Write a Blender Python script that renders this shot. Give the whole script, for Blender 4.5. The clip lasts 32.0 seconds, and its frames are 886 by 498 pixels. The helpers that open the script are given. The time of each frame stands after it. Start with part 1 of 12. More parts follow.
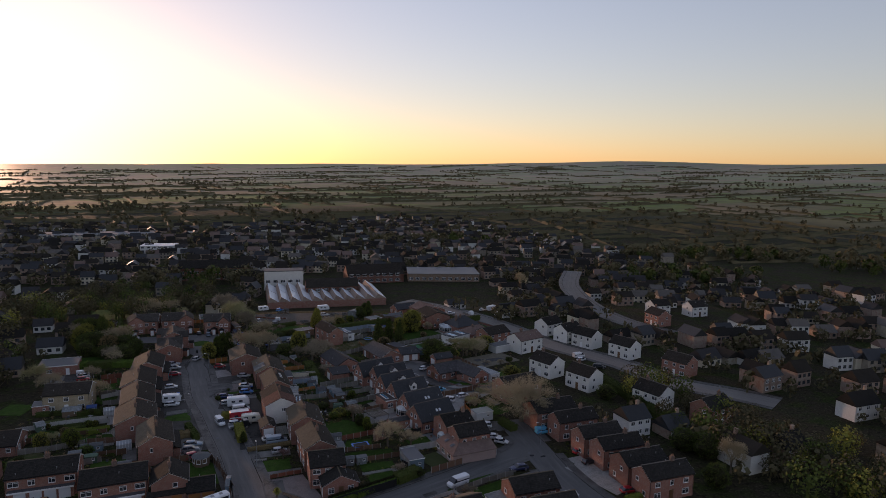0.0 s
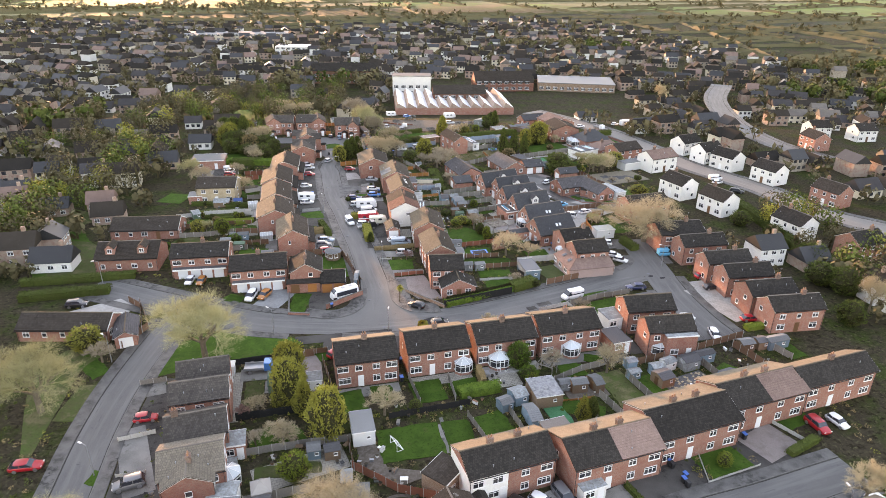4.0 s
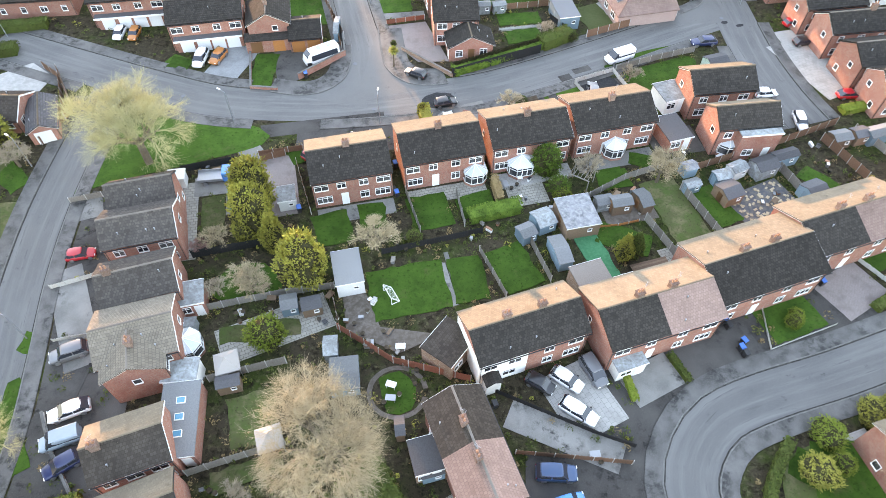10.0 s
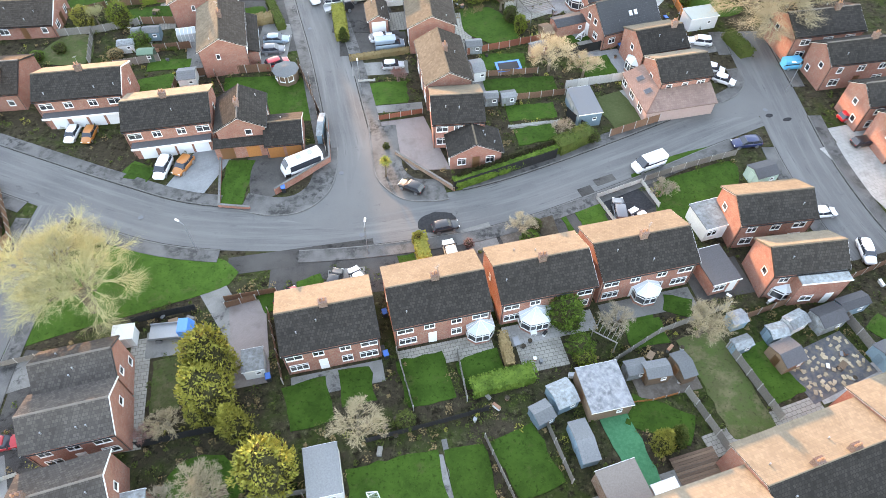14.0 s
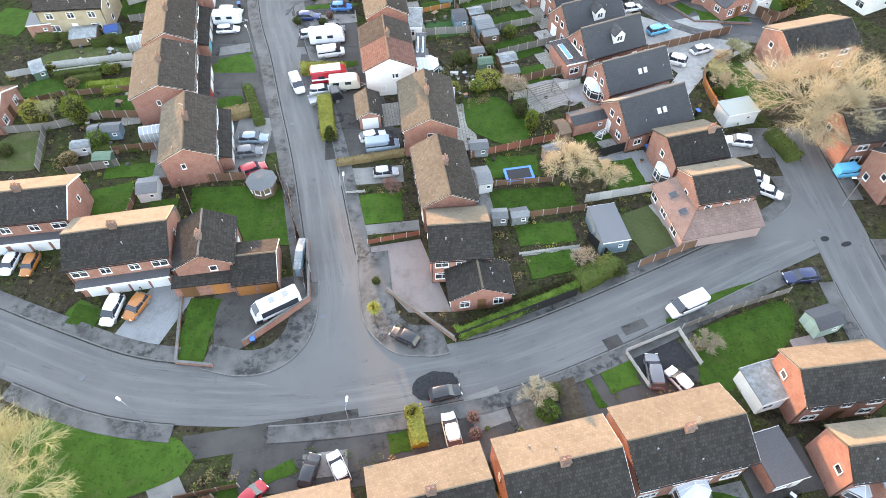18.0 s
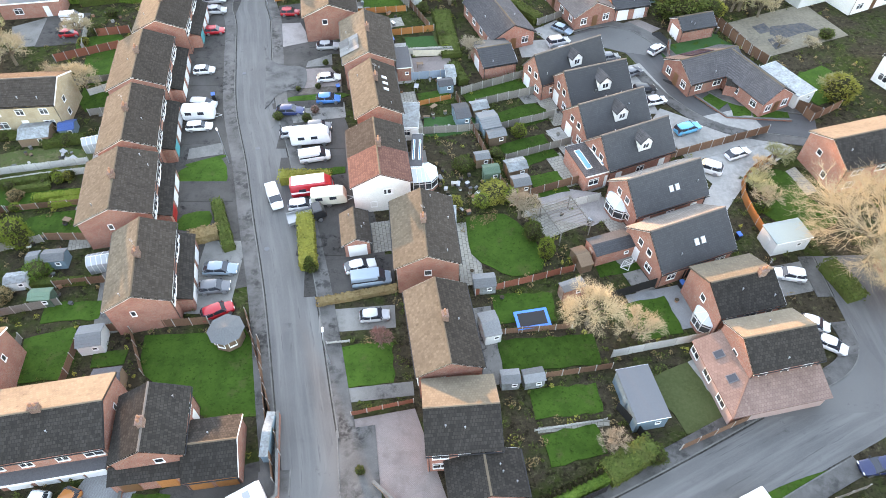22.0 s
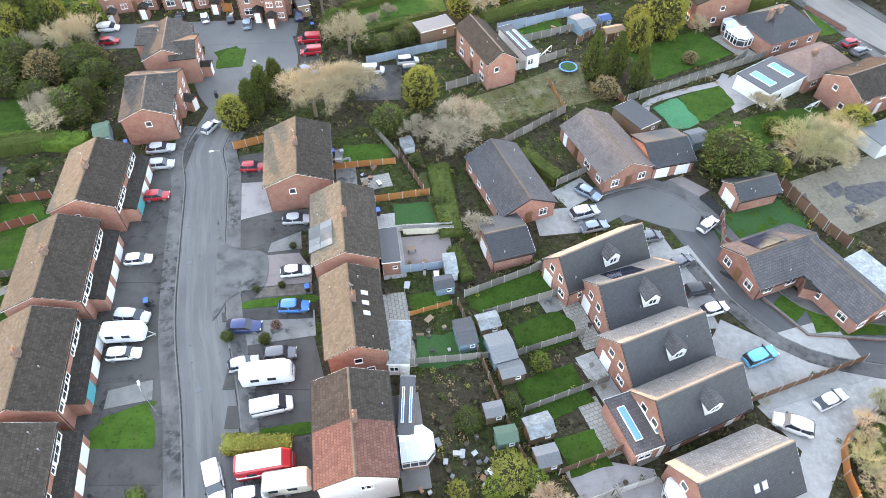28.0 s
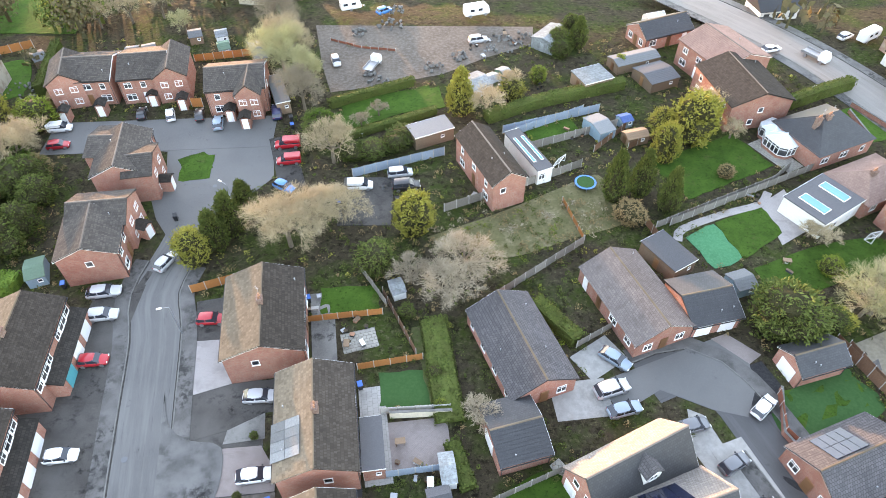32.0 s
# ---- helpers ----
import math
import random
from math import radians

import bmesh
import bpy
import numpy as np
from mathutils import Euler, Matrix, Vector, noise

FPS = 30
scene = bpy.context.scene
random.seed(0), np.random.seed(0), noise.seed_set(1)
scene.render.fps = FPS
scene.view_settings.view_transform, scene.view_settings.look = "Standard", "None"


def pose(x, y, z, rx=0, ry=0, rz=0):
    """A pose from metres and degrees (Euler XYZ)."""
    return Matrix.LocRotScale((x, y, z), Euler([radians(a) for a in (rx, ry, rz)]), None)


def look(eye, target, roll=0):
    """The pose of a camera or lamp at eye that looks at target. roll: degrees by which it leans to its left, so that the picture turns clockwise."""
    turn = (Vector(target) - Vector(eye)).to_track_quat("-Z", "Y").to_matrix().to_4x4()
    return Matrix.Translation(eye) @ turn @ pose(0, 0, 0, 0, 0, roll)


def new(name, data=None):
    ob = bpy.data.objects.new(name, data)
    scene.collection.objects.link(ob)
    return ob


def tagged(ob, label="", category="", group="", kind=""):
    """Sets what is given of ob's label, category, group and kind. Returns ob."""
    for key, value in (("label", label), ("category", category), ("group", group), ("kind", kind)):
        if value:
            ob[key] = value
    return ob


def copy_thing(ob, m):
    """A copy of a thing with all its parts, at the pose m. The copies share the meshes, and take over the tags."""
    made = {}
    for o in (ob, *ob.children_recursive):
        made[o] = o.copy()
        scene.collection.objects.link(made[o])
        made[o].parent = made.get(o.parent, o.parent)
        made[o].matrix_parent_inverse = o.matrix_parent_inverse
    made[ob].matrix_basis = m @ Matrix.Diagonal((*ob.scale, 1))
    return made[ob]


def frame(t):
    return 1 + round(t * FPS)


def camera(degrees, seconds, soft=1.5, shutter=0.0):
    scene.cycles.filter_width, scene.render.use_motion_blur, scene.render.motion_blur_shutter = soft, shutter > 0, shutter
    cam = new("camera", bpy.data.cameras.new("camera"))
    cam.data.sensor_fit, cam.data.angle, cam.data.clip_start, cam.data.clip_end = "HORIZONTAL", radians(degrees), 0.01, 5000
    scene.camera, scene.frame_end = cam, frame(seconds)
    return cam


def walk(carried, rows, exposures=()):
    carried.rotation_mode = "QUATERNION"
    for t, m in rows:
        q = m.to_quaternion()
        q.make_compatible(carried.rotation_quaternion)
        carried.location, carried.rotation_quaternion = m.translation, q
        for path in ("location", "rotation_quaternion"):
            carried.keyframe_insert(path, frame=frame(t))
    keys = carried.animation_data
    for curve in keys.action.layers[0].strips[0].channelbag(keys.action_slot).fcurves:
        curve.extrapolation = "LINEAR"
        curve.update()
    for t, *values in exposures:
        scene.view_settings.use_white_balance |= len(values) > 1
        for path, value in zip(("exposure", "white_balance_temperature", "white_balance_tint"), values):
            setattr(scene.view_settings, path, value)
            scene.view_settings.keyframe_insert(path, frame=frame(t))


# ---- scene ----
# camera and its flight
cam = camera(69.0, 32.0, soft=0.75)
PATH = [
    (0, (-0.654, -50.279, 64.833), (-0.275, -48.332, 64.575), 1.2),
    (0.5, (-0.743, -50.334, 64.829), (-0.554, -48.358, 64.582), 1.3),
    (1, (-0.745, -50.452, 64.767), (-0.661, -48.468, 64.526), 1.5),
    (1.5, (-0.642, -50.617, 64.64), (-0.604, -48.632, 64.397), 1.4),
    (2, (-0.479, -50.743, 64.537), (-0.46, -48.771, 64.206), 1.1),
    (2.5, (-0.256, -50.572, 64.509), (-0.247, -48.629, 64.034), 1.0),
    (3, (0.001, -49.951, 64.551), (0.005, -48.045, 63.947), 1.0),
    (3.5, (0.28, -48.848, 64.551), (0.277, -46.98, 63.838), 1.0),
    (5.5, (0.944, -42.337, 64.209), (0.93, -40.709, 63.048), 0.7),
    (6, (1.014, -40.002, 64.176), (0.998, -38.444, 62.922), 0.7),
    (6.5, (0.959, -37.208, 64.142), (0.944, -35.727, 62.799), 0.6),
    (7, (0.872, -34.149, 64.117), (0.858, -32.765, 62.673), 0.6),
    (7.5, (0.712, -30.992, 64.108), (0.701, -29.709, 62.574), 0.8),
    (8, (0.561, -27.791, 64.107), (0.553, -26.562, 62.53), 0.9),
    (8.5, (0.454, -24.642, 64.091), (0.447, -23.439, 62.494), 1.1),
    (9, (0.432, -21.658, 64.087), (0.423, -20.456, 62.489), 1.0),
    (13, (1.072, 2.471, 64.359), (1.036, 3.666, 62.755), -0.1),
    (17.5, (0.937, 27.237, 63.761), (0.885, 28.454, 62.174), -0.7),
    (19, (0.751, 35.284, 63.466), (0.696, 36.514, 61.89), -0.7),
    (22, (0.251, 50.547, 62.639), (0.196, 51.819, 61.097), -0.6),
    (23, (0.053, 55.694, 62.661), (-0.002, 56.974, 61.125), -0.6),
    (25, (-0.47, 67.762, 62.95), (-0.524, 69.053, 61.423), -0.6),
    (28, (-1.063, 86.407, 63.828), (-1.111, 87.713, 62.313), -0.6),
    (32, (-1.46, 110.074, 63.967), (-1.507, 111.429, 62.497), -0.3),
]
EXPO = [
    (0.0, 1.72, 8100, 37), (1.0, 1.2, 7300, 34), (2.0, 1.1, 7900, 35), (2.5, 2.05, 9400, 40), (3.0, 3.0, 13800, 62), (3.5, 3.9, 11800, 45),
    (5.5, 5.1, 9500, 25), (7.0, 5.16, 9000, 25), (8.0, 5.13, 8700, 25), (9.0, 5.16, 9000, 25), (11.0, 5.18, 9300, 25), (20.0, 5.08, 9400, 25), (32.0, 5.2, 9300, 26),
]
walk(cam, [(t, look(eye, target, roll)) for t, eye, target, roll in PATH], EXPO)

# sky and sun
SUN_AZ, SUN_EL = -24.5, 3.8
world = bpy.data.worlds.new("world")
scene.world = world
world.use_nodes = True
wt = world.node_tree
sky = wt.nodes.new("ShaderNodeTexSky")
sky.sky_type = "NISHITA"
sky.sun_disc = False
sky.sun_elevation, sky.sun_rotation = radians(SUN_EL), radians(SUN_AZ)
sky.air_density, sky.dust_density, sky.ozone_density = 1.0, 0.35, 3.0
wt.nodes["Background"].inputs["Strength"].default_value = 0.12
pale = wt.nodes.new("ShaderNodeHueSaturation")
pale.inputs["Saturation"].default_value = 0.94
soft_sky = wt.nodes.new("ShaderNodeGamma")
soft_sky.inputs["Gamma"].default_value = 0.72
wt.links.new(sky.outputs[0], pale.inputs["Color"])
wt.links.new(pale.outputs[0], soft_sky.inputs["Color"])
wt.links.new(soft_sky.outputs[0], wt.nodes["Background"].inputs["Color"])
sun_data = bpy.data.lights.new("sun", "SUN")
sun_data.energy, sun_data.angle, sun_data.color = 0.5, radians(0.6), (1.0, 0.72, 0.49)
sun = new("sun", sun_data)
sun_way = Vector((math.sin(radians(SUN_AZ)) * math.cos(radians(SUN_EL)), math.cos(radians(SUN_AZ)) * math.cos(radians(SUN_EL)), math.sin(radians(SUN_EL))))
sun.matrix_world = look((0, 0, 90), Vector((0, 0, 90)) - sun_way)

# ---------------------------------------------------------------- materials
MATS = {}


def base(name, rough=0.8, metal=0.0, spec=0.3):
    m = bpy.data.materials.new(name)
    m.use_nodes = True
    b = m.node_tree.nodes["Principled BSDF"]
    b.inputs["Roughness"].default_value, b.inputs["Metallic"].default_value = rough, metal
    b.inputs["Specular IOR Level"].default_value = spec
    MATS[name] = m
    return m, m.node_tree, b


def node(nt, kind, **values):
    n = nt.nodes.new(kind)
    for key, v in values.items():
        n.inputs[key.replace("_", " ")].default_value = v
    return n


def blend(nt, fac, a, b, mode="MIX"):
    n = nt.nodes.new("ShaderNodeMix")
    n.data_type, n.blend_type = "RGBA", mode
    for socket, v in ((n.inputs[0], fac), (n.inputs[6], a), (n.inputs[7], b)):
        if isinstance(v, (int, float)):
            socket.default_value = v
        elif isinstance(v, tuple):
            socket.default_value = (*v, 1)
        else:
            nt.links.new(v, socket)
    return n.outputs[2]


def ramp(nt, fac, lo, hi):
    n = nt.nodes.new("ShaderNodeMapRange")
    n.inputs[1].default_value, n.inputs[2].default_value = lo, hi
    nt.links.new(fac, n.inputs[0])
    return n.outputs[0]


def where(nt, kind):
    return nt.nodes.new("ShaderNodeTexCoord").outputs[kind]


def world_place(nt):
    return nt.nodes.new("ShaderNodeNewGeometry").outputs["Position"]


def noise_of(nt, vec, scale, detail=4.0, rough=0.6):
    n = node(nt, "ShaderNodeTexNoise", Scale=scale, Detail=detail, Roughness=rough)
    nt.links.new(vec, n.inputs["Vector"])
    return n.outputs[0]


def bump_to(nt, b, height, strength=0.4, dist=0.05):
    n = node(nt, "ShaderNodeBump", Strength=strength, Distance=dist)
    nt.links.new(height, n.inputs["Height"])
    nt.links.new(n.outputs[0], b.inputs["Normal"])


def vary(nt, colour, amount=0.25):
    """Lighten or darken a colour from object to object."""
    r = nt.nodes.new("ShaderNodeObjectInfo").outputs["Random"]
    h = nt.nodes.new("ShaderNodeHueSaturation")
    n = nt.nodes.new("ShaderNodeMapRange")
    n.inputs[3].default_value, n.inputs[4].default_value = 1 - amount, 1 + amount
    nt.links.new(r, n.inputs[0])
    nt.links.new(n.outputs[0], h.inputs["Value"])
    nt.links.new(colour, h.inputs["Color"])
    return h.outputs[0]


def patchy(name, c1, c2, c3, s1=0.5, s2=6.0, rough=0.85, bump=0.3, dist=0.04, spec=0.08, var=0.12):
    """Two scales of variation: broad stains and fine grain."""
    m, nt, b = base(name, rough, 0, spec)
    p = world_place(nt)
    broad, fine = noise_of(nt, p, s1, 5), noise_of(nt, p, s2, 6, 0.7)
    col = blend(nt, ramp(nt, broad, 0.35, 0.65), c1, c2)
    col = blend(nt, ramp(nt, fine, 0.42, 0.75), col, c3)
    nt.links.new(vary(nt, col, var), b.inputs["Base Color"])
    bump_to(nt, b, fine, bump, dist)
    return m


def tiled(name, c1, c2, moss, rough=0.85, moss_at=0.6, course=0.34, width=0.3, spec=0.05, joint=0.62):
    """Roof tiles laid in courses, with lichen and dirt."""
    m, nt, b = base(name, rough, 0, spec)
    uv = where(nt, "UV")
    br = node(nt, "ShaderNodeTexBrick", Scale=1.0, Brick_Width=width, Row_Height=course, Mortar_Size=0.028, Mortar_Smooth=0.35)
    br.inputs["Color1"].default_value, br.inputs["Color2"].default_value = (*[v * 1.05 for v in c1], 1), (*[v * 0.92 for v in c2], 1)
    br.inputs["Mortar"].default_value = (*[v * joint for v in c1], 1)
    nt.links.new(uv, br.inputs["Vector"])
    p = world_place(nt)
    broad, fine = noise_of(nt, p, 0.35, 6, 0.7), noise_of(nt, p, 5.0, 6, 0.75)
    col = blend(nt, ramp(nt, fine, moss_at + 0.02, moss_at + 0.2), br.outputs[0], moss)
    col = blend(nt, ramp(nt, noise_of(nt, p, 1.3, 6, 0.7), 0.58, 0.78), col, tuple(0.6 * v for v in c2))
    col = blend(nt, ramp(nt, noise_of(nt, p, 13.0, 3, 0.6), 0.7, 0.76), col, tuple(1.3 * v for v in moss))
    dark = nt.nodes.new("ShaderNodeMapRange")
    dark.inputs[1].default_value, dark.inputs[2].default_value, dark.inputs[3].default_value = 0.3, 0.7, 0.75
    nt.links.new(broad, dark.inputs[0])
    col = blend(nt, 1.0, col, dark.outputs[0], "MULTIPLY")
    nt.links.new(vary(nt, col, 0.15), b.inputs["Base Color"])
    bump_to(nt, b, br.outputs["Fac"], -0.8, 0.06)
    return m


def stained(name, c1, c2, stain, s1=0.14, stain_at=0.6, stain_scale=0.8, rough=0.85, spec=0.25, tracks=0.0, var=0.0):
    """Smooth laid surface: broad fading, fine aggregate, blotchy damp stains, and worn wheel tracks along it."""
    m, nt, b = base(name, rough, 0, spec)
    p = world_place(nt)
    grain = noise_of(nt, p, 22.0, 3, 0.7)
    col = blend(nt, ramp(nt, noise_of(nt, p, s1, 4, 0.55), 0.36, 0.66), c1, c2)
    col = blend(nt, ramp(nt, grain, 0.5, 0.8), col, tuple(v * 1.35 for v in c1))
    if tracks:
        uv = where(nt, "UV")
        mp = nt.nodes.new("ShaderNodeMapping")
        mp.inputs["Scale"].default_value = (1.0, 0.05, 1.0)
        nt.links.new(uv, mp.inputs["Vector"])
        col = blend(nt, ramp(nt, noise_of(nt, mp.outputs[0], 1.1, 3, 0.6), 0.45, 0.75), col, tuple(v * (1 + tracks) for v in c1))
        col = blend(nt, ramp(nt, noise_of(nt, mp.outputs[0], 2.3, 4, 0.7), 0.6, 0.72), col, tuple(v * (1 - tracks) for v in c2))
    blot = ramp(nt, noise_of(nt, p, stain_scale, 8, 0.72), stain_at, stain_at + 0.12)
    where_wet = ramp(nt, noise_of(nt, p, stain_scale * 0.22, 3, 0.5), 0.42, 0.6)
    both = nt.nodes.new("ShaderNodeMath")
    both.operation = "MULTIPLY"
    nt.links.new(blot, both.inputs[0])
    nt.links.new(where_wet, both.inputs[1])
    col = blend(nt, both.outputs[0], col, stain)
    nt.links.new(vary(nt, col, var) if var else col, b.inputs["Base Color"])
    bump_to(nt, b, grain, 0.12, 0.02)
    return m


def mown(name, c1, c2, bare, bare_at=0.56, var=0.2):
    """Grass: broad changes of green, thin brown patches, dark tufts and pale blades."""
    m, nt, b = base(name, 0.95, 0, 0.1)
    p = world_place(nt)
    fine = noise_of(nt, p, 7.0, 6, 0.8)
    col = blend(nt, ramp(nt, noise_of(nt, p, 0.5, 5, 0.65), 0.38, 0.64), c1, c2)
    col = blend(nt, ramp(nt, noise_of(nt, p, 0.32, 7, 0.72), bare_at, bare_at + 0.14), col, bare)
    col = blend(nt, ramp(nt, noise_of(nt, p, 2.6, 6, 0.75), 0.54, 0.66), col, tuple(v * 0.6 for v in c2))
    col = blend(nt, ramp(nt, fine, 0.58, 0.74), col, tuple(min(0.5, v * 1.6) for v in c1))
    nt.links.new(vary(nt, col, var), b.inputs["Base Color"])
    bump_to(nt, b, fine, 0.7, 0.08)
    return m


def bricks(name, c1, c2, mortar):
    m, nt, b = base(name, 0.9, 0, 0.08)
    br = node(nt, "ShaderNodeTexBrick", Scale=1.0, Brick_Width=0.225, Row_Height=0.075, Mortar_Size=0.008)
    br.inputs["Color1"].default_value, br.inputs["Color2"].default_value, br.inputs["Mortar"].default_value = (*c1, 1), (*c2, 1), (*mortar, 1)
    nt.links.new(where(nt, "UV"), br.inputs["Vector"])
    broad = noise_of(nt, world_place(nt), 0.9, 5)
    col = blend(nt, ramp(nt, broad, 0.45, 0.8), br.outputs[0], tuple(v * 0.7 for v in c1))
    nt.links.new(vary(nt, col, 0.16), b.inputs["Base Color"])
    bump_to(nt, b, br.outputs["Fac"], -0.3, 0.01)
    return m


def plain(name, c, rough=0.5, metal=0.0, spec=0.4, var=0.0, grain=0.08):
    m, nt, b = base(name, rough, metal, spec)
    fine = noise_of(nt, world_place(nt), 7.0, 4)
    col = blend(nt, ramp(nt, fine, 0.35, 0.8), c, tuple(v * (1 - grain) for v in c))
    if var:
        col = vary(nt, col, var)
    nt.links.new(col, b.inputs["Base Color"])
    return m


def paved(name, c1, c2, joint, w=0.2, h=0.1, rough=0.85, gap=0.012):
    m, nt, b = base(name, rough, 0, 0.3)
    br = node(nt, "ShaderNodeTexBrick", Scale=1.0, Brick_Width=w, Row_Height=h, Mortar_Size=gap)
    br.inputs["Color1"].default_value, br.inputs["Color2"].default_value, br.inputs["Mortar"].default_value = (*c1, 1), (*c2, 1), (*joint, 1)
    nt.links.new(where(nt, "Object"), br.inputs["Vector"])
    p = world_place(nt)
    broad, fine = noise_of(nt, p, 0.5, 6, 0.65), noise_of(nt, p, 4.0, 5, 0.7)
    col = blend(nt, ramp(nt, broad, 0.5, 0.72), br.outputs[0], tuple(v * 0.6 for v in c1))
    col = blend(nt, ramp(nt, fine, 0.58, 0.8), col, tuple(v * 0.72 for v in c2))
    nt.links.new(col, b.inputs["Base Color"])
    bump_to(nt, b, br.outputs["Fac"], -0.3, 0.02)
    return m


def foliage(name, c1, c2, c3, spec=0.04):
    m, nt, b = base(name, 0.75, 0, spec)
    r = nt.nodes.new("ShaderNodeNewGeometry").outputs["Random Per Island"]
    col = blend(nt, r, c1, c2)
    col = blend(nt, ramp(nt, noise_of(nt, world_place(nt), 0.9, 3), 0.4, 0.7), col, c3)
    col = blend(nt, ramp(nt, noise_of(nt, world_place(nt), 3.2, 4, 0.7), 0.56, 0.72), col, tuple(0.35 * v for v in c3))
    nt.links.new(vary(nt, col, 0.18), b.inputs["Base Color"])
    return m


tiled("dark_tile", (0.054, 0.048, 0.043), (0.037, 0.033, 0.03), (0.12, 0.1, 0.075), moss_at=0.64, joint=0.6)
tiled("faded_tile", (0.1, 0.087, 0.078), (0.07, 0.061, 0.055), (0.17, 0.145, 0.11), moss_at=0.62, joint=0.65)
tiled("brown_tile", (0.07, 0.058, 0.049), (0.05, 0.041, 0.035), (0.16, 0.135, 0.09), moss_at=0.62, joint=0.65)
tiled("slate", (0.042, 0.043, 0.046), (0.034, 0.035, 0.038), (0.14, 0.125, 0.075), 0.5, 0.64, 0.26, spec=0.4, joint=0.65)
tiled("grey_tile", (0.115, 0.108, 0.11), (0.092, 0.088, 0.092), (0.17, 0.155, 0.13), moss_at=0.68, joint=0.5)
tiled("dusty_tile", (0.17, 0.146, 0.138), (0.14, 0.12, 0.115), (0.22, 0.19, 0.16), moss_at=0.66, joint=0.6)
# pale tile, raised further so chalet far slopes look sunlit
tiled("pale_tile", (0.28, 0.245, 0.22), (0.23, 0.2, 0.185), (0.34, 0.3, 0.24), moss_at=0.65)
tiled("tan_tile", (0.22, 0.185, 0.15), (0.19, 0.16, 0.13), (0.28, 0.25, 0.18), moss_at=0.55)
tiled("pink_tile", (0.27, 0.18, 0.155), (0.25, 0.165, 0.14), (0.3, 0.24, 0.2), moss_at=0.62, joint=0.75)
tiled("red_tile", (0.19, 0.092, 0.073), (0.15, 0.072, 0.058), (0.22, 0.16, 0.13), moss_at=0.6)
# west slopes: lichened tile with the tan of low sunlight in its colour
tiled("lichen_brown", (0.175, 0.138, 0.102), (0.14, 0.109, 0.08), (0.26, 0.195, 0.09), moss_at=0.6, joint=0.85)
# north slopes: lichened tile with warm sunlight put into its colour
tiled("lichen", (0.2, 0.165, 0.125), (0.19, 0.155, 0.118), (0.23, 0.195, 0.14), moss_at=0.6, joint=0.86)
bricks("red_brick", (0.38, 0.158, 0.118), (0.28, 0.115, 0.088), (0.34, 0.26, 0.21))
bricks("sooty_brick", (0.2, 0.125, 0.1), (0.14, 0.085, 0.07), (0.24, 0.2, 0.18))
bricks("brown_brick", (0.3, 0.185, 0.13), (0.25, 0.15, 0.105), (0.38, 0.33, 0.27))
bricks("buff_brick", (0.42, 0.32, 0.21), (0.36, 0.27, 0.17), (0.42, 0.38, 0.3))
patchy("render_white", (0.78, 0.76, 0.72), (0.7, 0.69, 0.66), (0.62, 0.6, 0.56), 0.7, 5, bump=0.1)
patchy("render_cream", (0.68, 0.6, 0.46), (0.6, 0.53, 0.42), (0.5, 0.45, 0.37), 0.7, 5, bump=0.1)
patchy("pink_clad", (0.48, 0.34, 0.3), (0.43, 0.3, 0.27), (0.38, 0.27, 0.24), 0.7, 5, bump=0.1)
plain("upvc", (0.8, 0.8, 0.79), 0.35)
plain("white_panel", (0.72, 0.74, 0.76), 0.45)
plain("roof_glass", (0.52, 0.58, 0.61), 0.22, 0, 0.5, var=0.15, grain=0.2)
plain("amber_sheet", (0.24, 0.15, 0.03), 0.35, 0, 0.4, grain=0.3)
# rooflight panes: the blue of the reflected sky is in the base colour
plain("blue_glass", (0.06, 0.25, 0.36), 0.12, 0, 0.6)
plain("glass_dark", (0.03, 0.035, 0.045), 0.08, 0, 0.6)
plain("door_brown", (0.16, 0.075, 0.035), 0.5, var=0.4)
plain("gutter_black", (0.02, 0.02, 0.022), 0.4)
plain("lead", (0.11, 0.115, 0.125), 0.55)
plain("pot_clay", (0.32, 0.16, 0.1), 0.8, var=0.2)
plain("solar_cell", (0.012, 0.016, 0.035), 0.15, 0, 0.6)
plain("tyre", (0.02, 0.02, 0.02), 0.9)
plain("rim", (0.4, 0.4, 0.42), 0.35, 0.8)
plain("lamp_clear", (0.75, 0.75, 0.72), 0.15)
plain("lamp_red", (0.35, 0.02, 0.02), 0.25)
plain("steel_grey", (0.32, 0.33, 0.34), 0.45, 0.6)
plain("bin_green", (0.03, 0.09, 0.045), 0.5)
plain("bin_blue", (0.02, 0.13, 0.42), 0.5)
plain("bin_black", (0.025, 0.025, 0.027), 0.5)
plain("felt_grey", (0.165, 0.172, 0.175), 0.9, var=0.3, grain=0.35)
plain("felt_dark", (0.085, 0.085, 0.09), 0.9, var=0.3, grain=0.35)
plain("felt_green", (0.1, 0.17, 0.12), 0.9, var=0.3, grain=0.3)
patchy("sheet_metal", (0.29, 0.325, 0.335), (0.19, 0.205, 0.21), (0.12, 0.115, 0.105), 0.8, 3.0, rough=0.5, bump=0.1, var=0.3)
patchy("gutter_dirt", (0.028, 0.027, 0.026), (0.05, 0.048, 0.045), (0.09, 0.085, 0.078), 0.5, 2.0, rough=0.9, bump=0.1, spec=0.05)
plain("shed_wood", (0.2, 0.13, 0.085), 0.85, var=0.35, grain=0.3)
plain("shed_blue", (0.16, 0.25, 0.3), 0.8, var=0.3, grain=0.2)
plain("shed_mint", (0.36, 0.5, 0.43), 0.7, var=0.1, grain=0.15)
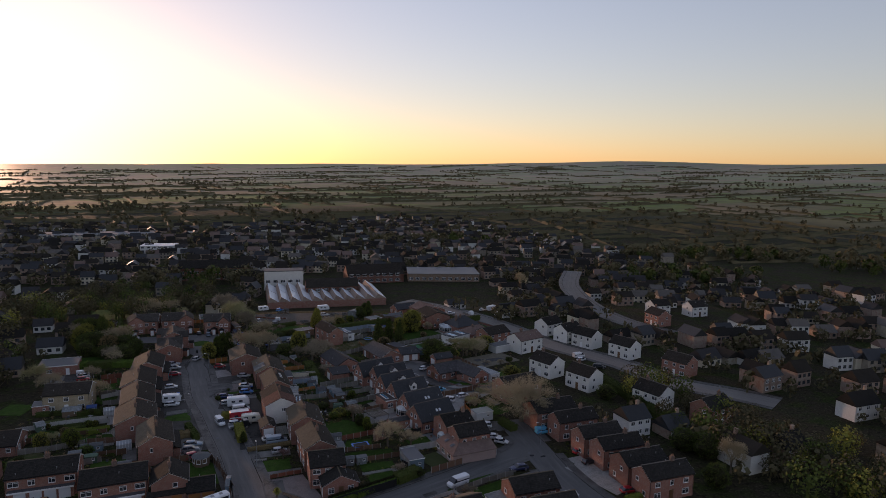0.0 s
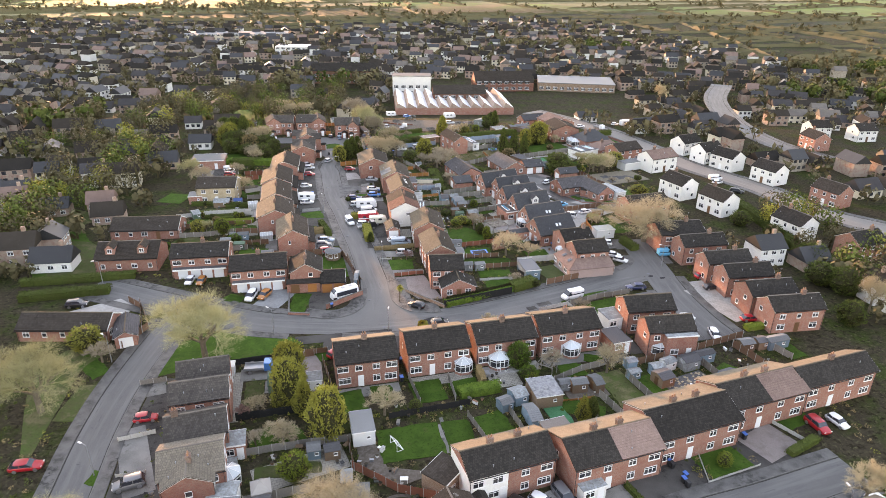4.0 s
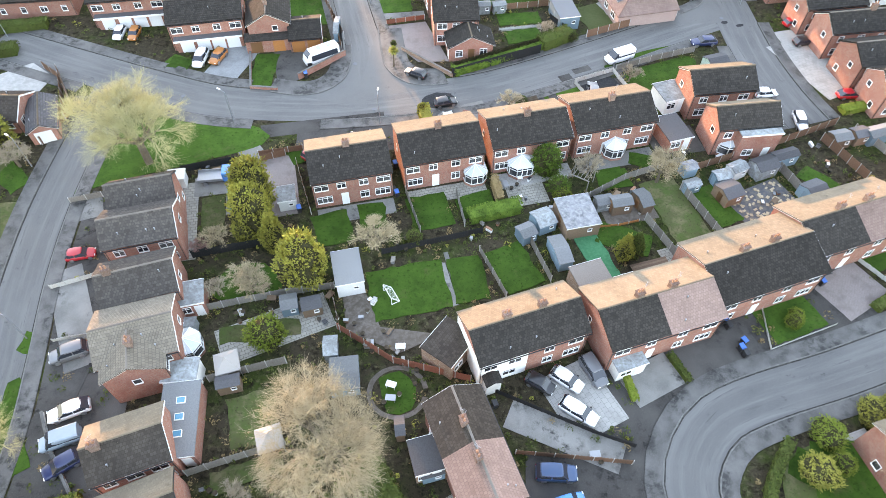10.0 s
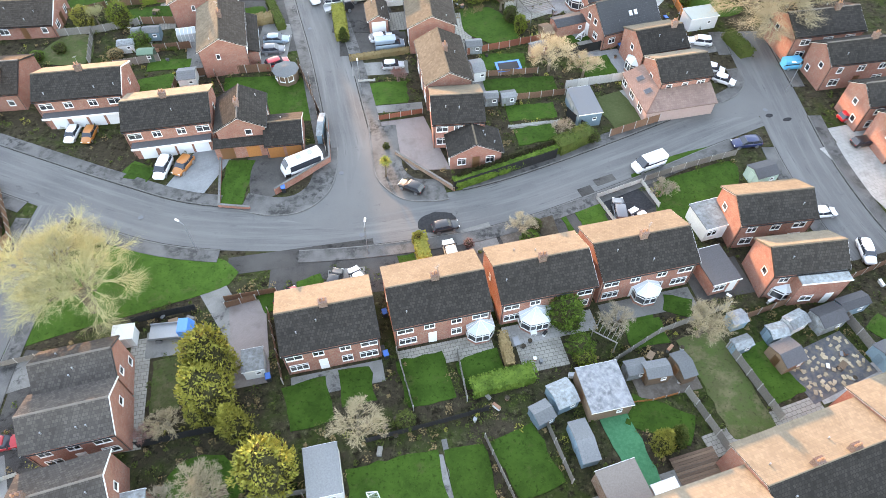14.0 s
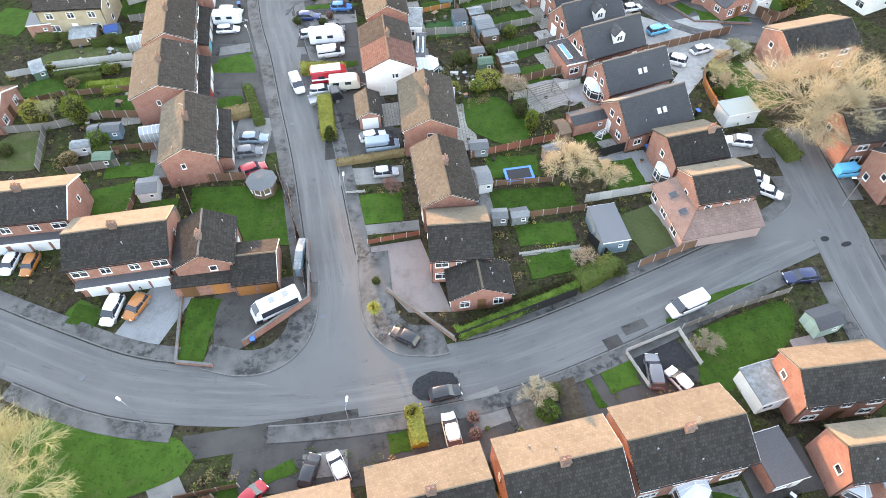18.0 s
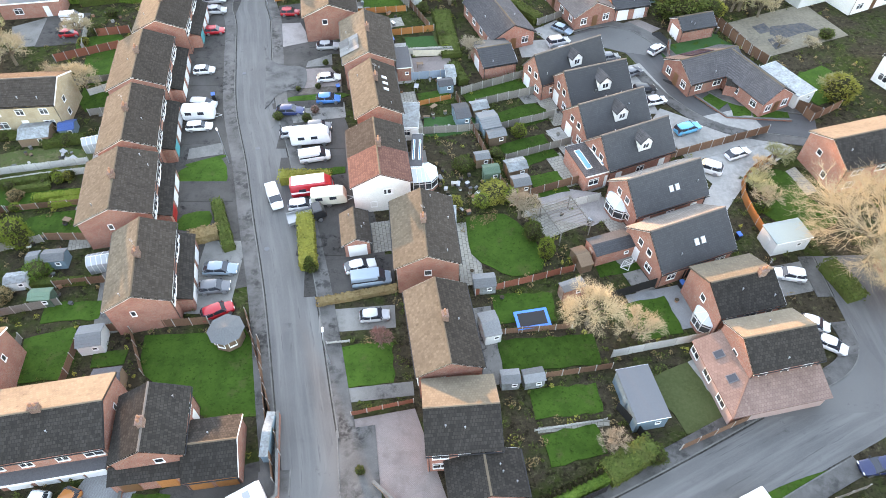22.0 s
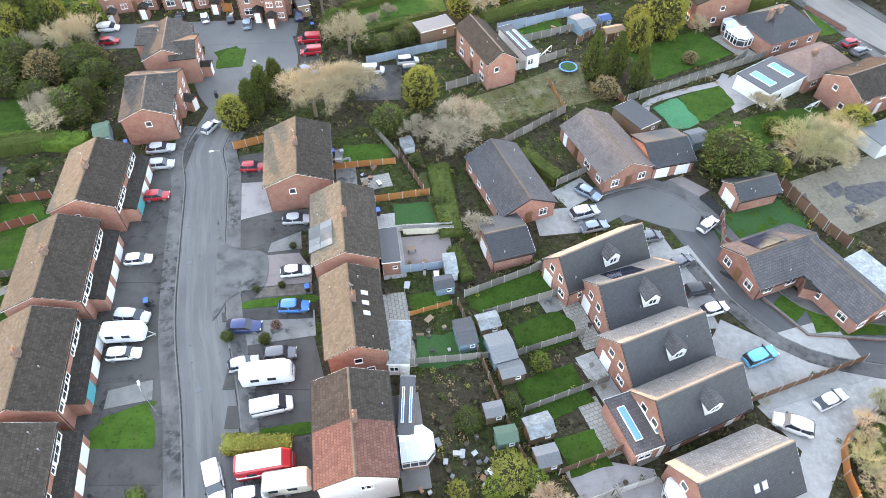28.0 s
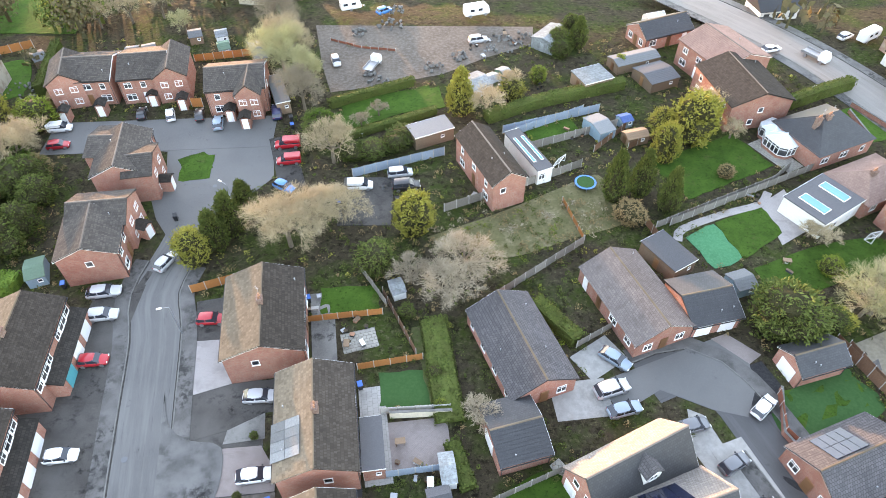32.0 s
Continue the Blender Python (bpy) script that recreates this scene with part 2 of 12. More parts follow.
plain("shed_white", (0.6, 0.61, 0.6), 0.7, var=0.1, grain=0.15)
plain("fence_grey", (0.23, 0.21, 0.185), 0.9, var=0.25, grain=0.4)
plain("fence_brown", (0.2, 0.105, 0.065), 0.9, var=0.25, grain=0.4)
plain("fence_red", (0.27, 0.09, 0.055), 0.9, var=0.2, grain=0.3)
plain("fence_black", (0.018, 0.018, 0.018), 0.9, var=0.2, grain=0.3)
plain("fence_pale", (0.5, 0.49, 0.46), 0.85, var=0.15, grain=0.3)
plain("fence_orange", (0.42, 0.16, 0.05), 0.85, var=0.15, grain=0.3)
plain("fence_blue", (0.24, 0.31, 0.38), 0.85, var=0.15, grain=0.3)
plain("concrete_post", (0.4, 0.385, 0.36), 0.9, grain=0.3)
plain("plastic_blue", (0.02, 0.2, 0.62), 0.4)
plain("plastic_green", (0.03, 0.4, 0.22), 0.4)
plain("plastic_red", (0.5, 0.03, 0.02), 0.4)
plain("plastic_white", (0.75, 0.75, 0.74), 0.4)
plain("mat_black", (0.015, 0.015, 0.017), 0.7)
plain("canvas_grey", (0.36, 0.335, 0.31), 0.85)
plain("tarpaulin_blue", (0.03, 0.09, 0.26), 0.5, grain=0.5)
plain("teal_panel", (0.03, 0.32, 0.36), 0.5)
plain("red_panel", (0.42, 0.025, 0.02), 0.5)
stained("asphalt", (0.11, 0.108, 0.105), (0.078, 0.078, 0.077), (0.03, 0.03, 0.031), 0.1, 0.6, 0.7, 0.72, 0.35, tracks=0.34)
stained("worn_asphalt", (0.13, 0.128, 0.124), (0.07, 0.069, 0.067), (0.02, 0.02, 0.02), 0.35, 0.5, 0.7, 0.8, 0.2)
stained("close_asphalt", (0.06, 0.06, 0.061), (0.046, 0.046, 0.047), (0.02, 0.02, 0.021), 0.12, 0.58, 0.7, 0.6, 0.4, tracks=0.2)
stained("pale_asphalt", (0.2, 0.185, 0.17), (0.16, 0.15, 0.138), (0.09, 0.085, 0.08), 0.1, 0.6, 0.6, 0.85, 0.2, tracks=0.15)
stained("tarmac", (0.076, 0.071, 0.066), (0.042, 0.039, 0.036), (0.016, 0.0155, 0.015), 0.2, 0.51, 0.9, 0.82, 0.15, var=0.12)
mown("dry_grass", (0.13, 0.115, 0.06), (0.09, 0.09, 0.04), (0.19, 0.16, 0.1), 0.5, 0.1)
stained("pavement", (0.105, 0.101, 0.096), (0.048, 0.046, 0.043), (0.014, 0.014, 0.013), 0.4, 0.47, 0.9, 0.66, 0.4, var=0.05)
stained("concrete", (0.2, 0.193, 0.18), (0.12, 0.117, 0.11), (0.045, 0.044, 0.042), 0.3, 0.52, 0.8, 0.88, 0.1, var=0.15)
mown("lawn_grass", (0.038, 0.088, 0.014), (0.025, 0.06, 0.01), (0.066, 0.074, 0.026), 0.57)
mown("lawn_wild", (0.058, 0.088, 0.026), (0.07, 0.072, 0.032), (0.125, 0.11, 0.06), 0.5, 0.15)
patchy("black_tarmac", (0.028, 0.028, 0.03), (0.022, 0.022, 0.024), (0.045, 0.045, 0.045), 0.4, 4, rough=0.7, var=0.04)
patchy("gravel", (0.12, 0.1, 0.084), (0.085, 0.07, 0.058), (0.18, 0.155, 0.135), 0.15, 1.6, rough=0.95, bump=0.6, dist=0.12, var=0.03)
patchy("sandy_ground", (0.19, 0.165, 0.125), (0.13, 0.115, 0.09), (0.24, 0.21, 0.165), 0.35, 2.2, rough=0.95, bump=0.5, dist=0.08, var=0.03)
patchy("kerb_stone", (0.15, 0.146, 0.138), (0.09, 0.088, 0.083), (0.2, 0.195, 0.184), 0.5, 4, var=0.05)
paved("grey_block", (0.24, 0.25, 0.255), (0.22, 0.23, 0.235), (0.17, 0.17, 0.17))
paved("pink_block", (0.25, 0.205, 0.19), (0.22, 0.18, 0.17), (0.16, 0.14, 0.13))
paved("pale_block", (0.32, 0.29, 0.28), (0.3, 0.275, 0.265), (0.23, 0.21, 0.2))
paved("pale_slab", (0.33, 0.32, 0.3), (0.3, 0.29, 0.275), (0.2, 0.195, 0.18), 0.6, 0.6, gap=0.02)
paved("slabs", (0.3, 0.28, 0.245), (0.25, 0.235, 0.21), (0.12, 0.12, 0.095), 0.6, 0.45, gap=0.03)
patchy("pale_concrete", (0.3, 0.29, 0.275), (0.23, 0.225, 0.212), (0.36, 0.35, 0.33), 0.25, 1.2, rough=0.9, bump=0.1)
patchy("crazy", (0.085, 0.09, 0.1), (0.06, 0.063, 0.072), (0.16, 0.14, 0.11), 0.9, 1.6, rough=0.9)
patchy("old_tin", (0.2, 0.21, 0.225), (0.11, 0.115, 0.125), (0.32, 0.32, 0.32), 0.9, 2.4, rough=0.6, bump=0.2, spec=0.3)
plain("felt_teal", (0.27, 0.34, 0.335), 0.8, grain=0.2)
plain("felt_brown", (0.2, 0.17, 0.15), 0.9, var=0.1, grain=0.3)
plain("deck_wood", (0.17, 0.11, 0.075), 0.85, var=0.3, grain=0.35)
patchy("lawn_dull", (0.06, 0.075, 0.03), (0.05, 0.065, 0.025), (0.08, 0.09, 0.04), 0.4, 3, rough=0.95, spec=0.1)
patchy("turf", (0.028, 0.085, 0.028), (0.024, 0.075, 0.024), (0.04, 0.1, 0.035), 0.4, 3, rough=0.9, spec=0.1)
patchy("green_felt", (0.03, 0.16, 0.08), (0.026, 0.14, 0.07), (0.05, 0.2, 0.1), 0.4, 3, rough=0.9, spec=0.1)
patchy("soil", (0.07, 0.052, 0.037), (0.05, 0.038, 0.028), (0.1, 0.085, 0.06), 0.4, 2.5, rough=0.95, bump=0.7, dist=0.1)
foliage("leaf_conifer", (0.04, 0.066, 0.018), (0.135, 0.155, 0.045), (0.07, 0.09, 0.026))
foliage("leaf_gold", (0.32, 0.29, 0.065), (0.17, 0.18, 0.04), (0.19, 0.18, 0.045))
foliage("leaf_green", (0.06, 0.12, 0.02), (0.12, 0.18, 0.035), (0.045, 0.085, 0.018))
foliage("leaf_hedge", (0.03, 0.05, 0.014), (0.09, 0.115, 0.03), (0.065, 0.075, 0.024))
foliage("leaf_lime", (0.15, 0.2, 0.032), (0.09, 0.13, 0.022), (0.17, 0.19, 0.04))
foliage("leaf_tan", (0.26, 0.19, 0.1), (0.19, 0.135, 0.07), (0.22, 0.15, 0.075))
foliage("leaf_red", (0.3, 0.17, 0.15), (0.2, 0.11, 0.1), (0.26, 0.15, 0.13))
# crown cores with shade in the colour; also brown stems of cut bushes
patchy("core_shade_twigs", (0.036, 0.034, 0.016), (0.022, 0.021, 0.01), (0.055, 0.05, 0.024), 1.0, 6.0, bump=0.6, dist=0.1)
foliage("twig_tan", (0.48, 0.39, 0.26), (0.36, 0.28, 0.18), (0.42, 0.34, 0.22))
foliage("twig_green", (0.4, 0.37, 0.2), (0.29, 0.27, 0.14), (0.34, 0.31, 0.17))
foliage("twig_grey", (0.34, 0.28, 0.21), (0.26, 0.21, 0.155), (0.3, 0.25, 0.18))
foliage("far_leaf", (0.1, 0.095, 0.05), (0.14, 0.11, 0.06), (0.11, 0.09, 0.052))
patchy("bark", (0.16, 0.125, 0.09), (0.12, 0.095, 0.07), (0.2, 0.17, 0.13), 2, 12, bump=0.6)


def window_glass():
    m, nt, b = base("pane_glass", 0.06, 0, 0.6)
    n = noise_of(nt, world_place(nt), 0.35, 2)
    nt.links.new(blend(nt, ramp(nt, n, 0.4, 0.6), (0.025, 0.028, 0.034), (0.09, 0.09, 0.09)), b.inputs["Base Color"])


window_glass()


def clear_glass():
    m, nt, b = base("clear_glass", 0.05, 0, 0.5)
    b.inputs["Base Color"].default_value = (0.75, 0.82, 0.84, 1)
    b.inputs["Transmission Weight"].default_value = 0.55


clear_glass()


def ground_material():
    """Garden earth and rough grass near by; a patchwork of winter fields farther off."""
    m, nt, b = base("ground_cover", 0.95, 0, 0.03)
    p = world_place(nt)
    broad, fine = noise_of(nt, p, 0.12, 6, 0.65), noise_of(nt, p, 1.4, 7, 0.75)
    middle, speck = noise_of(nt, p, 0.9, 5, 0.7), noise_of(nt, p, 3.1, 4, 0.8)
    near = blend(nt, ramp(nt, broad, 0.46, 0.6), (0.046, 0.037, 0.025), (0.034, 0.048, 0.014))
    near = blend(nt, ramp(nt, middle, 0.5, 0.64), near, (0.018, 0.014, 0.01))
    near = blend(nt, ramp(nt, noise_of(nt, p, 2.3, 5, 0.8), 0.55, 0.68), near, (0.009, 0.01, 0.005))
    near = blend(nt, ramp(nt, fine, 0.53, 0.68), near, (0.1, 0.092, 0.05))
    near = blend(nt, ramp(nt, speck, 0.6, 0.7), near, (0.015, 0.015, 0.009))
    near = blend(nt, ramp(nt, speck, 0.37, 0.3), near, (0.15, 0.135, 0.09))
    mp = nt.nodes.new("ShaderNodeMapping")
    mp.inputs["Scale"].default_value, mp.inputs["Rotation"].default_value = (0.0045, 0.0065, 0.0), (0, 0, 0.3)
    nt.links.new(p, mp.inputs["Vector"])
    cells = node(nt, "ShaderNodeTexVoronoi", Scale=1.0, Randomness=0.75)
    cells.distance = "MANHATTAN"
    nt.links.new(mp.outputs[0], cells.inputs["Vector"])
    sep = nt.nodes.new("ShaderNodeSeparateColor")
    nt.links.new(cells.outputs["Color"], sep.inputs[0])
    fields = blend(nt, ramp(nt, sep.outputs[0], 0.35, 0.45), (0.25, 0.175, 0.095), (0.15, 0.19, 0.05))
    fields = blend(nt, ramp(nt, sep.outputs[1], 0.62, 0.7), fields, (0.2, 0.165, 0.08))
    fields = blend(nt, ramp(nt, noise_of(nt, p, 0.02, 5), 0.4, 0.75), fields, (0.1, 0.095, 0.052))
    dist = nt.nodes.new("ShaderNodeVectorMath")
    dist.operation = "DISTANCE"
    dist.inputs[1].default_value = (40, 330, 0)
    nt.links.new(p, dist.inputs[0])
    far = ramp(nt, dist.outputs["Value"], 620, 760)
    nt.links.new(blend(nt, far, near, fields), b.inputs["Base Color"])
    # far ground grows glossier: its shine of the low sky stands in for haze
    shine = nt.nodes.new("ShaderNodeMapRange")
    shine.inputs[3].default_value, shine.inputs[4].default_value = 0.03, 0.5
    long_way = ramp(nt, dist.outputs["Value"], 350, 2400)
    nt.links.new(long_way, shine.inputs[0])
    nt.links.new(shine.outputs[0], b.inputs["Specular IOR Level"])
    dull = nt.nodes.new("ShaderNodeMapRange")
    dull.inputs[3].default_value, dull.inputs[4].default_value = 0.95, 0.62
    nt.links.new(long_way, dull.inputs[0])
    nt.links.new(dull.outputs[0], b.inputs["Roughness"])
    rise = nt.nodes.new("ShaderNodeMapRange")
    rise.inputs[3].default_value, rise.inputs[4].default_value = 0.7, 0.03
    nt.links.new(far, rise.inputs[0])
    bmp = node(nt, "ShaderNodeBump", Distance=0.15)
    nt.links.new(rise.outputs[0], bmp.inputs["Strength"])
    nt.links.new(fine, bmp.inputs["Height"])
    nt.links.new(bmp.outputs[0], b.inputs["Normal"])


ground_material()

# ---------------------------------------------------------------- helpers of the scene


def mesh_of(bm, name, mat=None):
    me = bpy.data.meshes.new(name)
    bm.normal_update()
    bm.to_mesh(me)
    bm.free()
    for m in (mat if isinstance(mat, (list, tuple)) else [mat] if mat else []):
        me.materials.append(MATS[m])
    return me


def part(name, bm, material, parent, label="", m=None):
    me = bm if isinstance(bm, bpy.types.Mesh) else mesh_of(bm, name, material)
    ob = new(name, me)
    ob.parent = parent
    if m is not None:
        ob.matrix_basis = m
    if label:
        ob["label"] = label
    return ob


def thing(name, x, y, rot, label, category, group="", kind="", z=0.0):
    ob = new(name)
    ob.empty_display_size = 0.3
    ob.matrix_basis = pose(x, y, z, 0, 0, rot)
    return tagged(ob, label, category, group, kind)


def box(bm, x0, x1, y0, y1, z0, z1, uv=False, mi=0):
    v = [bm.verts.new(p) for p in ((x0, y0, z0), (x1, y0, z0), (x1, y1, z0), (x0, y1, z0), (x0, y0, z1), (x1, y0, z1), (x1, y1, z1), (x0, y1, z1))]
    faces = []
    for idx in ((3, 2, 1, 0), (4, 5, 6, 7), (0, 1, 5, 4), (1, 2, 6, 5), (2, 3, 7, 6), (3, 0, 4, 7)):
        fc = bm.faces.new([v[i] for i in idx])
        fc.material_index = mi
        faces.append(fc)
    return faces


def uv_walls(bm):
    """Map every face in metres: along the wall and up it."""
    layer = bm.loops.layers.uv.verify()
    bm.normal_update()
    for fc in bm.faces:
        n = fc.normal
        if abs(n.z) > 0.9:
            for lp in fc.loops:
                lp[layer].uv = (lp.vert.co.x, lp.vert.co.y)
        else:
            t = Vector((-n.y, n.x, 0)).normalized()
            up = n.cross(t)
            for lp in fc.loops:
                lp[layer].uv = (lp.vert.co.dot(t), lp.vert.co.dot(up))


def prism(bm, pts, z0, z1):
    lo, hi = [bm.verts.new((x, y, z0)) for x, y in pts], [bm.verts.new((x, y, z1)) for x, y in pts]
    n = len(pts)
    bm.faces.new(hi), bm.faces.new(lo[::-1])
    for i in range(n):
        bm.faces.new((lo[i], lo[(i + 1) % n], hi[(i + 1) % n], hi[i]))


def tube(bm, a, b, r0, r1, n=5):
    a, b = Vector(a), Vector(b)
    d = (b - a).normalized()
    s = d.orthogonal().normalized()
    t = d.cross(s)
    ring = [[bm.verts.new(c + r * (math.cos(k * math.tau / n) * s + math.sin(k * math.tau / n) * t)) for k in range(n)] for c, r in ((a, r0), (b, r1))]
    for k in range(n):
        bm.faces.new((ring[0][k], ring[0][(k + 1) % n], ring[1][(k + 1) % n], ring[1][k]))
    bm.faces.new(ring[1])


SHARED = {}


def shared(key, build):
    """One mesh for all alike pieces."""
    if key not in SHARED:
        SHARED[key] = build()
    return SHARED[key]


def box_mesh(key, w, d, h, mat, bevel=0.0, name="box"):
    """A box with its base at z = 0, centred in x and y."""
    def build():
        bm = bmesh.new()
        box(bm, -w / 2, w / 2, -d / 2, d / 2, 0, h)
        if bevel:
            bmesh.ops.bevel(bm, geom=bm.edges[:], offset=bevel, segments=1, affect="EDGES")
        uv_walls(bm)
        return mesh_of(bm, name, mat)
    return shared((key, round(w, 2), round(d, 2), round(h, 2), mat), build)

# ---------------------------------------------------------------- ground, roads, pavings, lawns
TOWN = (40.0, 330.0)


def ground_height(x, y):
    """Flat under the town, rising to low hills on the horizon."""
    d = math.hypot(x, y - 100)
    k = max(0.0, (d - 1500) / 3300)
    tilt = 0.0215 * x * min(1.0, max(0.0, (d - 500) / 1500))
    fall = min(1.0, max(0.0, (y - 226) / 40))
    tilt -= 6 * fall * fall * (3 - 2 * fall)
    return tilt + k * k * (62 + 26 * noise.noise(Vector((x * 0.0006, y * 0.0006, 3.0)))) + k * 6 * noise.noise(Vector((x * 0.002, y * 0.002, 9.0)))


def ground():
    bm = bmesh.new()
    rings = [0, 80, 110, 128, 136, 144, 152, 160, 170, 185, 210, 240, 300, 380, 500, 800, 1200, 1600, 2000, 2400, 2800, 3200, 3600, 4000, 4400, 4800]
    n = 160
    prev = None
    for r0 in rings:
        cur = []
        for k in range(n if r0 else 1):
            a = k * math.tau / n
            x, y = r0 * math.cos(a), 100 + r0 * math.sin(a)
            cur.append(bm.verts.new((x, y, ground_height(x, y))))
        if prev:
            for k in range(n):
                if len(prev) == 1:
                    bm.faces.new((prev[0], cur[k], cur[(k + 1) % n]))
                else:
                    bm.faces.new((prev[k], cur[k], cur[(k + 1) % n], prev[(k + 1) % n]))
        prev = cur
    for fc in bm.faces:
        fc.smooth = True
    tagged(new("ground", mesh_of(bm, "ground", "ground_cover")), "winter garden earth, rough grass and far fields", "ground", kind="structure")


ground()


def smooth_line(pts, step=2.0):
    """Points at even steps on a smooth curve through pts."""
    p = [Vector((*q, 0)) for q in pts]
    p = [2 * p[0] - p[1]] + p + [2 * p[-1] - p[-2]]
    out = []
    for i in range(1, len(p) - 2):
        a, b, c, d = p[i - 1 : i + 3]
        n = max(2, int((c - b).length / step))
        for k in range(n):
            t = k / n
            out.append(0.5 * (2 * b + (c - a) * t + (2 * a - 5 * b + 4 * c - d) * t * t + (3 * b - a - 3 * c + d) * t ** 3))
    out.append(p[-2])
    return out


def sides(line):
    out = []
    for i, q in enumerate(line):
        t = (line[min(i + 1, len(line) - 1)] - line[max(i - 1, 0)]).normalized()
        out.append(Vector((-t.y, t.x, 0)))
    return out


ROADS = []
MOUTHS = []


def road(pts, width=6.0, name="road"):
    ROADS.append((smooth_line(pts), width, name))


def near_road(q, skip=None, extra=0.0):
    return any((q - p).length < w / 2 + extra for line, w, n in ROADS if n != skip for p in line)


def ribbon(bm, line, side, o0, o1, z0, z1):
    """A strip with a top and two edges, between two offsets from a line."""
    prev, last, run = None, None, 0.0
    lay = bm.loops.layers.uv.verify()
    for q, s in zip(line, side):
        a, b = q + s * o0, q + s * o1
        cur = [bm.verts.new((*a.xy, z0)), bm.verts.new((*a.xy, z1)), bm.verts.new((*b.xy, z1)), bm.verts.new((*b.xy, z0))]
        if prev:
            step = (q - last).length
            for i in range(3):
                fc = bm.faces.new((prev[i], cur[i], cur[i + 1], prev[i + 1]))
                for lp, uv in zip(fc.loops, ((i, 0), (i, step), (i + 1, step), (i + 1, 0))):
                    lp[lay].uv = ((o0, o0, o1, o1)[uv[0]], run + uv[1])
            run += step
        prev, last = cur, q


def runs(line, side, keep):
    """The stretches of a line along which keep is true."""
    got, cur = [], []
    for q, s in zip(line, side):
        if keep(q, s):
            cur.append((q, s))
        else:
            if len(cur) > 2:
                got.append(cur)
            cur = []
    if len(cur) > 2:
        got.append(cur)
    return got


def lay_roads():
    for n, (line, w, name) in enumerate(ROADS):
        s = sides(line)
        bm = bmesh.new()
        z = 0.02 + 0.004 * n
        ribbon(bm, line, s, w / 2, -w / 2, -0.05, z)
        tagged(new(name, mesh_of(bm, name, {"road_far": "pale_asphalt", "road_close": "close_asphalt"}.get(name, "asphalt"))), "worn grey asphalt road with patched surface", "road", kind="structure")
        for sgn in (-1, 1):
            o = w / 2
            for k, run in enumerate(runs(line, s, lambda q, d: not near_road(q + d * sgn * (o + 0.9), name, 0.4) and not any(math.hypot(q.x + d.x * sgn * o - a, q.y + d.y * sgn * o - b) < r for a, b, r in MOUTHS))):
                q, d = [a for a, _ in run], [b for _, b in run]
                bm = bmesh.new()
                ribbon(bm, q, d, sgn * (o + 0.14), sgn * (o + 1.9), -0.05, 0.1)
                if sgn > 0:
                    bmesh.ops.reverse_faces(bm, faces=bm.faces[:])
                tagged(new("pavement", mesh_of(bm, "pavement", "pavement")), "dark damp asphalt pavement beside the road", "pavement", kind="structure")
                bm = bmesh.new()
                ribbon(bm, q, d, sgn * o, sgn * (o + 0.14), -0.05, 0.125)
                if sgn > 0:
                    bmesh.ops.reverse_faces(bm, faces=bm.faces[:])
                tagged(new("kerb", mesh_of(bm, "kerb", "kerb_stone")), "pale concrete kerb along the road edge", "kerb", kind="structure")
                bm = bmesh.new()
                ribbon(bm, q, d, sgn * (o - 0.16), sgn * o, -0.05, z + 0.004)
                tagged(new("road_gutter", mesh_of(bm, "road_gutter", "gutter_dirt")), "dark wet channel at the road edge", "road", kind="structure")


def strip(pts, o0, o1, z, mat, name, words, kind):
    line = smooth_line(pts, 0.8)
    s = sides(line)
    bm = bmesh.new()
    ribbon(bm, line, s, o0, o1, -0.05, z)
    for q, d in ((line[0], s[0]), (line[-1], s[-1])):
        bm.faces.new([bm.verts.new((*(q + d * o).xy, h)) for o, h in ((o0, -0.05), (o0, z), (o1, z), (o1, -0.05))])
    bmesh.ops.recalc_face_normals(bm, faces=bm.faces[:])
    tagged(new(name, mesh_of(bm, name, mat)), words, kind, kind="structure")


CORNERS = [0]


def corner(pts, centre, width=1.9):
    """A rounded road corner: kerb line pts with the pavement on its outer side, asphalt to the centre of the junction."""
    line = smooth_line(pts, 0.8)
    s = sides(line)[len(line) // 2]
    out = 1 if (line[len(line) // 2] + s - Vector((*centre, 0))).length > (line[len(line) // 2] - s - Vector((*centre, 0))).length else -1
    bm = bmesh.new()
    CORNERS[0] += 1
    zz = (0.029, 0.0305, 0.0405)[min(CORNERS[0], 3) - 1]
    hub = bm.verts.new((*centre, zz))
    rim = [bm.verts.new((p.x, p.y, zz)) for p in line]
    for a, b in zip(rim, rim[1:]):
        bm.faces.new((hub, a, b))
    bmesh.ops.recalc_face_normals(bm, faces=bm.faces[:])
    tagged(new("road_corner", mesh_of(bm, "road_corner", "asphalt")), "worn grey asphalt at the rounded road corner", "road", kind="structure")
    strip(pts, out * 0.0, out * 0.14, 0.128, "kerb_stone", "kerb", "pale concrete kerb round the corner", "kerb")
    strip(pts, out * 0.14, out * width, 0.104, "pavement", "pavement", "dark damp asphalt pavement at the corner", "pavement")


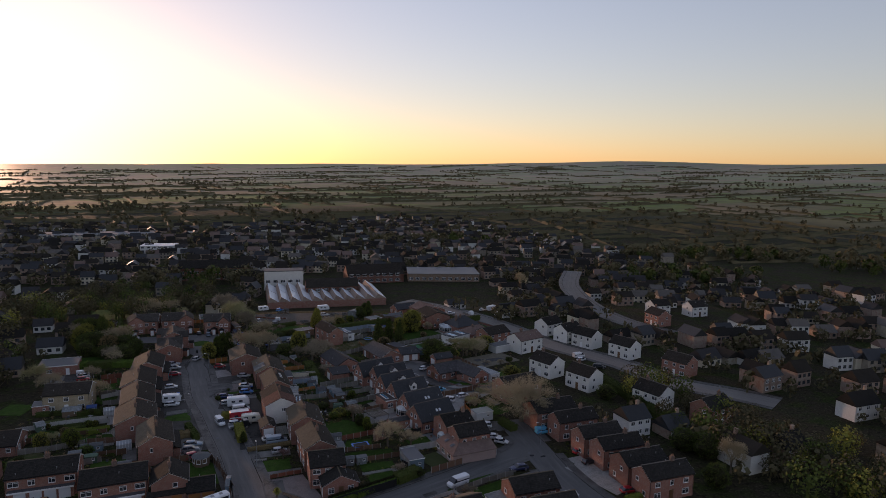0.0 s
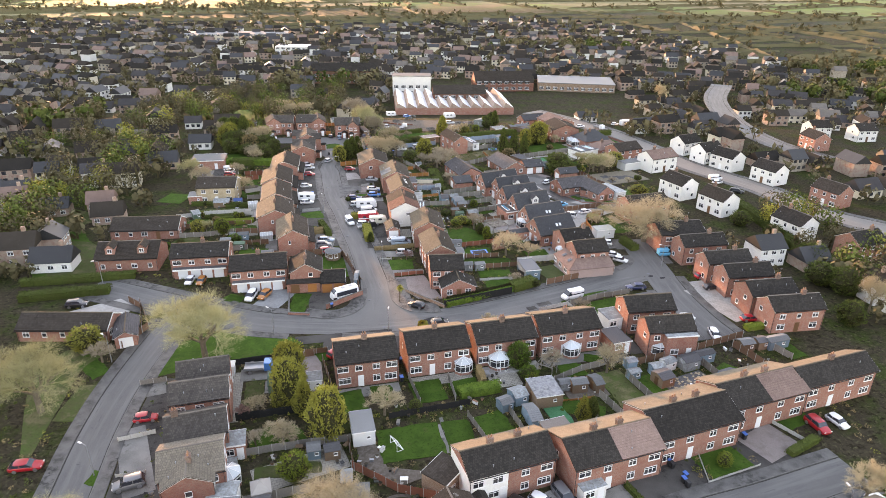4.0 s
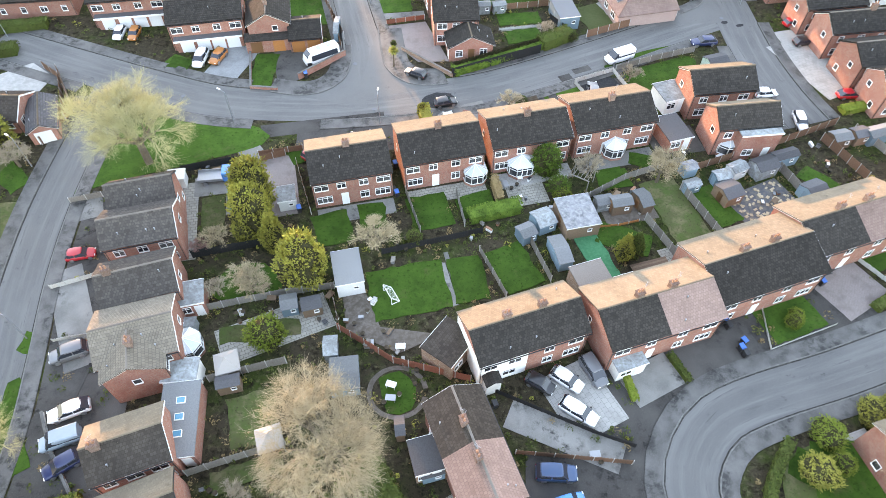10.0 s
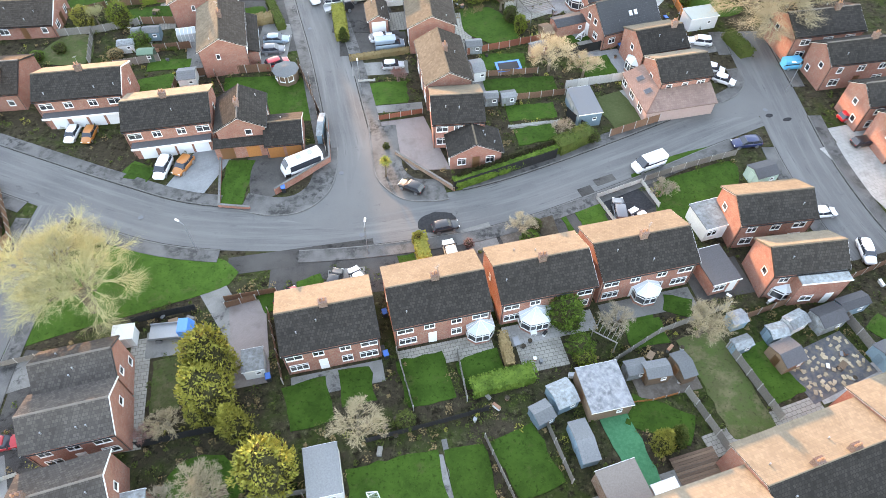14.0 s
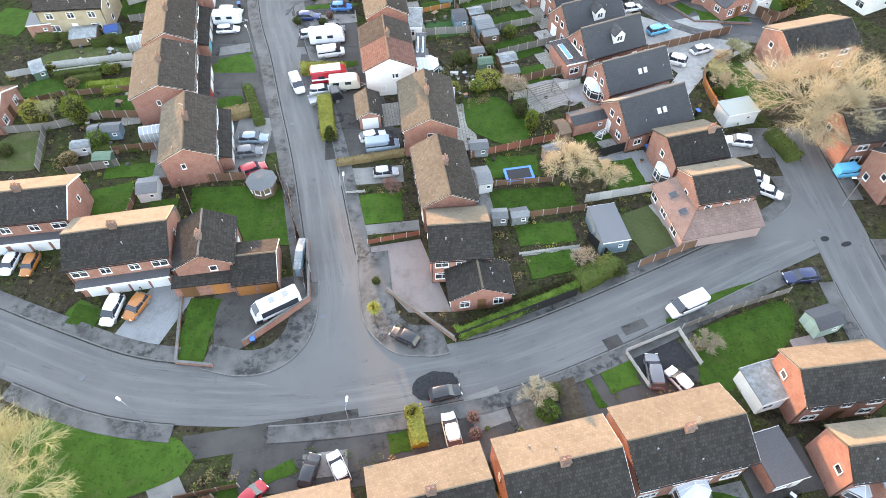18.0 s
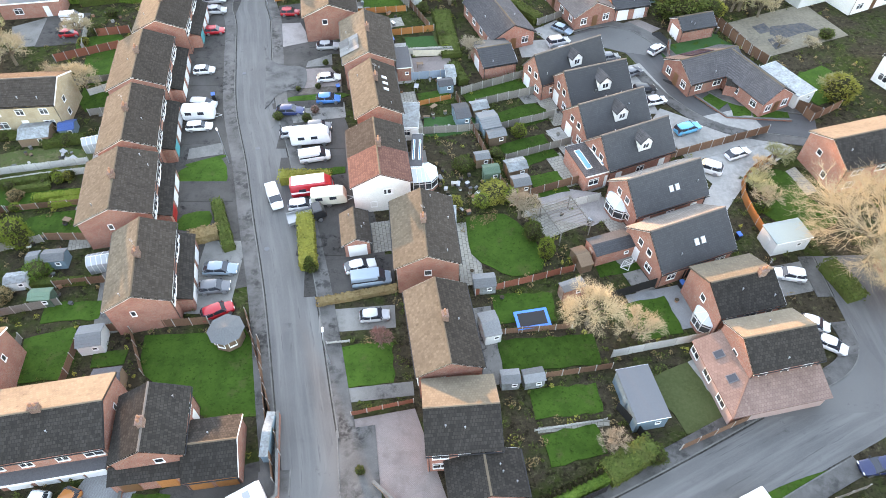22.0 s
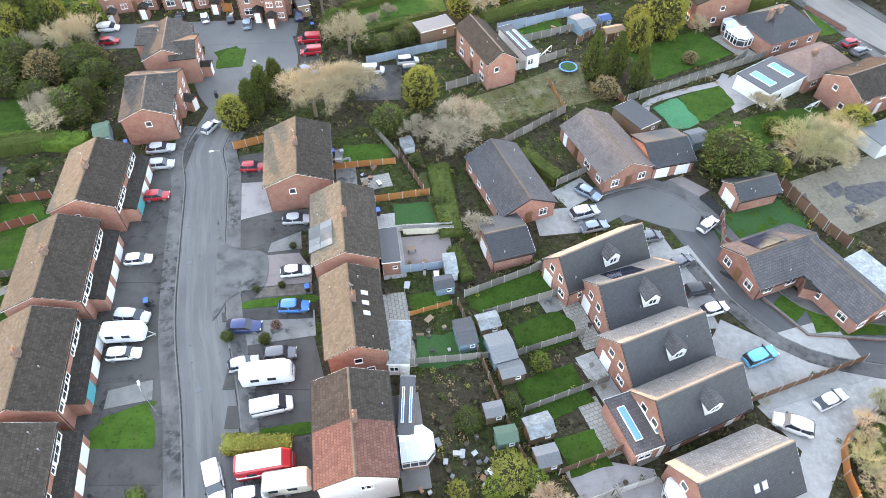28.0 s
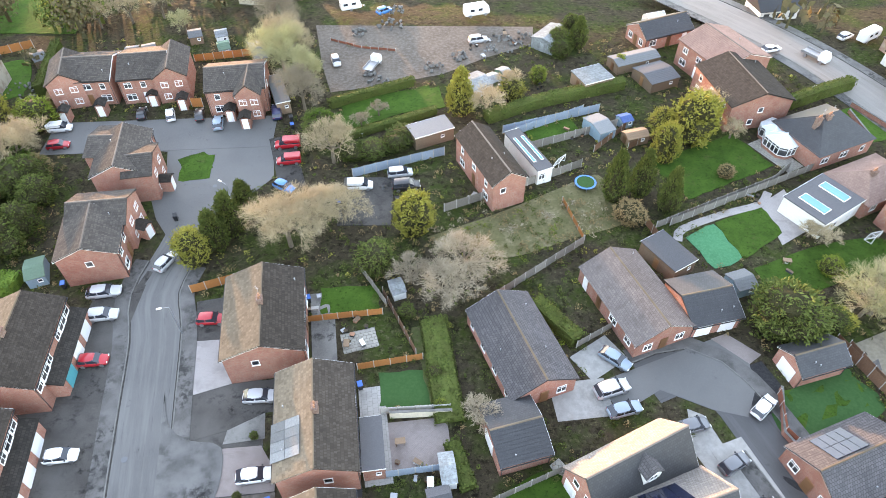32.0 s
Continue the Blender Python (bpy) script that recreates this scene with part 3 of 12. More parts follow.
def road_patch(x, y, rot, l, w, mat="tarmac"):
    CORNERS[0] += 1
    bm = bmesh.new()
    rnd = random.Random(CORNERS[0])
    pts = [(math.cos(a * math.tau / 30) * l / 2 * rnd.uniform(0.92, 1.04), math.sin(a * math.tau / 30) * w / 2 * rnd.uniform(0.92, 1.04)) for a in range(30)] if mat != "tarmac" else [(-l / 2, -w / 2), (l / 2, -w / 2), (l / 2, w / 2), (-l / 2, w / 2)]
    prism(bm, pts, -0.05, 0.052 + 0.001 * (CORNERS[0] % 9))
    ob = new("road_patch", mesh_of(bm, "road_patch", mat))
    ob.matrix_basis = pose(x, y, 0, 0, 0, rot)
    tagged(ob, "darker patch laid on the asphalt", "road", kind="structure")


def manhole(x, y):
    def build():
        bm = bmesh.new()
        tube(bm, (0, 0, -0.05), (0, 0, 0.066), 0.34, 0.34, 16)
        return mesh_of(bm, "manhole_cover", "lead")
    ob = new("manhole_cover", shared("manhole", build))
    ob.matrix_basis = pose(x, y, 0)
    tagged(ob, "round iron manhole cover set in the road", "cover", "manhole covers")


def stones(x, y, rot, l, w, n):
    """Sandy flat stones scattered over a dark yard."""
    rnd = random.Random(n)
    yard = thing("stone_yard", x, y, rot, "sandy flat stones laid loosely over a dark yard", "paving")
    for _ in range(n):
        a, b = rnd.choice([0.35, 0.45, 0.55]), rnd.choice([0.3, 0.4])
        part("stone", box_mesh("ystone", a, b, 0.05, "buff_brick", 0.01, "stone"), None, yard, "", pose(rnd.uniform(-l / 2, l / 2), rnd.uniform(-w / 2, w / 2), 0.07, 0, 0, rnd.uniform(0, 90)))


LEVEL = [0]
RECTS = []
POLYS = []


def paved_at(x, y):
    for a, b, ca, sa, l, w in RECTS:
        u, v = (x - a) * ca + (y - b) * sa, (y - b) * ca - (x - a) * sa
        if abs(u) < l and abs(v) < w:
            return True
    for pts in POLYS:
        inside = False
        for (xa, ya), (xb, yb) in zip(pts, pts[1:] + pts[:1]):
            if (ya > y) != (yb > y) and x < (xb - xa) * (y - ya) / (yb - ya) + xa:
                inside = not inside
        if inside:
            return True
    return False


def note_rect(x, y, rot, length, width):
    RECTS.append((x, y, math.cos(radians(rot)), math.sin(radians(rot)), length / 2, width / 2))


def paving(x, y, rot, length, width, mat="concrete", name="driveway"):
    LEVEL[0] += 1
    h = (0.032 if name == "patio" else 0.03) + 0.004 * (LEVEL[0] % 14)
    note_rect(x, y, rot, length, width)
    bm = bmesh.new()
    box(bm, -length / 2, length / 2, -width / 2, width / 2, -0.1, h)
    ob = new(name, mesh_of(bm, name, mat))
    ob.matrix_basis = pose(x, y, 0, 0, 0, rot)
    words = {"grey_block": "grey block-paved driveway", "pink_block": "pinkish block-paved driveway", "pale_block": "pale block-paved hardstanding", "tarmac": "dark patched tarmac drive", "asphalt": "worn grey asphalt court",
             "concrete": "stained concrete driveway slab", "pale_concrete": "smooth pale concrete drive", "pale_slab": "pale paved forecourt with dark joints", "slabs": "weathered stone-slab garden patio", "gravel": "rutted brown gravel yard",
             "sandy_ground": "cleared sandy building ground", "crazy": "blue-grey crazy paving with sandy stones", "black_tarmac": "fresh black tarmac parking bay"}[mat]
    return tagged(ob, words + " beside a house", "paving", kind="structure")


def paving_poly(pts, mat="concrete"):
    POLYS.append(pts)
    LEVEL[0] += 1
    bm = bmesh.new()
    prism(bm, pts if signed(pts) > 0 else pts[::-1], -0.1, 0.03 + 0.004 * (LEVEL[0] % 14))
    tagged(new("driveway", mesh_of(bm, "driveway", mat)), "block-paved driveway with an angled edge", "paving", kind="structure")


def crossover(pts, mat="worn_asphalt"):
    """A dropped kerb: worn surface laid over the pavement where drives meet the road."""
    POLYS.append(pts)
    q = [(p.x, p.y) for p in smooth_line(pts + pts[:1], 1.2)[:-1]]
    bm = bmesh.new()
    prism(bm, q if signed(q) > 0 else q[::-1], -0.05, 0.131)
    tagged(new("pavement_crossover", mesh_of(bm, "pavement_crossover", mat)), "worn stained crossover between the road and drives", "pavement", kind="structure")


def signed(pts):
    return sum(a[0] * b[1] - b[0] * a[1] for a, b in zip(pts, pts[1:] + pts[:1]))


BLADES = []


def lawn(x, y, rot, length, width, mat="lawn_grass", wild=0):
    LEVEL[0] += 1
    h = 0.051 + 0.004 * (LEVEL[0] % 12)
    mat = "lawn_wild" if wild else mat
    note_rect(x, y, rot, length, width)
    bm = bmesh.new()
    nx, ny = max(1, int(length)), max(1, int(width))
    random.seed(LEVEL[0])
    g = [[bm.verts.new((-length / 2 + length * i / nx + (random.uniform(-0.18, 0.18) if 1 else 0), -width / 2 + width * j / ny + random.uniform(-0.18, 0.18), h + random.uniform(0, 0.02))) for j in range(ny + 1)] for i in range(nx + 1)]
    for i in range(nx):
        for j in range(ny):
            bm.faces.new((g[i][j], g[i + 1][j], g[i + 1][j + 1], g[i][j + 1]))
    skirt = bmesh.ops.extrude_edge_only(bm, edges=[e for e in bm.edges if e.is_boundary])
    for v in skirt["geom"]:
        if isinstance(v, bmesh.types.BMVert):
            v.co.z = -0.05
    words = {"lawn_grass": "short green winter lawn", "lawn_wild": "rough mossy winter grass", "lawn_dull": "dull worn garden lawn", "turf": "even dark green artificial turf", "green_felt": "bright green putting surface"}[mat]
    ob = new("lawn", mesh_of(bm, "lawn", mat))
    ob.matrix_basis = pose(x, y, 0, 0, 0, rot)
    return tagged(ob, words + " with uneven edges", "lawn", kind="stuff")


def lawn_poly(pts, mat="lawn_grass"):
    POLYS.append(pts)
    LEVEL[0] += 1
    q = [(p.x, p.y) for p in smooth_line(pts + pts[:1], 1.5)[:-1]]
    bm = bmesh.new()
    prism(bm, q if signed(q) > 0 else q[::-1], -0.05, 0.053 + 0.004 * (LEVEL[0] % 12))
    tagged(new("lawn", mesh_of(bm, "lawn", mat)), "green grass plot with a curved edge", "lawn", kind="stuff")


# ---------------------------------------------------------------- houses


def window_mesh(w, h):
    """Frame and pane of a window that looks along -y, its foot at z = 0."""
    def frame_build():
        f = 0.07
        n = 3 if w > 1.9 else 2 if w > 0.95 else 1
        xs = [-w / 2]
        for i in range(n):
            xs += [-w / 2 + (w - f) * i / n + f, -w / 2 + (w - f) * (i + 1) / n]
        xs.append(w / 2)
        zs = [-0.05, f, h * 0.7, h * 0.7 + 0.05, h - f, h] if h > 1.0 and w < 2.6 else [-0.05, f, h - f, h]
        bm = bmesh.new()
        g = [[bm.verts.new((xx, 0.03, zz)) for zz in zs] for xx in xs]
        for i in range(len(xs) - 1):
            for j in range(len(zs) - 1):
                if i % 2 == 0 or j % 2 == 0:
                    bm.faces.new((g[i][j], g[i][j + 1], g[i + 1][j + 1], g[i + 1][j]))
        grown = bmesh.ops.extrude_face_region(bm, geom=bm.faces[:])
        for v in grown["geom"]:
            if isinstance(v, bmesh.types.BMVert):
                v.co.y = -0.05 if v.co.z > 0 else -0.1
        bmesh.ops.recalc_face_normals(bm, faces=bm.faces[:])
        return mesh_of(bm, "window_frame", "upvc")

    def pane_build():
        bm = bmesh.new()
        box(bm, -w / 2 + 0.05, w / 2 - 0.05, -0.012, 0.02, 0.05, h - 0.05)
        return mesh_of(bm, "pane", "pane_glass")

    k = (round(w, 1), round(h, 1))
    return shared(("wf", k), frame_build), shared(("wp", k), pane_build), None


def away(parent, m):
    """Walls that look north, or outwards from the street, stay blank."""
    a = parent.matrix_basis.to_euler().z + m.to_euler().z
    nx, ny = math.sin(a), -math.cos(a)
    hx = parent.matrix_basis.translation.x
    hidden = ny > 0.35 or (hx < -9 and nx < -0.6) or (hx > 9 and nx > 0.6)
    return hidden and parent.get("category") in ("house", "bungalow", "garage", "extension", "shed")


def add_window(parent, w, h, m):
    fr, pa, si = window_mesh(w, h)
    if away(parent, m):
        return None
    win = part("window", fr, None, parent, "white plastic framed window", m)
    part("pane", pa, None, win, "dark reflecting pane")
    return win


def add_door(parent, w, h, m, mat="upvc", label="white front door"):
    def build():
        bm = bmesh.new()
        box(bm, -w / 2, w / 2, -0.06, 0.03, 0, h)
        for zz in (0.15, h * 0.55):
            box(bm, -w * 0.36, w * 0.36, -0.075, -0.06, zz, zz + h * 0.36)
        return mesh_of(bm, "door", mat)
    if away(parent, m):
        return None
    return part("door", shared(("door", round(w, 1), round(h, 1), mat), build), None, parent, label, m)


def roof_slab(length, run, rise, sign, thick=0.14):
    """One slope of a gabled roof: from the ridge (y = 0, z = rise) out to y = sign * run, z = 0."""
    bm = bmesh.new()
    lay = bm.loops.layers.uv.verify()
    sl = math.hypot(run, rise)
    n = Vector((0, sign * rise / sl, run / sl))
    rows = max(2, int(sl / 0.36))
    top, tops, v0 = [], [], None
    grid = []
    for i in range(rows + 1):
        f = i / rows
        p = Vector((0, sign * run * f, rise * (1 - f)))
        grid.append((p + n * 0.0, f * sl))
    # courses: each row of tiles lies a little proud at its lower edge
    for i in range(rows):
        (a, ua), (b, ub) = grid[i], grid[i + 1]
        lift = n * 0.035
        q = [Vector((-length / 2, *a.yz)), Vector((length / 2, *a.yz)), Vector((length / 2, *(b + lift).yz)), Vector((-length / 2, *(b + lift).yz))]
        vs = [bm.verts.new(v) for v in q]
        fc = bm.faces.new(vs if sign < 0 else vs[::-1])
        fc.normal_update()
        if fc.normal.z < 0:
            fc.normal_flip()
        for lp in fc.loops:
            k = vs.index(lp.vert)
            lp[lay].uv = (lp.vert.co.x + 7.3, (ua, ua, ub, ub)[k])
        e = [bm.verts.new(v) for v in (q[3], q[2], Vector((length / 2, *b.yz)), Vector((-length / 2, *b.yz)))]
        bm.faces.new(e)
    u0, u1 = Vector((0, 0, rise)) - n * 0.01, Vector((0, sign * run, 0)) - n * 0.01
    lo0, lo1 = u0 - n * thick, u1 - n * thick
    for x in (-length / 2, length / 2):
        bm.faces.new([bm.verts.new((x, *p.yz)) for p in (u0, u1, lo1, lo0)])
    bm.faces.new([bm.verts.new((x, *p.yz)) for x, p in ((-length / 2, lo0), (length / 2, lo0), (length / 2, lo1), (-length / 2, lo1))])
    bm.faces.new([bm.verts.new((x, *p.yz)) for x, p in ((-length / 2, u1), (length / 2, u1), (length / 2, lo1), (-length / 2, lo1))])
    return bm


def gable_walls(L, D, ze, zr, bow=0.0):
    """A solid five-sided block: walls with both gables."""
    bm = bmesh.new()
    a = [(-D / 2, -0.1), (D / 2, -0.1), (D / 2, ze), (0, zr), (-D / 2, ze)]
    s = [[bm.verts.new((x, *p)) for p in a] for x in (-L / 2, L / 2)]
    bm.faces.new(s[0][::-1]), bm.faces.new(s[1])
    for i in range(5):
        bm.faces.new((s[0][i], s[0][(i + 1) % 5], s[1][(i + 1) % 5], s[1][i]))
    bmesh.ops.recalc_face_normals(bm, faces=bm.faces[:])
    uv_walls(bm)
    return bm


def chimney(parent, x, y, z0, h, mat="sooty_brick", pots=2):
    bm = bmesh.new()
    box(bm, -0.42, 0.42, -0.3, 0.3, -0.9, h)
    box(bm, -0.48, 0.48, -0.36, 0.36, h - 0.22, h - 0.06)
    uv_walls(bm)
    c = part("chimney", bm, mat, parent, "brick chimney stack", pose(x, y, z0))

    def build():
        b = bmesh.new()
        tube(b, (0, 0, 0), (0, 0, 0.42), 0.13, 0.1, 8)
        return mesh_of(b, "chimney_pot", "pot_clay")
    if COUNT[0] % 2 == 0:
        def aerial():
            b = bmesh.new()
            tube(b, (0, 0, -0.1), (0, 0, 1.3), 0.018, 0.014, 5)
            tube(b, (-0.35, 0, 1.25), (0.35, 0, 1.25), 0.012, 0.012, 4)
            for k in range(6):
                tube(b, (-0.3 + k * 0.12, -0.16, 1.25), (-0.3 + k * 0.12, 0.16, 1.25), 0.008, 0.008, 4)
            return mesh_of(b, "aerial", "steel_grey")
        part("aerial", shared("aerial", aerial), None, c, "thin metal television aerial", pose(0.3, 0, h, 0, 0, 40))
    for i in range(pots):
        part("chimney_pot", shared("pot", build), None, c, "clay chimney pot", pose(0.4 * (i - (pots - 1) / 2), 0, h))


WALL_WORDS = {"red_brick": "red brick", "brown_brick": "brown brick", "buff_brick": "buff brick", "render_white": "white rendered", "render_cream": "cream rendered", "pink_clad": "pink clad"}
TILE_WORDS = {"dark_tile": "dark concrete-tile", "brown_tile": "weathered brown-tile", "faded_tile": "faded grey-brown tiled", "slate": "dark slate-grey", "grey_tile": "ribbed grey-tile", "dusty_tile": "dusty brown-grey tiled", "pale_tile": "pale tiled", "tan_tile": "mossy tan-tile",
              "pink_tile": "pinkish clay-tile", "red_tile": "patched red-tile"}
S, N_, W_, E_ = "south", "north", "west", "east"
COUNT = [0]
LAST = [None]
BUILT = []


def house(x, y, rot, L, D, ze, zr, side="plain", chim=(), tile="dark_tile", far_tile=None, roof2=None, flip=None, wname="", dormer=False, solar=False, wall=None, cross=None, panels=0, lights=()):
    COUNT[0] += 1
    BUILT.append((x, y))
    note_rect(x, y, rot, L, D)
    rnd = random.Random(COUNT[0])
    wall = wall or {"white_semi": "red_brick", "bungalow": "red_brick", "chalet": "red_brick"}.get(side) or "red_brick"
    low = ze < 3.4
    over, gab = 0.3, 0.12
    LW, DW = L - 2 * gab, D - 2 * over
    run, rise = D / 2, zr - ze
    kind = {"bungalow": "bungalow", "garage": "garage", "garage2": "garage", "hip": "bungalow"}.get(side, "house")
    storey = "single-storey" if kind != "house" else "chalet-style" if low else "two-storey"
    h = thing(kind, x, y, rot, f"{storey} {WALL_WORDS[wall]} {kind} with {TILE_WORDS[tile]} roof", kind)
    LAST[0] = h
    spot = {"semi": (0, -D / 2 - 1.4, L * 0.96, 2.6), "semi2": (0, D / 2 + 1.3, L * 0.96, 2.4), "west": (0, D / 2 + 1.5, L * 0.9, 2.8), "chalet": (-L / 2 - 1.2, 0, 2.4, D * 0.95)}.get(side)
    if flip and side != "west":
        spot = (0, -D / 2 - 1.5, L * 0.94, 2.9)
    if spot:
        c = pose(x, y, 0, 0, 0, rot) @ Vector((spot[0], spot[1], 0))
        paving(round(c.x, 2), round(c.y, 2), rot, spot[2], spot[3], ("slabs", "concrete", "slabs", "pale_slab", "concrete")[COUNT[0] % 5], "patio")
    zw = ze + rise * over / run
    if side == "hip":
        bm = bmesh.new()
        box(bm, -LW / 2, LW / 2, -DW / 2, DW / 2, -0.1, ze)
        uv_walls(bm)
        part("wall", bm, wall, h)
        bm = bmesh.new()
        hip = min(L, D) * 0.42
        e = [bm.verts.new(p) for p in ((-L / 2, -D / 2, ze - 0.1), (L / 2, -D / 2, ze - 0.1), (L / 2, D / 2, ze - 0.1), (-L / 2, D / 2, ze - 0.1))]
        a, b = bm.verts.new((-L / 2 + hip, 0, zr)), bm.verts.new((L / 2 - hip, 0, zr))
        for q in ((e[0], e[1], b, a), (e[1], e[2], b), (e[2], e[3], a, b), (e[3], e[0], a), (e[3], e[2], e[1], e[0])):
            bm.faces.new(q)
        uv_walls(bm)
        part("roof", bm, tile, h)
        walls_low(h, LW, DW, rnd)
        for cx in chim:
            chimney(h, cx, -0.6, zr - 1.2, 1.6)
        return h
    part("wall", gable_walls(LW, DW, zw - 0.12, zr - 0.14), [wall], h)
    # far_tile colours the sunward slope paler, as if lit
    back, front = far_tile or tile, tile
    # west slope coloured as if sunlit, east slope in the plain tile
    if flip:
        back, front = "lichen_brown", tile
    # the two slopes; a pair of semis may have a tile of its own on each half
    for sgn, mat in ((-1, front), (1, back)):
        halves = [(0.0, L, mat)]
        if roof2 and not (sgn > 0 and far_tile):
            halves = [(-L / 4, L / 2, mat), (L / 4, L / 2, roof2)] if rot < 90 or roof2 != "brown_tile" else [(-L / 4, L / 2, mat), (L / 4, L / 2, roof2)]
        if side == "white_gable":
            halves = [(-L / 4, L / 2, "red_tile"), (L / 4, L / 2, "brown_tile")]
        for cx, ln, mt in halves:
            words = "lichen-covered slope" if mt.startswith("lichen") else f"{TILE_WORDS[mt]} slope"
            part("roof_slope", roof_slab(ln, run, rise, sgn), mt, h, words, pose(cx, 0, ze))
    bm = bmesh.new()
    n = max(4, int(L / 0.45))
    for i in range(n):
        x0 = -L / 2 + L * i / n
        tube(bm, (x0, 0, zr - 0.04 + 0.01 * (i % 2)), (x0 + L / n + 0.02, 0, zr - 0.04), 0.13, 0.12, 6)
    part("ridge_tiles", bm, "lichen" if far_tile == "lichen" else "lichen_brown" if flip or kind != "house" else "pale_tile", h)
    for sx in (-1, 1):
        bm = bmesh.new()
        for sy in (-1, 1):
            a, b = Vector((0, 0, rise)), Vector((0, sy * run, 0))
            dn = Vector((0, 0, -0.24))
            for dx in ((0.0, 0.04),):
                v = [bm.verts.new((xx, *p.yz)) for xx in dx for p in (a, b, b + dn, a + dn)]
                for q in ((0, 1, 2, 3), (7, 6, 5, 4), (0, 4, 5, 1), (1, 5, 6, 2), (2, 6, 7, 3), (3, 7, 4, 0)):
                    bm.faces.new([v[i] for i in q])
        bmesh.ops.recalc_face_normals(bm, faces=bm.faces[:])
        part("bargeboard", bm, "upvc" if rnd.random() < 0.7 else "gutter_black", h, "", pose(sx * (L / 2 + (0.0 if sx > 0 else -0.04)), 0, ze - 0.02))
    for sy in (-1,) if far_tile or not flip else (-1, 1):
        bm = bmesh.new()
        yo = sy * (run + 0.02)
        box(bm, -L / 2, L / 2, min(yo, yo + sy * 0.1), max(yo, yo + sy * 0.1), ze - 0.2, ze - 0.1)
        for xx in (-L / 2 + 0.3, L / 2 - 0.3):
            tube(bm, (xx, sy * (DW / 2 + 0.05), ze - 0.15), (xx, sy * (DW / 2 + 0.05), 0.05), 0.04, 0.04, 5)
        part("gutter", bm, "gutter_black", h)
    for cx in chim:
        chimney(h, cx, rnd.choice([0.0, -0.3]) if len(chim) < 2 else 0.25, zr - 0.1, 0.95)
    for i in range(rnd.randint(1, 3)):
        px, sgn = rnd.uniform(-L / 2 + 1, L / 2 - 1), rnd.choice([-1, -1, 1])
        f = rnd.uniform(0.3, 0.8)

        def build():
            b = bmesh.new()
            tube(b, (0, 0, -0.1), (0, 0, 0.32), 0.06, 0.06, 6)
            tube(b, (0, 0, 0.32), (0, 0, 0.36), 0.1, 0.08, 6)
            return mesh_of(b, "roof_vent", "plastic_white" if 0 else "steel_grey")
        part("roof_vent", shared("vent", build), None, h, "small roof vent", pose(px, sgn * run * f, ze + rise * (1 - f)))
    if kind == "garage":
        for k in ([0.0] if side == "garage" else [-DW * 0.24, DW * 0.24]):
            if side == "garage":
                add_door(h, 2.3, 2.0, pose(-LW / 2, k, 0, 0, 0, -90), "upvc", "white up-and-over garage door")
            else:
                add_door(h, 2.0, 2.0, pose(k * LW / DW, -DW / 2, 0), wname or "upvc", "brown timber garage door" if wname else "white up-and-over garage door")
        return h
    if low or kind == "bungalow":
        walls_low(h, LW, DW, rnd, side)
        if side == "chalet":
            for sx in (-1, 1):
                r90 = -90 if sx < 0 else 90
                add_window(h, 0.9, 1.0, pose(sx * LW / 2, 0.9, 3.0, 0, 0, r90)), add_window(h, 0.9, 1.0, pose(sx * LW / 2, -0.9, 3.0, 0, 0, r90))
                add_door(h, 1.7, 2.05, pose(sx * LW / 2, 1.4, 0, 0, 0, r90), "upvc", "white glazed patio doors")
                add_window(h, 1.2, 1.1, pose(sx * LW / 2, -1.5, 0.9, 0, 0, r90))
        if side == "dormer":
            for k in (-L / 4, L / 4):
                add_dormer(h, k, run, rise, ze, tile, wall)
        if dormer:
            add_dormer(h, 0.5, run, rise, ze, tile, "render_white")
        elif side == "chalet":
            rooflights(h, (0.2, 1.1), run, rise, ze, 0.55)
        if solar:
            for i in range(8):
                bm = bmesh.new()
                box(bm, -0.48, 0.48, -0.8, 0.8, 0, 0.05)
                f = 0.28 if i < 4 else 0.28 + 1.66 / math.hypot(run, rise)
                part("solar_panel", bm, "solar_cell", h, "dark solar panel on the slope", pose(-2.4 + 1.02 * (i % 4), run * f, ze + rise * (1 - f) + 0.1, -math.degrees(math.atan2(rise, run)), 0, 0))
        return h
    walls_two(h, LW, DW, zw, side, rnd, rot, wall)
    if cross:
        cross_gable(h, *cross, run, ze, zr, tile, wall)
    if lights:
        rooflights(h, lights, run, rise, ze, 0.45)
    if panels:
        tilt = math.degrees(math.atan2(rise, run))
        for i in range(panels):
            bm = bmesh.new()
            box(bm, -0.5, 0.5, -0.82, 0.82, 0.0, 0.05)
            part("solar_panel", bm, "felt_grey", h, "flat grey solar panel", pose(-L * 0.3 + 1.03 * (i % 4), run * (0.5 if i < 4 else 0.5 + 1.68 / math.hypot(run, rise)), ze + rise * (0.5 if i < 4 else 0.5 - 1.68 / math.hypot(run, rise)) + 0.09, -tilt, 0, 0))
    return h


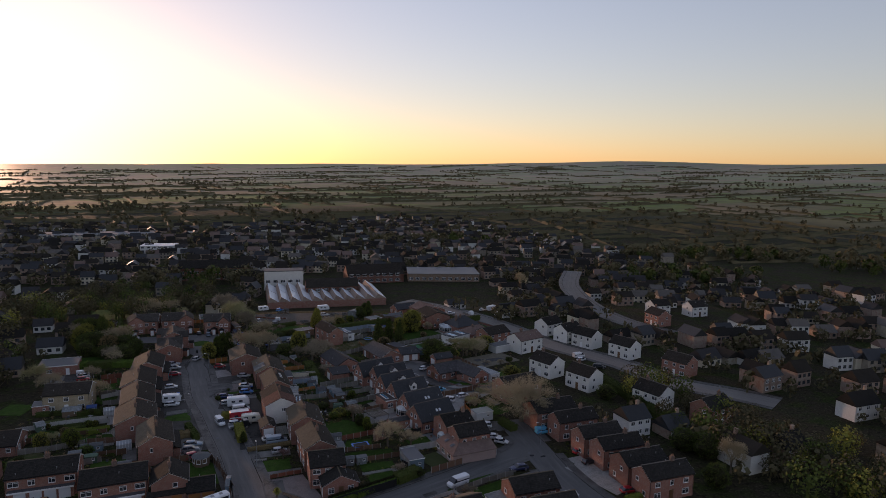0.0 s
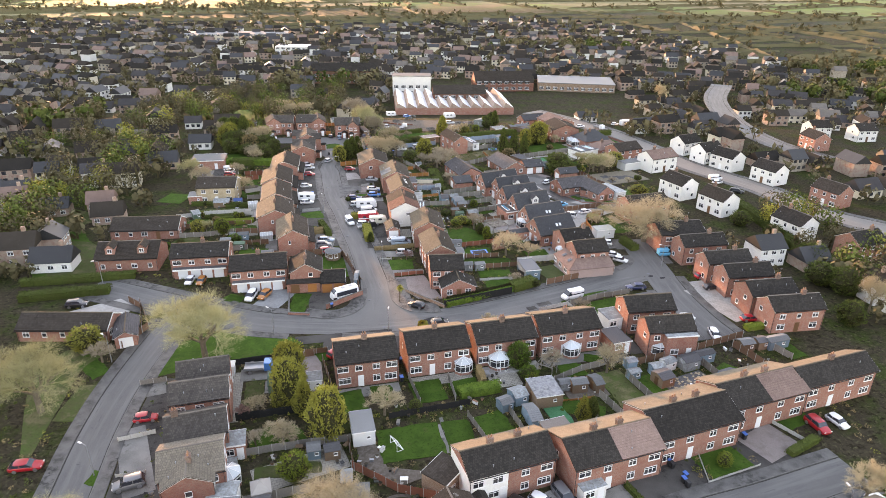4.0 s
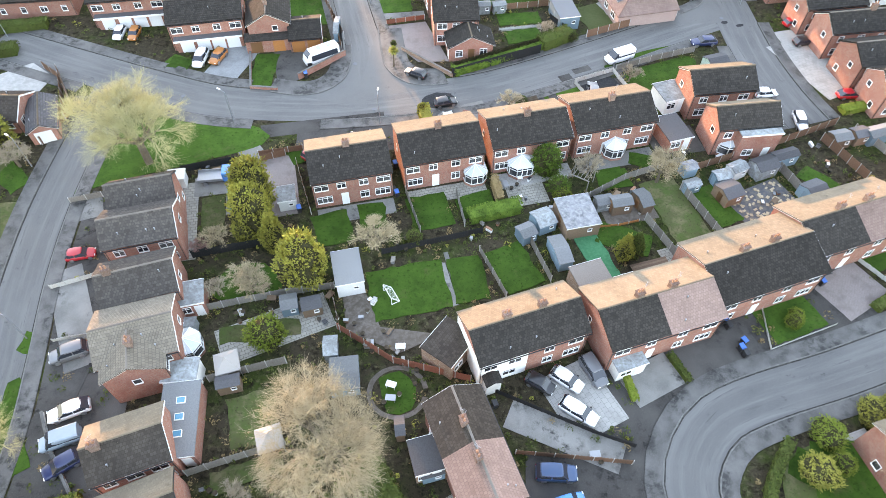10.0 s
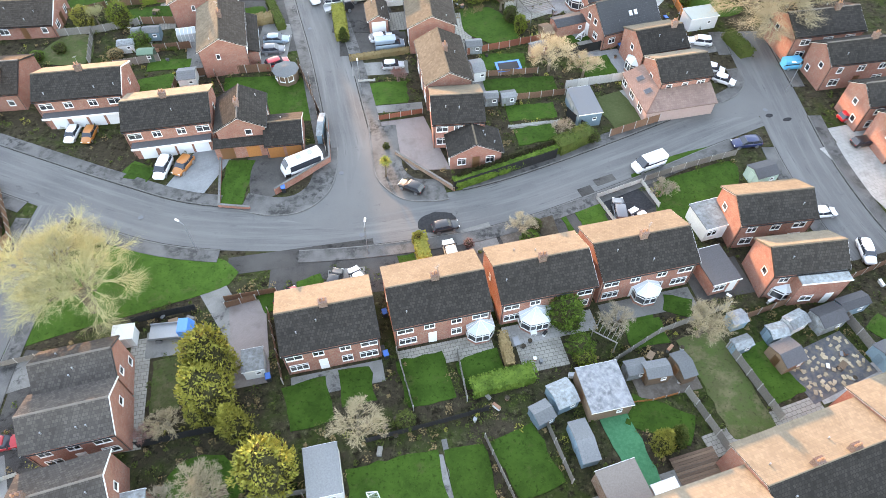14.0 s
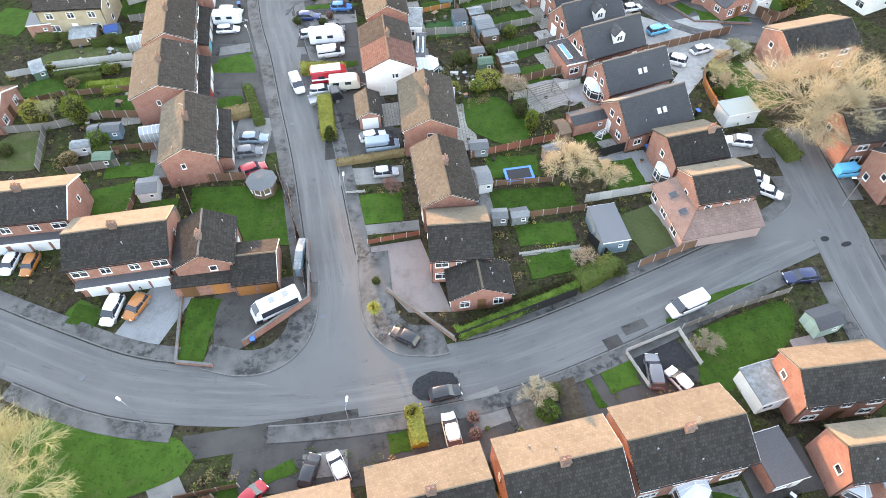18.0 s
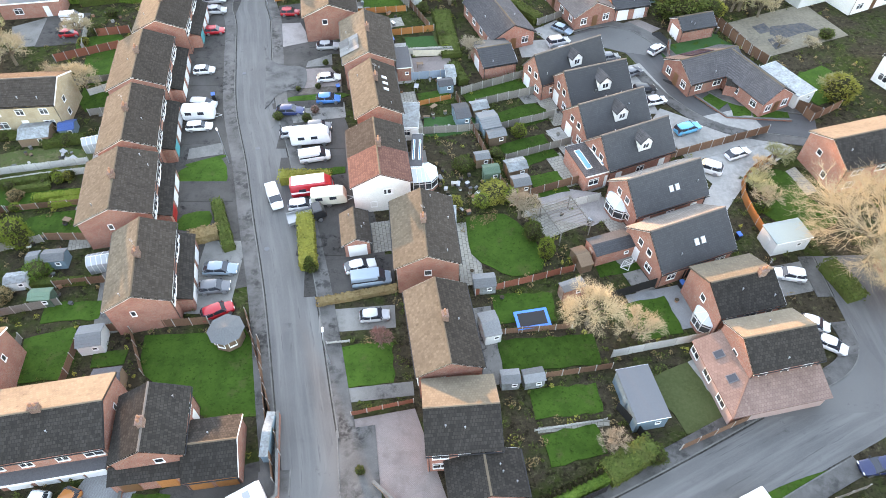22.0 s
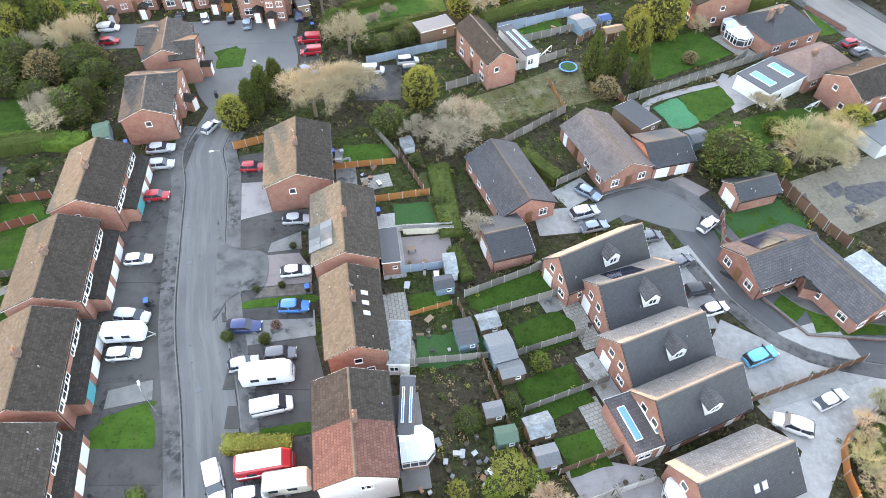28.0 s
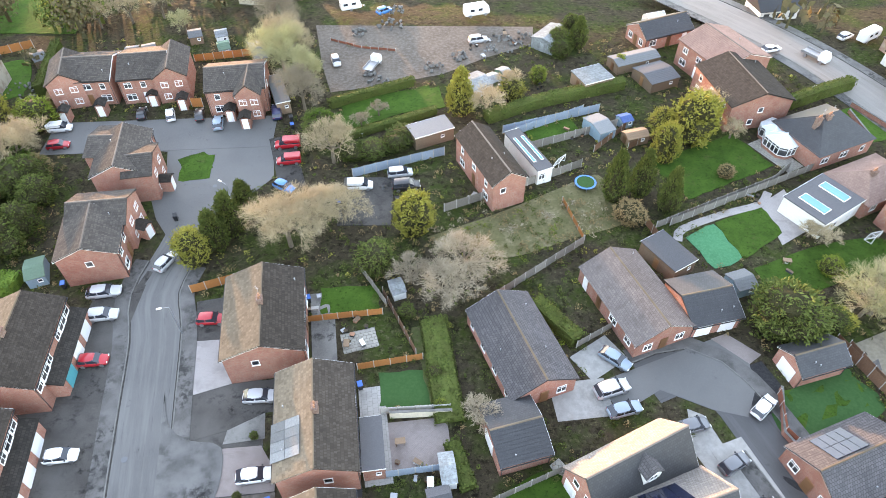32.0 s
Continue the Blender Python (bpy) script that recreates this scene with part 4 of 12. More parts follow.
def cross_gable(h, cx, w, out, run, ze, zr, tile, wall):
    """A wing that stands out from the front slope with a gable of its own."""
    zc = zr - 0.25
    ln = run + out
    bm = gable_walls(ln - 0.3, w - 0.4, ze - 0.02, zc - 0.2)
    wing = part("wing", bm, wall, h, "projecting gabled wing", pose(cx, -ln / 2 + 0.1, 0, 0, 0, 90))
    for sgn in (-1, 1):
        part("roof_slope", roof_slab(ln, w / 2, zc - ze, sgn), tile, wing, "", pose(0, 0, ze))
    for z0 in (0.8, 3.0):
        fr, pa, si = window_mesh(1.5, 1.1)
        win = part("window", fr, None, wing, "white plastic framed window", pose(-(ln - 0.3) / 2, 0, z0, 0, 0, -90))


def wing(x, y, rot, L, D, ze, zr, tile="dark_tile", wall="red_brick"):
    """A gabled wing that crosses the house built last."""
    h = LAST[0]
    m = h.matrix_basis.inverted() @ pose(x, y, 0, 0, 0, rot)
    w = part("wing", gable_walls(L - 0.24, D - 0.6, ze + 0.06, zr - 0.14), wall, h, "projecting gabled wing", m)
    for sgn in (-1, 1):
        part("roof_slope", roof_slab(L, D / 2, zr - ze, sgn), tile, w, "", pose(0, 0, ze))
    bm = bmesh.new()
    for i in range(int(L / 0.45)):
        tube(bm, (-L / 2 + i * 0.45, 0, zr - 0.03), (-L / 2 + i * 0.45 + 0.47, 0, zr - 0.03), 0.13, 0.11, 6)
    part("ridge_tiles", bm, "pale_tile", w)
    fr, pa, si = window_mesh(1.2, 1.05)
    for sx, r in ((-1, -90), (1, 90)):
        for z0 in (0.8, 3.0):
            for k in (-D * 0.2, D * 0.2):
                if D > 3.6:
                    part("window", fr, None, w, "white plastic framed window", pose(sx * (L / 2 - 0.13), k, z0, 0, 0, r))


def porch(x, y, rot):
    h = LAST[0]
    m = h.matrix_basis.inverted() @ pose(x, y, 0, 0, 0, rot)
    bm = bmesh.new()
    box(bm, -0.75, 0.75, -0.7, 1.2, -0.05, 2.1)
    uv_walls(bm)
    p = part("porch", bm, "red_brick", h, "small gabled brick porch", m)
    for sgn in (-1, 1):
        part("porch_roof", roof_slab(2.1, 1.0, 0.6, sgn, 0.08), "dark_tile", p, "", pose(0, 0.2, 2.05, 0, 0, 90))
    bm = bmesh.new()
    box(bm, -0.5, 0.5, -0.76, -0.7, 0.05, 2.0)
    part("door", bm, "upvc", p, "white front door")


def wrap_extension(x, y, rot, hw, hd, west, south, ze, zt, mat="pink_clad", roof="pink_tile"):
    """Single-storey rooms round two sides of a house, under a lean-to roof with a hip."""
    e = thing("extension", x, y, rot, "pink clad single-storey extension with smooth pinkish tiled roof", "extension")
    x0, y0 = -hw - west, -hd - south
    bm = bmesh.new()
    prism(bm, [(x0 + 0.25, y0 + 0.3), (hw, y0 + 0.3), (hw, -hd), (-hw, -hd), (-hw, hd - 0.2), (x0 + 0.25, hd - 0.2)], -0.05, ze)
    uv_walls(bm)
    part("wall", bm, mat, e)
    for pts, nm in ((((x0, hd, ze), (x0, y0, ze), (-hw, -hd, zt), (-hw, hd, zt)), "west"), (((x0, y0, ze), (hw + 0.2, y0, ze), (hw + 0.2, -hd, zt), (-hw, -hd, zt)), "south")):
        bm = bmesh.new()
        top = [bm.verts.new(p) for p in pts]
        low = [bm.verts.new((p[0], p[1], p[2] - 0.14)) for p in pts]
        bm.faces.new(top), bm.faces.new(low[::-1])
        for i in range(4):
            bm.faces.new((top[i], low[i], low[(i + 1) % 4], top[(i + 1) % 4]))
        bmesh.ops.recalc_face_normals(bm, faces=bm.faces[:])
        uv_walls(bm)
        part("roof_slope", bm, roof, e)
    bm = bmesh.new()
    tube(bm, (x0, y0, ze + 0.03), (-hw, -hd, zt + 0.03), 0.09, 0.09, 6)
    part("hip_tiles", bm, roof, e)
    tilt = math.degrees(math.atan2(zt - ze, west))
    for k in (0.5, -2.4):
        bm = bmesh.new()
        box(bm, -0.55, 0.55, -0.45, 0.45, -0.04, 0.07)
        fr = part("rooflight", bm, "lead", e, "tilted roof window", pose(x0 + west * 0.55, k, ze + (zt - ze) * 0.55 + 0.02, 0, -tilt, 0))
        bm = bmesh.new()
        box(bm, -0.46, 0.46, -0.36, 0.36, 0.04, 0.085)
        part("pane", bm, "glass_dark", fr, "pane reflecting the sky")
    fr, pa, si = window_mesh(1.5, 1.2)
    for k in (2.0, -0.8, -3.8):
        w = part("window", fr, None, e, "white plastic framed window", pose(x0 + 0.25, k, 0.8, 0, 0, -90))
        part("pane", pa, None, w)


def lean_to(x, y, rot, L, W, z0, z1, wall="red_brick", roof="dark_tile", doors=2):
    e = thing("lean_to", x, y, rot, "brick lean-to front with tiled roof and brown doors", "lean-to")
    bm = bmesh.new()
    box(bm, -L / 2 + 0.1, L / 2 - 0.1, -W / 2 + 0.25, W / 2, -0.05, z0 - 0.05)
    uv_walls(bm)
    part("wall", bm, wall, e)
    part("roof", roof_slab(L, W, z1 - z0, -1, 0.1), roof, e, "", pose(0, W / 2, z0))
    for i in range(doors):
        bm = bmesh.new()
        k = -L / 2 + L * (i + 0.5) / doors
        box(bm, k - 0.9, k + 0.9, -W / 2 + 0.19, -W / 2 + 0.25, 0.05, 1.95)
        part("door", bm, "fence_orange" if i else "door_brown", e, "brown timber door")


def rooflights(h, xs, run, rise, ze, f, sgn=-1):
    tilt = math.degrees(math.atan2(rise, run)) * (1 if sgn < 0 else -1)
    for k in xs:
        m = pose(k, sgn * run * f, ze + rise * (1 - f) + 0.05, tilt, 0, 0)

        def fr():
            b = bmesh.new()
            box(b, -0.3, 0.3, -0.42, 0.42, -0.05, 0.06)
            return mesh_of(b, "rooflight", "steel_grey")

        def gl():
            b = bmesh.new()
            box(b, -0.24, 0.24, -0.36, 0.36, 0.03, 0.075)
            # opaque white pane colour stands in for the reflected sky
            return mesh_of(b, "pane", "white_panel")
        w = part("rooflight", shared("rl", fr), None, h, "tilted roof window", m)
        part("pane", shared("rlp", gl), None, w, "pane reflecting the sky")


def add_dormer(h, x, run, rise, ze, tile, wall):
    w, hh, gh = 1.9, 1.4, 0.85
    y0 = -run * 0.72
    zb = ze + rise * 0.28
    bm = bmesh.new()
    a = [(-w / 2, 0), (w / 2, 0), (w / 2, hh), (0, hh + gh), (-w / 2, hh)]
    depth = run * 0.7
    s = [[bm.verts.new((p[0], yy, p[1])) for p in a] for yy in (0, depth)]
    bm.faces.new(s[0]), bm.faces.new(s[1][::-1])
    for i in range(5):
        bm.faces.new((s[0][i], s[1][i], s[1][(i + 1) % 5], s[0][(i + 1) % 5]))
    bmesh.ops.recalc_face_normals(bm, faces=bm.faces[:])
    uv_walls(bm)
    d = part("dormer", bm, "render_white" if wall == "render_white" else wall, h, "gabled roof dormer", pose(x, y0, zb))
    for sgn in (-1, 1):
        b = roof_slab(depth + 0.12, w / 2 + 0.14, gh + 0.18, sgn, 0.1)
        # lighter tile than the slate: light caught by the dormer put into colour
        part("dormer_roof", b, "grey_tile" if tile == "slate" else tile, d, "", pose(0, depth / 2 - 0.06, hh - 0.05, 0, 0, 90))
    fr, pa, si = window_mesh(1.0, 0.9)
    part("window", fr, None, d, "small white dormer window", pose(0, -0.01, 0.35))
    part("pane", pa, None, d, "", pose(0, -0.01, 0.35))


def walls_low(h, LW, DW, rnd, side=""):
    for sy, r in ((-1, 0), (1, 180)):
        n = max(2, int(LW / 3.2))
        for i in range(n):
            u = -LW / 2 + LW * (i + 0.5) / n
            if rnd.random() < 0.25:
                add_door(h, 0.95, 2.05, pose(u, sy * DW / 2, 0, 0, 0, r), rnd.choice(["upvc", "door_brown"]))
            else:
                add_window(h, rnd.choice([0.9, 1.2, 1.5]), 1.1, pose(u, sy * DW / 2, 0.95, 0, 0, r))
    if side == "bungalow":
        for sx in (-1, 1):
            r = -90 if sx < 0 else 90
            add_window(h, 1.2, 1.2, pose(sx * LW / 2, DW * 0.28, 0.8, 0, 0, r))
            add_window(h, 1.2, 1.2, pose(sx * LW / 2, -DW * 0.28, 0.8, 0, 0, r))
            add_door(h, 1.0, 2.05, pose(sx * LW / 2, 0, 0, 0, 0, r), "door_brown", "arched front door")


def walls_two(h, LW, DW, zw, side, rnd, rot, wall):
    up = 3.05
    if side in ("semi", "semi2", "semi3", "white_semi", "west", "terrace"):
        for sy, r in ((-1, 0), (1, 180)):
            for i, u in enumerate((-0.39, -0.14, 0.14, 0.39)):
                w = 1.8 if i in (0, 3) else 1.2
                add_window(h, w if side != "terrace" else 1.0, 1.05, pose(u * LW, sy * DW / 2, up, 0, 0, r))
                if side in ("semi", "semi2", "white_semi", "terrace"):
                    if i in (0, 3):
                        add_window(h, 2.0 if side != "terrace" else 1.4, 1.2, pose(u * LW * 0.95, sy * DW / 2, 0.75, 0, 0, r))
                    elif (i == 1) == (sy < 0):
                        add_door(h, 0.95, 2.1, pose(u * LW * 0.8, sy * DW / 2, 0, 0, 0, r), "upvc")
                    else:
                        add_window(h, 1.2, 1.2, pose(u * LW, sy * DW / 2, 0.75, 0, 0, r))
        for sx in (-1, 1):
            add_window(h, 0.6, 0.9, pose(sx * LW / 2, 0.8, up, 0, 0, -90 if sx < 0 else 90))
    else:
        for sy, r in ((-1, 0), (1, 180)):
            n = 3 if LW > 7 else 2
            for i in range(n):
                u = (i + 0.5) / n - 0.5
                add_window(h, rnd.choice([0.9, 1.2, 1.2, 1.6]), 1.05, pose(u * LW * 0.95, sy * DW / 2, up, 0, 0, r))
                if i == n // 2:
                    add_door(h, 0.95, 2.1, pose(u * LW, sy * DW / 2, 0, 0, 0, r), rnd.choice(["upvc", "door_brown"]))
                else:
                    add_window(h, 1.6, 1.2, pose(u * LW * 0.95, sy * DW / 2, 0.75, 0, 0, r))
        for sx in (-1, 1):
            r = -90 if sx < 0 else 90
            add_window(h, 0.9, 0.9, pose(sx * LW / 2, rnd.choice([0.0, 1.0, -1.0]), up, 0, 0, r))
            if rnd.random() < 0.6:
                add_window(h, 0.9, 1.0, pose(sx * LW / 2, rnd.choice([1.2, -1.2]), 0.9, 0, 0, r))
    if side == "white_semi":
        bm = bmesh.new()
        box(bm, -LW / 2 - 0.03, -LW * 0.06, -DW / 2 - 0.03, -DW / 2, 0, zw - 0.25)
        box(bm, -LW / 2 - 0.03, -LW / 2, -DW / 2, DW / 2, 0, zw - 0.25)
        part("rendered_wall", bm, "render_white", h, "white rendered half of the pair")
        for u, z0 in ((-0.4, 3.05), (-0.18, 3.05), (-0.22, 0.75)):
            add_window(h, 1.5, 1.1, pose(u * LW, -DW / 2 - 0.06, z0))
        bm = bmesh.new()
        box(bm, -0.8, 0.8, -1.3, 0, 0, 2.3)
        p = part("porch", bm, "render_white", h, "white gabled porch", pose(-LW * 0.4, -DW / 2 - 0.03, 0))
        for sgn in (-1, 1):
            part("porch_roof", roof_slab(1.6, 0.95, 0.5, sgn, 0.08), "dark_tile", p, "", pose(0, -0.65, 2.3, 0, 0, 90))
    if side == "white_gable":
        bm = bmesh.new()
        run, t = DW / 2 + 0.02, 0.03
        a = [(-run, 0), (run, 0), (run, zw - 0.2), (0, zw + 1.45), (-run, zw - 0.2)]
        s = [[bm.verts.new((xx, *p)) for p in a] for xx in (-LW / 2 - t, -LW / 2)]
        bm.faces.new(s[0][::-1]), bm.faces.new(s[1])
        for i in range(5):
            bm.faces.new((s[0][i], s[0][(i + 1) % 5], s[1][(i + 1) % 5], s[1][i]))
        bmesh.ops.recalc_face_normals(bm, faces=bm.faces[:])
        part("rendered_gable", bm, "render_white", h, "white rendered gable wall")
        add_window(h, 1.0, 0.9, pose(-LW / 2 - t, -0.7, 3.0, 0, 0, -90))
    if side == "west":
        # long lean-to along the street front, with clad panels above
        cx = rnd.choice(["white_panel", "teal_panel", "upvc", "red_panel"])
        b0, b1 = -LW * 0.36, LW * 0.5
        bm = bmesh.new()
        box(bm, b0, b1, -DW / 2 - 1.5, -DW / 2, 0, 2.35)
        uv_walls(bm)
        lt = part("lean_to", bm, "red_brick", h, "brick porch and garage front")
        bm = roof_slab(b1 - b0 + 0.2, 1.8, 0.7, -1, 0.1)
        part("lean_to_roof", bm, "dark_tile", lt, "", pose((b0 + b1) / 2, -DW / 2, 2.35))
        for k, u in enumerate((0.2, 0.5, 0.8)):
            xx = b0 + (b1 - b0) * u
            mat = (cx, "upvc", "white_panel")[k]
            add_door(h, 2.1, 2.0, pose(xx, -DW / 2 - 1.5, 0), mat, "panelled garage door")
        for u in (-0.27, 0.27):
            bm = bmesh.new()
            box(bm, u * LW - 1.2, u * LW + 1.2, -DW / 2 - 0.04, -DW / 2, 3.0 - 0.35, 4.2)
            part("cladding", bm, "white_panel", h, "pale cladding round the upper windows")
            add_window(h, 1.9, 1.05, pose(u * LW, -DW / 2 - 0.05, 3.05))
    if side == "semi3":
        bm = bmesh.new()
        box(bm, -LW * 0.46, LW * 0.46, -DW / 2 - 1.3, -DW / 2, 2.25, 2.5)
        part("canopy", bm, "felt_dark", h, "flat dark canopy over the entrance")
        bm = bmesh.new()
        box(bm, -LW * 0.46, LW * 0.46, -DW / 2 - 1.36, -DW / 2 - 1.3, 2.2, 2.52)
        part("fascia", bm, "upvc", h, "white fascia board")
        for u in (-0.3, -0.08, 0.12, 0.32):
            add_door(h, 2.0, 2.05, pose(u * LW, -DW / 2 - 0.7, 0), "white_panel", "white garage door")
        bm = bmesh.new()
        box(bm, -LW * 0.45, LW * 0.45, -DW / 2 - 0.66, -DW / 2, 0, 2.25)
        uv_walls(bm)
        part("front_wall", bm, wall, h)


# roads: centre lines
road([(-73.76, 72.75), (-58.87, 67.28), (-46.01, 62.7), (-34.97, 59.39), (-23.45, 58.72), (-11.52, 59.76), (0.49, 62.16), (8.2, 64.7), (16.25, 68.44), (24.76, 72.83), (33.78, 77.72), (44.29, 83.19)], width=7.0, name='road_main')
road([(-11.88, 61.04), (-13.48, 71.62), (-16.05, 81), (-20.08, 95.07), (-24.23, 107.56), (-27.6, 118), (-31.92, 130.06), (-35.06, 142.75), (-37.56, 153.64), (-39.79, 160.35), (-39.1, 168.2), (-38.08, 178.33), (-37.16, 186.7), (-39.06, 192.3)], width=6.0, name='road_street')
road([(-51.36, 61.9), (-51.66, 49.97), (-51.37, 37.51), (-50, 26.02), (-47.88, 15.49), (-46.41, 7.15), (-45.88, -2.39)], width=5.2, name='road_west')
road([(58.27, 22.41), (52.55, 20.25), (43.56, 16.78), (35.02, 13.92), (29.37, 11.32), (26.17, 7.78), (24.83, 4), (25.49, 0.24), (28.17, -3.75), (31.37, -7.68)], width=5.4, name='road_crescent')
road([(47.44, 102.59), (48.42, 88.33), (49.2, 73.75), (50.99, 63.34), (52.98, 56.83)], width=7.0, name='road_east')
road([(52.53, 127.09), (48.32, 127.96), (43.02, 128.91), (38.5, 131.01), (34.33, 136.39), (31.57, 142.35), (29.08, 147.88), (25.45, 151.06), (20.08, 149.06)], width=5.6, name='road_close')
road([(126.42, 103.38), (119.75, 111.44), (105.99, 124.93), (98.67, 144.84), (83.55, 168.91), (73.8, 196.5), (60.5, 223.5), (39.15, 249.78)], width=8.5, name='road_far')
road([(137.21, 179.18), (127.35, 203.07), (126.88, 238.43), (137, 285.19), (157.21, 329.33)], width=7.5, name='road_town')

MOUTHS += [(-23, 60.2, 6.2), (-17, 63, 5.5), (-15.3, 69, 4.5), (-10.5, 70, 6.0), (-5.5, 64, 6.0), (43.5, 85, 9.0), (47, 92, 4), (24.5, 147.0, 6.5), (-38.0, 184.0, 16.5)]
corner([(-27.3, 61.6), (-22.9, 60.9), (-19.04, 61.74), (-16.31, 64.66), (-15.45, 68.71), (-15.9, 73.6)], (-12.0, 58.5), 3.2)
corner([(-12.06, 77.8), (-10.93, 71.69), (-9.7, 67.51), (-6.34, 64.32), (-2.13, 63.9), (0.0, 64.4)], (-14.0, 59.5), 4.0)
corner([(31.86, 80.6), (38.47, 83.6), (43.07, 86.5), (44.87, 89.6), (44.61, 92.81)], (48.0, 82.0))
# tarmac plots between the street and the house fronts
for off0, off1 in ((4.6, 14.0), (-12.5, -4.6)):
    strip([(-21.0, 97.0), (-24.2, 107.5), (-27.6, 118.0), (-31.9, 130.0), (-35.0, 142.7), (-37.5, 153.6), (-38.6, 158.0)], off0, off1, 0.022, "tarmac", "driveway", "dark patched tarmac forecourts before the houses", "paving")
strip([(-51.4, 41.0), (-51.37, 37.51), (-50, 26.02), (-47.88, 15.49), (-46.41, 7.15), (-45.88, -2.39)], 4.7, 14.0, 0.022, "tarmac", "driveway", "dark patched tarmac forecourts before the houses", "paving")
strip([(52.55, 20.25), (43.56, 16.78), (35.02, 13.92), (29.37, 11.32), (26.17, 7.78), (24.83, 4), (25.49, 0.24)], -13.0, -4.4, 0.021, "tarmac", "driveway", "dark patched tarmac forecourts before the houses", "paving")
strip([(-22.0, 58.8), (-11.52, 59.76), (0.49, 62.16), (8.2, 64.7), (16.25, 68.44), (24.76, 72.83)], -10.5, -5.0, 0.021, "tarmac", "driveway", "dark patched tarmac forecourts before the houses", "paving")
# driveways and hardstandings
paving(-34.31, 68.44, 161.0, 5.52, 9.1, mat='grey_block', name='driveway')
paving_poly([(-28.25, 71.18), (-23.34, 73.18), (-17.75, 74.79), (-16.83, 70.94), (-22.47, 65.12), (-25.87, 62.27)], mat='tarmac')
paving_poly([(-10.45, 79.06), (-4.16, 80.49), (0.07, 69.87), (-4.91, 69.58), (-9.52, 74.72)], mat='pink_block')
paving_poly([(-34.2, 153.0), (-29.1, 153.6), (-26.3, 147.8), (-32.1, 145.5)], 'pale_block')
crossover([(-34.0, 146.2), (-32.3, 142.3), (-29.6, 140.6), (-25.9, 139.9), (-25.2, 134.7), (-27.6, 134.0), (-29.4, 132.2), (-30.3, 129.4), (-31.6, 136.0)])
paving_poly([(-26.6, 147.6), (-21.6, 148.4), (-20.6, 144.4), (-22.2, 144.1), (-25.8, 141.9), (-29.6, 140.5), (-32.1, 145.2)], 'tarmac')
paving_poly([(-25.9, 140.3), (-25.8, 141.9), (-22.2, 144.1), (-21.6, 141.1)], 'concrete')
paving_poly([(-25.9, 139.8), (-21.8, 140.3), (-19.6, 137.4), (-19.4, 135.5), (-25.2, 134.7)], 'pink_block')
paving(-22.92, 128.49, 11.8, 10.09, 3.72, mat='concrete')
paving(-21.91, 122.29, 1.5, 9.89, 3.57, mat='tarmac')
paving(-20.92, 117.51, 5.5, 9.4, 2.64, mat='tarmac')
paving_poly([(-26.0, 132.9), (-25.2, 134.5), (-19.3, 135.4), (-19.0, 133.8)], 'gravel')
paving_poly([(-29.5, 130.6), (-18.7, 132.3), (-18.3, 130.1), (-29.1, 129.3)], 'tarmac')
paving(-17.23, 103.51, 1.7, 6.47, 5.69, mat='tarmac')
paving(-13.25, 97.73, 8.1, 10.92, 5.48, mat='tarmac')
paving(-11.53, 91.43, 7.0, 8.81, 3.15, mat='concrete')
paving(-8.38, 82.2, 8.8, 7.97, 1.67, mat='concrete')
paving(-44.26, 153.12, 1.3, 5.91, 17.05, mat='tarmac')
paving(-41.69, 139.29, 1.4, 6.99, 8.64, mat='tarmac')
paving(-38.77, 126.12, 6.7, 7.36, 10.18, mat='tarmac')
paving_poly([(-39.1, 117.7), (-39.4, 119.9), (-34.9, 121.4), (-34.2, 119.0)], 'concrete')
paving(-34.71, 111.44, 1.5, 8.24, 3.81, mat='tarmac')
paving(-29.45, 97.15, 1.8, 5.23, 11.13, mat='concrete')
paving(15.05, 12.95, 118.7, 7.98, 6.46, mat='pale_slab')
paving(13.62, 4.17, 176.5, 9.95, 5.54, mat='tarmac')
paving(12.85, 8.95, 157.9, 12.16, 3.31, mat='concrete')
paving(22.88, 15.47, 29.0, 6.34, 4.08, mat='concrete')
paving(30.69, 19.21, 23.6, 9.93, 4.43, mat='tarmac')
paving(48.76, 27.81, 32.6, 7.35, 5.76, mat='pink_block')
paving(-38.61, 8.42, 68.2, 4.29, 7.13, mat='tarmac')
paving(-42.3, 21.75, 28.4, 4.04, 14.5, mat='concrete')
paving(-46.47, 37.82, 22.6, 3.94, 3.96, mat='concrete')
paving(-18.86, 20.68, 25.9, 12.88, 4.89, mat='slabs')
paving(-24.3, 44.81, -52.8, 11.96, 3.12, mat='concrete')
paving(41.94, 41.36, 26.5, 8.97, 5.61, mat='crazy')
paving(23.22, 64.21, 26.4, 6.4, 4.07, mat='black_tarmac')
paving(32.46, 52.62, 13.7, 7.15, 5.31, mat='tarmac')
paving(59.98, 71.22, 25.1, 11.48, 14.18, mat='pale_slab')
paving(60.13, 73.98, 15.7, 9.06, 13.58, mat='pale_slab')
paving(37.58, 125.41, 18.4, 14.4, 8.21, mat='pale_concrete')
paving(32.57, 126.15, -31.2, 9.11, 5.97, mat='pale_concrete')
paving(28.98, 137.35, 21.6, 3.96, 10.06, mat='pale_concrete')
paving_poly([(31.34, 119.85), (44.75, 125.05), (47.94, 122.31), (39.34, 115.62), (34.79, 109.22), (30.98, 109.11), (34.5, 114.89)], mat='pale_concrete')
paving(12.53, 146.75, 8.3, 6.4, 4.72, mat='pale_concrete')
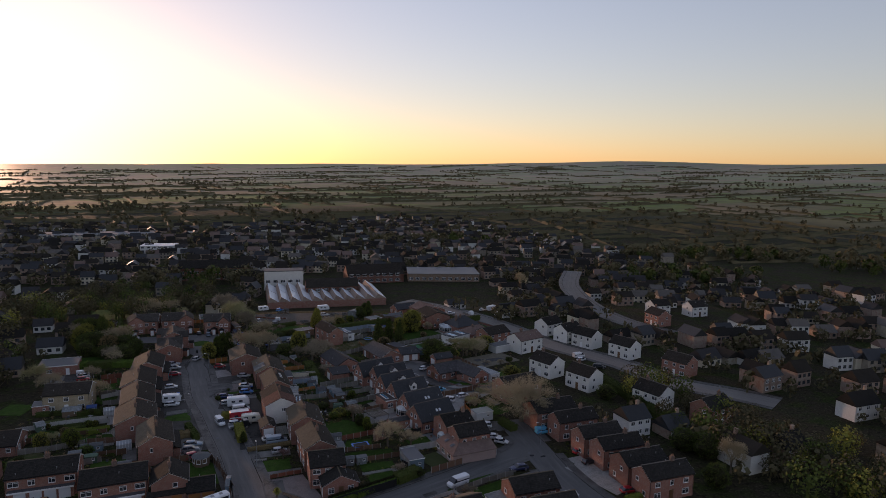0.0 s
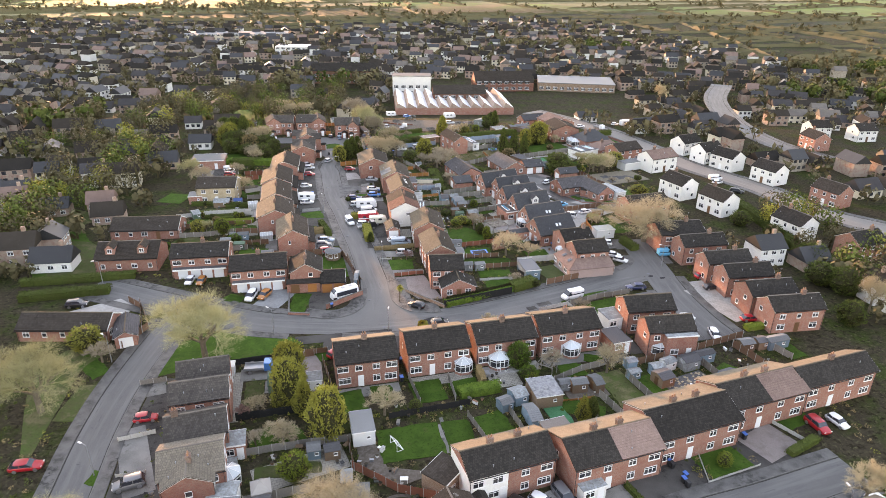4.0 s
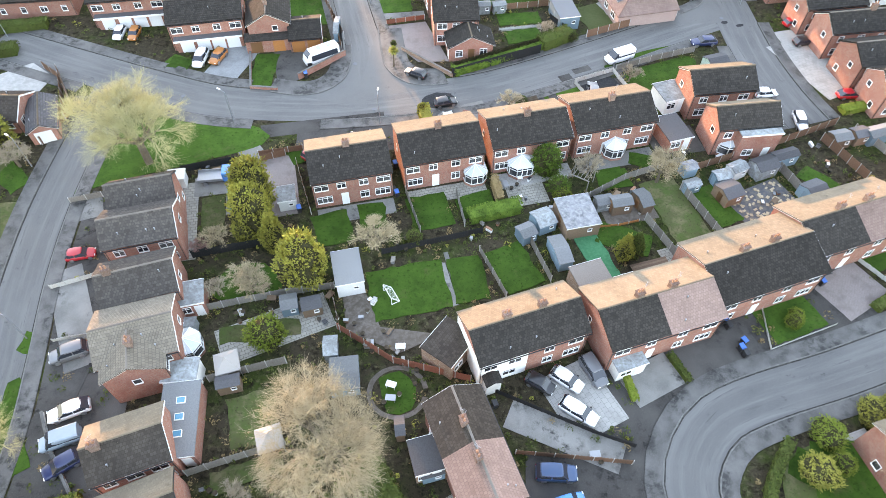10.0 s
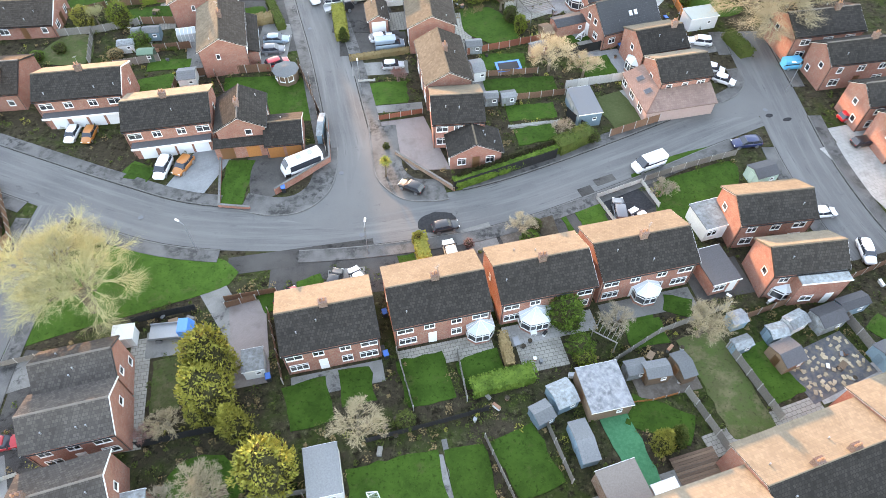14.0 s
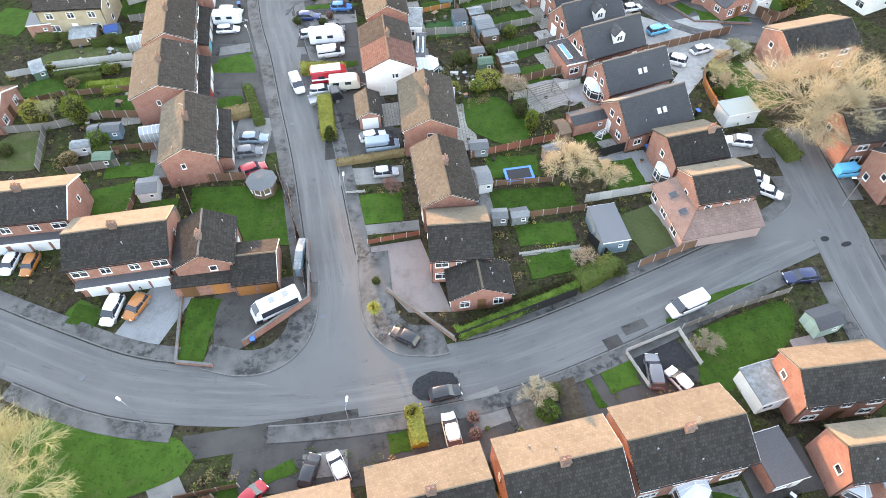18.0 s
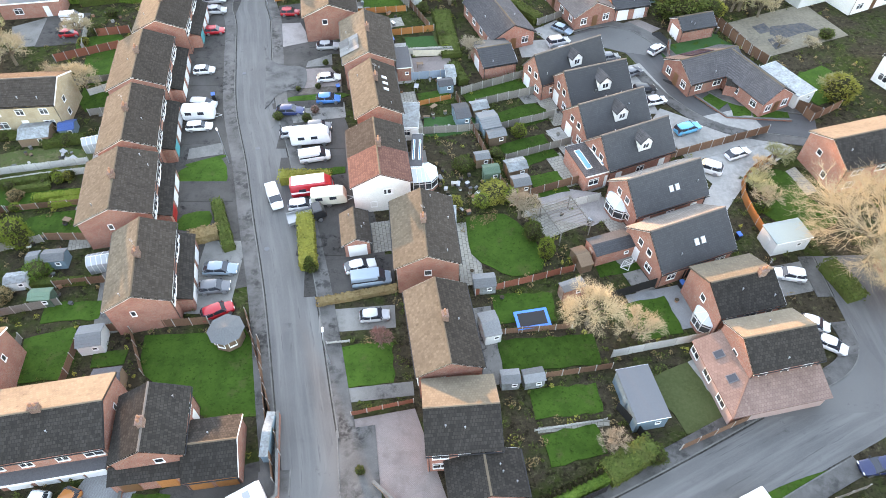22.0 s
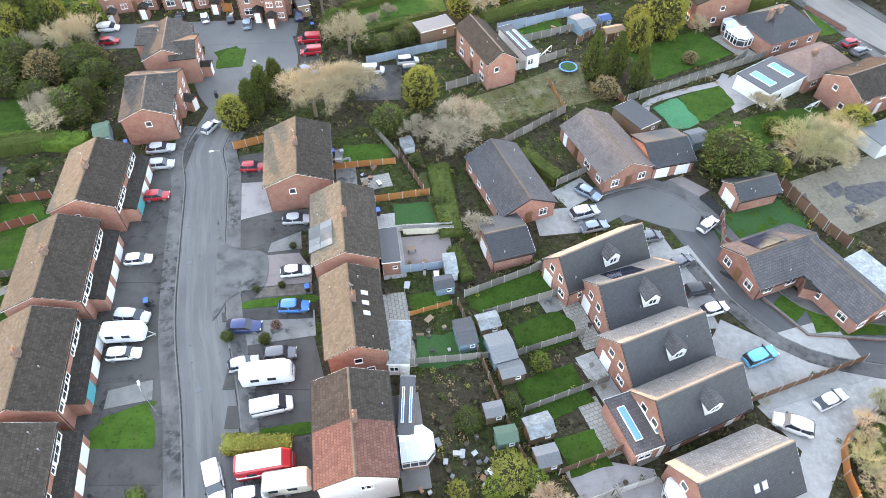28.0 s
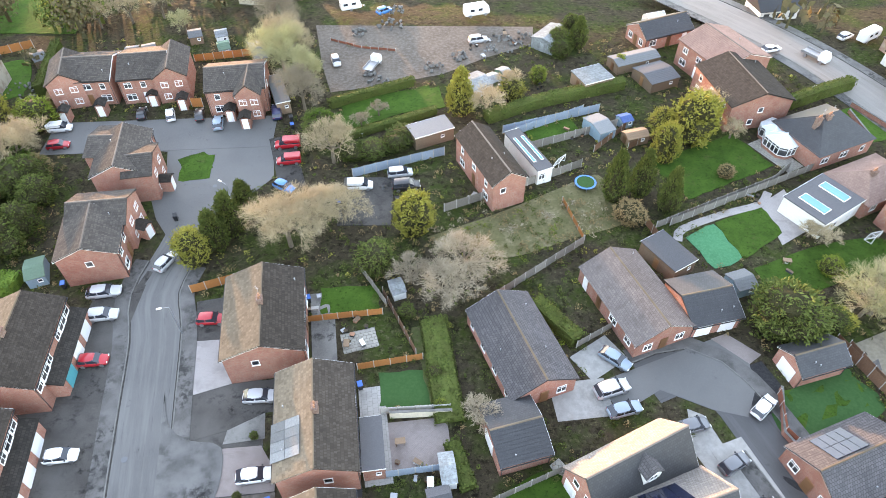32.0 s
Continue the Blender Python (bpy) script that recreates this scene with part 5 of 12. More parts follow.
paving(15.2, 152.27, 35.9, 5.55, 3.92, mat='pale_concrete')
paving(32.89, 148.72, 22.0, 4.72, 5.92, mat='black_tarmac')
paving(14.33, 117.09, 22.7, 2.44, 6.7, mat='slabs')
paving(13.87, 123.13, -49.2, 4.38, 0.11, mat='slabs')
paving(-13.02, 153.91, 17.6, 4.22, 2.83, mat='slabs')
paving(-5.76, 140.92, 8.1, 7.73, 5.5, mat='pink_block')
paving(13.53, 108.26, 29.7, 7.86, 4.8, mat='slabs')
paving(24.55, 93.87, 14.8, 8.12, 5.9, mat='grey_block')
paving(28.22, 83.85, 30.1, 2.87, 8.1, mat='pale_concrete')
paving(-49.67, 192.88, 4.9, 36.15, 8.31, mat='asphalt')
paving(-28.17, 186.69, 18.9, 3.87, 12.96, mat='tarmac')
paving(-14.85, 178.23, 1.5, 7.5, 10.16, mat='tarmac')
paving(47.51, 190.35, -59.4, 8.07, 3.31, mat='slabs')
paving(-17.95, 54.56, 11.5, 17.88, 2.65, mat='tarmac')
paving(-12.04, 51.67, 9.1, 4.45, 2.52, mat='concrete')
paving(4.05, 58.03, 21.0, 3.91, 4.08, mat='concrete')

# lawns
lawn(-28.95, 66.65, 179.8, 3.69, 8.38)
lawn(-42.69, 68.33, 152.6, 3.99, 2.55)
lawn_poly([(-35.44, 88.46), (-28.12, 89.06), (-24.41, 89.86), (-19.55, 80.34), (-21.58, 79.01), (-25.78, 78.75), (-30.59, 81.82), (-34.3, 83.74)])
lawn(-45.52, 86.13, 19.9, 5.51, 5.06)
lawn(-9.76, 85.55, 7.3, 5.85, 5.08)
lawn(11.7, 81.81, 7.9, 7.15, 3.35)
lawn(12.13, 77.13, 15.9, 5.84, 3.34)
lawn(24.53, 82.68, 26.2, 5, 6.82, mat='lawn_dull')
lawn(10.31, 87.66, 6.3, 11.01, 3.95)
lawn(7.73, 93.53, 5.5, 7.17, 4.05)
lawn_poly([(0.76, 107.66), (5.81, 108.41), (8.64, 105.43), (10.33, 102.28), (10.28, 99.24), (6.72, 98.09), (4.06, 99.49), (1.62, 101.48)])
lawn(22.57, 92.57, 15.7, 5.33, 5.24)
lawn(19.54, 100.74, 17.6, 5.58, 3.41)
lawn_poly([(-39.6, 114.9), (-38.6, 116.2), (-34.1, 117.9), (-32.4, 112.4), (-37.5, 111.5)])
lawn_poly([(-37.0, 104.6), (-36.5, 107.0), (-33.2, 107.8), (-32.5, 105.5), (-34.5, 104.2)])
lawn_poly([(-38.9, 116.7), (-34.2, 118.8), (-34.0, 118.1), (-38.6, 116.3)])
lawn_poly([(-29.1, 130.95), (-26.6, 132.45), (-18.9, 133.6), (-18.7, 132.45)])
lawn(-20.49, 115.35, 10.0, 8.49, 1.43)
lawn_poly([(0.0, 133.6), (8.4, 138.6), (10.6, 134.9), (2.0, 131.2)])
lawn_poly([(5.4, 129.3), (11.1, 131.8), (13.0, 128.2), (6.9, 125.7)])
paving_poly([(10.8, 135.1), (8.4, 139.0), (9.4, 139.8), (12.6, 136.0)], 'slabs')
lawn(9.71, 120.87, 23.9, 7.05, 5.28)
lawn(12.04, 114.19, 19.5, 4.37, 4.22)
lawn(-4.32, 132.75, 11.3, 4.85, 3.2)
lawn(-1.38, 126.23, 8.4, 8.53, 4.43, mat='turf')
lawn(-6.78, 147.49, 5.9, 6.4, 4.65, mat='turf')
lawn(-14.9, 160.09, 6.0, 7.4, 4.04)
lawn(-4.1, 151.43, 16.7, 3.17, 10.39, wild=1)
lawn(39.57, 147.58, 19.3, 9.61, 4.23)
lawn(38.99, 133.1, -41.7, 3, 3.06)
lawn(42.35, 131.65, 1.4, 2.78, 4.27)
lawn(46.71, 130.22, 1.5, 5.15, 1.98)
lawn(37.02, 187.67, 28.2, 16.63, 9.03)
lawn(13.35, 195.89, 19.7, 8.35, 4.76)
lawn(-13.15, 202.58, 13.9, 17.18, 6.17)
lawn(-41.27, 184.95, 5.2, 3.87, 5.61)
lawn(-60.87, 145.24, 22.8, 5.39, 4.66)
lawn(-42.16, 185.77, 31.8, 4.2, 4.59)
lawn(-14.18, 201.22, 30.1, 18.84, 5.63)
lawn(-81.49, 207.05, 29.7, 3.42, 10.64)
lawn(-87.14, 233.78, 1.4, 19.26, 19.2)
lawn(-4.03, 26.38, 14.4, 9.23, 7.11)
lawn(3.04, 28.12, 13.2, 4.21, 6.51)
lawn(8.63, 29.89, 25.0, 4.97, 6.66)
lawn(-1.91, 38.62, 17.8, 5.4, 5.69)
lawn(4.1, 39.96, 22.7, 4.92, 3.48)
lawn(-14.18, 35.4, 19.1, 4.78, 5.2)
lawn(22.66, 34.68, -20.3, 6.56, 3.58)
lawn(35.28, 40.48, 26.8, 4.38, 6.78)
lawn(50.7, 45.58, -44.0, 4.98, 2.89)
lawn(22.13, 46.49, 9.7, 3.78, 2.85)
lawn(63.46, 52.7, 19.9, 3.61, 5.18)
lawn(40.17, 23.59, 23.9, 7.07, 4.67)
lawn(54.92, 32.64, 25.8, 6.07, 2.42)
lawn(41.02, 5.73, -8.1, 7.45, 5.79)
lawn(36.7, 6.35, -34.6, 2.92, 3.19)
lawn(-11.54, -1.91, 5.2, 7.38, 3.04, wild=1)
lawn(-18.71, 4.42, 20.2, 7.04, 2.22, wild=1)
lawn(-19.29, 10.02, 16.3, 5.01, 5.76, wild=1)
lawn(-20.55, 20.26, 9.3, 9.08, 2.3, wild=1)
lawn_poly([(-6.64, 14.79), (-4.46, 15.74), (-2.56, 13.81), (-2.95, 11.34), (-5.41, 10.92)])
lawn_poly([(-49.05, 40.24), (-47.97, 50.09), (-39.59, 56.13), (-27.06, 53.57), (-26.02, 50.22), (-34.6, 46.34), (-43.28, 42.96)])
lawn(-43.67, 7.22, 33.7, 2.47, 8.85)
lawn(-40.87, -4.06, 40.9, 1.68, 2.67)
lawn(-45.91, 18.17, -12.9, 2.02, 2.57)
lawn(-59.8, 44, -40.8, 8.94, 3.11)
lawn(-56.5, 33.92, 1.7, 3.7, 8.93, wild=1)
lawn(18.29, 63.05, 22.7, 3.76, 2.54)
lawn(22.74, 44.91, 11.6, 4.4, 3.19)
lawn(27.07, 48.72, -11.3, 3.52, 2.39)
lawn(-42.42, 68, -12.1, 3.57, 2.69)
lawn(-20.73, 48.04, 30.3, 1.97, 3.12)
lawn(-16.46, 50.72, 23.1, 3.14, 1.46)
lawn(-4.86, 54.12, 16.4, 2.24, 2.24)
lawn(18.31, 62.35, 16.5, 3.44, 3.5)
lawn(15.3, 60.59, -66.7, 4.5, 0.79)
lawn(-89.64, 88.42, 39.7, 14.55, 26.2)
lawn(-101.87, 111.62, -23.3, 21.27, 10.11, wild=1)
lawn(-77.47, 126.52, -10.2, 7.16, 7.44)
lawn(-45.32, 84.57, 8.8, 5.45, 4.48)
lawn(-38.42, 85.37, 6.9, 3.83, 1.81)
lawn(-45.03, 91.44, 6.4, 6.6, 2.72)
lawn(-55.46, 109.42, 1.6, 9.59, 2.65)
lawn(-56.73, 130.67, 19.1, 4.41, 4.93)
lawn(-60.53, 141.31, 9.8, 5.24, 3.39)
lawn(57.38, 138.13, -8.4, 6.86, 5.11)

# east plot and the plots west of the street
paving(55.42, 153.29, 23.6, 18.59, 11.03, mat='sandy_ground')
for slab in ([(53.4, 154.3), (59.6, 155.7), (61.6, 153.4), (58.6, 152.6), (54.4, 150.4), (52.7, 151.9)], [(51.9, 150.3), (53.5, 151.1), (54.8, 148.8), (52.4, 147.2)], [(46.3, 152.3), (47.6, 153.0), (47.4, 151.5), (46.4, 150.9)], [(50.3, 154.2), (52.7, 155.4), (53.4, 153.0), (51.1, 151.9)]):
    paving_poly(slab, 'crazy')
lawn(56.59, 137.64, 31.7, 9.07, 7.01)
paving(-70.68, 150.41, 10.6, 7.43, 9.92, mat='tarmac')
lawn(-74.64, 167.68, 10.9, 11.34, 8.11)
lawn(-60.8, 145.18, 30.4, 5.68, 3.59)
lawn(-57.41, 132.09, 9.7, 5.14, 4.32)
lawn(-58.8, 138.42, 14.2, 4.93, 2.58)
lawn(-55.01, 109.13, 14.7, 8.88, 2.42)
lawn(-62.73, 107.42, 19.5, 2.02, 2.95)
paving(-68.1, 127.44, 18.4, 7.11, 4.79, mat='pale_block')
strip([(28.43, 171.4), (29.53, 173.6), (35.65, 176.65), (41.68, 178.98), (43.71, 181.57)], -0.6, 0.6, 0.1, 'pale_block', 'path', 'pale paved garden path', 'path')
paving_poly([(41.86, 178.98), (46.24, 182.35), (47.54, 174.41), (42.41, 170.98)], mat='pale_block')
lawn_poly([(34.33, 175.02), (37.81, 176.7), (41.67, 178.29), (42.47, 175.87), (43.08, 173.27), (39.6, 170.67), (36.56, 168.39), (35.32, 171.69)])
lawn_poly([(29.65, 172.06), (34.1, 174.75), (35.25, 171.44), (36.31, 168.39), (32.23, 166.51), (31.05, 169.23)], mat='green_felt')
lawn_poly([(-5.79, 171.09), (4.45, 176.32), (11.72, 180.68), (19.35, 184.84), (20.52, 179.75), (22.04, 174.99), (14.42, 171.57), (4.22, 167.61)], 'dry_grass')
lawn_poly([(42.4, 117.9), (45.1, 117.6), (46.6, 112.8), (49.4, 108.8), (45.0, 106.6), (40.1, 109.2), (41.9, 113.6)])
paving_poly([(45.1, 117.6), (46.7, 118.5), (48.3, 113.9), (46.7, 113.0)], 'slabs')
lawn_poly([(37.31, 166.63), (47.55, 171.11), (56.32, 172.57), (55.71, 168.86), (45.04, 163.39), (39.07, 161.59)])
lawn_poly([(-90.33, 210.07), (-82.35, 214.54), (-77.71, 205.23), (-80.71, 201.28), (-85.45, 200.23)])
paving_poly([(41.01, 135.17), (42.22, 135.32), (40.1, 129.76), (39.1, 129.94)], mat='pink_block')
paving_poly([(8.57, 78.8), (16.01, 79.82), (15.95, 79.25), (8.54, 78.15)], mat='slabs')

lay_roads()

# patches and covers in the roads
# dark ellipse paints the shadow round the parked black car
road_patch(-1.41, 60.47, 15, 5.2, 3.4, 'black_tarmac')
road_patch(20.92, 68.43, 25, 3.0, 1.2, 'tarmac')
road_patch(18.21, 66.36, 25, 2.0, 1.4, 'tarmac')
road_patch(46.59, 81.94, 20, 1.2, 0.8, 'black_tarmac')
road_patch(48.99, 81.18, 20, 1.5, 0.7, 'black_tarmac')
road_patch(-42.24, 161.02, 80, 6, 0.8, 'tarmac')
road_patch(-31.19, 137.98, 60, 1.2, 0.8, 'black_tarmac')
road_patch(27.91, 151.67, 20, 3, 1.2, 'black_tarmac')
road_patch(32.92, 137.7, -40, 2.5, 0.7, 'black_tarmac')
road_patch(-13.55, 51.89, 80, 2, 0.6, 'tarmac')
road_patch(-38.41, 12.82, 85, 6, 0.4, 'tarmac')
manhole(-24.21, 101.56)
manhole(-14.83, 68.73)
manhole(46.35, 83.19)
manhole(-10.91, 58.13)
manhole(-35.69, 138.34)
manhole(-29.53, 120.3)
manhole(33.43, 17.77)
manhole(-37.48, 15.78)
manhole(-15.76, 47.46)
manhole(-37.76, 180.8)
manhole(-39.84, 60.18)
stones(41.94, 41.36, 26.5, 8.4, 5.0, 80)

# gardens and verges at the south end
lawn_poly([(-15.37, -1.14), (-10.51, -0.17), (-7.22, -1.29), (-8.06, -5.68), (-10.39, -7.71), (-13.78, -7.78)])
paving(-17.36, -5.01, 9.8, 4.3, 5.77, mat='slabs')
lawn_poly([(-44.25, 0.71), (-44.4, 4.12), (-46.23, 13.24), (-43.92, 12.69), (-42.92, 6.4), (-41.78, 0.77)])
lawn_poly([(-43.11, -7.48), (-44.51, -3.38), (-40.56, -1.75), (-39.18, -5.62), (-40.6, -6.96)])
paving_poly([(-50.1, -2.09), (-45.29, 0.55), (-41.16, 0.78), (-40.72, -0.83), (-44.65, -2.1), (-48.87, -4.42)], mat='concrete')
paving(35.73, -5.55, 21.7, 5.75, 0.58, mat='pale_slab')
lawn_poly([(33.25, -1.71), (38.23, -0.31), (39.46, -3.46), (33.39, -5.87)])
lawn_poly([(37.51, 7.83), (42.89, 9.12), (45.3, 2.89), (43.04, 1.12), (39.07, 2.06)])
paving(43.1, 8.17, 19.8, 3.28, 3.94, mat='pale_slab')
paving(51.64, 13.03, 12.7, 4.31, 1.93, mat='pale_slab')
paving(2.17, 0.05, 30.4, 2.16, 5.53, mat='slabs')
paving(4.61, -1.52, 12.2, 6.88, 1.01, mat='slabs')
paving(4.74, -5.68, 11.1, 7.62, 4.34, mat='gravel')

# gardens west of the street
lawn_poly([(-65.6, 143.71), (-66.7, 147.42), (-59.81, 148.98), (-58.7, 145.05)])
lawn_poly([(-61.69, 137.25), (-62.54, 139.89), (-56.84, 140.67), (-56.32, 137.39)])
lawn_poly([(-59.54, 129.54), (-60.29, 133.24), (-55.75, 133.8), (-55.23, 129.94)])
lawn_poly([(-59.33, 107.06), (-59.91, 109.97), (-50.79, 111.64), (-50.38, 108.97), (-56.77, 107.33)])
paving_poly([(-77.35, 144.59), (-80.16, 151), (-74.71, 154.46), (-67.81, 152.76), (-66.49, 146.39)], mat='concrete')
paving(-54.93, 115.63, 17.5, 5.82, 3.7, mat='gravel')
lawn_poly([(64.4, 203.4), (66.2, 200.6), (68.3, 196.2), (63.9, 193.9), (62.6, 196.4), (61.4, 201.6)])
paving(69.5, 190.0, 33, 5.5, 7.0, mat='tarmac')

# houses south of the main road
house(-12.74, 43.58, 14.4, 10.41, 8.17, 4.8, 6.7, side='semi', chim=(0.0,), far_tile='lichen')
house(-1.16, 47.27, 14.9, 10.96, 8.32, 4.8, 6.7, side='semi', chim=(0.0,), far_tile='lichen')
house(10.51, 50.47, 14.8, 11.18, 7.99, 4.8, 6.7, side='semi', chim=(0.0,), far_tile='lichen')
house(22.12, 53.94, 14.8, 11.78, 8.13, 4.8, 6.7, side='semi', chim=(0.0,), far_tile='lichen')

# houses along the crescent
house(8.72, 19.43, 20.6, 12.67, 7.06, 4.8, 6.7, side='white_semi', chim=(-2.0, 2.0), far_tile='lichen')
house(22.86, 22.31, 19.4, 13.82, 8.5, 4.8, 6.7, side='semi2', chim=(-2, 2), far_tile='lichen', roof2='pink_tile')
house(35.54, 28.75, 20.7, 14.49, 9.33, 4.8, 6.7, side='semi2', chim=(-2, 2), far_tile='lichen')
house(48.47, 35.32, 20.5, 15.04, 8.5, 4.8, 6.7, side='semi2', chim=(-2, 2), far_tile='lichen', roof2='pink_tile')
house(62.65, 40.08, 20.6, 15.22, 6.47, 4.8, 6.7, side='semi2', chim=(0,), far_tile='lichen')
house(3.3, 5.7, 111.7, 11.63, 6.16, 4.8, 6.7, side='plain', tile='pink_tile', roof2='brown_tile', chim=(-1.5, 2.0))
house(12.5, -7.6, 111, 9.5, 8, 4.8, 6.7, side='plain', tile='brown_tile', chim=(1.0,))
house(49.3, 7.0, 17.4, 13, 8.63, 4.8, 6.7, side='plain', tile='brown_tile', chim=(0.0,), far_tile='lichen')

# houses along the west road
house(-35.96, 31.6, 16.1, 8.57, 6.32, 4.8, 6.7, side='plain', tile='faded_tile')
house(-37.25, 36.9, 16.2, 7.96, 5.0, 4.8, 6.7, side='plain', tile='faded_tile')
house(-33.78, 24.05, 19.1, 8.35, 6.4, 4.8, 6.7, side='plain', tile='faded_tile', chim=(-2.6,))
house(-31.97, 17.29, 18.3, 8.29, 7.4, 4.8, 6.7, side='plain', tile='tan_tile')
house(-31.35, 14.23, 108.3, 4.54, 6.52, 4.8, 6.5, side='plain', tile='tan_tile', chim=(0.6,))
house(-29.03, 5.37, 22.4, 7.34, 6.25, 4.8, 6.7, side='plain', tile='brown_tile', chim=(-2.2,), far_tile='lichen')
house(-26.36, -1.02, 25.5, 7.7, 6, 4.8, 6.7, side='plain', tile='brown_tile', chim=(-2.2,), far_tile='lichen')
house(-23.67, -7.67, 27.2, 7.28, 6.3, 4.8, 6.7, side='plain', tile='brown_tile', chim=(-2.2,), far_tile='lichen')
house(42.55, -8.2, 129.0, 10, 8, 4.8, 6.7, side='plain', tile='pink_tile', chim=(1.0,))

# houses north of the main road
house(-53.25, 81.34, 9.9, 12.28, 7.68, 4.8, 6.7, side='semi3', chim=(0.5,), far_tile='lichen')
house(-39.17, 76.02, 12.1, 11.77, 8.08, 4.8, 6.7, side='semi3', chim=(0.0,), far_tile='lichen')
house(-70.22, 83.88, 8.1, 13.35, 9.48, 3.2, 5.6, side='dormer', tile='brown_tile')
house(-29.23, 76.01, 100.7, 7.1, 7.01, 4.2, 6.2, side='plain', chim=(-0.8,))
house(-23.3, 74.6, 9.6, 5.3, 6.4, 2.5, 4.0, side='garage2', wname='fence_orange')
lean_to(-29.0, 71.95, 9.6, 7.0, 1.7, 2.3, 2.75)
house(0.63, 77.93, 6.3, 7.32, 7.99, 4.6, 6.4, side='plain', chim=(), far_tile='lichen')
house(3.11, 72.56, 99.6, 4.69, 7.55, 2.5, 4.4, side='bungalow')

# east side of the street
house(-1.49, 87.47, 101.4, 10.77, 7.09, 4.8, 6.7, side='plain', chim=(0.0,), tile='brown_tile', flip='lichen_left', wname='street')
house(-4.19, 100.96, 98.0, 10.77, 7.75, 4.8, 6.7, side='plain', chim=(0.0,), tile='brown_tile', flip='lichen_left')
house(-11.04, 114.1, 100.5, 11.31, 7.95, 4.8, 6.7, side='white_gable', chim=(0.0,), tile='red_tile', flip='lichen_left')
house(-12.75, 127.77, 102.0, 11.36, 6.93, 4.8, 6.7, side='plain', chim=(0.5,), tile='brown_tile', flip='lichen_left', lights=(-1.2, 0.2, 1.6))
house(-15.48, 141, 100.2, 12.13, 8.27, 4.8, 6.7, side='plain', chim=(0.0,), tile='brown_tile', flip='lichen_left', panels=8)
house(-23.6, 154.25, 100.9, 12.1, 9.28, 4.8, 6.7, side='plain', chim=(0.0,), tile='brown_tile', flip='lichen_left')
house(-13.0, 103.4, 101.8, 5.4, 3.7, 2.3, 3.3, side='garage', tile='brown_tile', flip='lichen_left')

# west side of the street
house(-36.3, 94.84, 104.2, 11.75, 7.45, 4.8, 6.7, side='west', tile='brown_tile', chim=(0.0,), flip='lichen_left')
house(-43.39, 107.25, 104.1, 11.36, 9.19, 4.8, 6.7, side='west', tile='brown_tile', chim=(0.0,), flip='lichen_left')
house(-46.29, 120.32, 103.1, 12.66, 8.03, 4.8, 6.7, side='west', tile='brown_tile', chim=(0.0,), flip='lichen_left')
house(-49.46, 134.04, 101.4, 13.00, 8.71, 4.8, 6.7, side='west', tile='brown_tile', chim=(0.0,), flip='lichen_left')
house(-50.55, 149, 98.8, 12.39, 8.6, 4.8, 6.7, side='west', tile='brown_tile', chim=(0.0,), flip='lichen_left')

# head of the street
house(-48.56, 165.9, 104.1, 8.26, 7.83, 4.8, 6.5, side='plain', tile='faded_tile')
wing(-49.04, 170.59, 8.9, 7.85, 7.06, 4.8, 6.4, tile='faded_tile')
porch(-44.21, 170.47, 72)
house(-50.58, 182.38, 102.3, 10.15, 7.61, 4.8, 6.5, side='plain', tile='faded_tile')
wing(-54.13, 184.96, 3.6, 4, 7.66, 4.8, 5.9, tile='faded_tile')
wing(-47.37, 180.75, 11.5, 4.26, 7.65, 4.8, 6.0, tile='faded_tile')
porch(-44.2, 180.12, 95)
house(-64.43, 205.16, 6.8, 8.51, 9.48, 4.8, 6.7, side='plain', tile='faded_tile')
wing(-68.14, 203.73, 108.0, 8.75, 6.0, 4.8, 6.7, tile='faded_tile')
porch(-66.58, 196.19, 8)
porch(-61.22, 198.23, 8)
house(-55.5, 206.63, 9.7, 8.12, 10.36, 4.8, 6.7, side='plain', tile='faded_tile')
wing(-51.04, 206.55, 103.4, 9.38, 5.79, 4.8, 6.7, tile='faded_tile')
porch(-53.51, 201.37, 8)
porch(-48.2, 200.34, 8)
house(-39.01, 203.03, 10.4, 9.82, 8.78, 4.8, 6.7, side='plain', tile='faded_tile')
wing(-36.27, 200.3, 97.9, 6.48, 4.44, 4.8, 6.7, tile='faded_tile')
porch(-39.35, 197.35, 8)
porch(-36.37, 195.41, 8)

# chalet houses of the close; pale far slopes have sunlight in their colour
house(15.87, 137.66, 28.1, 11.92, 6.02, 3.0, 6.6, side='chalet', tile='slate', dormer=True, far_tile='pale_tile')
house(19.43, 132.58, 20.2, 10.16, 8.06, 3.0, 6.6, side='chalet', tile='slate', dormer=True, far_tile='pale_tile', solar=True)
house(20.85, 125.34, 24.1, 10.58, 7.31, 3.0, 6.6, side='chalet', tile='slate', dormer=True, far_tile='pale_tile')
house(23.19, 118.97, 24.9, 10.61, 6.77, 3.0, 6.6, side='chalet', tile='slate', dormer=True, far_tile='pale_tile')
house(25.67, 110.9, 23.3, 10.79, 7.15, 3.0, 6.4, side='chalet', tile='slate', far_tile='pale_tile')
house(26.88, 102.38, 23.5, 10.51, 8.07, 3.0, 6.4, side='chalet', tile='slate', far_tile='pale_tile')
house(31.0, 94.2, 16.2, 7.7, 7.4, 4.6, 6.4, side='plain', chim=(2.2,), far_tile='lichen')
house(32.93, 87.03, 13.8, 8.04, 6.52, 4.8, 6.6, side='plain', far_tile='lichen')
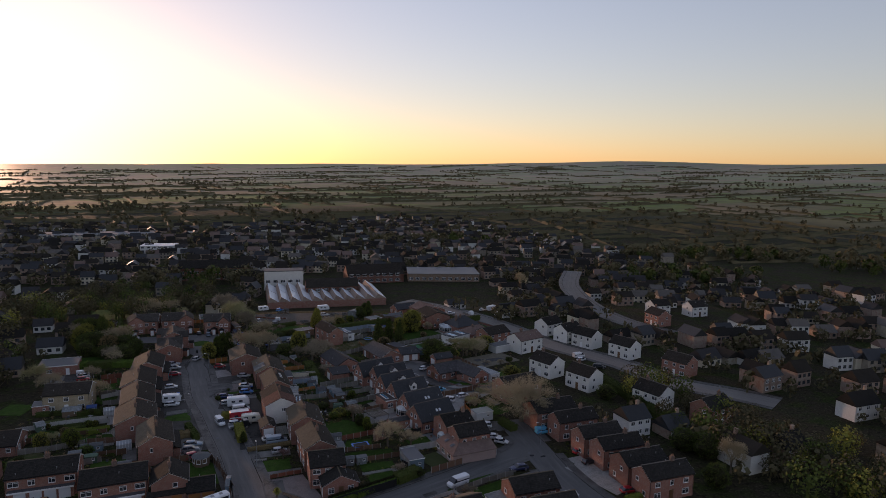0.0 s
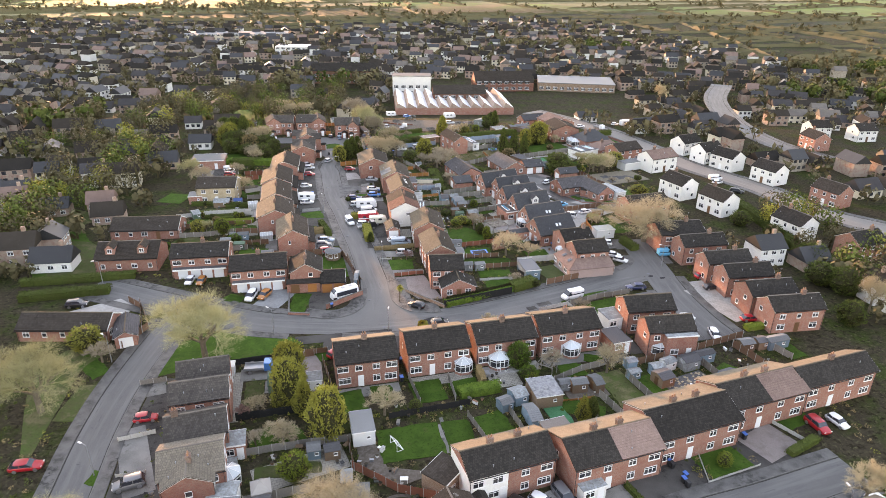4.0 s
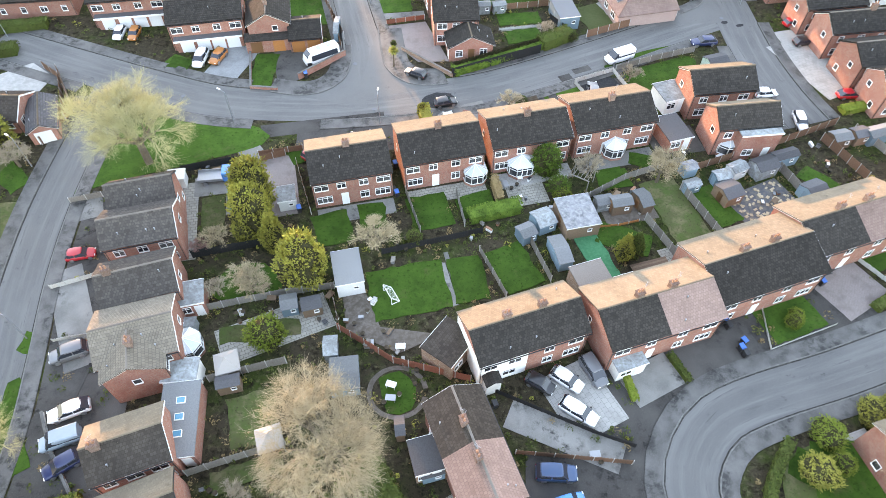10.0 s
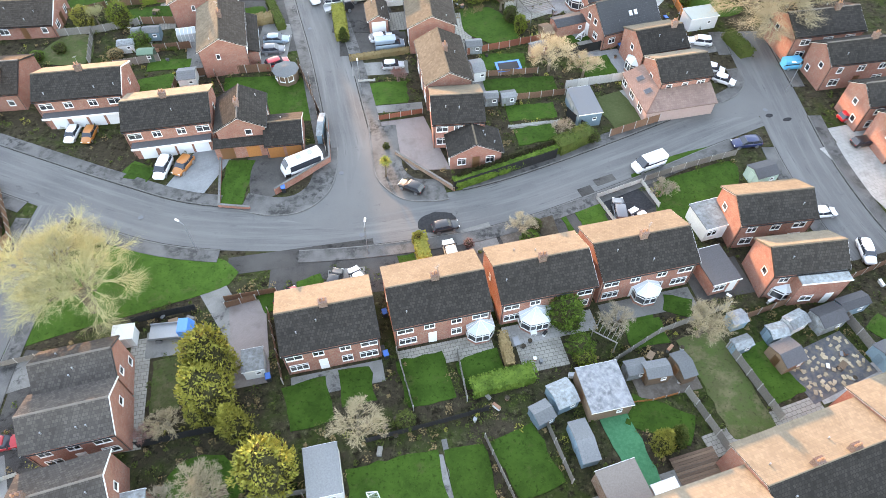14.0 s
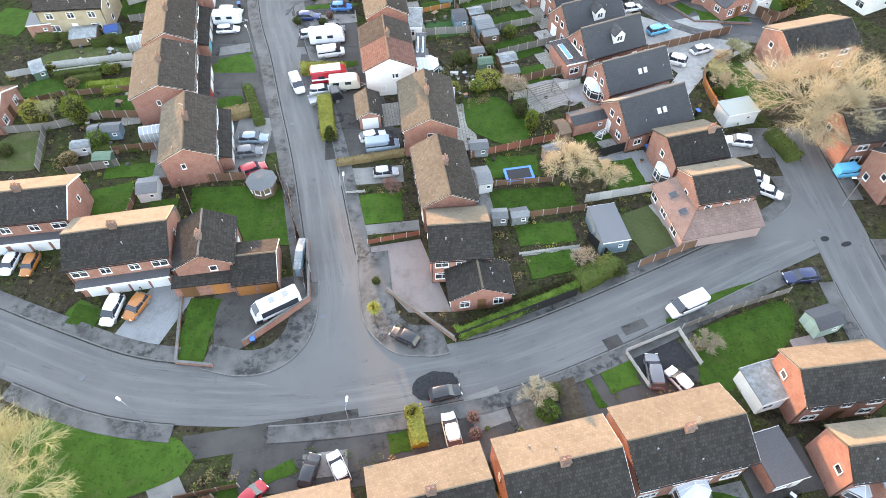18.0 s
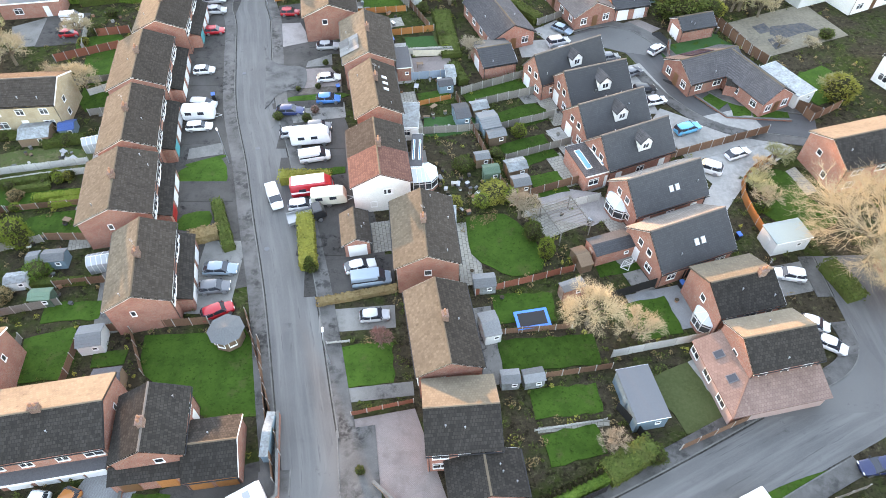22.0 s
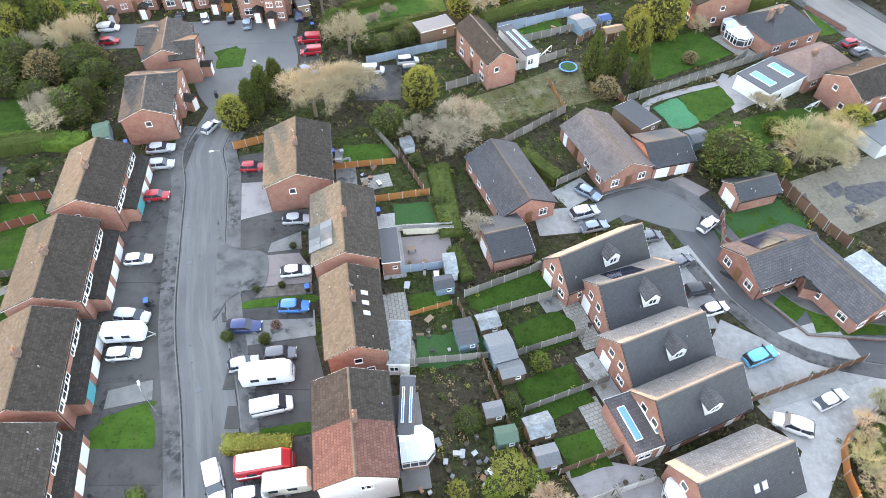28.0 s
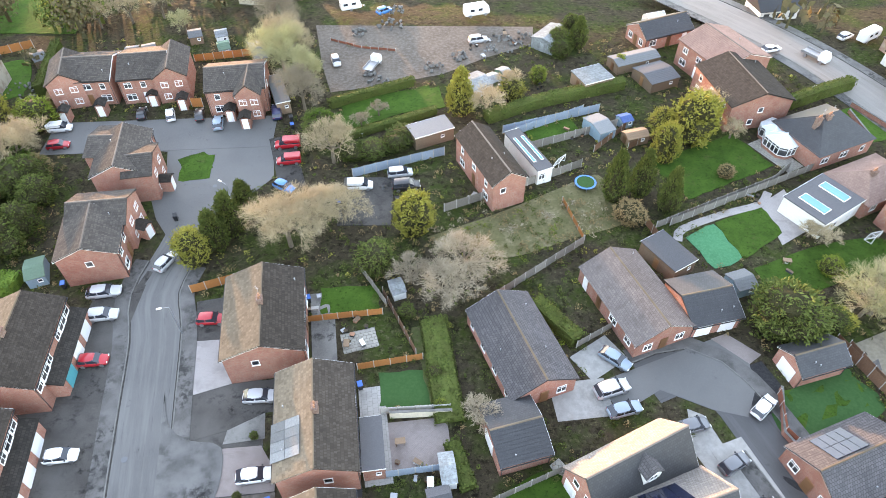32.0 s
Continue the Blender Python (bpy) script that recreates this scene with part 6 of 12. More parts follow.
wrap_extension(32.93, 87.03, 13.8, 3.9, 2.96, 3.0, 3.3, 2.3, 3.5)

# bungalows
house(5.79, 152.38, 112.5, 13.12, 8.18, 2.5, 4.6, side='bungalow', tile='grey_tile')
house(20.17, 159.75, 113.0, 13.06, 8.37, 2.5, 4.6, side='bungalow', tile='dusty_tile')
house(28.4, 159.6, 15.2, 6.74, 7.6, 2.4, 3.9, side='garage2', tile='slate')
house(4.8, 141.79, 17.5, 5.74, 7.39, 2.4, 3.6, side='garage', tile='slate')
house(38.2, 139.2, 22.9, 10.5, 7.6, 2.5, 4.6, side='bungalow', tile='grey_tile', solar=True)
house(44.6, 135.4, 118, 11, 6.4, 2.5, 4.6, side='bungalow', tile='grey_tile')
porch(41.81, 134.96, 70)
house(38.9, 151.71, 18.0, 6.56, 4.51, 2.4, 3.8, side='garage', tile='slate')
house(2.89, 183.17, 115.0, 12.7, 5.66, 4.8, 6.6, side='plain', tile='brown_tile')

# houses by the far road
house(44.76, 203.3, 102.5, 12.71, 11, 4.8, 6.7, side='plain', tile='brown_tile')
house(44.43, 213.86, 115.6, 11.47, 11, 4.8, 6.7, side='plain', tile='pink_tile')
house(54.8, 193.3, 25.3, 11.6, 10.1, 2.9, 6.0, side='hip', tile='slate', chim=(-3.2, -1.2))
house(57.8, 182.1, 27.0, 10.8, 8.0, 2.6, 4.9, side='hip', tile='pink_tile', chim=(-2.0,))
house(36.02, 225.19, 24.8, 10.83, 6.53, 2.6, 4.5, side='bungalow', tile='slate')
house(62.6, 174.6, 26.0, 10.5, 8.0, 4.4, 6.3, side='plain', tile='brown_tile')
house(71.5, 164.0, 26.0, 11.0, 8.0, 4.8, 6.9, side='plain', tile='pink_tile', wall='render_white', chim=(-2.0,))
house(54.3, 118.6, 17.6, 12.0, 8.08, 4.8, 6.7, side='plain', far_tile='lichen')

# houses along the east road
house(57.04, 99.19, 11.5, 11.87, 7.91, 4.8, 6.7, side='plain', chim=(2.0,))
house(60.08, 91.51, 11.2, 11.15, 6.08, 4.8, 6.7, side='plain', chim=(2.0,))
house(62.3, 82.33, 10.5, 10.69, 5.85, 4.8, 6.7, side='plain', chim=(2.0,))
house(64.09, 75.94, 9.8, 10.73, 6.09, 4.8, 6.7, side='plain', chim=(2.0,))
house(65.4, 68.37, 10.5, 10.36, 6.8, 4.8, 6.7, side='plain', chim=(2.0,))
house(67.32, 61.99, 9.3, 10.94, 6.2, 4.8, 6.7, side='plain', chim=(2.0,))
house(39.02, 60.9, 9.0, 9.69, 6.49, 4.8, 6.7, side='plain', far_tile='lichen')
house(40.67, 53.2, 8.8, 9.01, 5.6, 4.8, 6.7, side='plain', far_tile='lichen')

# west edge
house(-68.33, 54.17, 1.9, 16.41, 6.58, 2.5, 4.4, side='bungalow', tile='brown_tile')
house(-57.5, 53.1, 112.5, 7.5, 4.2, 2.2, 3.3, side='garage', tile='grey_tile')
house(-73.85, 101.2, 6.7, 16.3, 8.52, 2.5, 4.6, side='bungalow', tile='brown_tile')
house(-64.6, 127.0, 6.4, 11.0, 8.4, 4.8, 6.7, side='plain', tile='brown_tile', wall='buff_brick')

# ---------------------------------------------------------------- vehicles
PAINTS = {"white": (0.72, 0.73, 0.74), "silver": (0.42, 0.43, 0.45), "grey": (0.12, 0.125, 0.135), "black": (0.014, 0.014, 0.016), "blue": (0.02, 0.2, 0.52), "navy": (0.012, 0.022, 0.075),
          "sky": (0.03, 0.38, 0.6), "red": (0.42, 0.012, 0.02), "orange": (0.42, 0.14, 0.03), "bluegrey": (0.2, 0.27, 0.33), "cream": (0.6, 0.57, 0.48), "purple": (0.012, 0.03, 0.11), "darkblue": (0.013, 0.05, 0.12)}
for paint, rgb in PAINTS.items():
    pm, pt, pb = base("paint_" + paint, 0.3, 0.0, 0.5)
    pt.links.new(blend(pt, ramp(pt, noise_of(pt, world_place(pt), 2.0, 4), 0.45, 0.8), rgb, tuple(v * 0.88 + 0.01 for v in rgb)), pb.inputs["Base Color"])
    pb.inputs["Coat Weight"].default_value = 0.4
    pb.inputs["Coat Roughness"].default_value = 0.12

# length, width, height, bonnet length, windscreen run, tail run, belt height
SHAPES = {"hatch": (4.1, 1.76, 1.5, 0.95, 0.75, 0.45, 0.95), "saloon": (4.6, 1.8, 1.45, 1.15, 0.8, 0.75, 0.95), "suv": (4.45, 1.86, 1.68, 1.05, 0.65, 0.4, 1.08), "estate": (4.6, 1.8, 1.5, 1.1, 0.75, 0.35, 0.98),
          "mpv": (4.5, 1.82, 1.68, 0.8, 0.9, 0.3, 1.05), "small": (3.6, 1.65, 1.5, 0.75, 0.7, 0.35, 0.95), "lcv": (4.4, 1.82, 1.85, 0.8, 0.7, 0.08, 1.1), "van": (5.2, 1.98, 2.1, 0.75, 0.75, 0.08, 1.25)}
CAR_WORDS = {"hatch": "hatchback", "saloon": "saloon car", "suv": "sport utility car", "estate": "estate car", "mpv": "people carrier", "small": "small hatchback", "lcv": "small panel van", "van": "panel van",
             "motorhome": "motorhome", "minibus": "minibus coach", "caravan": "touring caravan", "truck": "flatbed truck"}


def loft(bm, secs, close=True):
    rings = [[bm.verts.new(p) for p in s] for s in secs]
    n = len(rings[0])
    for a, b in zip(rings, rings[1:]):
        for i in range(n):
            bm.faces.new((a[i], a[(i + 1) % n], b[(i + 1) % n], b[i]))
    bm.faces.new(rings[0]), bm.faces.new(rings[-1][::-1])
    bmesh.ops.recalc_face_normals(bm, faces=bm.faces[:])


def ring(x, hw, z0, z1, k=0.12):
    return [(x, -hw + k * 0.6, z0), (x, -hw, z0 + k), (x, -hw, z1 - k), (x, -hw + k, z1), (x, hw - k, z1), (x, hw, z1 - k), (x, hw, z0 + k), (x, hw - k * 0.6, z0)]


def soft_ring(x, hw, z0, z1):
    """A body section with a rounded shoulder, a crowned top and tucked-in sills."""
    half = [(hw * 0.9, z0), (hw * 0.98, z0 + 0.1), (hw, z0 + 0.55 * (z1 - z0)), (hw * 0.975, z1 - 0.12), (hw * 0.9, z1 - 0.035), (hw * 0.72, z1), (hw * 0.3, z1 + 0.025)]
    return [(x, -w, z) for w, z in half] + [(x, w, z) for w, z in half[::-1]]


def body_mesh(kind):
    L, W, H, bon, ws, tail, belt = SHAPES[kind]
    bm = bmesh.new()
    h, f, r = W / 2, L / 2, -L / 2
    nose = (((0.0, 0.7, 0.4, 0.62), (0.07, 0.84, 0.3, 0.73), (0.22, 0.93, 0.24, 0.8), (0.55, 0.985, 0.2, 0.88)))
    secs = [soft_ring(r, h * 0.8, 0.42, belt * 0.8), soft_ring(r + 0.08, h * 0.91, 0.3, belt * 0.95), soft_ring(r + 0.3, h * 0.97, 0.22, belt), soft_ring(r + 0.9, h, 0.2, belt), soft_ring(0, h, 0.2, belt), soft_ring(f - bon - 0.1, h, 0.2, belt)]
    secs += [soft_ring(f - d * bon * 1.6, h * w, z0, belt * z1) for d, w, z0, z1 in nose[::-1]]
    loft(bm, secs)
    for fc in bm.faces:
        fc.smooth = len(fc.verts) == 4
    return bm


def cabin(bm, kind, inset, ztop, only_roof=False):
    L, W, H, bon, ws, tail, belt = SHAPES[kind]
    h = W / 2
    f, r = L / 2 - bon, -L / 2 + 0.06
    hb, ht = h - 0.07 - inset, h * 0.83 - inset
    if only_roof:
        # crowned roof skin with rounded corners, and the pillars that carry it
        mid = (r + tail + f - ws) / 2
        xs = (r + tail - 0.06, r + tail + 0.12, mid - 0.05, mid + 0.05, f - ws - 0.12, f - ws + 0.08)
        secs = []
        for x, drop, k in zip(xs, (0.1, 0.03, 0.0, 0.0, 0.02, 0.09), (0.93, 0.98, 1.0, 1.0, 0.98, 0.93)):
            w, z = (ht + 0.03) * k, H - drop
            secs.append([(x, -w, z - 0.14), (x, -w * 0.97, z - 0.07), (x, -w * 0.8, z - 0.015), (x, 0, z + 0.01), (x, w * 0.8, z - 0.015), (x, w * 0.97, z - 0.07), (x, w, z - 0.14)])
        loft(bm, secs)
        skin = list(bm.verts)
        at = lambda i, j: skin[i * 7 + j]
        for sy, j, jj in ((-1, 0, 1), (1, 6, 5)):
            y = sy * (hb + 0.015)
            for va, vb, p0, p1 in ((at(5, jj), at(5, j), (f + 0.02, y, belt - 0.02), (f - 0.1, y, belt - 0.02)), (at(2, j), at(3, j), (mid + 0.05, y, belt - 0.02), (mid - 0.05, y, belt - 0.02)), (at(0, j), at(1, j), (r + 0.3, y, belt - 0.02), (r + 0.02, y, belt - 0.02))):
                bm.faces.new((va, vb, bm.verts.new(p0 if va.co.x < 0 or va is at(2, j) else p1), bm.verts.new(p1 if va.co.x < 0 or va is at(2, j) else p0)))
        for fc in bm.faces:
            fc.smooth = len(fc.verts) == 4
        return
    secs = [[(r, -hb, belt - 0.06), (r, hb, belt - 0.06), (r + tail, ht, ztop), (r + tail, -ht, ztop)], [(f, -hb, belt - 0.06), (f, hb, belt - 0.06), (f - ws, ht, ztop), (f - ws, -ht, ztop)]]
    loft(bm, secs)


def wheel(parent, x, y, r, w=0.2):
    def build():
        b = bmesh.new()
        tube(b, (0, -w / 2, 0), (0, w / 2, 0), r, r, 14)
        b.faces.new([v for v in b.verts[:14]][::-1])
        caps = [fc for fc in b.faces if len(fc.verts) == 14]
        got = bmesh.ops.inset_individual(b, faces=caps, thickness=r * 0.36, depth=-0.02)
        for fc in caps:
            fc.material_index = 1
        return mesh_of(b, "wheel", ["tyre", "rim"])
    part("wheel", shared(("tyre", r), build), None, parent, "black tyre on a grey rim", pose(x, y, r))


CARS = {}


def car(x, y, rot, kind="hatch", col="white"):
    m = pose(x, y, 0.075, 0, 0, rot) @ Matrix.Scale(0.92, 4)
    if (kind, col) in CARS:
        return copy_thing(CARS[kind, col], m)
    big = kind in ("motorhome", "minibus", "caravan", "truck")
    name = {"lcv": "van", "van": "van", "motorhome": "motorhome", "minibus": "minibus", "caravan": "caravan", "truck": "truck"}.get(kind, "car")
    c = thing(name, x, y, rot, f"parked {col.replace('bluegrey', 'blue-grey').replace('sky', 'bright blue')} {CAR_WORDS[kind]} on the hard surface", name, "parked vehicles", z=0.075)
    paint = "paint_" + col
    if big:
        coach_body(c, kind, paint)
    else:
        L, W, H, bon, ws, tail, belt = SHAPES[kind]
        part("body", body_mesh(kind), paint, c)
        bm = bmesh.new()
        if kind in ("van", "lcv"):
            h = W / 2
            f = L / 2 - bon
            loft(bm, [ring(-L / 2 + 0.03, h * 0.9, belt - 0.1, H, 0.15), ring(f - ws - 0.6, h * 0.9, belt - 0.1, H, 0.15), ring(f - ws - 0.2, h * 0.88, belt - 0.1, H - 0.05, 0.15)])
            part("cargo_body", bm, paint, c)
            bm = bmesh.new()
            cabin(bm, kind, 0.0, H - 0.1)
            part("glass", bm, "glass_dark", c, "dark cab windows")
            bm = bmesh.new()
            b0 = f - ws
            box(bm, b0 - 0.75, b0, -h * 0.8, h * 0.8, H - 0.1, H - 0.02)
            part("roof", bm, paint, c)
        else:
            cabin(bm, kind, 0.0, H - 0.07)
            part("glass", bm, "glass_dark", c, "dark tinted windows")
            bm = bmesh.new()
            cabin(bm, kind, 0.0, H, True)
            part("roof", bm, paint, c)
        for sx, mat, nm in ((1, "lamp_clear", "headlight"), (-1, "lamp_red", "tail_light")):
            for sy in (-1, 1):
                b = bmesh.new()
                box(b, -0.05, 0.05, -0.17, 0.17, -0.08, 0.08)
                bmesh.ops.bevel(b, geom=b.edges[:], offset=0.03, segments=1, affect="EDGES")
                part(nm, shared((nm,), lambda: mesh_of(b, nm, mat)), None, c, "", pose(sx * (L / 2 - 0.06), sy * (W / 2 * 0.68), belt * 0.7 + (0 if sx > 0 else 0.08)))
        for sy in (-1, 1):
            part("mirror", box_mesh("cmir", 0.2, 0.18, 0.14, "mat_black", 0.03, "mirror"), None, c, "", pose(L / 2 - bon - 0.25, sy * (W / 2 + 0.07), belt))
        rw = 0.32 if kind not in ("van", "suv") else 0.35
        for sx in (0.31, -0.3):
            for sy in (-1, 1):
                wheel(c, sx * L, sy * (W / 2 - 0.1), rw)
    c.matrix_basis = m
    CARS[kind, col] = c
    return c


def coach_body(c, kind, paint):
    L, W, H = {"motorhome": (6.2, 2.2, 2.85), "minibus": (6.2, 2.05, 2.6), "caravan": (5.0, 2.15, 2.5), "truck": (5.4, 2.1, 2.2)}[kind]
    h = W / 2
    bm = bmesh.new()
    if kind == "truck":
        loft(bm, [ring(L / 2 - 1.7, h * 0.95, 0.5, H, 0.12), ring(L / 2 - 0.5, h * 0.95, 0.5, H, 0.15), ring(L / 2, h * 0.9, 0.5, 1.2, 0.15)])
        part("cab", bm, paint, c)
        bm = bmesh.new()
        box(bm, -L / 2, L / 2 - 1.8, -h, h, 0.8, 0.95)
        for sy in (-1, 1):
            box(bm, -L / 2, L / 2 - 1.8, sy * h - 0.03, sy * h + 0.03, 0.95, 1.3)
        part("flatbed", bm, "steel_grey", c)
    else:
        k = 0.22
        f = L / 2
        secs = [ring(-f, h * 0.93, 0.55, H - 0.12, k), ring(-f + 0.25, h, 0.4, H, k), ring(f - 1.1, h, 0.4, H, k), ring(f - 0.35, h * 0.97, 0.4, H * (0.8 if kind != "caravan" else 0.92), k), ring(f, h * 0.88, 0.5, H * (0.42 if kind != "caravan" else 0.6), k)]
        loft(bm, secs)
        part("body", bm, paint, c)
        if paint == "paint_red":
            bm = bmesh.new()
            box(bm, -f + 0.3, f - 1.2, -h + 0.15, h - 0.15, H, H + 0.07)
            part("roof_panel", bm, "plastic_white", c, "pale roof with hatches")
            bm = bmesh.new()
            loft(bm, [ring(-f + 0.05, h * 1.005, 1.2, 1.55, 0.02), ring(f - 0.6, h * 1.012, 1.2, 1.55, 0.02)])
            part("side_stripe", bm, "plastic_white", c, "broad white stripe round the body")
        if kind == "minibus":
            for sy in (-1, 1):
                bm = bmesh.new()
                box(bm, -f + 0.4, f - 1.0, sy * h - 0.02, sy * h + 0.02, 1.15, 2.15)
                part("side_glass", bm, "glass_dark", c, "long dark side windows")
            bm = bmesh.new()
            loft(bm, [ring(f - 0.98, h * 0.9, 1.3, H - 0.02, 0.2), ring(f - 0.3, h * 0.9, 1.3, H * 0.8 + 0.02, 0.2)])
            part("windscreen", bm, "glass_dark", c)
            bm = bmesh.new()
            loft(bm, [ring(-f + 0.15, h * 0.9, 0.45, 1.1, 0.1), ring(f - 0.1, h * 1.01, 0.45, 1.1, 0.1)])
            part("lower_panel", bm, "mat_black", c, "black lower body panels")
            for k2 in (-1.5, 0.3):
                bm = bmesh.new()
                box(bm, k2 - 0.35, k2 + 0.35, -0.4, 0.4, H - 0.02, H + 0.08)
                part("roof_hatch", bm, "steel_grey", c)
        else:
            for sy in (-1, 1):
                for k2 in (-1.4, 0.6):
                    bm = bmesh.new()
                    box(bm, k2 - 0.5, k2 + 0.5, sy * h - 0.02, sy * h + 0.02, 1.5, 2.05)
                    part("side_window", bm, "glass_dark", c)
            bm = bmesh.new()
            box(bm, f - 0.5, f - 0.1, -h * 0.75, h * 0.75, 1.2, 1.75)
            part("front_window", bm, "glass_dark", c)
            for k2 in (-1.2, 0.8):
                bm = bmesh.new()
                box(bm, k2 - 0.3, k2 + 0.3, -0.3, 0.3, H - 0.02, H + 0.1)
                part("roof_hatch", bm, "plastic_white", c)
    for sx in ((0.32, -0.3) if kind != "caravan" else (-0.03,)):
        for sy in (-1, 1):
            wheel(c, sx * L, sy * (h - 0.1), 0.36)
    if kind == "caravan":
        bm = bmesh.new()
        tube(bm, (L / 2, 0.5, 0.5), (L / 2 + 1.1, 0, 0.5), 0.05, 0.05), tube(bm, (L / 2, -0.5, 0.5), (L / 2 + 1.1, 0, 0.5), 0.05, 0.05), tube(bm, (L / 2 + 1.0, 0, -0.07), (L / 2 + 1.0, 0, 0.55), 0.04, 0.04)
        part("tow_bar", bm, "steel_grey", c)


# ---------------------------------------------------------------- plants


def from_arrays(name, verts, faces, mat):
    me = bpy.data.meshes.new(name)
    me.from_pydata(verts, [], faces)
    for m in (mat if isinstance(mat, (list, tuple)) else [mat]):
        me.materials.append(MATS[m])
    return me


def twig_tube(V, F, a, b, r0, r1, n=3):
    d = (b - a).normalized()
    s = d.orthogonal().normalized()
    t = d.cross(s)
    k0 = len(V)
    for c, r in ((a, r0), (b, r1)):
        for k in range(n):
            V.append(tuple(c + r * (math.cos(k * math.tau / n) * s + math.sin(k * math.tau / n) * t)))
    for k in range(n):
        F.append((k0 + k, k0 + (k + 1) % n, k0 + n + (k + 1) % n, k0 + n + k))


def bare_meshes(seed, deep=4, spread=1.0):
    """A leafless tree of unit height: trunk with limbs, and a crown of fine twigs."""
    rnd = random.Random(seed)
    V, F, V2, F2 = [], [], [], []

    def rv():
        return Vector((rnd.gauss(0, 1), rnd.gauss(0, 1), rnd.gauss(0, 1))).normalized()
    top = Vector((rnd.uniform(-0.03, 0.03), rnd.uniform(-0.03, 0.03), 0.3))
    twig_tube(V, F, Vector((0, 0, -0.03)), top, 0.034, 0.026, 7)
    tips = []

    def grow(p, d, ln, r, depth):
        q = p + d * ln
        if depth < 2:
            twig_tube(V, F, p, q, r, r * 0.7, 5)
        else:
            twig_tube(V2, F2, p, q, r * 0.8, r * 0.45, 3)
        if depth == deep:
            tips.append((q, d))
            return
        for _ in range((5, 4, 4, 3, 3)[depth]):
            nd = (d + rv() * 0.75 * spread + Vector((0, 0, 0.12))).normalized()
            grow(p + (q - p) * rnd.uniform(0.55, 1.0), nd, ln * rnd.uniform(0.62, 0.82), r * 0.55, depth + 1)
    for k in range(6):
        a = k * math.tau / 6 + rnd.uniform(-0.4, 0.4)
        d = Vector((math.cos(a) * 0.7 * spread, math.sin(a) * 0.7 * spread, rnd.uniform(0.5, 1.1))).normalized()
        grow(top * rnd.uniform(0.75, 1.0), d, rnd.uniform(0.17, 0.24), 0.017, 0)
    rnd.shuffle(tips)
    for q, d in tips:
        for _ in range({3: 7, 4: 4, 5: 4}[deep]):
            s = q - d * rnd.uniform(0.0, 0.05)
            e = s + (d + rv() * 0.9 + Vector((0, 0, 0.1))).normalized() * rnd.uniform(0.035, 0.085)
            o = (e - s).cross(rv()).normalized() * {3: 0.0021, 4: 0.0012, 5: 0.0006}[deep]
            k = len(V2)
            V2.extend((tuple(s - o), tuple(s + o), tuple(e + o * 0.3), tuple(e - o * 0.3)))
            F2.append((k, k + 1, k + 2, k + 3))
    return V, F, V2, F2


TREES = {}


def bare_tree(x, y, h, w=1.0, mat="twig_tan", seed=1, label=""):
    """h: height, w: width over height."""
    deep = 5 if h > 8.5 else 4 if h > 5.2 else 3
    key = (seed % 4, mat, deep)
    m = pose(x, y, 0, 0, 0, (seed * 47) % 360) @ Matrix.Diagonal((h * w, h * w, h, 1))
    words = label or {"twig_tan": "leafless tree with pale tan sunlit twigs", "twig_green": "bare spreading tree with yellow-green twigs", "twig_grey": "leafless grey-brown garden tree", "leaf_red": "bare shrub with reddish twigs"}[mat]
    if key not in TREES:
        V, F, V2, F2 = bare_meshes(11 + seed % 4, deep)
        zmax = max(v[2] for v in V2)
        rmax = sorted(math.hypot(v[0], v[1]) for v in V2)[int(len(V2) * 0.93)]
        V, V2 = [[(a * 0.5 / rmax, b * 0.5 / rmax, c / zmax) for a, b, c in q] for q in (V, V2)]
        TREES[key] = from_arrays("trunk", V, F, "bark"), from_arrays("crown", V2, F2, mat)
    t = new("tree")
    t.matrix_basis = m
    tagged(t, words, "tree")
    part("trunk", TREES[key][0], None, t, "forked bark-covered trunk and limbs"), part("crown", TREES[key][1], None, t)
    return t


def spray_cloud(rnd, shape, count, leaves, reach, lift):
    """Pointed sprays that stand out of a body, with gaps between them: shape(u, a) gives radius and height for u in 0..1 and angle a."""
    V, F = [], []
    for _ in range(count):
        u, a = rnd.random() ** 0.9, rnd.random() * math.tau
        r, z = shape(u, a)
        out = Vector((math.cos(a), math.sin(a), 0))
        d = (out + Vector((rnd.gauss(0, 0.28), rnd.gauss(0, 0.28), lift * rnd.uniform(0.5, 1.6)))).normalized()
        root = out * r * rnd.uniform(0.55, 0.85) + Vector((0, 0, z - 0.02))
        ln = (0.06 + reach * min(0.5, r + 0.1)) * rnd.uniform(0.7, 1.5)
        for i in range(leaves):
            f = (i + rnd.random()) / leaves
            wide = (1 - f) * 0.055 + 0.008
            c = root + d * ln * f + Vector((rnd.gauss(0, wide), rnd.gauss(0, wide), rnd.gauss(0, wide)))
            t = (d + Vector((rnd.gauss(0, 0.45), rnd.gauss(0, 0.45), rnd.gauss(0, 0.45)))).normalized()
            s = t.cross(Vector((rnd.gauss(0, 1), rnd.gauss(0, 1), rnd.gauss(0, 1)))).normalized()
            sz = rnd.uniform(0.026, 0.05) * (1.15 - 0.5 * f)
            k0 = len(V)
            for p in (c - s * sz * 0.45, c + t * sz * 1.3, c + s * sz * 0.45, c - t * sz * 0.7):
                V.append(tuple(p))
            F.append((k0, k0 + 1, k0 + 2, k0 + 3))
    return V, F


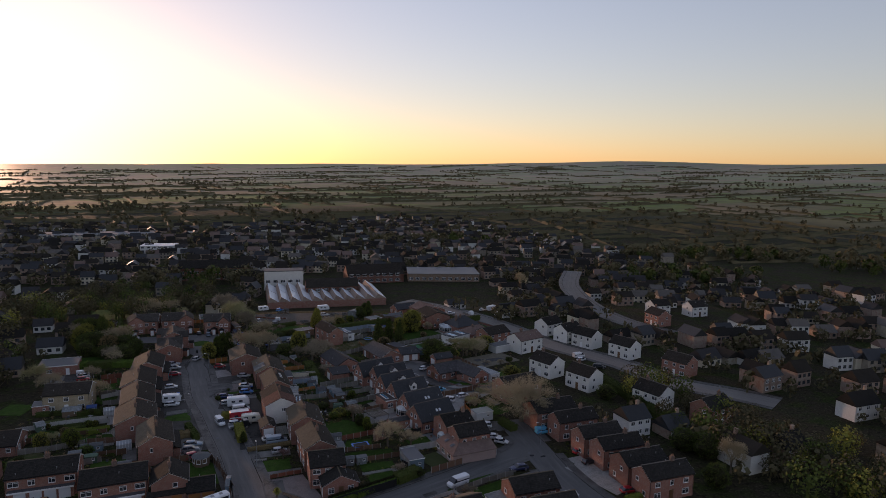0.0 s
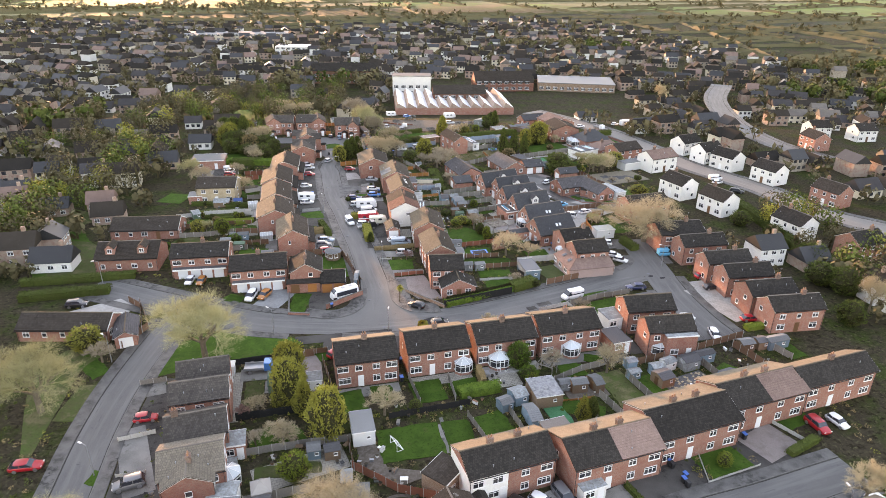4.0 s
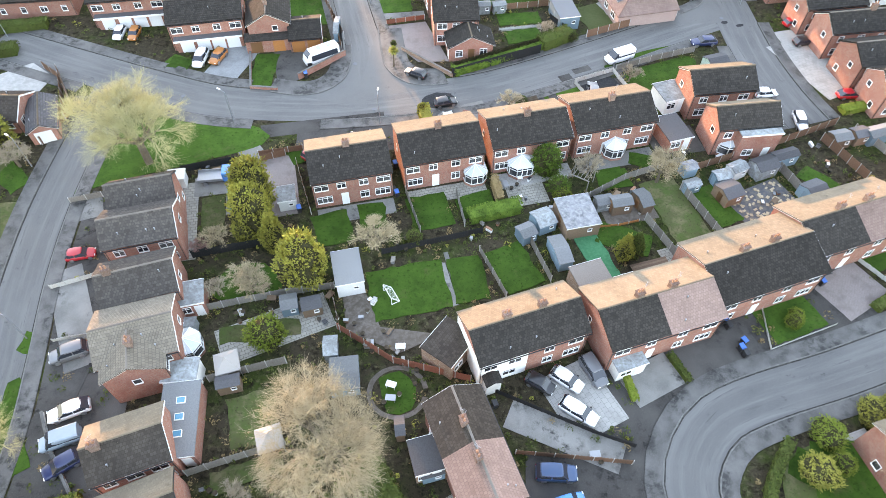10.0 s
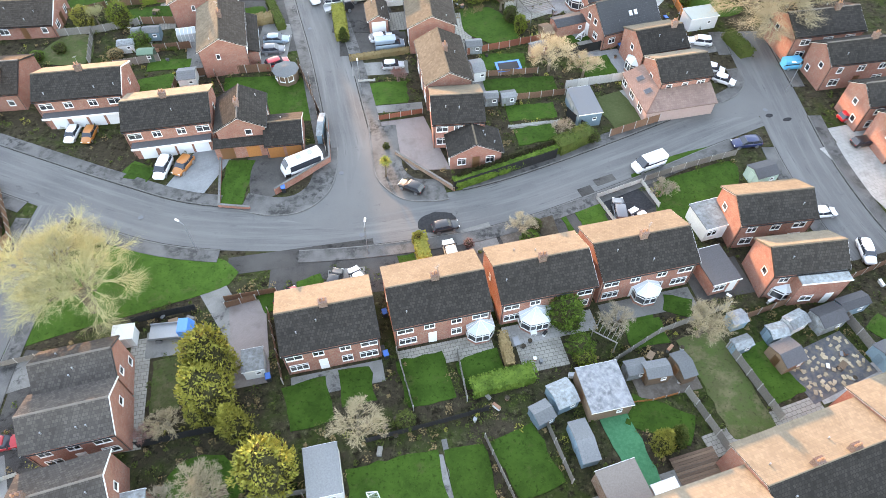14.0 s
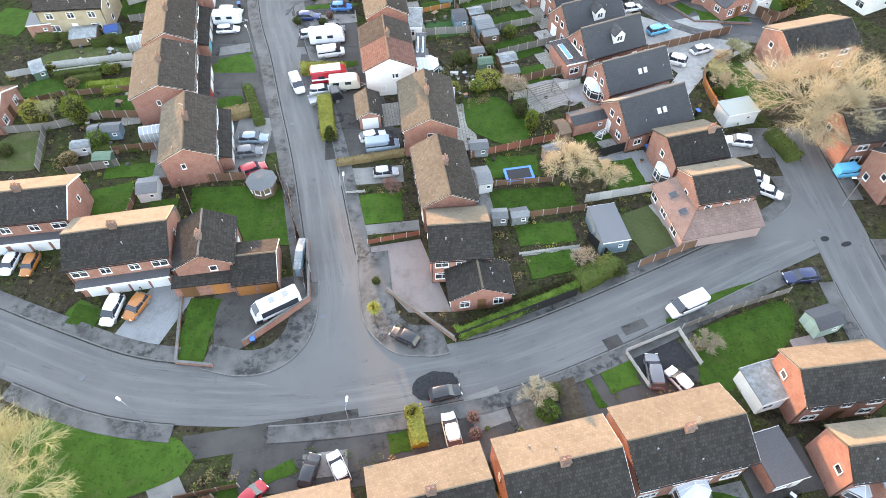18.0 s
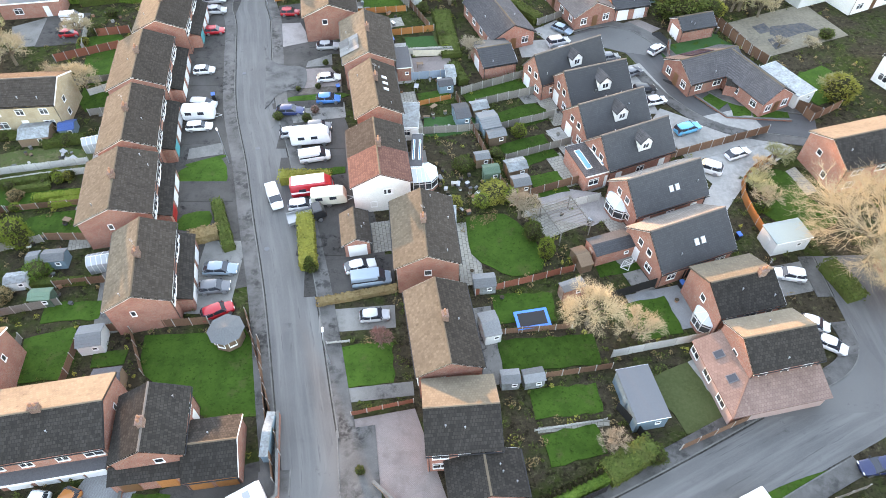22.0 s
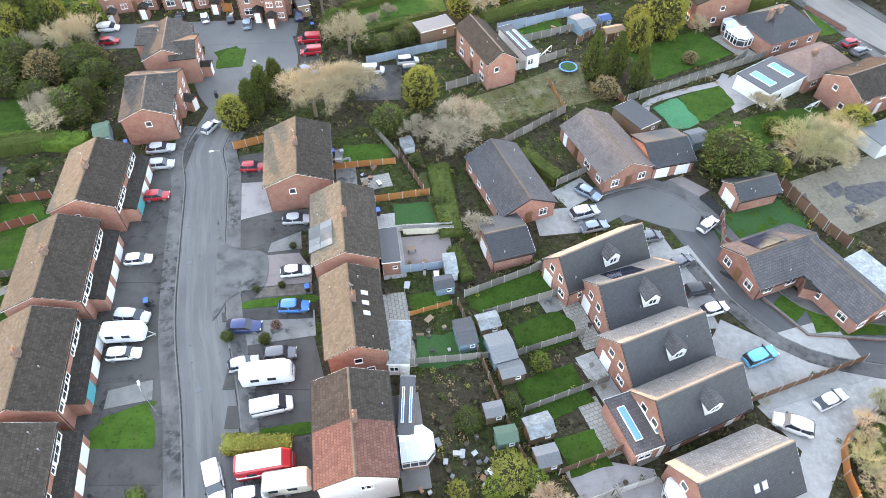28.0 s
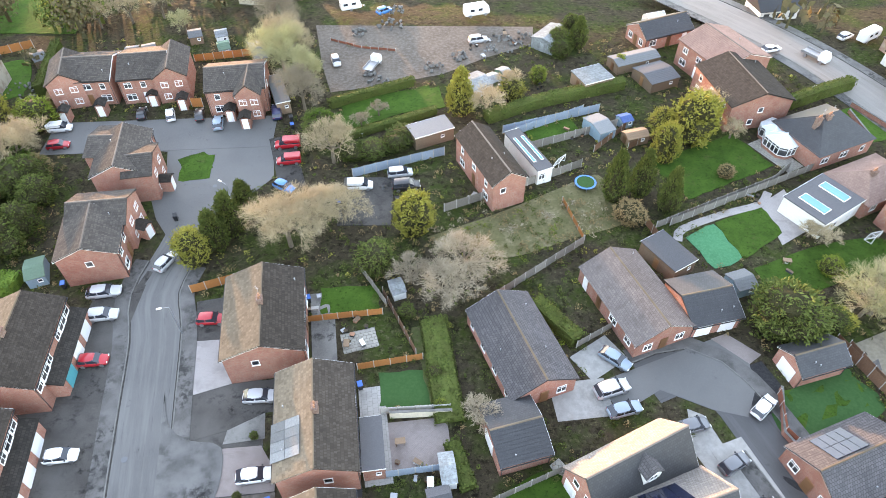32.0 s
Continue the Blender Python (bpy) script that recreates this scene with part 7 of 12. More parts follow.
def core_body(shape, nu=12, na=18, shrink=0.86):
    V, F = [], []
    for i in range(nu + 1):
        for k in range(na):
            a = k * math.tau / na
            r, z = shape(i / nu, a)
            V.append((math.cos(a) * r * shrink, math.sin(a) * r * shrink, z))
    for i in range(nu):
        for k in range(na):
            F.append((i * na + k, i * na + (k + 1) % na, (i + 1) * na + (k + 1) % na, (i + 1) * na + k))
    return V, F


def evergreen(x, y, h, w, mat="leaf_conifer", form="cone", seed=1, label="", name="tree"):
    key = ("ev", form, mat, seed % 3)
    if key not in TREES:
        rnd = random.Random(seed % 3 + 31)
        off = rnd.uniform(0, 50)

        def shape(u, a):
            bumpy = 1 + 0.42 * noise.noise(Vector((math.cos(a) * 1.6, math.sin(a) * 1.6, u * 4 + off))) + 0.2 * noise.noise(Vector((math.cos(a) * 4, math.sin(a) * 4, u * 9 + off)))
            if form == "cone":
                prof = (1 - u) ** 0.75 * (0.55 + 0.45 * min(1, u * 5)) + 0.02
            elif form == "ball":
                prof = math.sqrt(max(0.0, 1 - (2 * u - 1) ** 2)) * 0.98 + 0.02
            else:
                prof = math.sqrt(max(0.0, 1 - max(0, 2 * u - 1) ** 2.5)) * (0.75 + 0.25 * min(1, u * 4)) + 0.02
            return 0.5 * prof * bumpy, (0.06 if form != "ball" else 0.04) + u * 0.95
        V, F = spray_cloud(rnd, shape, *((470, 10, 0.2, 0.75) if form == "cone" else (400, 9, 0.15, 0.35) if form == "ball" else (520, 10, 0.16, 0.5)))
        # dark inner body: shade deep in the crown is put into its colour
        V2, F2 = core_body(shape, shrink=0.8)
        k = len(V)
        crown = from_arrays("crown", V + V2, F + [tuple(i + k for i in f) for f in F2], [mat, "core_shade_twigs"])
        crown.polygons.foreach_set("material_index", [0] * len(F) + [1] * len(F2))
        tv, tf = [], []
        twig_tube(tv, tf, Vector((0, 0, -0.03)), Vector((0, 0, 0.7)), 0.03, 0.012, 7)
        TREES[key] = from_arrays("trunk", tv, tf, "bark"), crown
    t = new(name)
    t.matrix_basis = pose(x, y, 0, 0, 0, (seed * 71) % 360) @ Matrix.Diagonal((w, w, h, 1))
    words = label or {"leaf_conifer": "dense dark green evergreen tree", "leaf_gold": "golden yellow-green conifer with dense foliage", "leaf_hedge": "rounded green garden shrub", "leaf_green": "leafy mid-green garden shrub", "leaf_lime": "bright lime-green garden shrub", "leaf_tan": "russet brown winter garden shrub", "leaf_red": "small reddish winter garden shrub"}[mat]
    tagged(t, words, "tree" if name == "tree" else "shrub")
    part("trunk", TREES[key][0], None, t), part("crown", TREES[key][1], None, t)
    return t


def shrub(x, y, h, w, mat="leaf_hedge", seed=1):
    return evergreen(x, y, h, w, mat, "ball", seed, "", "shrub")


def hedge(pts, h=1.4, w=1.0, mat="leaf_hedge", label="clipped green garden hedge"):
    line = smooth_line(pts, 0.6)
    s = sides(line)
    rnd = random.Random(int(abs(pts[0][0] * 7 + pts[0][1] * 3)))
    V, F = [], []
    na = 7
    prof = [(-0.5, 0.0), (-0.52, 0.45), (-0.46, 0.9), (0, 1.0), (0.46, 0.9), (0.52, 0.45), (0.5, 0.0)]
    for i, (q, d) in enumerate(zip(line, s)):
        k = 1 + 0.16 * noise.noise(q * 0.9) + 0.08 * noise.noise(q * 3)
        for a, z in prof:
            p = q + d * a * w * k
            V.append((p.x, p.y, z * h * (1 + 0.1 * noise.noise(q * 0.7 + Vector((a, 0, 5))))))
    for i in range(len(line) - 1):
        for k in range(na - 1):
            F.append((i * na + k, (i + 1) * na + k, (i + 1) * na + k + 1, i * na + k + 1))
    F.append(tuple(range(na)))
    F.append(tuple(range((len(line) - 1) * na, len(line) * na))[::-1])
    length = sum((a - b).length for a, b in zip(line, line[1:]))
    for _ in range(min(9000, int(length * (60 + 45 * w)))):
        i = rnd.randrange(len(line))
        q, d = line[i], s[i]
        u = rnd.random()
        if u < 0.6:
            a, z, n = rnd.uniform(-0.5, 0.5), rnd.uniform(0.93, 1.06), Vector((0, 0, 1))
        else:
            sg = rnd.choice([-1, 1])
            a, z, n = sg * rnd.uniform(0.48, 0.58), rnd.uniform(0.15, 0.95), d * sg
        t = Vector((-d.y, d.x, 0))
        c = q + d * a * w + t * rnd.uniform(-0.35, 0.35) + Vector((0, 0, z * h))
        n = (n + Vector((rnd.gauss(0, 0.5), rnd.gauss(0, 0.5), rnd.gauss(0, 0.5)))).normalized()
        e = n.orthogonal().normalized()
        g = n.cross(e)
        sz = rnd.uniform(0.06, 0.15)
        k0 = len(V)
        for p in (c - e * sz, c + g * sz, c + e * sz + n * 0.05, c - g * sz):
            V.append(tuple(p))
        F.append((k0, k0 + 1, k0 + 2, k0 + 3))
    ob = new("hedge", from_arrays("hedge", V, F, mat))
    return tagged(ob, label, "hedge")


# ---------------------------------------------------------------- fences, walls, sheds


def panel_mesh(mat, h):
    """One fence panel of unit length: overlapping upright boards in one piece."""
    def build():
        n = 11
        V, F = [], []
        for i in range(n):
            for xx in (-0.5 + i / n, -0.5 + (i + 1) / n):
                o = 0.014 if i % 2 else -0.014
                top = h - 0.03 * (i % 3)
                k = len(V)
                V += [(xx, -0.012 + o, 0.04), (xx, -0.012 + o, top), (xx, 0.012 + o, top), (xx, 0.012 + o, 0.04)]
        for i in range(2 * n - 1):
            k = i * 4
            F += [(k, k + 4, k + 5, k + 1), (k + 1, k + 5, k + 6, k + 2), (k + 2, k + 6, k + 7, k + 3)]
        return from_arrays("panel", V, F, mat)
    return shared(("panel", mat, h), build)


FENCE_WORDS = {"fence_grey": "weathered grey timber fence", "fence_brown": "brown panel fence with pale posts", "fence_red": "low red-painted timber fence", "fence_black": "tall black-stained timber fence", "fence_pale": "pale plain board fence",
               "fence_orange": "orange-brown new timber fence", "fence_blue": "blue-grey painted fence"}


FENCE_LINES = []


def fence(pts, mat="fence_grey", h=1.6, post="concrete_post"):
    FENCE_LINES.append(pts)
    post = "fence_black" if mat == "fence_black" else post
    a0 = pts[0]
    f = thing("fence", a0[0], a0[1], 0, FENCE_WORDS[mat] + " between gardens", "fence")
    pm_, first = panel_mesh(mat, h), True
    for a, b in zip(pts, pts[1:]):
        a, b = Vector((*a, 0)), Vector((*b, 0))
        ln = (b - a).length
        n = max(1, round(ln / 1.85))
        ang = math.degrees(math.atan2(b.y - a.y, b.x - a.x))
        pole = box_mesh("fpost", 0.1, 0.1, h + 0.1, post, 0.01, "post")
        for i in range(n + 1):
            q = a + (b - a) * (i / n)
            if i or first:
                part("post", pole, None, f, "", pose(q.x - a0[0], q.y - a0[1], -0.03, 0, 0, ang))
            if i < n:
                c = a + (b - a) * ((i + 0.5) / n)
                part("panel", pm_, None, f, "", pose(c.x - a0[0], c.y - a0[1], 0.02 * ((i * 7) % 3), 0, 0, ang) @ Matrix.Diagonal((ln / n - 0.09, 1, 1, 1)))
        first = False
    return f


def wall(pts, mat="red_brick", h=0.8, t=0.22):
    bm = bmesh.new()
    line = [Vector((*p, 0)) for p in pts]
    s = sides(line)
    ribbon(bm, line, s, t / 2, -t / 2, -0.05, h)
    for i in (0, -1):
        q, d = line[i], s[i]
        v = [bm.verts.new((*(q + d * o).xy, z)) for o, z in ((t / 2, -0.05), (t / 2, h), (-t / 2, h), (-t / 2, -0.05))]
        bm.faces.new(v)
    bmesh.ops.recalc_face_normals(bm, faces=bm.faces[:])
    uv_walls(bm)
    w = new("garden_wall", mesh_of(bm, "garden_wall", mat))
    tagged(w, "low brick garden wall with coping stones" if "brick" in mat else "pale rendered garden wall with coping", "wall")
    bm = bmesh.new()
    ribbon(bm, line, s, t / 2 + 0.04, -t / 2 - 0.04, h, h + 0.06)
    part("coping", bm, "kerb_stone", w, "pale coping stones")
    return w


def shed(x, y, rot, L, W, h, mat="shed_wood", roof="felt_grey", flat=False, label=""):
    words = label or {"shed_wood": "weathered timber garden shed", "shed_blue": "blue-grey painted garden shed", "shed_white": "pale clad garden outbuilding", "shed_mint": "mint green painted summerhouse", "red_brick": "small brick outbuilding", "felt_green": "green metal garden shed", "sheet_metal": "grey metal garden shed"}[mat]
    s = thing("shed", x, y, rot, words + " in a back garden", "shed")
    h = max(1.7, h)
    LW, WW = max(0.6, L - 0.2), max(0.6, W - 0.2)
    he = h - (0.12 if flat else min(0.55, W * 0.2))
    bm = bmesh.new()
    if flat:
        box(bm, -LW / 2, LW / 2, -WW / 2, WW / 2, -0.05, h - 0.1)
        uv_walls(bm)
    else:
        bm.free()
        bm = gable_walls(LW, WW, he, h - 0.04)
    part("wall", bm, mat, s)
    if flat:
        bm = bmesh.new()
        box(bm, -L / 2, L / 2, -W / 2, W / 2, h - 0.1, h)
        uv_walls(bm)
        part("roof", bm, roof, s)
        for y0 in (-W / 2 - 0.02, W / 2):
            bm = bmesh.new()
            box(bm, -L / 2 - 0.02, L / 2 + 0.02, y0, y0 + 0.02, h - 0.16, h + 0.01)
            part("edge_trim", bm, "upvc", s)
    else:
        for sgn in (-1, 1):
            part("roof_slope", roof_slab(L, W / 2, h - he, sgn, 0.05), roof, s, "", pose(0, 0, he))
    add_door(s, 0.8, min(1.8, he - 0.1), pose(-LW / 2, 0, 0, 0, 0, -90), "door_brown" if mat == "shed_wood" else mat, "plain shed door")
    fr, pa, si = window_mesh(0.6, 0.5)
    if LW > 1.8:
        w = part("window", fr, None, s, "", pose(LW * 0.2, -WW / 2, he * 0.5))
        part("pane", pa, None, w)
    return s


def extension(x, y, rot, L, W, h, mat="red_brick", roof="felt_grey", lights=0, label=""):
    s = thing("extension", x, y, rot, label or f"single-storey {WALL_WORDS.get(mat, 'white')} extension with flat roof", "extension")
    bm = bmesh.new()
    box(bm, -L / 2 + 0.1, L / 2 - 0.1, -W / 2 + 0.1, W / 2 - 0.1, -0.05, h - 0.15)
    uv_walls(bm)
    part("wall", bm, mat, s)
    bm = bmesh.new()
    box(bm, -L / 2, L / 2, -W / 2, W / 2, h - 0.15, h)
    uv_walls(bm)
    part("roof", bm, roof, s)
    for v in (-W / 2 - 0.03, W / 2):
        bm = bmesh.new()
        box(bm, -L / 2 - 0.03, L / 2 + 0.03, v, v + 0.03, h - 0.2, h + 0.04)
        part("fascia", bm, "upvc", s)
    for i in range(lights):
        if lights == 2:
            cx, cy, hx, hy = -L / 2 + L * (i + 0.5) / 2, 0.0, L * 0.09, W * 0.3
        else:
            cx, cy, hx, hy = 0.1, W * (0.24 - 0.22 * i), 0.45, 0.36
        b = bmesh.new()
        box(b, cx - hx, cx + hx, cy - hy, cy + hy, h, h + 0.14)
        fr = part("rooflight", b, "upvc", s, "flat rooflight")
        b = bmesh.new()
        box(b, cx - hx + 0.07, cx + hx - 0.07, cy - hy + 0.07, cy + hy - 0.07, h + 0.1, h + 0.155)
        part("pane", b, "blue_glass", fr, "pane with reflected sky blue put in its colour")
    add_window(s, min(1.5, L * 0.4), 1.1, pose(-L * 0.2, -W / 2 + 0.1, 0.9)), add_door(s, 0.9, 2.0, pose(L * 0.25, -W / 2 + 0.1, 0))
    return s


def conservatory(x, y, rot, w=3.0, d=2.8, h=2.1, top=2.9, label="white framed glass conservatory against the house"):
    """Bay-fronted: five glazed sides on a dwarf wall, hipped glass roof with white bars."""
    c = thing("conservatory", x, y, rot, label, "conservatory")
    k = min(w, d) * 0.28
    pts = [(-w / 2, d / 2), (-w / 2, -d / 2 + k), (-w / 2 + k, -d / 2), (w / 2 - k, -d / 2), (w / 2, -d / 2 + k), (w / 2, d / 2)]
    bm = bmesh.new()
    prism(bm, pts, -0.05, 0.55)
    uv_walls(bm)
    part("dwarf_wall", bm, "red_brick", c)
    bm = bmesh.new()
    prism(bm, [(a * 0.97, b * 0.97) for a, b in pts], 0.55, h)
    part("glazing", bm, "pane_glass", c, "tinted side glazing")
    for (a, b), (a2, b2) in zip(pts, pts[1:]):
        bm = bmesh.new()
        n = max(1, int(math.hypot(a2 - a, b2 - b) / 0.7))
        for i in range(n + 1):
            px, py = a + (a2 - a) * i / n, b + (b2 - b) * i / n
            box(bm, px - 0.045, px + 0.045, py - 0.045, py + 0.045, 0.55, h)
        for z in (0.55, h * 0.78, h - 0.08):
            tube(bm, (a, b, z + 0.03), (a2, b2, z + 0.03), 0.05, 0.05, 4)
        part("frame", bm, "upvc", c)
    r0, r1 = Vector((0, d / 2, top)), Vector((0, -d / 2 + k + w * 0.22, top))
    bm = bmesh.new()
    base_ = [bm.verts.new((a * 1.04, b * 1.03 if b < 0 else b, h)) for a, b in pts]
    t0, t1 = bm.verts.new(r0), bm.verts.new(r1)
    bm.faces.new((base_[0], base_[1], t1, t0)), bm.faces.new((base_[1], base_[2], t1)), bm.faces.new((base_[2], base_[3], t1)), bm.faces.new((base_[3], base_[4], t1)), bm.faces.new((base_[4], base_[5], t0, t1))
    part("roof", bm, "roof_glass", c, "pale translucent roof")
    bm = bmesh.new()
    tube(bm, r0, r1, 0.06, 0.06, 5)
    for a, b in pts:
        tube(bm, (a * 1.04, b * 1.03, h), tuple(r1 if b < d / 2 - 0.1 else r0), 0.035, 0.035, 4)
    for sx in (-1, 1):
        for i in range(1, 4):
            yy = d / 2 - (d / 2 + d / 2 - k) * i / 4
            tube(bm, (sx * w / 2 * 1.03, yy, h), (0, max(r1.y, yy), top), 0.03, 0.03, 4)
    part("roof_bars", bm, "upvc", c)
    return c


def summerhouse(x, y, d, h=2.5):
    s = thing("summerhouse", x, y, 12, "eight-sided timber summerhouse with grey felt roof", "summerhouse")
    pts = [(math.cos(k * math.tau / 8) * d / 2, math.sin(k * math.tau / 8) * d / 2) for k in range(8)]
    bm = bmesh.new()
    prism(bm, [(a * 0.84, b * 0.84) for a, b in pts], -0.05, h - 0.45)
    uv_walls(bm)
    part("wall", bm, "shed_wood", s)
    bm = bmesh.new()
    low, top = [bm.verts.new((a, b, h - 0.5)) for a, b in pts], bm.verts.new((0, 0, h))
    for k in range(8):
        bm.faces.new((low[k], low[(k + 1) % 8], top))
    bm.faces.new(low[::-1])
    part("roof", bm, "felt_grey", s)
    fr, pa, si = window_mesh(0.9, 1.0)
    for k in (4.5, 5.5, 6.5):
        a = k * math.tau / 8
        part("window", fr, None, s, "", pose(math.cos(a) * d * 0.39, math.sin(a) * d * 0.39, 0.8, 0, 0, math.degrees(a) + 90))


def lamp_post(x, y, rot=0, h=5.2):
    p = thing("street_lamp", x, y, rot, "slim grey steel street lamp on the pavement", "street lamp", "street lamps")
    bm = bmesh.new()
    tube(bm, (0, 0, -0.05), (0, 0, 1.2), 0.085, 0.085, 8), tube(bm, (0, 0, 1.2), (0, 0, h), 0.055, 0.04, 8), tube(bm, (0, 0, h - 0.03), (0.9, 0, h + 0.15), 0.035, 0.03, 6)
    part("pole", bm, "steel_grey", p)
    bm = bmesh.new()
    box(bm, 0.75, 1.35, -0.12, 0.12, h + 0.08, h + 0.22)
    bmesh.ops.bevel(bm, geom=bm.edges[:], offset=0.04, segments=1, affect="EDGES")
    part("lamp_head", bm, "plastic_white", p, "pale lantern head")
    return p


def bin_(x, y, rot=0, col="bin_blue"):
    words = {"bin_blue": "blue wheeled refuse bin", "bin_black": "black wheeled refuse bin", "bin_green": "green wheeled refuse bin"}[col]
    b = thing("wheelie_bin", x, y, rot, words + " beside the wall", "bin", "wheeled bins")

    def body():
        bm = bmesh.new()
        loft(bm, [[(-0.22, -0.27, 0.05), (0.22, -0.27, 0.05), (0.22, 0.22, 0.05), (-0.22, 0.22, 0.05)], [(-0.29, -0.35, 0.98), (0.29, -0.35, 0.98), (0.29, 0.32, 0.98), (-0.29, 0.32, 0.98)]])
        return mesh_of(bm, "body", col if col != "bin_blue" else "bin_black")

    def lid():
        bm = bmesh.new()
        loft(bm, [[(-0.3, -0.38, 0.98), (0.3, -0.38, 0.98), (0.3, 0.36, 1.0), (-0.3, 0.36, 1.0)], [(-0.27, -0.33, 1.05), (0.27, -0.33, 1.05), (0.27, 0.36, 1.1), (-0.27, 0.36, 1.1)]])
        return mesh_of(bm, "lid", col)

    def axle():
        bm = bmesh.new()
        for sx in (-0.28, 0.22):
            tube(bm, (sx, 0.3, 0.1), (sx + 0.06, 0.3, 0.1), 0.1, 0.1, 8)
        return mesh_of(bm, "wheels", "tyre")
    part("body", shared(("bb", col), body), None, b), part("lid", shared(("bl", col), lid), None, b), part("wheels", shared("bw", axle), None, b)


def trampoline(x, y, rot, L=4.0, W=2.6, col="plastic_blue", round_=False):
    t = thing("trampoline", x, y, rot, f"{'round' if round_ else 'rectangular'} garden trampoline with {'green' if 'green' in col else 'blue'} edge pad", "trampoline")
    n = 20 if round_ else 4
    def outline(k):
        if round_:
            return [(math.cos(i * math.tau / n) * L / 2 * k, math.sin(i * math.tau / n) * W / 2 * k) for i in range(n)]
        q = (1 - k) * L / 2
        return [(-L / 2 + q, -W / 2 + q), (L / 2 - q, -W / 2 + q), (L / 2 - q, W / 2 - q), (-L / 2 + q, W / 2 - q)]
    bm = bmesh.new()
    prism(bm, outline(1.0), 0.76, 0.8)
    part("edge_pad", bm, col, t)
    bm = bmesh.new()
    prism(bm, outline(0.82), 0.79, 0.815)
    part("mat", bm, "mat_black" if not round_ or "green" in col else "turf", t)
    for px, py in (outline(0.95) if not round_ else outline(0.95)[::5]):
        bm = bmesh.new()
        tube(bm, (px, py, -0.03), (px, py, 0.78), 0.03, 0.03, 6)
        part("leg", bm, "steel_grey", t)
    return t


def goal(x, y, rot, w=2.4, h=1.3):
    g = thing("football_goal", x, y, rot, "small white garden football goal with net", "goal")
    bm = bmesh.new()
    a, b, c, d = (-w / 2, 0, 0), (-w / 2, 0, h), (w / 2, 0, h), (w / 2, 0, 0)
    for p, q in ((a, b), (b, c), (c, d), ((-w / 2, 1.0, 0), b), ((w / 2, 1.0, 0), c), ((-w / 2, 1, 0), (w / 2, 1, 0)), (a, (-w / 2, 1, 0)), (d, (w / 2, 1, 0))):
        tube(bm, (p[0], p[1], p[2] + 0.08), (q[0], q[1], q[2] + 0.08), 0.05, 0.05, 5)
    part("frame", bm, "plastic_white", g)
    bm = bmesh.new()
    for i in range(1, 9):
        u = -w / 2 + w * i / 9
        tube(bm, (u, 0, h + 0.08), (u, 1, 0.08), 0.008, 0.008, 3)
    for i in range(1, 6):
        tube(bm, (-w / 2, i / 6, h * (1 - i / 6) + 0.08), (w / 2, i / 6, h * (1 - i / 6) + 0.08), 0.008, 0.008, 3)
    part("net", bm, "plastic_white", g)


def gazebo(x, y, rot, w=2.6, h=2.5, mat="canvas_grey"):
    g = thing("gazebo", x, y, rot, "square garden gazebo with a canvas roof", "gazebo")
    for sx in (-1, 1):
        for sy in (-1, 1):
            bm = bmesh.new()
            tube(bm, (sx * w * 0.46, sy * w * 0.46, -0.03), (sx * w * 0.46, sy * w * 0.46, h - 0.6), 0.04, 0.04, 6)
            part("leg", bm, "steel_grey", g)
    bm = bmesh.new()
    e = [bm.verts.new((sx * w / 2, sy * w / 2, h - 0.75)) for sx, sy in ((-1, -1), (1, -1), (1, 1), (-1, 1))]
    lo = [bm.verts.new((sx * w / 2, sy * w / 2, h - 1.0)) for sx, sy in ((-1, -1), (1, -1), (1, 1), (-1, 1))]
    t = [bm.verts.new((sx * 0.25, sy * 0.25, h + 0.1)) for sx, sy in ((-1, -1), (1, -1), (1, 1), (-1, 1))]
    p = bm.verts.new((0, 0, h + 0.45))
    for i in range(4):
        j = (i + 1) % 4
        bm.faces.new((e[i], e[j], t[j], t[i])), bm.faces.new((t[i], t[j], p)), bm.faces.new((lo[i], lo[j], e[j], e[i]))
    part("canopy", bm, mat, g)


def greenhouse(x, y, rot, L=2.6, W=2.0, h=2.2):
    g = thing("greenhouse", x, y, rot, "small aluminium framed glass greenhouse", "greenhouse")
    part("glazing", gable_walls(L, W, h - 0.6, h), "clear_glass", g, "pale glass panes")
    bm = bmesh.new()
    n = max(3, int(L / 0.6))
    for i in range(n + 1):
        u = -L / 2 + L * i / n
        for sy in (-1, 1):
            tube(bm, (u, sy * W / 2, 0), (u, sy * W / 2, h - 0.6), 0.025, 0.025, 4), tube(bm, (u, sy * W / 2, h - 0.6), (u, 0, h), 0.025, 0.025, 4)
    tube(bm, (-L / 2, 0, h), (L / 2, 0, h), 0.04, 0.04, 4)
    part("frame", bm, "upvc", g)


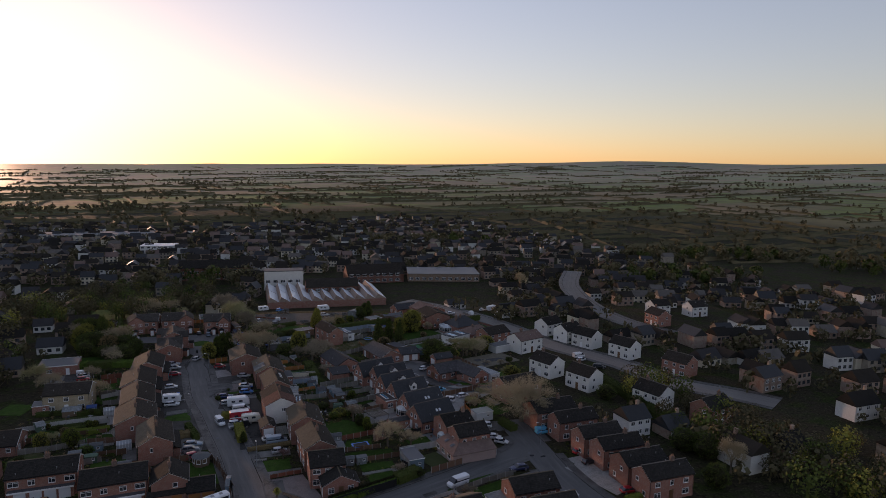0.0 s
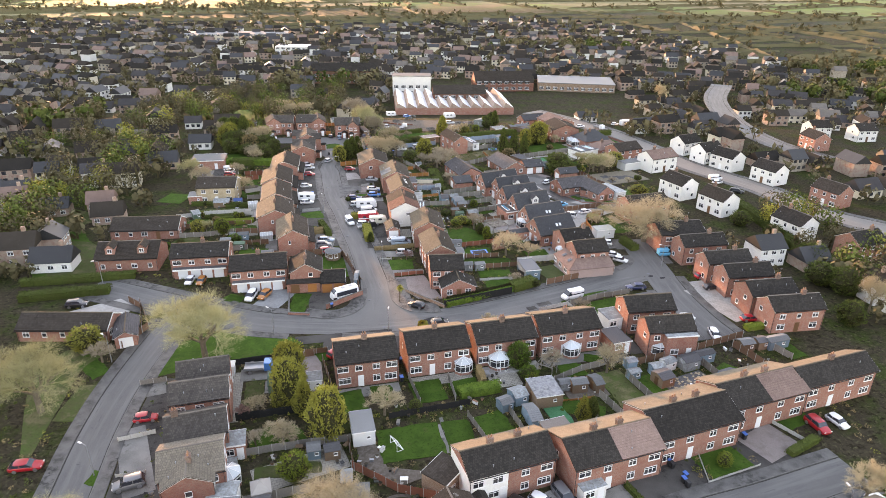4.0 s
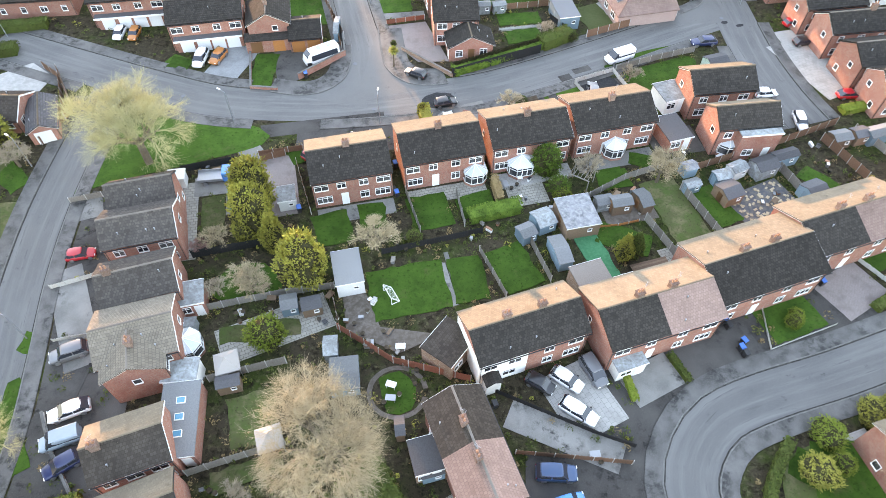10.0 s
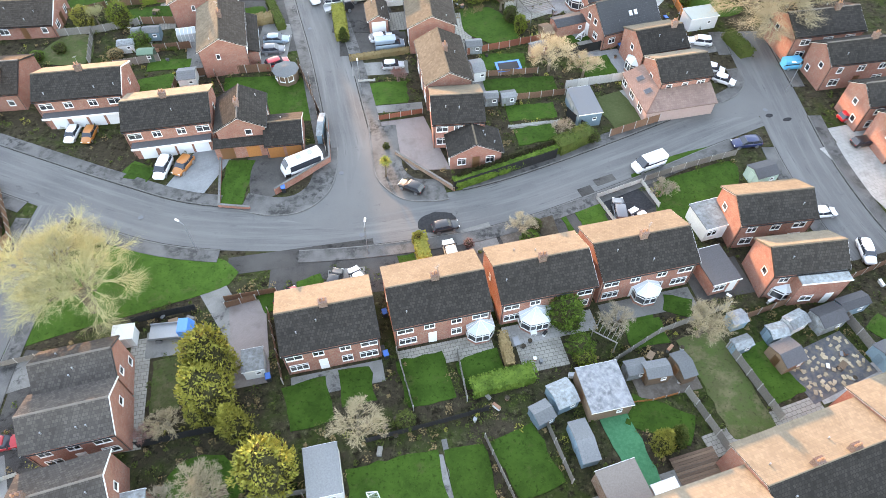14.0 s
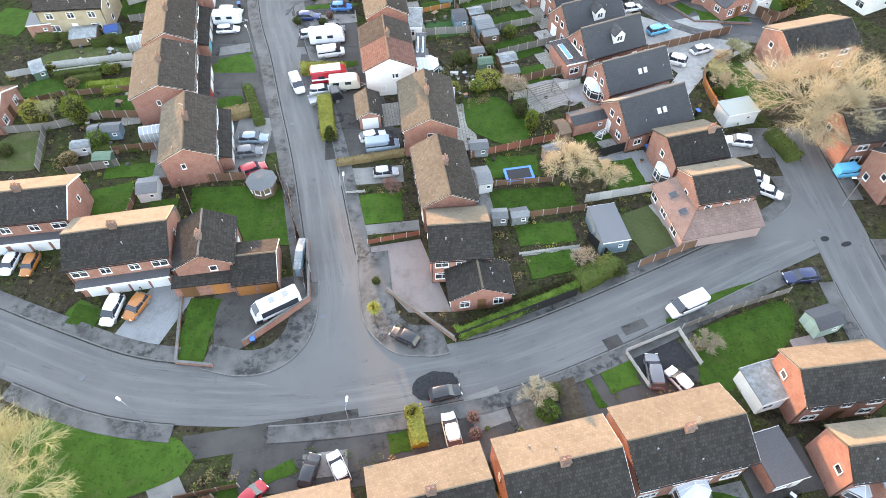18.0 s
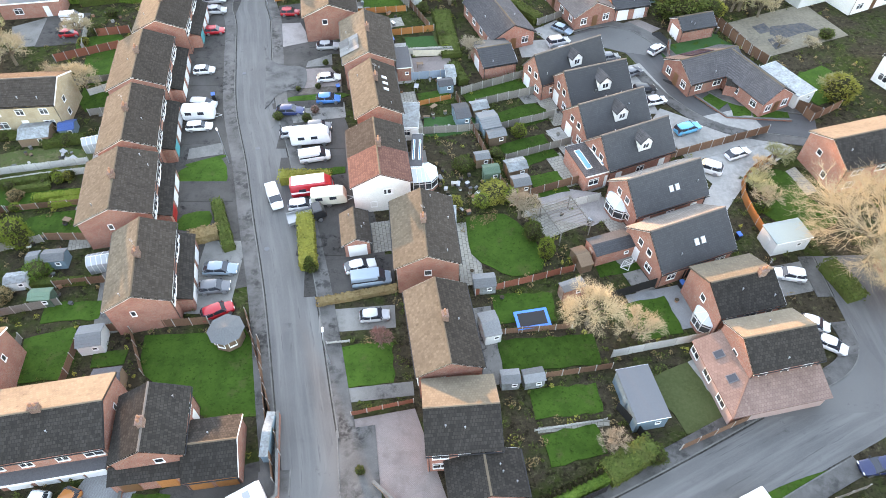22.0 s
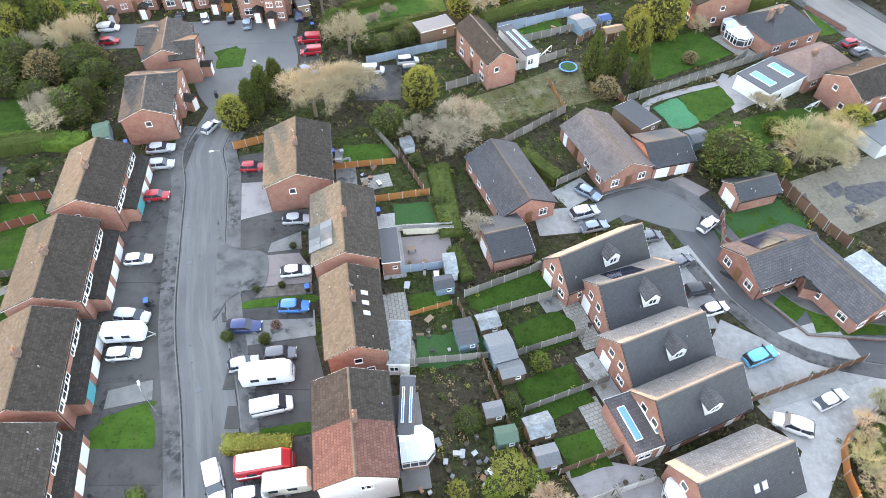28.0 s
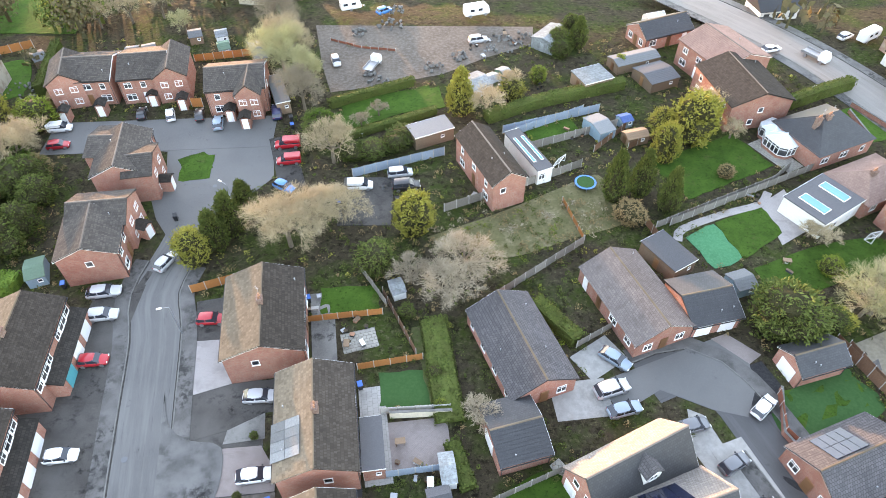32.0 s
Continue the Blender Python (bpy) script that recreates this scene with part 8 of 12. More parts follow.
def lean_to(x, y, rot, L, W, h=2.3):
    """Timber shelter on posts, its sheet roof striped with amber plastic."""
    g = thing("lean_to", x, y, rot, "dark timber shelter with amber plastic roof sheets", "shelter")
    for sx in (-1, 1):
        for sy in (-1, 1):
            bm = bmesh.new()
            box(bm, sx * (L / 2 - 0.1) - 0.05, sx * (L / 2 - 0.1) + 0.05, sy * (W / 2 - 0.1) - 0.05, sy * (W / 2 - 0.1) + 0.05, -0.03, h - (0.3 if sy < 0 else 0.02))
            part("post", bm, "shed_wood", g)
    n = 11
    for i in range(n):
        bm = bmesh.new()
        a, b = -L / 2 + L * i / n, -L / 2 + L * (i + 0.96) / n
        v = [bm.verts.new(p) for p in ((a, -W / 2, h - 0.3), (b, -W / 2, h - 0.27), (b, W / 2, h + 0.03), (a, W / 2, h))]
        low = [bm.verts.new((*q.co.xy, q.co.z - 0.04)) for q in v]
        bm.faces.new(v), bm.faces.new(low[::-1])
        for k in range(4):
            bm.faces.new((v[k], low[k], low[(k + 1) % 4], v[(k + 1) % 4]))
        part("roof_sheet", bm, "amber_sheet" if i % 3 == 1 else "felt_brown", g)


def pergola(x, y, rot, L, W, h=2.2):
    g = thing("pergola", x, y, rot, "grey weathered timber pergola with open slats", "pergola")
    for sx in (-1, 1):
        for sy in (-1, 1):
            bm = bmesh.new()
            box(bm, sx * L * 0.47 - 0.05, sx * L * 0.47 + 0.05, sy * W * 0.47 - 0.05, sy * W * 0.47 + 0.05, -0.03, h)
            part("post", bm, "fence_grey", g)
    for sy in (-1, 1):
        bm = bmesh.new()
        box(bm, -L / 2, L / 2, sy * W * 0.47 - 0.04, sy * W * 0.47 + 0.04, h, h + 0.15)
        part("beam", bm, "fence_grey", g)
    slat = box_mesh("slat", 0.06, W, 0.12, "fence_grey", 0, "slat")
    n = max(4, int(L / 0.45))
    for i in range(n):
        part("slat", slat, None, g, "", pose(-L / 2 + L * (i + 0.5) / n, 0, h + 0.15))


def palm(x, y, h=4.0):
    t = thing("palm_tree", x, y, 0, "cabbage palm with a spiky yellow-green head", "tree")
    V, F = [], []
    twig_tube(V, F, Vector((0, 0, -0.05)), Vector((0.1, 0, h * 0.72)), 0.14, 0.1, 8)
    part("trunk", from_arrays("trunk", V, F, "bark"), None, t)
    rnd = random.Random(5)
    V, F = [], []
    c = Vector((0.1, 0, h * 0.74))
    for _ in range(260):
        d = Vector((rnd.gauss(0, 1), rnd.gauss(0, 1), rnd.gauss(0.25, 0.8))).normalized()
        ln = rnd.uniform(0.7, 1.1)
        s = d.cross(Vector((0, 0, 1))).normalized() * 0.035
        m = c + d * ln * 0.6
        e = c + d * ln + Vector((0, 0, -0.18))
        k = len(V)
        V += [tuple(c - s), tuple(c + s), tuple(m + s), tuple(m - s), tuple(e)]
        F += [(k, k + 1, k + 2, k + 3), (k + 3, k + 2, k + 4)]
    part("crown", from_arrays("crown", V, F, "leaf_gold"), None, t)


def deck(x, y, rot, L, W):
    """A low timber deck of single boards on bearers."""
    d = thing("garden_deck", x, y, rot, "weathered brown timber deck behind the house", "deck")
    note_rect(x, y, rot, L, W)
    n = int(W / 0.3)
    for i in range(n):
        part("board", box_mesh("dkb", L, 0.27, 0.06, "deck_wood", 0, "board"), None, d, "", pose(0, -W / 2 + W * (i + 0.5) / n, 0.12))
    for u in (-0.4, 0.0, 0.4):
        part("bearer", box_mesh("dkr", 0.1, W, 0.14, "deck_wood", 0, "bearer"), None, d, "", pose(u * L, 0, -0.01))


def soil_bed(pts):
    """A dug bed of bare earth, slightly heaped."""
    POLYS.append(pts)
    bm = bmesh.new()
    prism(bm, pts if signed(pts) > 0 else pts[::-1], -0.05, 0.11)
    tagged(new("soil_bed", mesh_of(bm, "soil_bed", "soil")), "bare dug brown earth bed in a front garden", "bed", kind="structure")


def rubble(x, y, r, h, mat="kerb_stone", n=40, label="heap of broken pale stone"):
    rnd = random.Random(int(abs(x * 13 + y)))
    V, F = [], []
    for _ in range(max(3, n * 2 // 3)):
        a, d = rnd.random() * math.tau, r * math.sqrt(rnd.random())
        s = rnd.uniform(0.12, 0.34)
        c = Vector((math.cos(a) * d, math.sin(a) * d, s + h * (1 - d / r) * rnd.random()))
        q = Euler((rnd.random() * 6, rnd.random() * 6, rnd.random() * 6)).to_matrix()
        k = len(V)
        for p in ((-1, -1, -1), (1, -1, -1), (1, 1, -1), (-1, 1, -1), (-1, -1, 1), (1, -1, 1), (1, 1, 1), (-1, 1, 1)):
            V.append(tuple(c + q @ Vector((p[0] * s, p[1] * s * rnd.uniform(0.6, 1), p[2] * s * 0.6))))
        F += [tuple(k + i for i in f) for f in ((3, 2, 1, 0), (4, 5, 6, 7), (0, 1, 5, 4), (1, 2, 6, 5), (2, 3, 7, 6), (3, 0, 4, 7))]
    ob = new("rubble", from_arrays("rubble", V, F, mat))
    ob.location = (x, y, 0)
    return tagged(ob, label, "rubble", kind="stuff")


CLUTTER = ["plastic_white", "felt_grey", "shed_wood", "bin_black", "pot_clay", "steel_grey", "felt_dark", "fence_grey", "concrete_post"]


def clutter(x, y, r, n=10, seed=1):
    """Pots, boxes, planters and garden tables, each a thing of its own."""
    rnd = random.Random(seed * 17 + int(abs(x * 3 + y * 5)))
    for _ in range(max(3, n * 2 // 3)):
        a, d = rnd.random() * math.tau, r * math.sqrt(rnd.random())
        px, py = x + math.cos(a) * d, y + math.sin(a) * d
        what = rnd.random()
        if what < 0.4:
            mat = rnd.choice(["pot_clay", "felt_dark", "bin_black", "plastic_white"])

            def pot():
                bm = bmesh.new()
                tube(bm, (0, 0, -0.02), (0, 0, 0.42), 0.19, 0.27, 10)
                bm.faces.ensure_lookup_table()
                top = max(bm.faces, key=lambda fc: fc.calc_center_median().z)
                bmesh.ops.inset_individual(bm, faces=[top], thickness=0.04, depth=-0.04)
                top.material_index = 1
                return mesh_of(bm, "pot", [mat, "soil"])
            ob = new("plant_pot", shared(("pot_", mat), pot))
            ob.matrix_basis = pose(px, py, 0.03)
            tagged(ob, "round garden plant pot with soil", "pot", "garden pots")
        elif what < 0.92:
            mat = rnd.choice(CLUTTER)
            t = thing("storage_box", px, py, rnd.uniform(0, 180), "lidded garden storage box", "box")
            w, d2, h = rnd.choice([0.35, 0.55, 0.9]), rnd.choice([0.3, 0.45]), rnd.choice([0.25, 0.4, 0.55])
            part("body", box_mesh("cl", w, d2, h, mat, 0.03, "body"), None, t)
            part("lid", box_mesh("cll", w + 0.06, d2 + 0.06, 0.06, rnd.choice(CLUTTER), 0.01, "lid"), None, t, "", pose(0, 0, h))
        else:
            t = thing("garden_table", px, py, rnd.uniform(0, 180), "small slatted garden table", "table")
            mat = rnd.choice(["shed_wood", "plastic_white", "steel_grey"])
            part("tabletop", box_mesh("gt", 1.1, 0.7, 0.05, mat, 0.01, "tabletop"), None, t, "", pose(0, 0, 0.68))
            for sx in (-0.45, 0.45):
                for sy in (-0.28, 0.28):
                    part("leg", box_mesh("gl", 0.06, 0.06, 0.7, mat, 0, "leg"), None, t, "", pose(sx, sy, -0.02))

# vehicles
car(13.58, 14.96, -35.6, 'hatch', 'white')
car(14.5, 11.39, -33.4, 'estate', 'white')
car(16.56, 16.06, -64.9, 'mpv', 'grey')
car(10.69, 14.41, -29.9, 'small', 'black')
car(11.63, 4.96, -0.6, 'suv', 'darkblue')
car(12.28, 1.9, 19.3, 'lcv', 'blue')
car(21.43, 0.64, -52.5, 'hatch', 'black')
car(57.49, 31.19, -72.4, 'suv', 'red')
car(61.08, 32.22, -66.9, 'hatch', 'white')
car(57.12, 16.55, 24.6, 'hatch', 'white')
car(-40.68, 16.7, -155.8, 'suv', 'grey')
car(-38.22, 10.12, -155.0, 'saloon', 'white')
car(-37.96, 7.05, -156.8, 'lcv', 'bluegrey')
car(-36.85, 4.56, -142.8, 'hatch', 'navy')
car(-33.82, -3.1, -117.6, 'hatch', 'red')
car(-44.24, 30.04, 14.1, 'hatch', 'red')
car(-56.01, 19.56, 11.9, 'saloon', 'red')
car(-72.45, 63.71, 11.4, 'suv', 'black')
car(-39.16, 68.53, -94.0, 'mpv', 'white')
car(-36.56, 69.12, -107.7, 'hatch', 'orange')
car(-54.11, 74.83, -90.2, 'hatch', 'white')
car(-51.6, 74.77, -90.1, 'hatch', 'orange')
car(-20.17, 69.43, -147.0, 'minibus', 'white')
car(-5.1, 66.07, 154.1, 'hatch', 'black')
car(-0.36, 59.41, 16.4, 'hatch', 'black')
car(27.09, 71.07, -154.0, 'van', 'white')
car(41.54, 75.66, -171.1, 'saloon', 'navy')
car(22.03, 62.59, 90.7, 'estate', 'grey')
car(24.56, 61.6, 124.9, 'hatch', 'white')
car(-13.37, 50.84, 79.9, 'hatch', 'black')
car(-10.58, 51.22, 120.3, 'hatch', 'white')
car(-18.54, 48.21, 52.3, 'small', 'red')
car(51.46, 56.84, -91.1, 'estate', 'white')
car(53.3, 93.38, 10.2, 'lcv', 'sky')
car(57.85, 81.59, 17.9, 'hatch', 'red')
car(57.95, 76.23, 14.0, 'hatch', 'black')
car(60.82, 63.14, 6.7, 'saloon', 'red')
car(48.13, 63.04, 7.3, 'hatch', 'white')
car(-29.01, 97.79, 4.3, 'saloon', 'bluegrey')
car(-29.01, 95.02, 9.1, 'hatch', 'grey')
car(-27.74, 91.62, 30.0, 'suv', 'red')
car(-39.78, 129.38, -2.3, 'mpv', 'silver')
car(-39.6, 126.79, 5.8, 'caravan', 'white')
car(-39.02, 124.32, 7.5, 'estate', 'white')
car(-42.12, 138.31, 8.8, 'hatch', 'white')
car(-43.44, 149.89, 8.6, 'hatch', 'red')
car(-44.87, 156.4, 9.4, 'hatch', 'silver')
car(-46.1, 159.98, 11.7, 'saloon', 'silver')
car(-39.95, 165.24, 67.8, 'hatch', 'silver')
car(-31.38, 156.14, 5.4, 'hatch', 'red')
car(-22.99, 145.84, 5.8, 'saloon', 'silver')
car(-21.53, 136.86, 10.1, 'saloon', 'white')
car(-20.75, 131.38, 5.2, 'hatch', 'blue')
car(-26.15, 128.35, 3.5, 'saloon', 'purple')
car(-25.02, 123.4, 19.9, 'hatch', 'silver')
car(-21.15, 124.71, 9.2, 'suv', 'grey')
car(-21.8, 121.79, 9.0, 'motorhome', 'white')
car(-20.72, 118.2, 14.9, 'van', 'white')
car(-19.87, 111.52, 11.7, 'motorhome', 'red')
car(-17.38, 109.9, 9.8, 'caravan', 'cream')
car(-20.82, 108.87, 12.2, 'estate', 'white')
car(-24.78, 109.9, -65.0, 'lcv', 'white')
car(-11.98, 98.8, 19.1, 'saloon', 'white')
car(-10.39, 96.72, 11.1, 'van', 'bluegrey')
car(-9.46, 91.59, 9.1, 'hatch', 'silver')
car(-19.89, 106.59, 22.6, 'truck', 'black')
car(24.05, 143.68, 16.3, 'hatch', 'grey')
car(27.21, 139.52, 29.5, 'hatch', 'grey')
car(28.36, 135.06, 14.2, 'suv', 'black')
car(29.67, 132.26, 19.6, 'hatch', 'white')
car(33.21, 125.8, 24.4, 'estate', 'sky')
car(39.19, 120.57, 25.1, 'saloon', 'white')
car(34.19, 117.49, 157.6, 'suv', 'white')
car(32.19, 146.1, 42.4, 'hatch', 'white')
car(16.95, 151.84, -37.2, 'saloon', 'bluegrey')
car(15.97, 147.86, 20.4, 'suv', 'silver')
car(17, 145.38, 17.5, 'saloon', 'bluegrey')
car(39.86, 98.98, 170.8, 'suv', 'white')
car(41.52, 89.33, -28.6, 'hatch', 'white')
car(40.5, 92.04, -19.0, 'hatch', 'white')
car(-66.44, 193.51, 9.4, 'lcv', 'white')
car(-64.84, 189.15, 13.3, 'hatch', 'red')
car(-54.53, 197.85, 103.0, 'hatch', 'black')
car(-49.7, 197.58, 112.7, 'hatch', 'white')
car(-44.82, 197.7, 106.1, 'hatch', 'black')
car(-41.14, 195.62, 102.6, 'hatch', 'bluegrey')
car(-32.14, 198.81, 104.8, 'estate', 'navy')
car(-28.64, 190.37, -170.6, 'lcv', 'red')
car(-27.7, 186.43, -169.6, 'lcv', 'red')
car(-27.26, 180.43, -28.9, 'hatch', 'blue')
car(-16.07, 180.96, 4.9, 'lcv', 'white')
car(-10.41, 183.91, 11.0, 'mpv', 'silver')
car(-9.29, 181.08, 9.6, 'mpv', 'black')
car(1.26, 233.65, 20.8, 'motorhome', 'white')
car(1.51, 223.1, 17.1, 'suv', 'silver')
car(-24.54, 214.86, -71.1, 'hatch', 'silver')
car(56.26, 221.12, 20.1, 'saloon', 'white')
car(59.8, 207.5, 34.3, 'hatch', 'grey')
car(63.5, 218.5, -52.5, 'truck', 'white')
car(71.88, 226.16, 32.3, 'hatch', 'white')
car(76.03, 225.77, 34.9, 'motorhome', 'white')
car(-17.49, 234.03, 39.7, 'small', 'blue')
car(-24.46, 235.42, 22.1, 'caravan', 'white')
car(67.98, 190.97, 24.5, 'hatch', 'red')
car(68.66, 188.28, 26.9, 'estate', 'grey')
car(-68.54, 148.45, 13.4, 'hatch', 'red')
car(-69.3, 151.57, 26.8, 'hatch', 'white')
car(129.22, 140.51, 20.1, 'hatch', 'white')
car(86.58, 148.7, 24.1, 'hatch', 'white')
car(87.34, 152.56, 14.7, 'van', 'white')
car(89.36, 140.4, -22.7, 'estate', 'black')

# street lamps
lamp_post(-31.15, 55.08, 150)
lamp_post(-9.8, 55.23, 90)
lamp_post(-46.38, 18.61, 160)
lamp_post(-56.62, 45.03, 150)
lamp_post(-32.94, 117.18, 120)
lamp_post(-34.51, 154.3, 200)
lamp_post(-33.46, 175.49, 150)
lamp_post(51.44, 13.07, 100)
lamp_post(-13.85, 85.46, 100)
lamp_post(50.63, 87.48, 180)
lamp_post(-72.44, 73.98, 200)

# large trees
bare_tree(-40.8, 46.2, 13, 1.1, 'twig_green', 1)
bare_tree(-10.77, 6.48, 10.5, 1.25, 'twig_tan', 2)
bare_tree(-44.05, 3.74, 10, 1.1, 'twig_green', 3)
bare_tree(-61.0, 31.5, 12, 1.1, 'twig_green', 1)
bare_tree(-8.4, 32.34, 5, 1.1, 'twig_tan', 3)
bare_tree(28.46, 44.63, 5.5, 0.95, 'twig_tan', 4)
bare_tree(23.22, -4.14, 6, 1.0, 'twig_tan', 1)
bare_tree(34.13, -0.94, 4, 1.0, 'leaf_red', 2)
bare_tree(-18.83, 0.54, 4, 1.2, 'twig_grey', 4)
bare_tree(-22.37, 25.52, 3.4, 1.3, 'twig_tan', 1)
bare_tree(-27.84, 32.23, 3.4, 1.1, 'twig_tan', 2)
bare_tree(-30.02, 31.2, 2.2, 1.1, 'leaf_red', 3)
bare_tree(-26.23, 24.97, 3, 1.0, 'twig_grey', 2)
bare_tree(-58.2, 44.98, 4, 1.2, 'twig_grey', 3)
bare_tree(50.32, 101.47, 12, 1.5, 'twig_tan', 4)
bare_tree(14.86, 91.45, 6.5, 1.0, 'twig_tan', 1)
bare_tree(19.95, 89.94, 4.5, 1.1, 'twig_tan', 3)
bare_tree(7.79, 107.74, 4.5, 1.0, 'twig_grey', 1)
bare_tree(-8.52, 88.21, 2.5, 1.1, 'leaf_red', 1)
bare_tree(15.72, 77.01, 3, 1.0, 'twig_grey', 2)
bare_tree(27.87, 65.68, 3, 1.1, 'twig_grey', 3)
bare_tree(-0.48, 165.28, 7, 1.35, 'twig_grey', 2)
bare_tree(-24.09, 169, 9, 1.0, 'twig_tan', 1)
bare_tree(-17.46, 174.37, 7, 1.1, 'twig_tan', 2)
bare_tree(-20.86, 186.77, 8, 0.95, 'twig_tan', 3)
bare_tree(-7.54, 163.1, 4.5, 1.2, 'twig_grey', 3)
bare_tree(52.25, 161.16, 6, 1.3, 'twig_tan', 1)
bare_tree(-64.25, 164.6, 5, 1.2, 'twig_tan', 4)
bare_tree(46.41, 172.67, 3, 1.2, 'twig_tan', 2)
bare_tree(-65.92, 147.21, 5, 1.0, 'twig_tan', 3)
bare_tree(-59.3, 133.02, 6, 1.0, 'twig_tan', 2)
bare_tree(-33.24, 211.42, 11, 0.85, 'twig_green', 3)
bare_tree(-27.69, 200.3, 9, 0.8, 'twig_grey', 1)
bare_tree(2.75, 199.46, 6, 0.9, 'twig_tan', 1)
bare_tree(6.76, 206.16, 5, 0.9, 'twig_tan', 2)
bare_tree(-67.47, 229.1, 7, 1.0, 'twig_tan', 3)
bare_tree(-72.84, 226.72, 6, 1.0, 'twig_tan', 4)
bare_tree(38.24, 199.57, 6, 1.0, 'twig_tan', 1)
bare_tree(-69.7, 187.93, 6, 1.2, 'twig_tan', 2)
bare_tree(-17.61, 195.84, 3, 1.1, 'twig_grey', 2)
bare_tree(-15.15, 199.01, 3, 1.1, 'twig_grey', 3)
bare_tree(41.48, 194.36, 4, 1.0, 'twig_tan', 4)
bare_tree(47.87, 159.21, 5, 1.1, 'twig_tan', 3)
bare_tree(47.53, 171.58, 3, 1.4, 'twig_tan', 2)
bare_tree(1.01, 143.53, 4, 1.1, 'twig_grey', 1)
bare_tree(-2.8, 160.46, 5.5, 1.4, 'twig_grey', 4)
bare_tree(55.46, 15.92, 7, 0.8, 'twig_tan', 3)
bare_tree(86.6, 67.34, 9, 0.6, 'twig_tan', 2)
bare_tree(-74.12, 139.76, 6, 1.1, 'twig_tan', 1)
bare_tree(-59.65, 101.44, 4, 0.9, 'twig_green', 2)
bare_tree(105.73, 275.22, 10, 0.6, 'twig_tan', 1)
evergreen(-80.26, 192.16, 8, 6, 'leaf_conifer', 'tall', 0)
evergreen(-80.15, 182.96, 7, 6, 'leaf_gold', 'tall', 1)
evergreen(-74.37, 177.99, 7, 6.5, 'leaf_hedge', 'ball', 2)
evergreen(-69.8, 176.46, 6, 6, 'leaf_tan', 'ball', 0)
evergreen(-75.88, 173.94, 5, 6, 'leaf_conifer', 'ball', 1)
evergreen(-61.16, 170.42, 5, 5, 'leaf_hedge', 'ball', 0)
evergreen(-61.54, 166.77, 4, 5, 'leaf_conifer', 'ball', 1)
evergreen(-69.33, 171, 4, 5, 'leaf_hedge', 'ball', 2)
evergreen(-61.66, 176.62, 4.5, 5, 'leaf_conifer', 'ball', 0)
evergreen(-75, 192.26, 7, 5, 'leaf_gold', 'tall', 1)
evergreen(-69.98, 194.31, 5, 6, 'leaf_lime', 'ball', 2)
evergreen(-84.72, 196.04, 7, 6, 'leaf_conifer', 'tall', 0)
evergreen(-73.81, 173.21, 2.2, 3, 'leaf_hedge', 'ball', 1)
bare_tree(-68.17, 183.2, 8, 0.9, 'twig_tan', 0)
bare_tree(-74.39, 181.35, 7, 0.9, 'twig_grey', 1)
bare_tree(-64.24, 168.88, 5.5, 0.9, 'twig_tan', 2)
bare_tree(-66.05, 166.67, 5.5, 0.9, 'twig_grey', 3)
bare_tree(-68.58, 186.75, 7, 0.9, 'twig_tan', 4)
bare_tree(-82.53, 190.2, 8, 0.9, 'twig_grey', 5)
bare_tree(-36.55, 225.38, 10, 0.8, 'twig_grey', 0)
bare_tree(-32.42, 215.23, 10, 0.8, 'twig_tan', 1)
bare_tree(-28.23, 206.16, 9, 0.8, 'twig_green', 2)
bare_tree(-40.18, 232.04, 10, 0.9, 'twig_grey', 3)
bare_tree(-61.98, 231.53, 7, 0.9, 'twig_tan', 4)
bare_tree(-55.35, 224.93, 5, 1, 'twig_green', 5)
bare_tree(-76.67, 227.75, 7, 1, 'twig_grey', 6)
bare_tree(-72.05, 233.66, 8, 1, 'twig_tan', 7)
bare_tree(-80.71, 226.53, 5, 1.2, 'twig_green', 8)
evergreen(-62.72, 167.56, 5, 6, 'leaf_conifer', 'ball', 2)
evergreen(-64.69, 180.1, 5, 6, 'leaf_hedge', 'ball', 0)
evergreen(-69.95, 183.83, 5, 7, 'leaf_green', 'ball', 1)
evergreen(-24.31, 194.16, 4, 5, 'leaf_conifer', 'ball', 0)
evergreen(-18.45, 187.87, 2.5, 4, 'leaf_hedge', 'ball', 1)
evergreen(-11.6, 190.13, 2.5, 4, 'leaf_hedge', 'ball', 2)
evergreen(16.42, 221.38, 4, 4, 'leaf_conifer', 'ball', 0)
evergreen(18.87, 224.55, 5, 3.5, 'leaf_conifer', 'ball', 1)
evergreen(7.18, 204.47, 3.5, 4.5, 'leaf_gold', 'ball', 2)
evergreen(11.9, 209.79, 3, 3, 'leaf_lime', 'ball', 0)
evergreen(27.09, 214.76, 2.5, 2.5, 'leaf_lime', 'ball', 1)
evergreen(30.5, 195.56, 4.5, 4, 'leaf_gold', 'ball', 0)
# red plastic netting round the yard, built from low fence panels
fence([(-26.78, 223.04), (-20.46, 220.29), (-13.95, 219.43)], mat='fence_red', h=0.5)
evergreen(-24.6, 33.3, 3.5, 3, 'leaf_gold', 'ball', 1)
evergreen(-19.26, 18.99, 3.6, 4.2, 'leaf_lime', 'ball', 2)
evergreen(-8.1, 0.81, 4.5, 4.5, 'leaf_conifer', 'ball', 1)
evergreen(-62.37, 48.38, 4.5, 5.5, 'leaf_gold', 'ball', 2)
evergreen(-13.9, -0.19, 2, 2.2, 'leaf_gold', 'ball', 3)
evergreen(37.22, 5.54, 2.4, 3.6, 'leaf_gold', 'ball', 1)
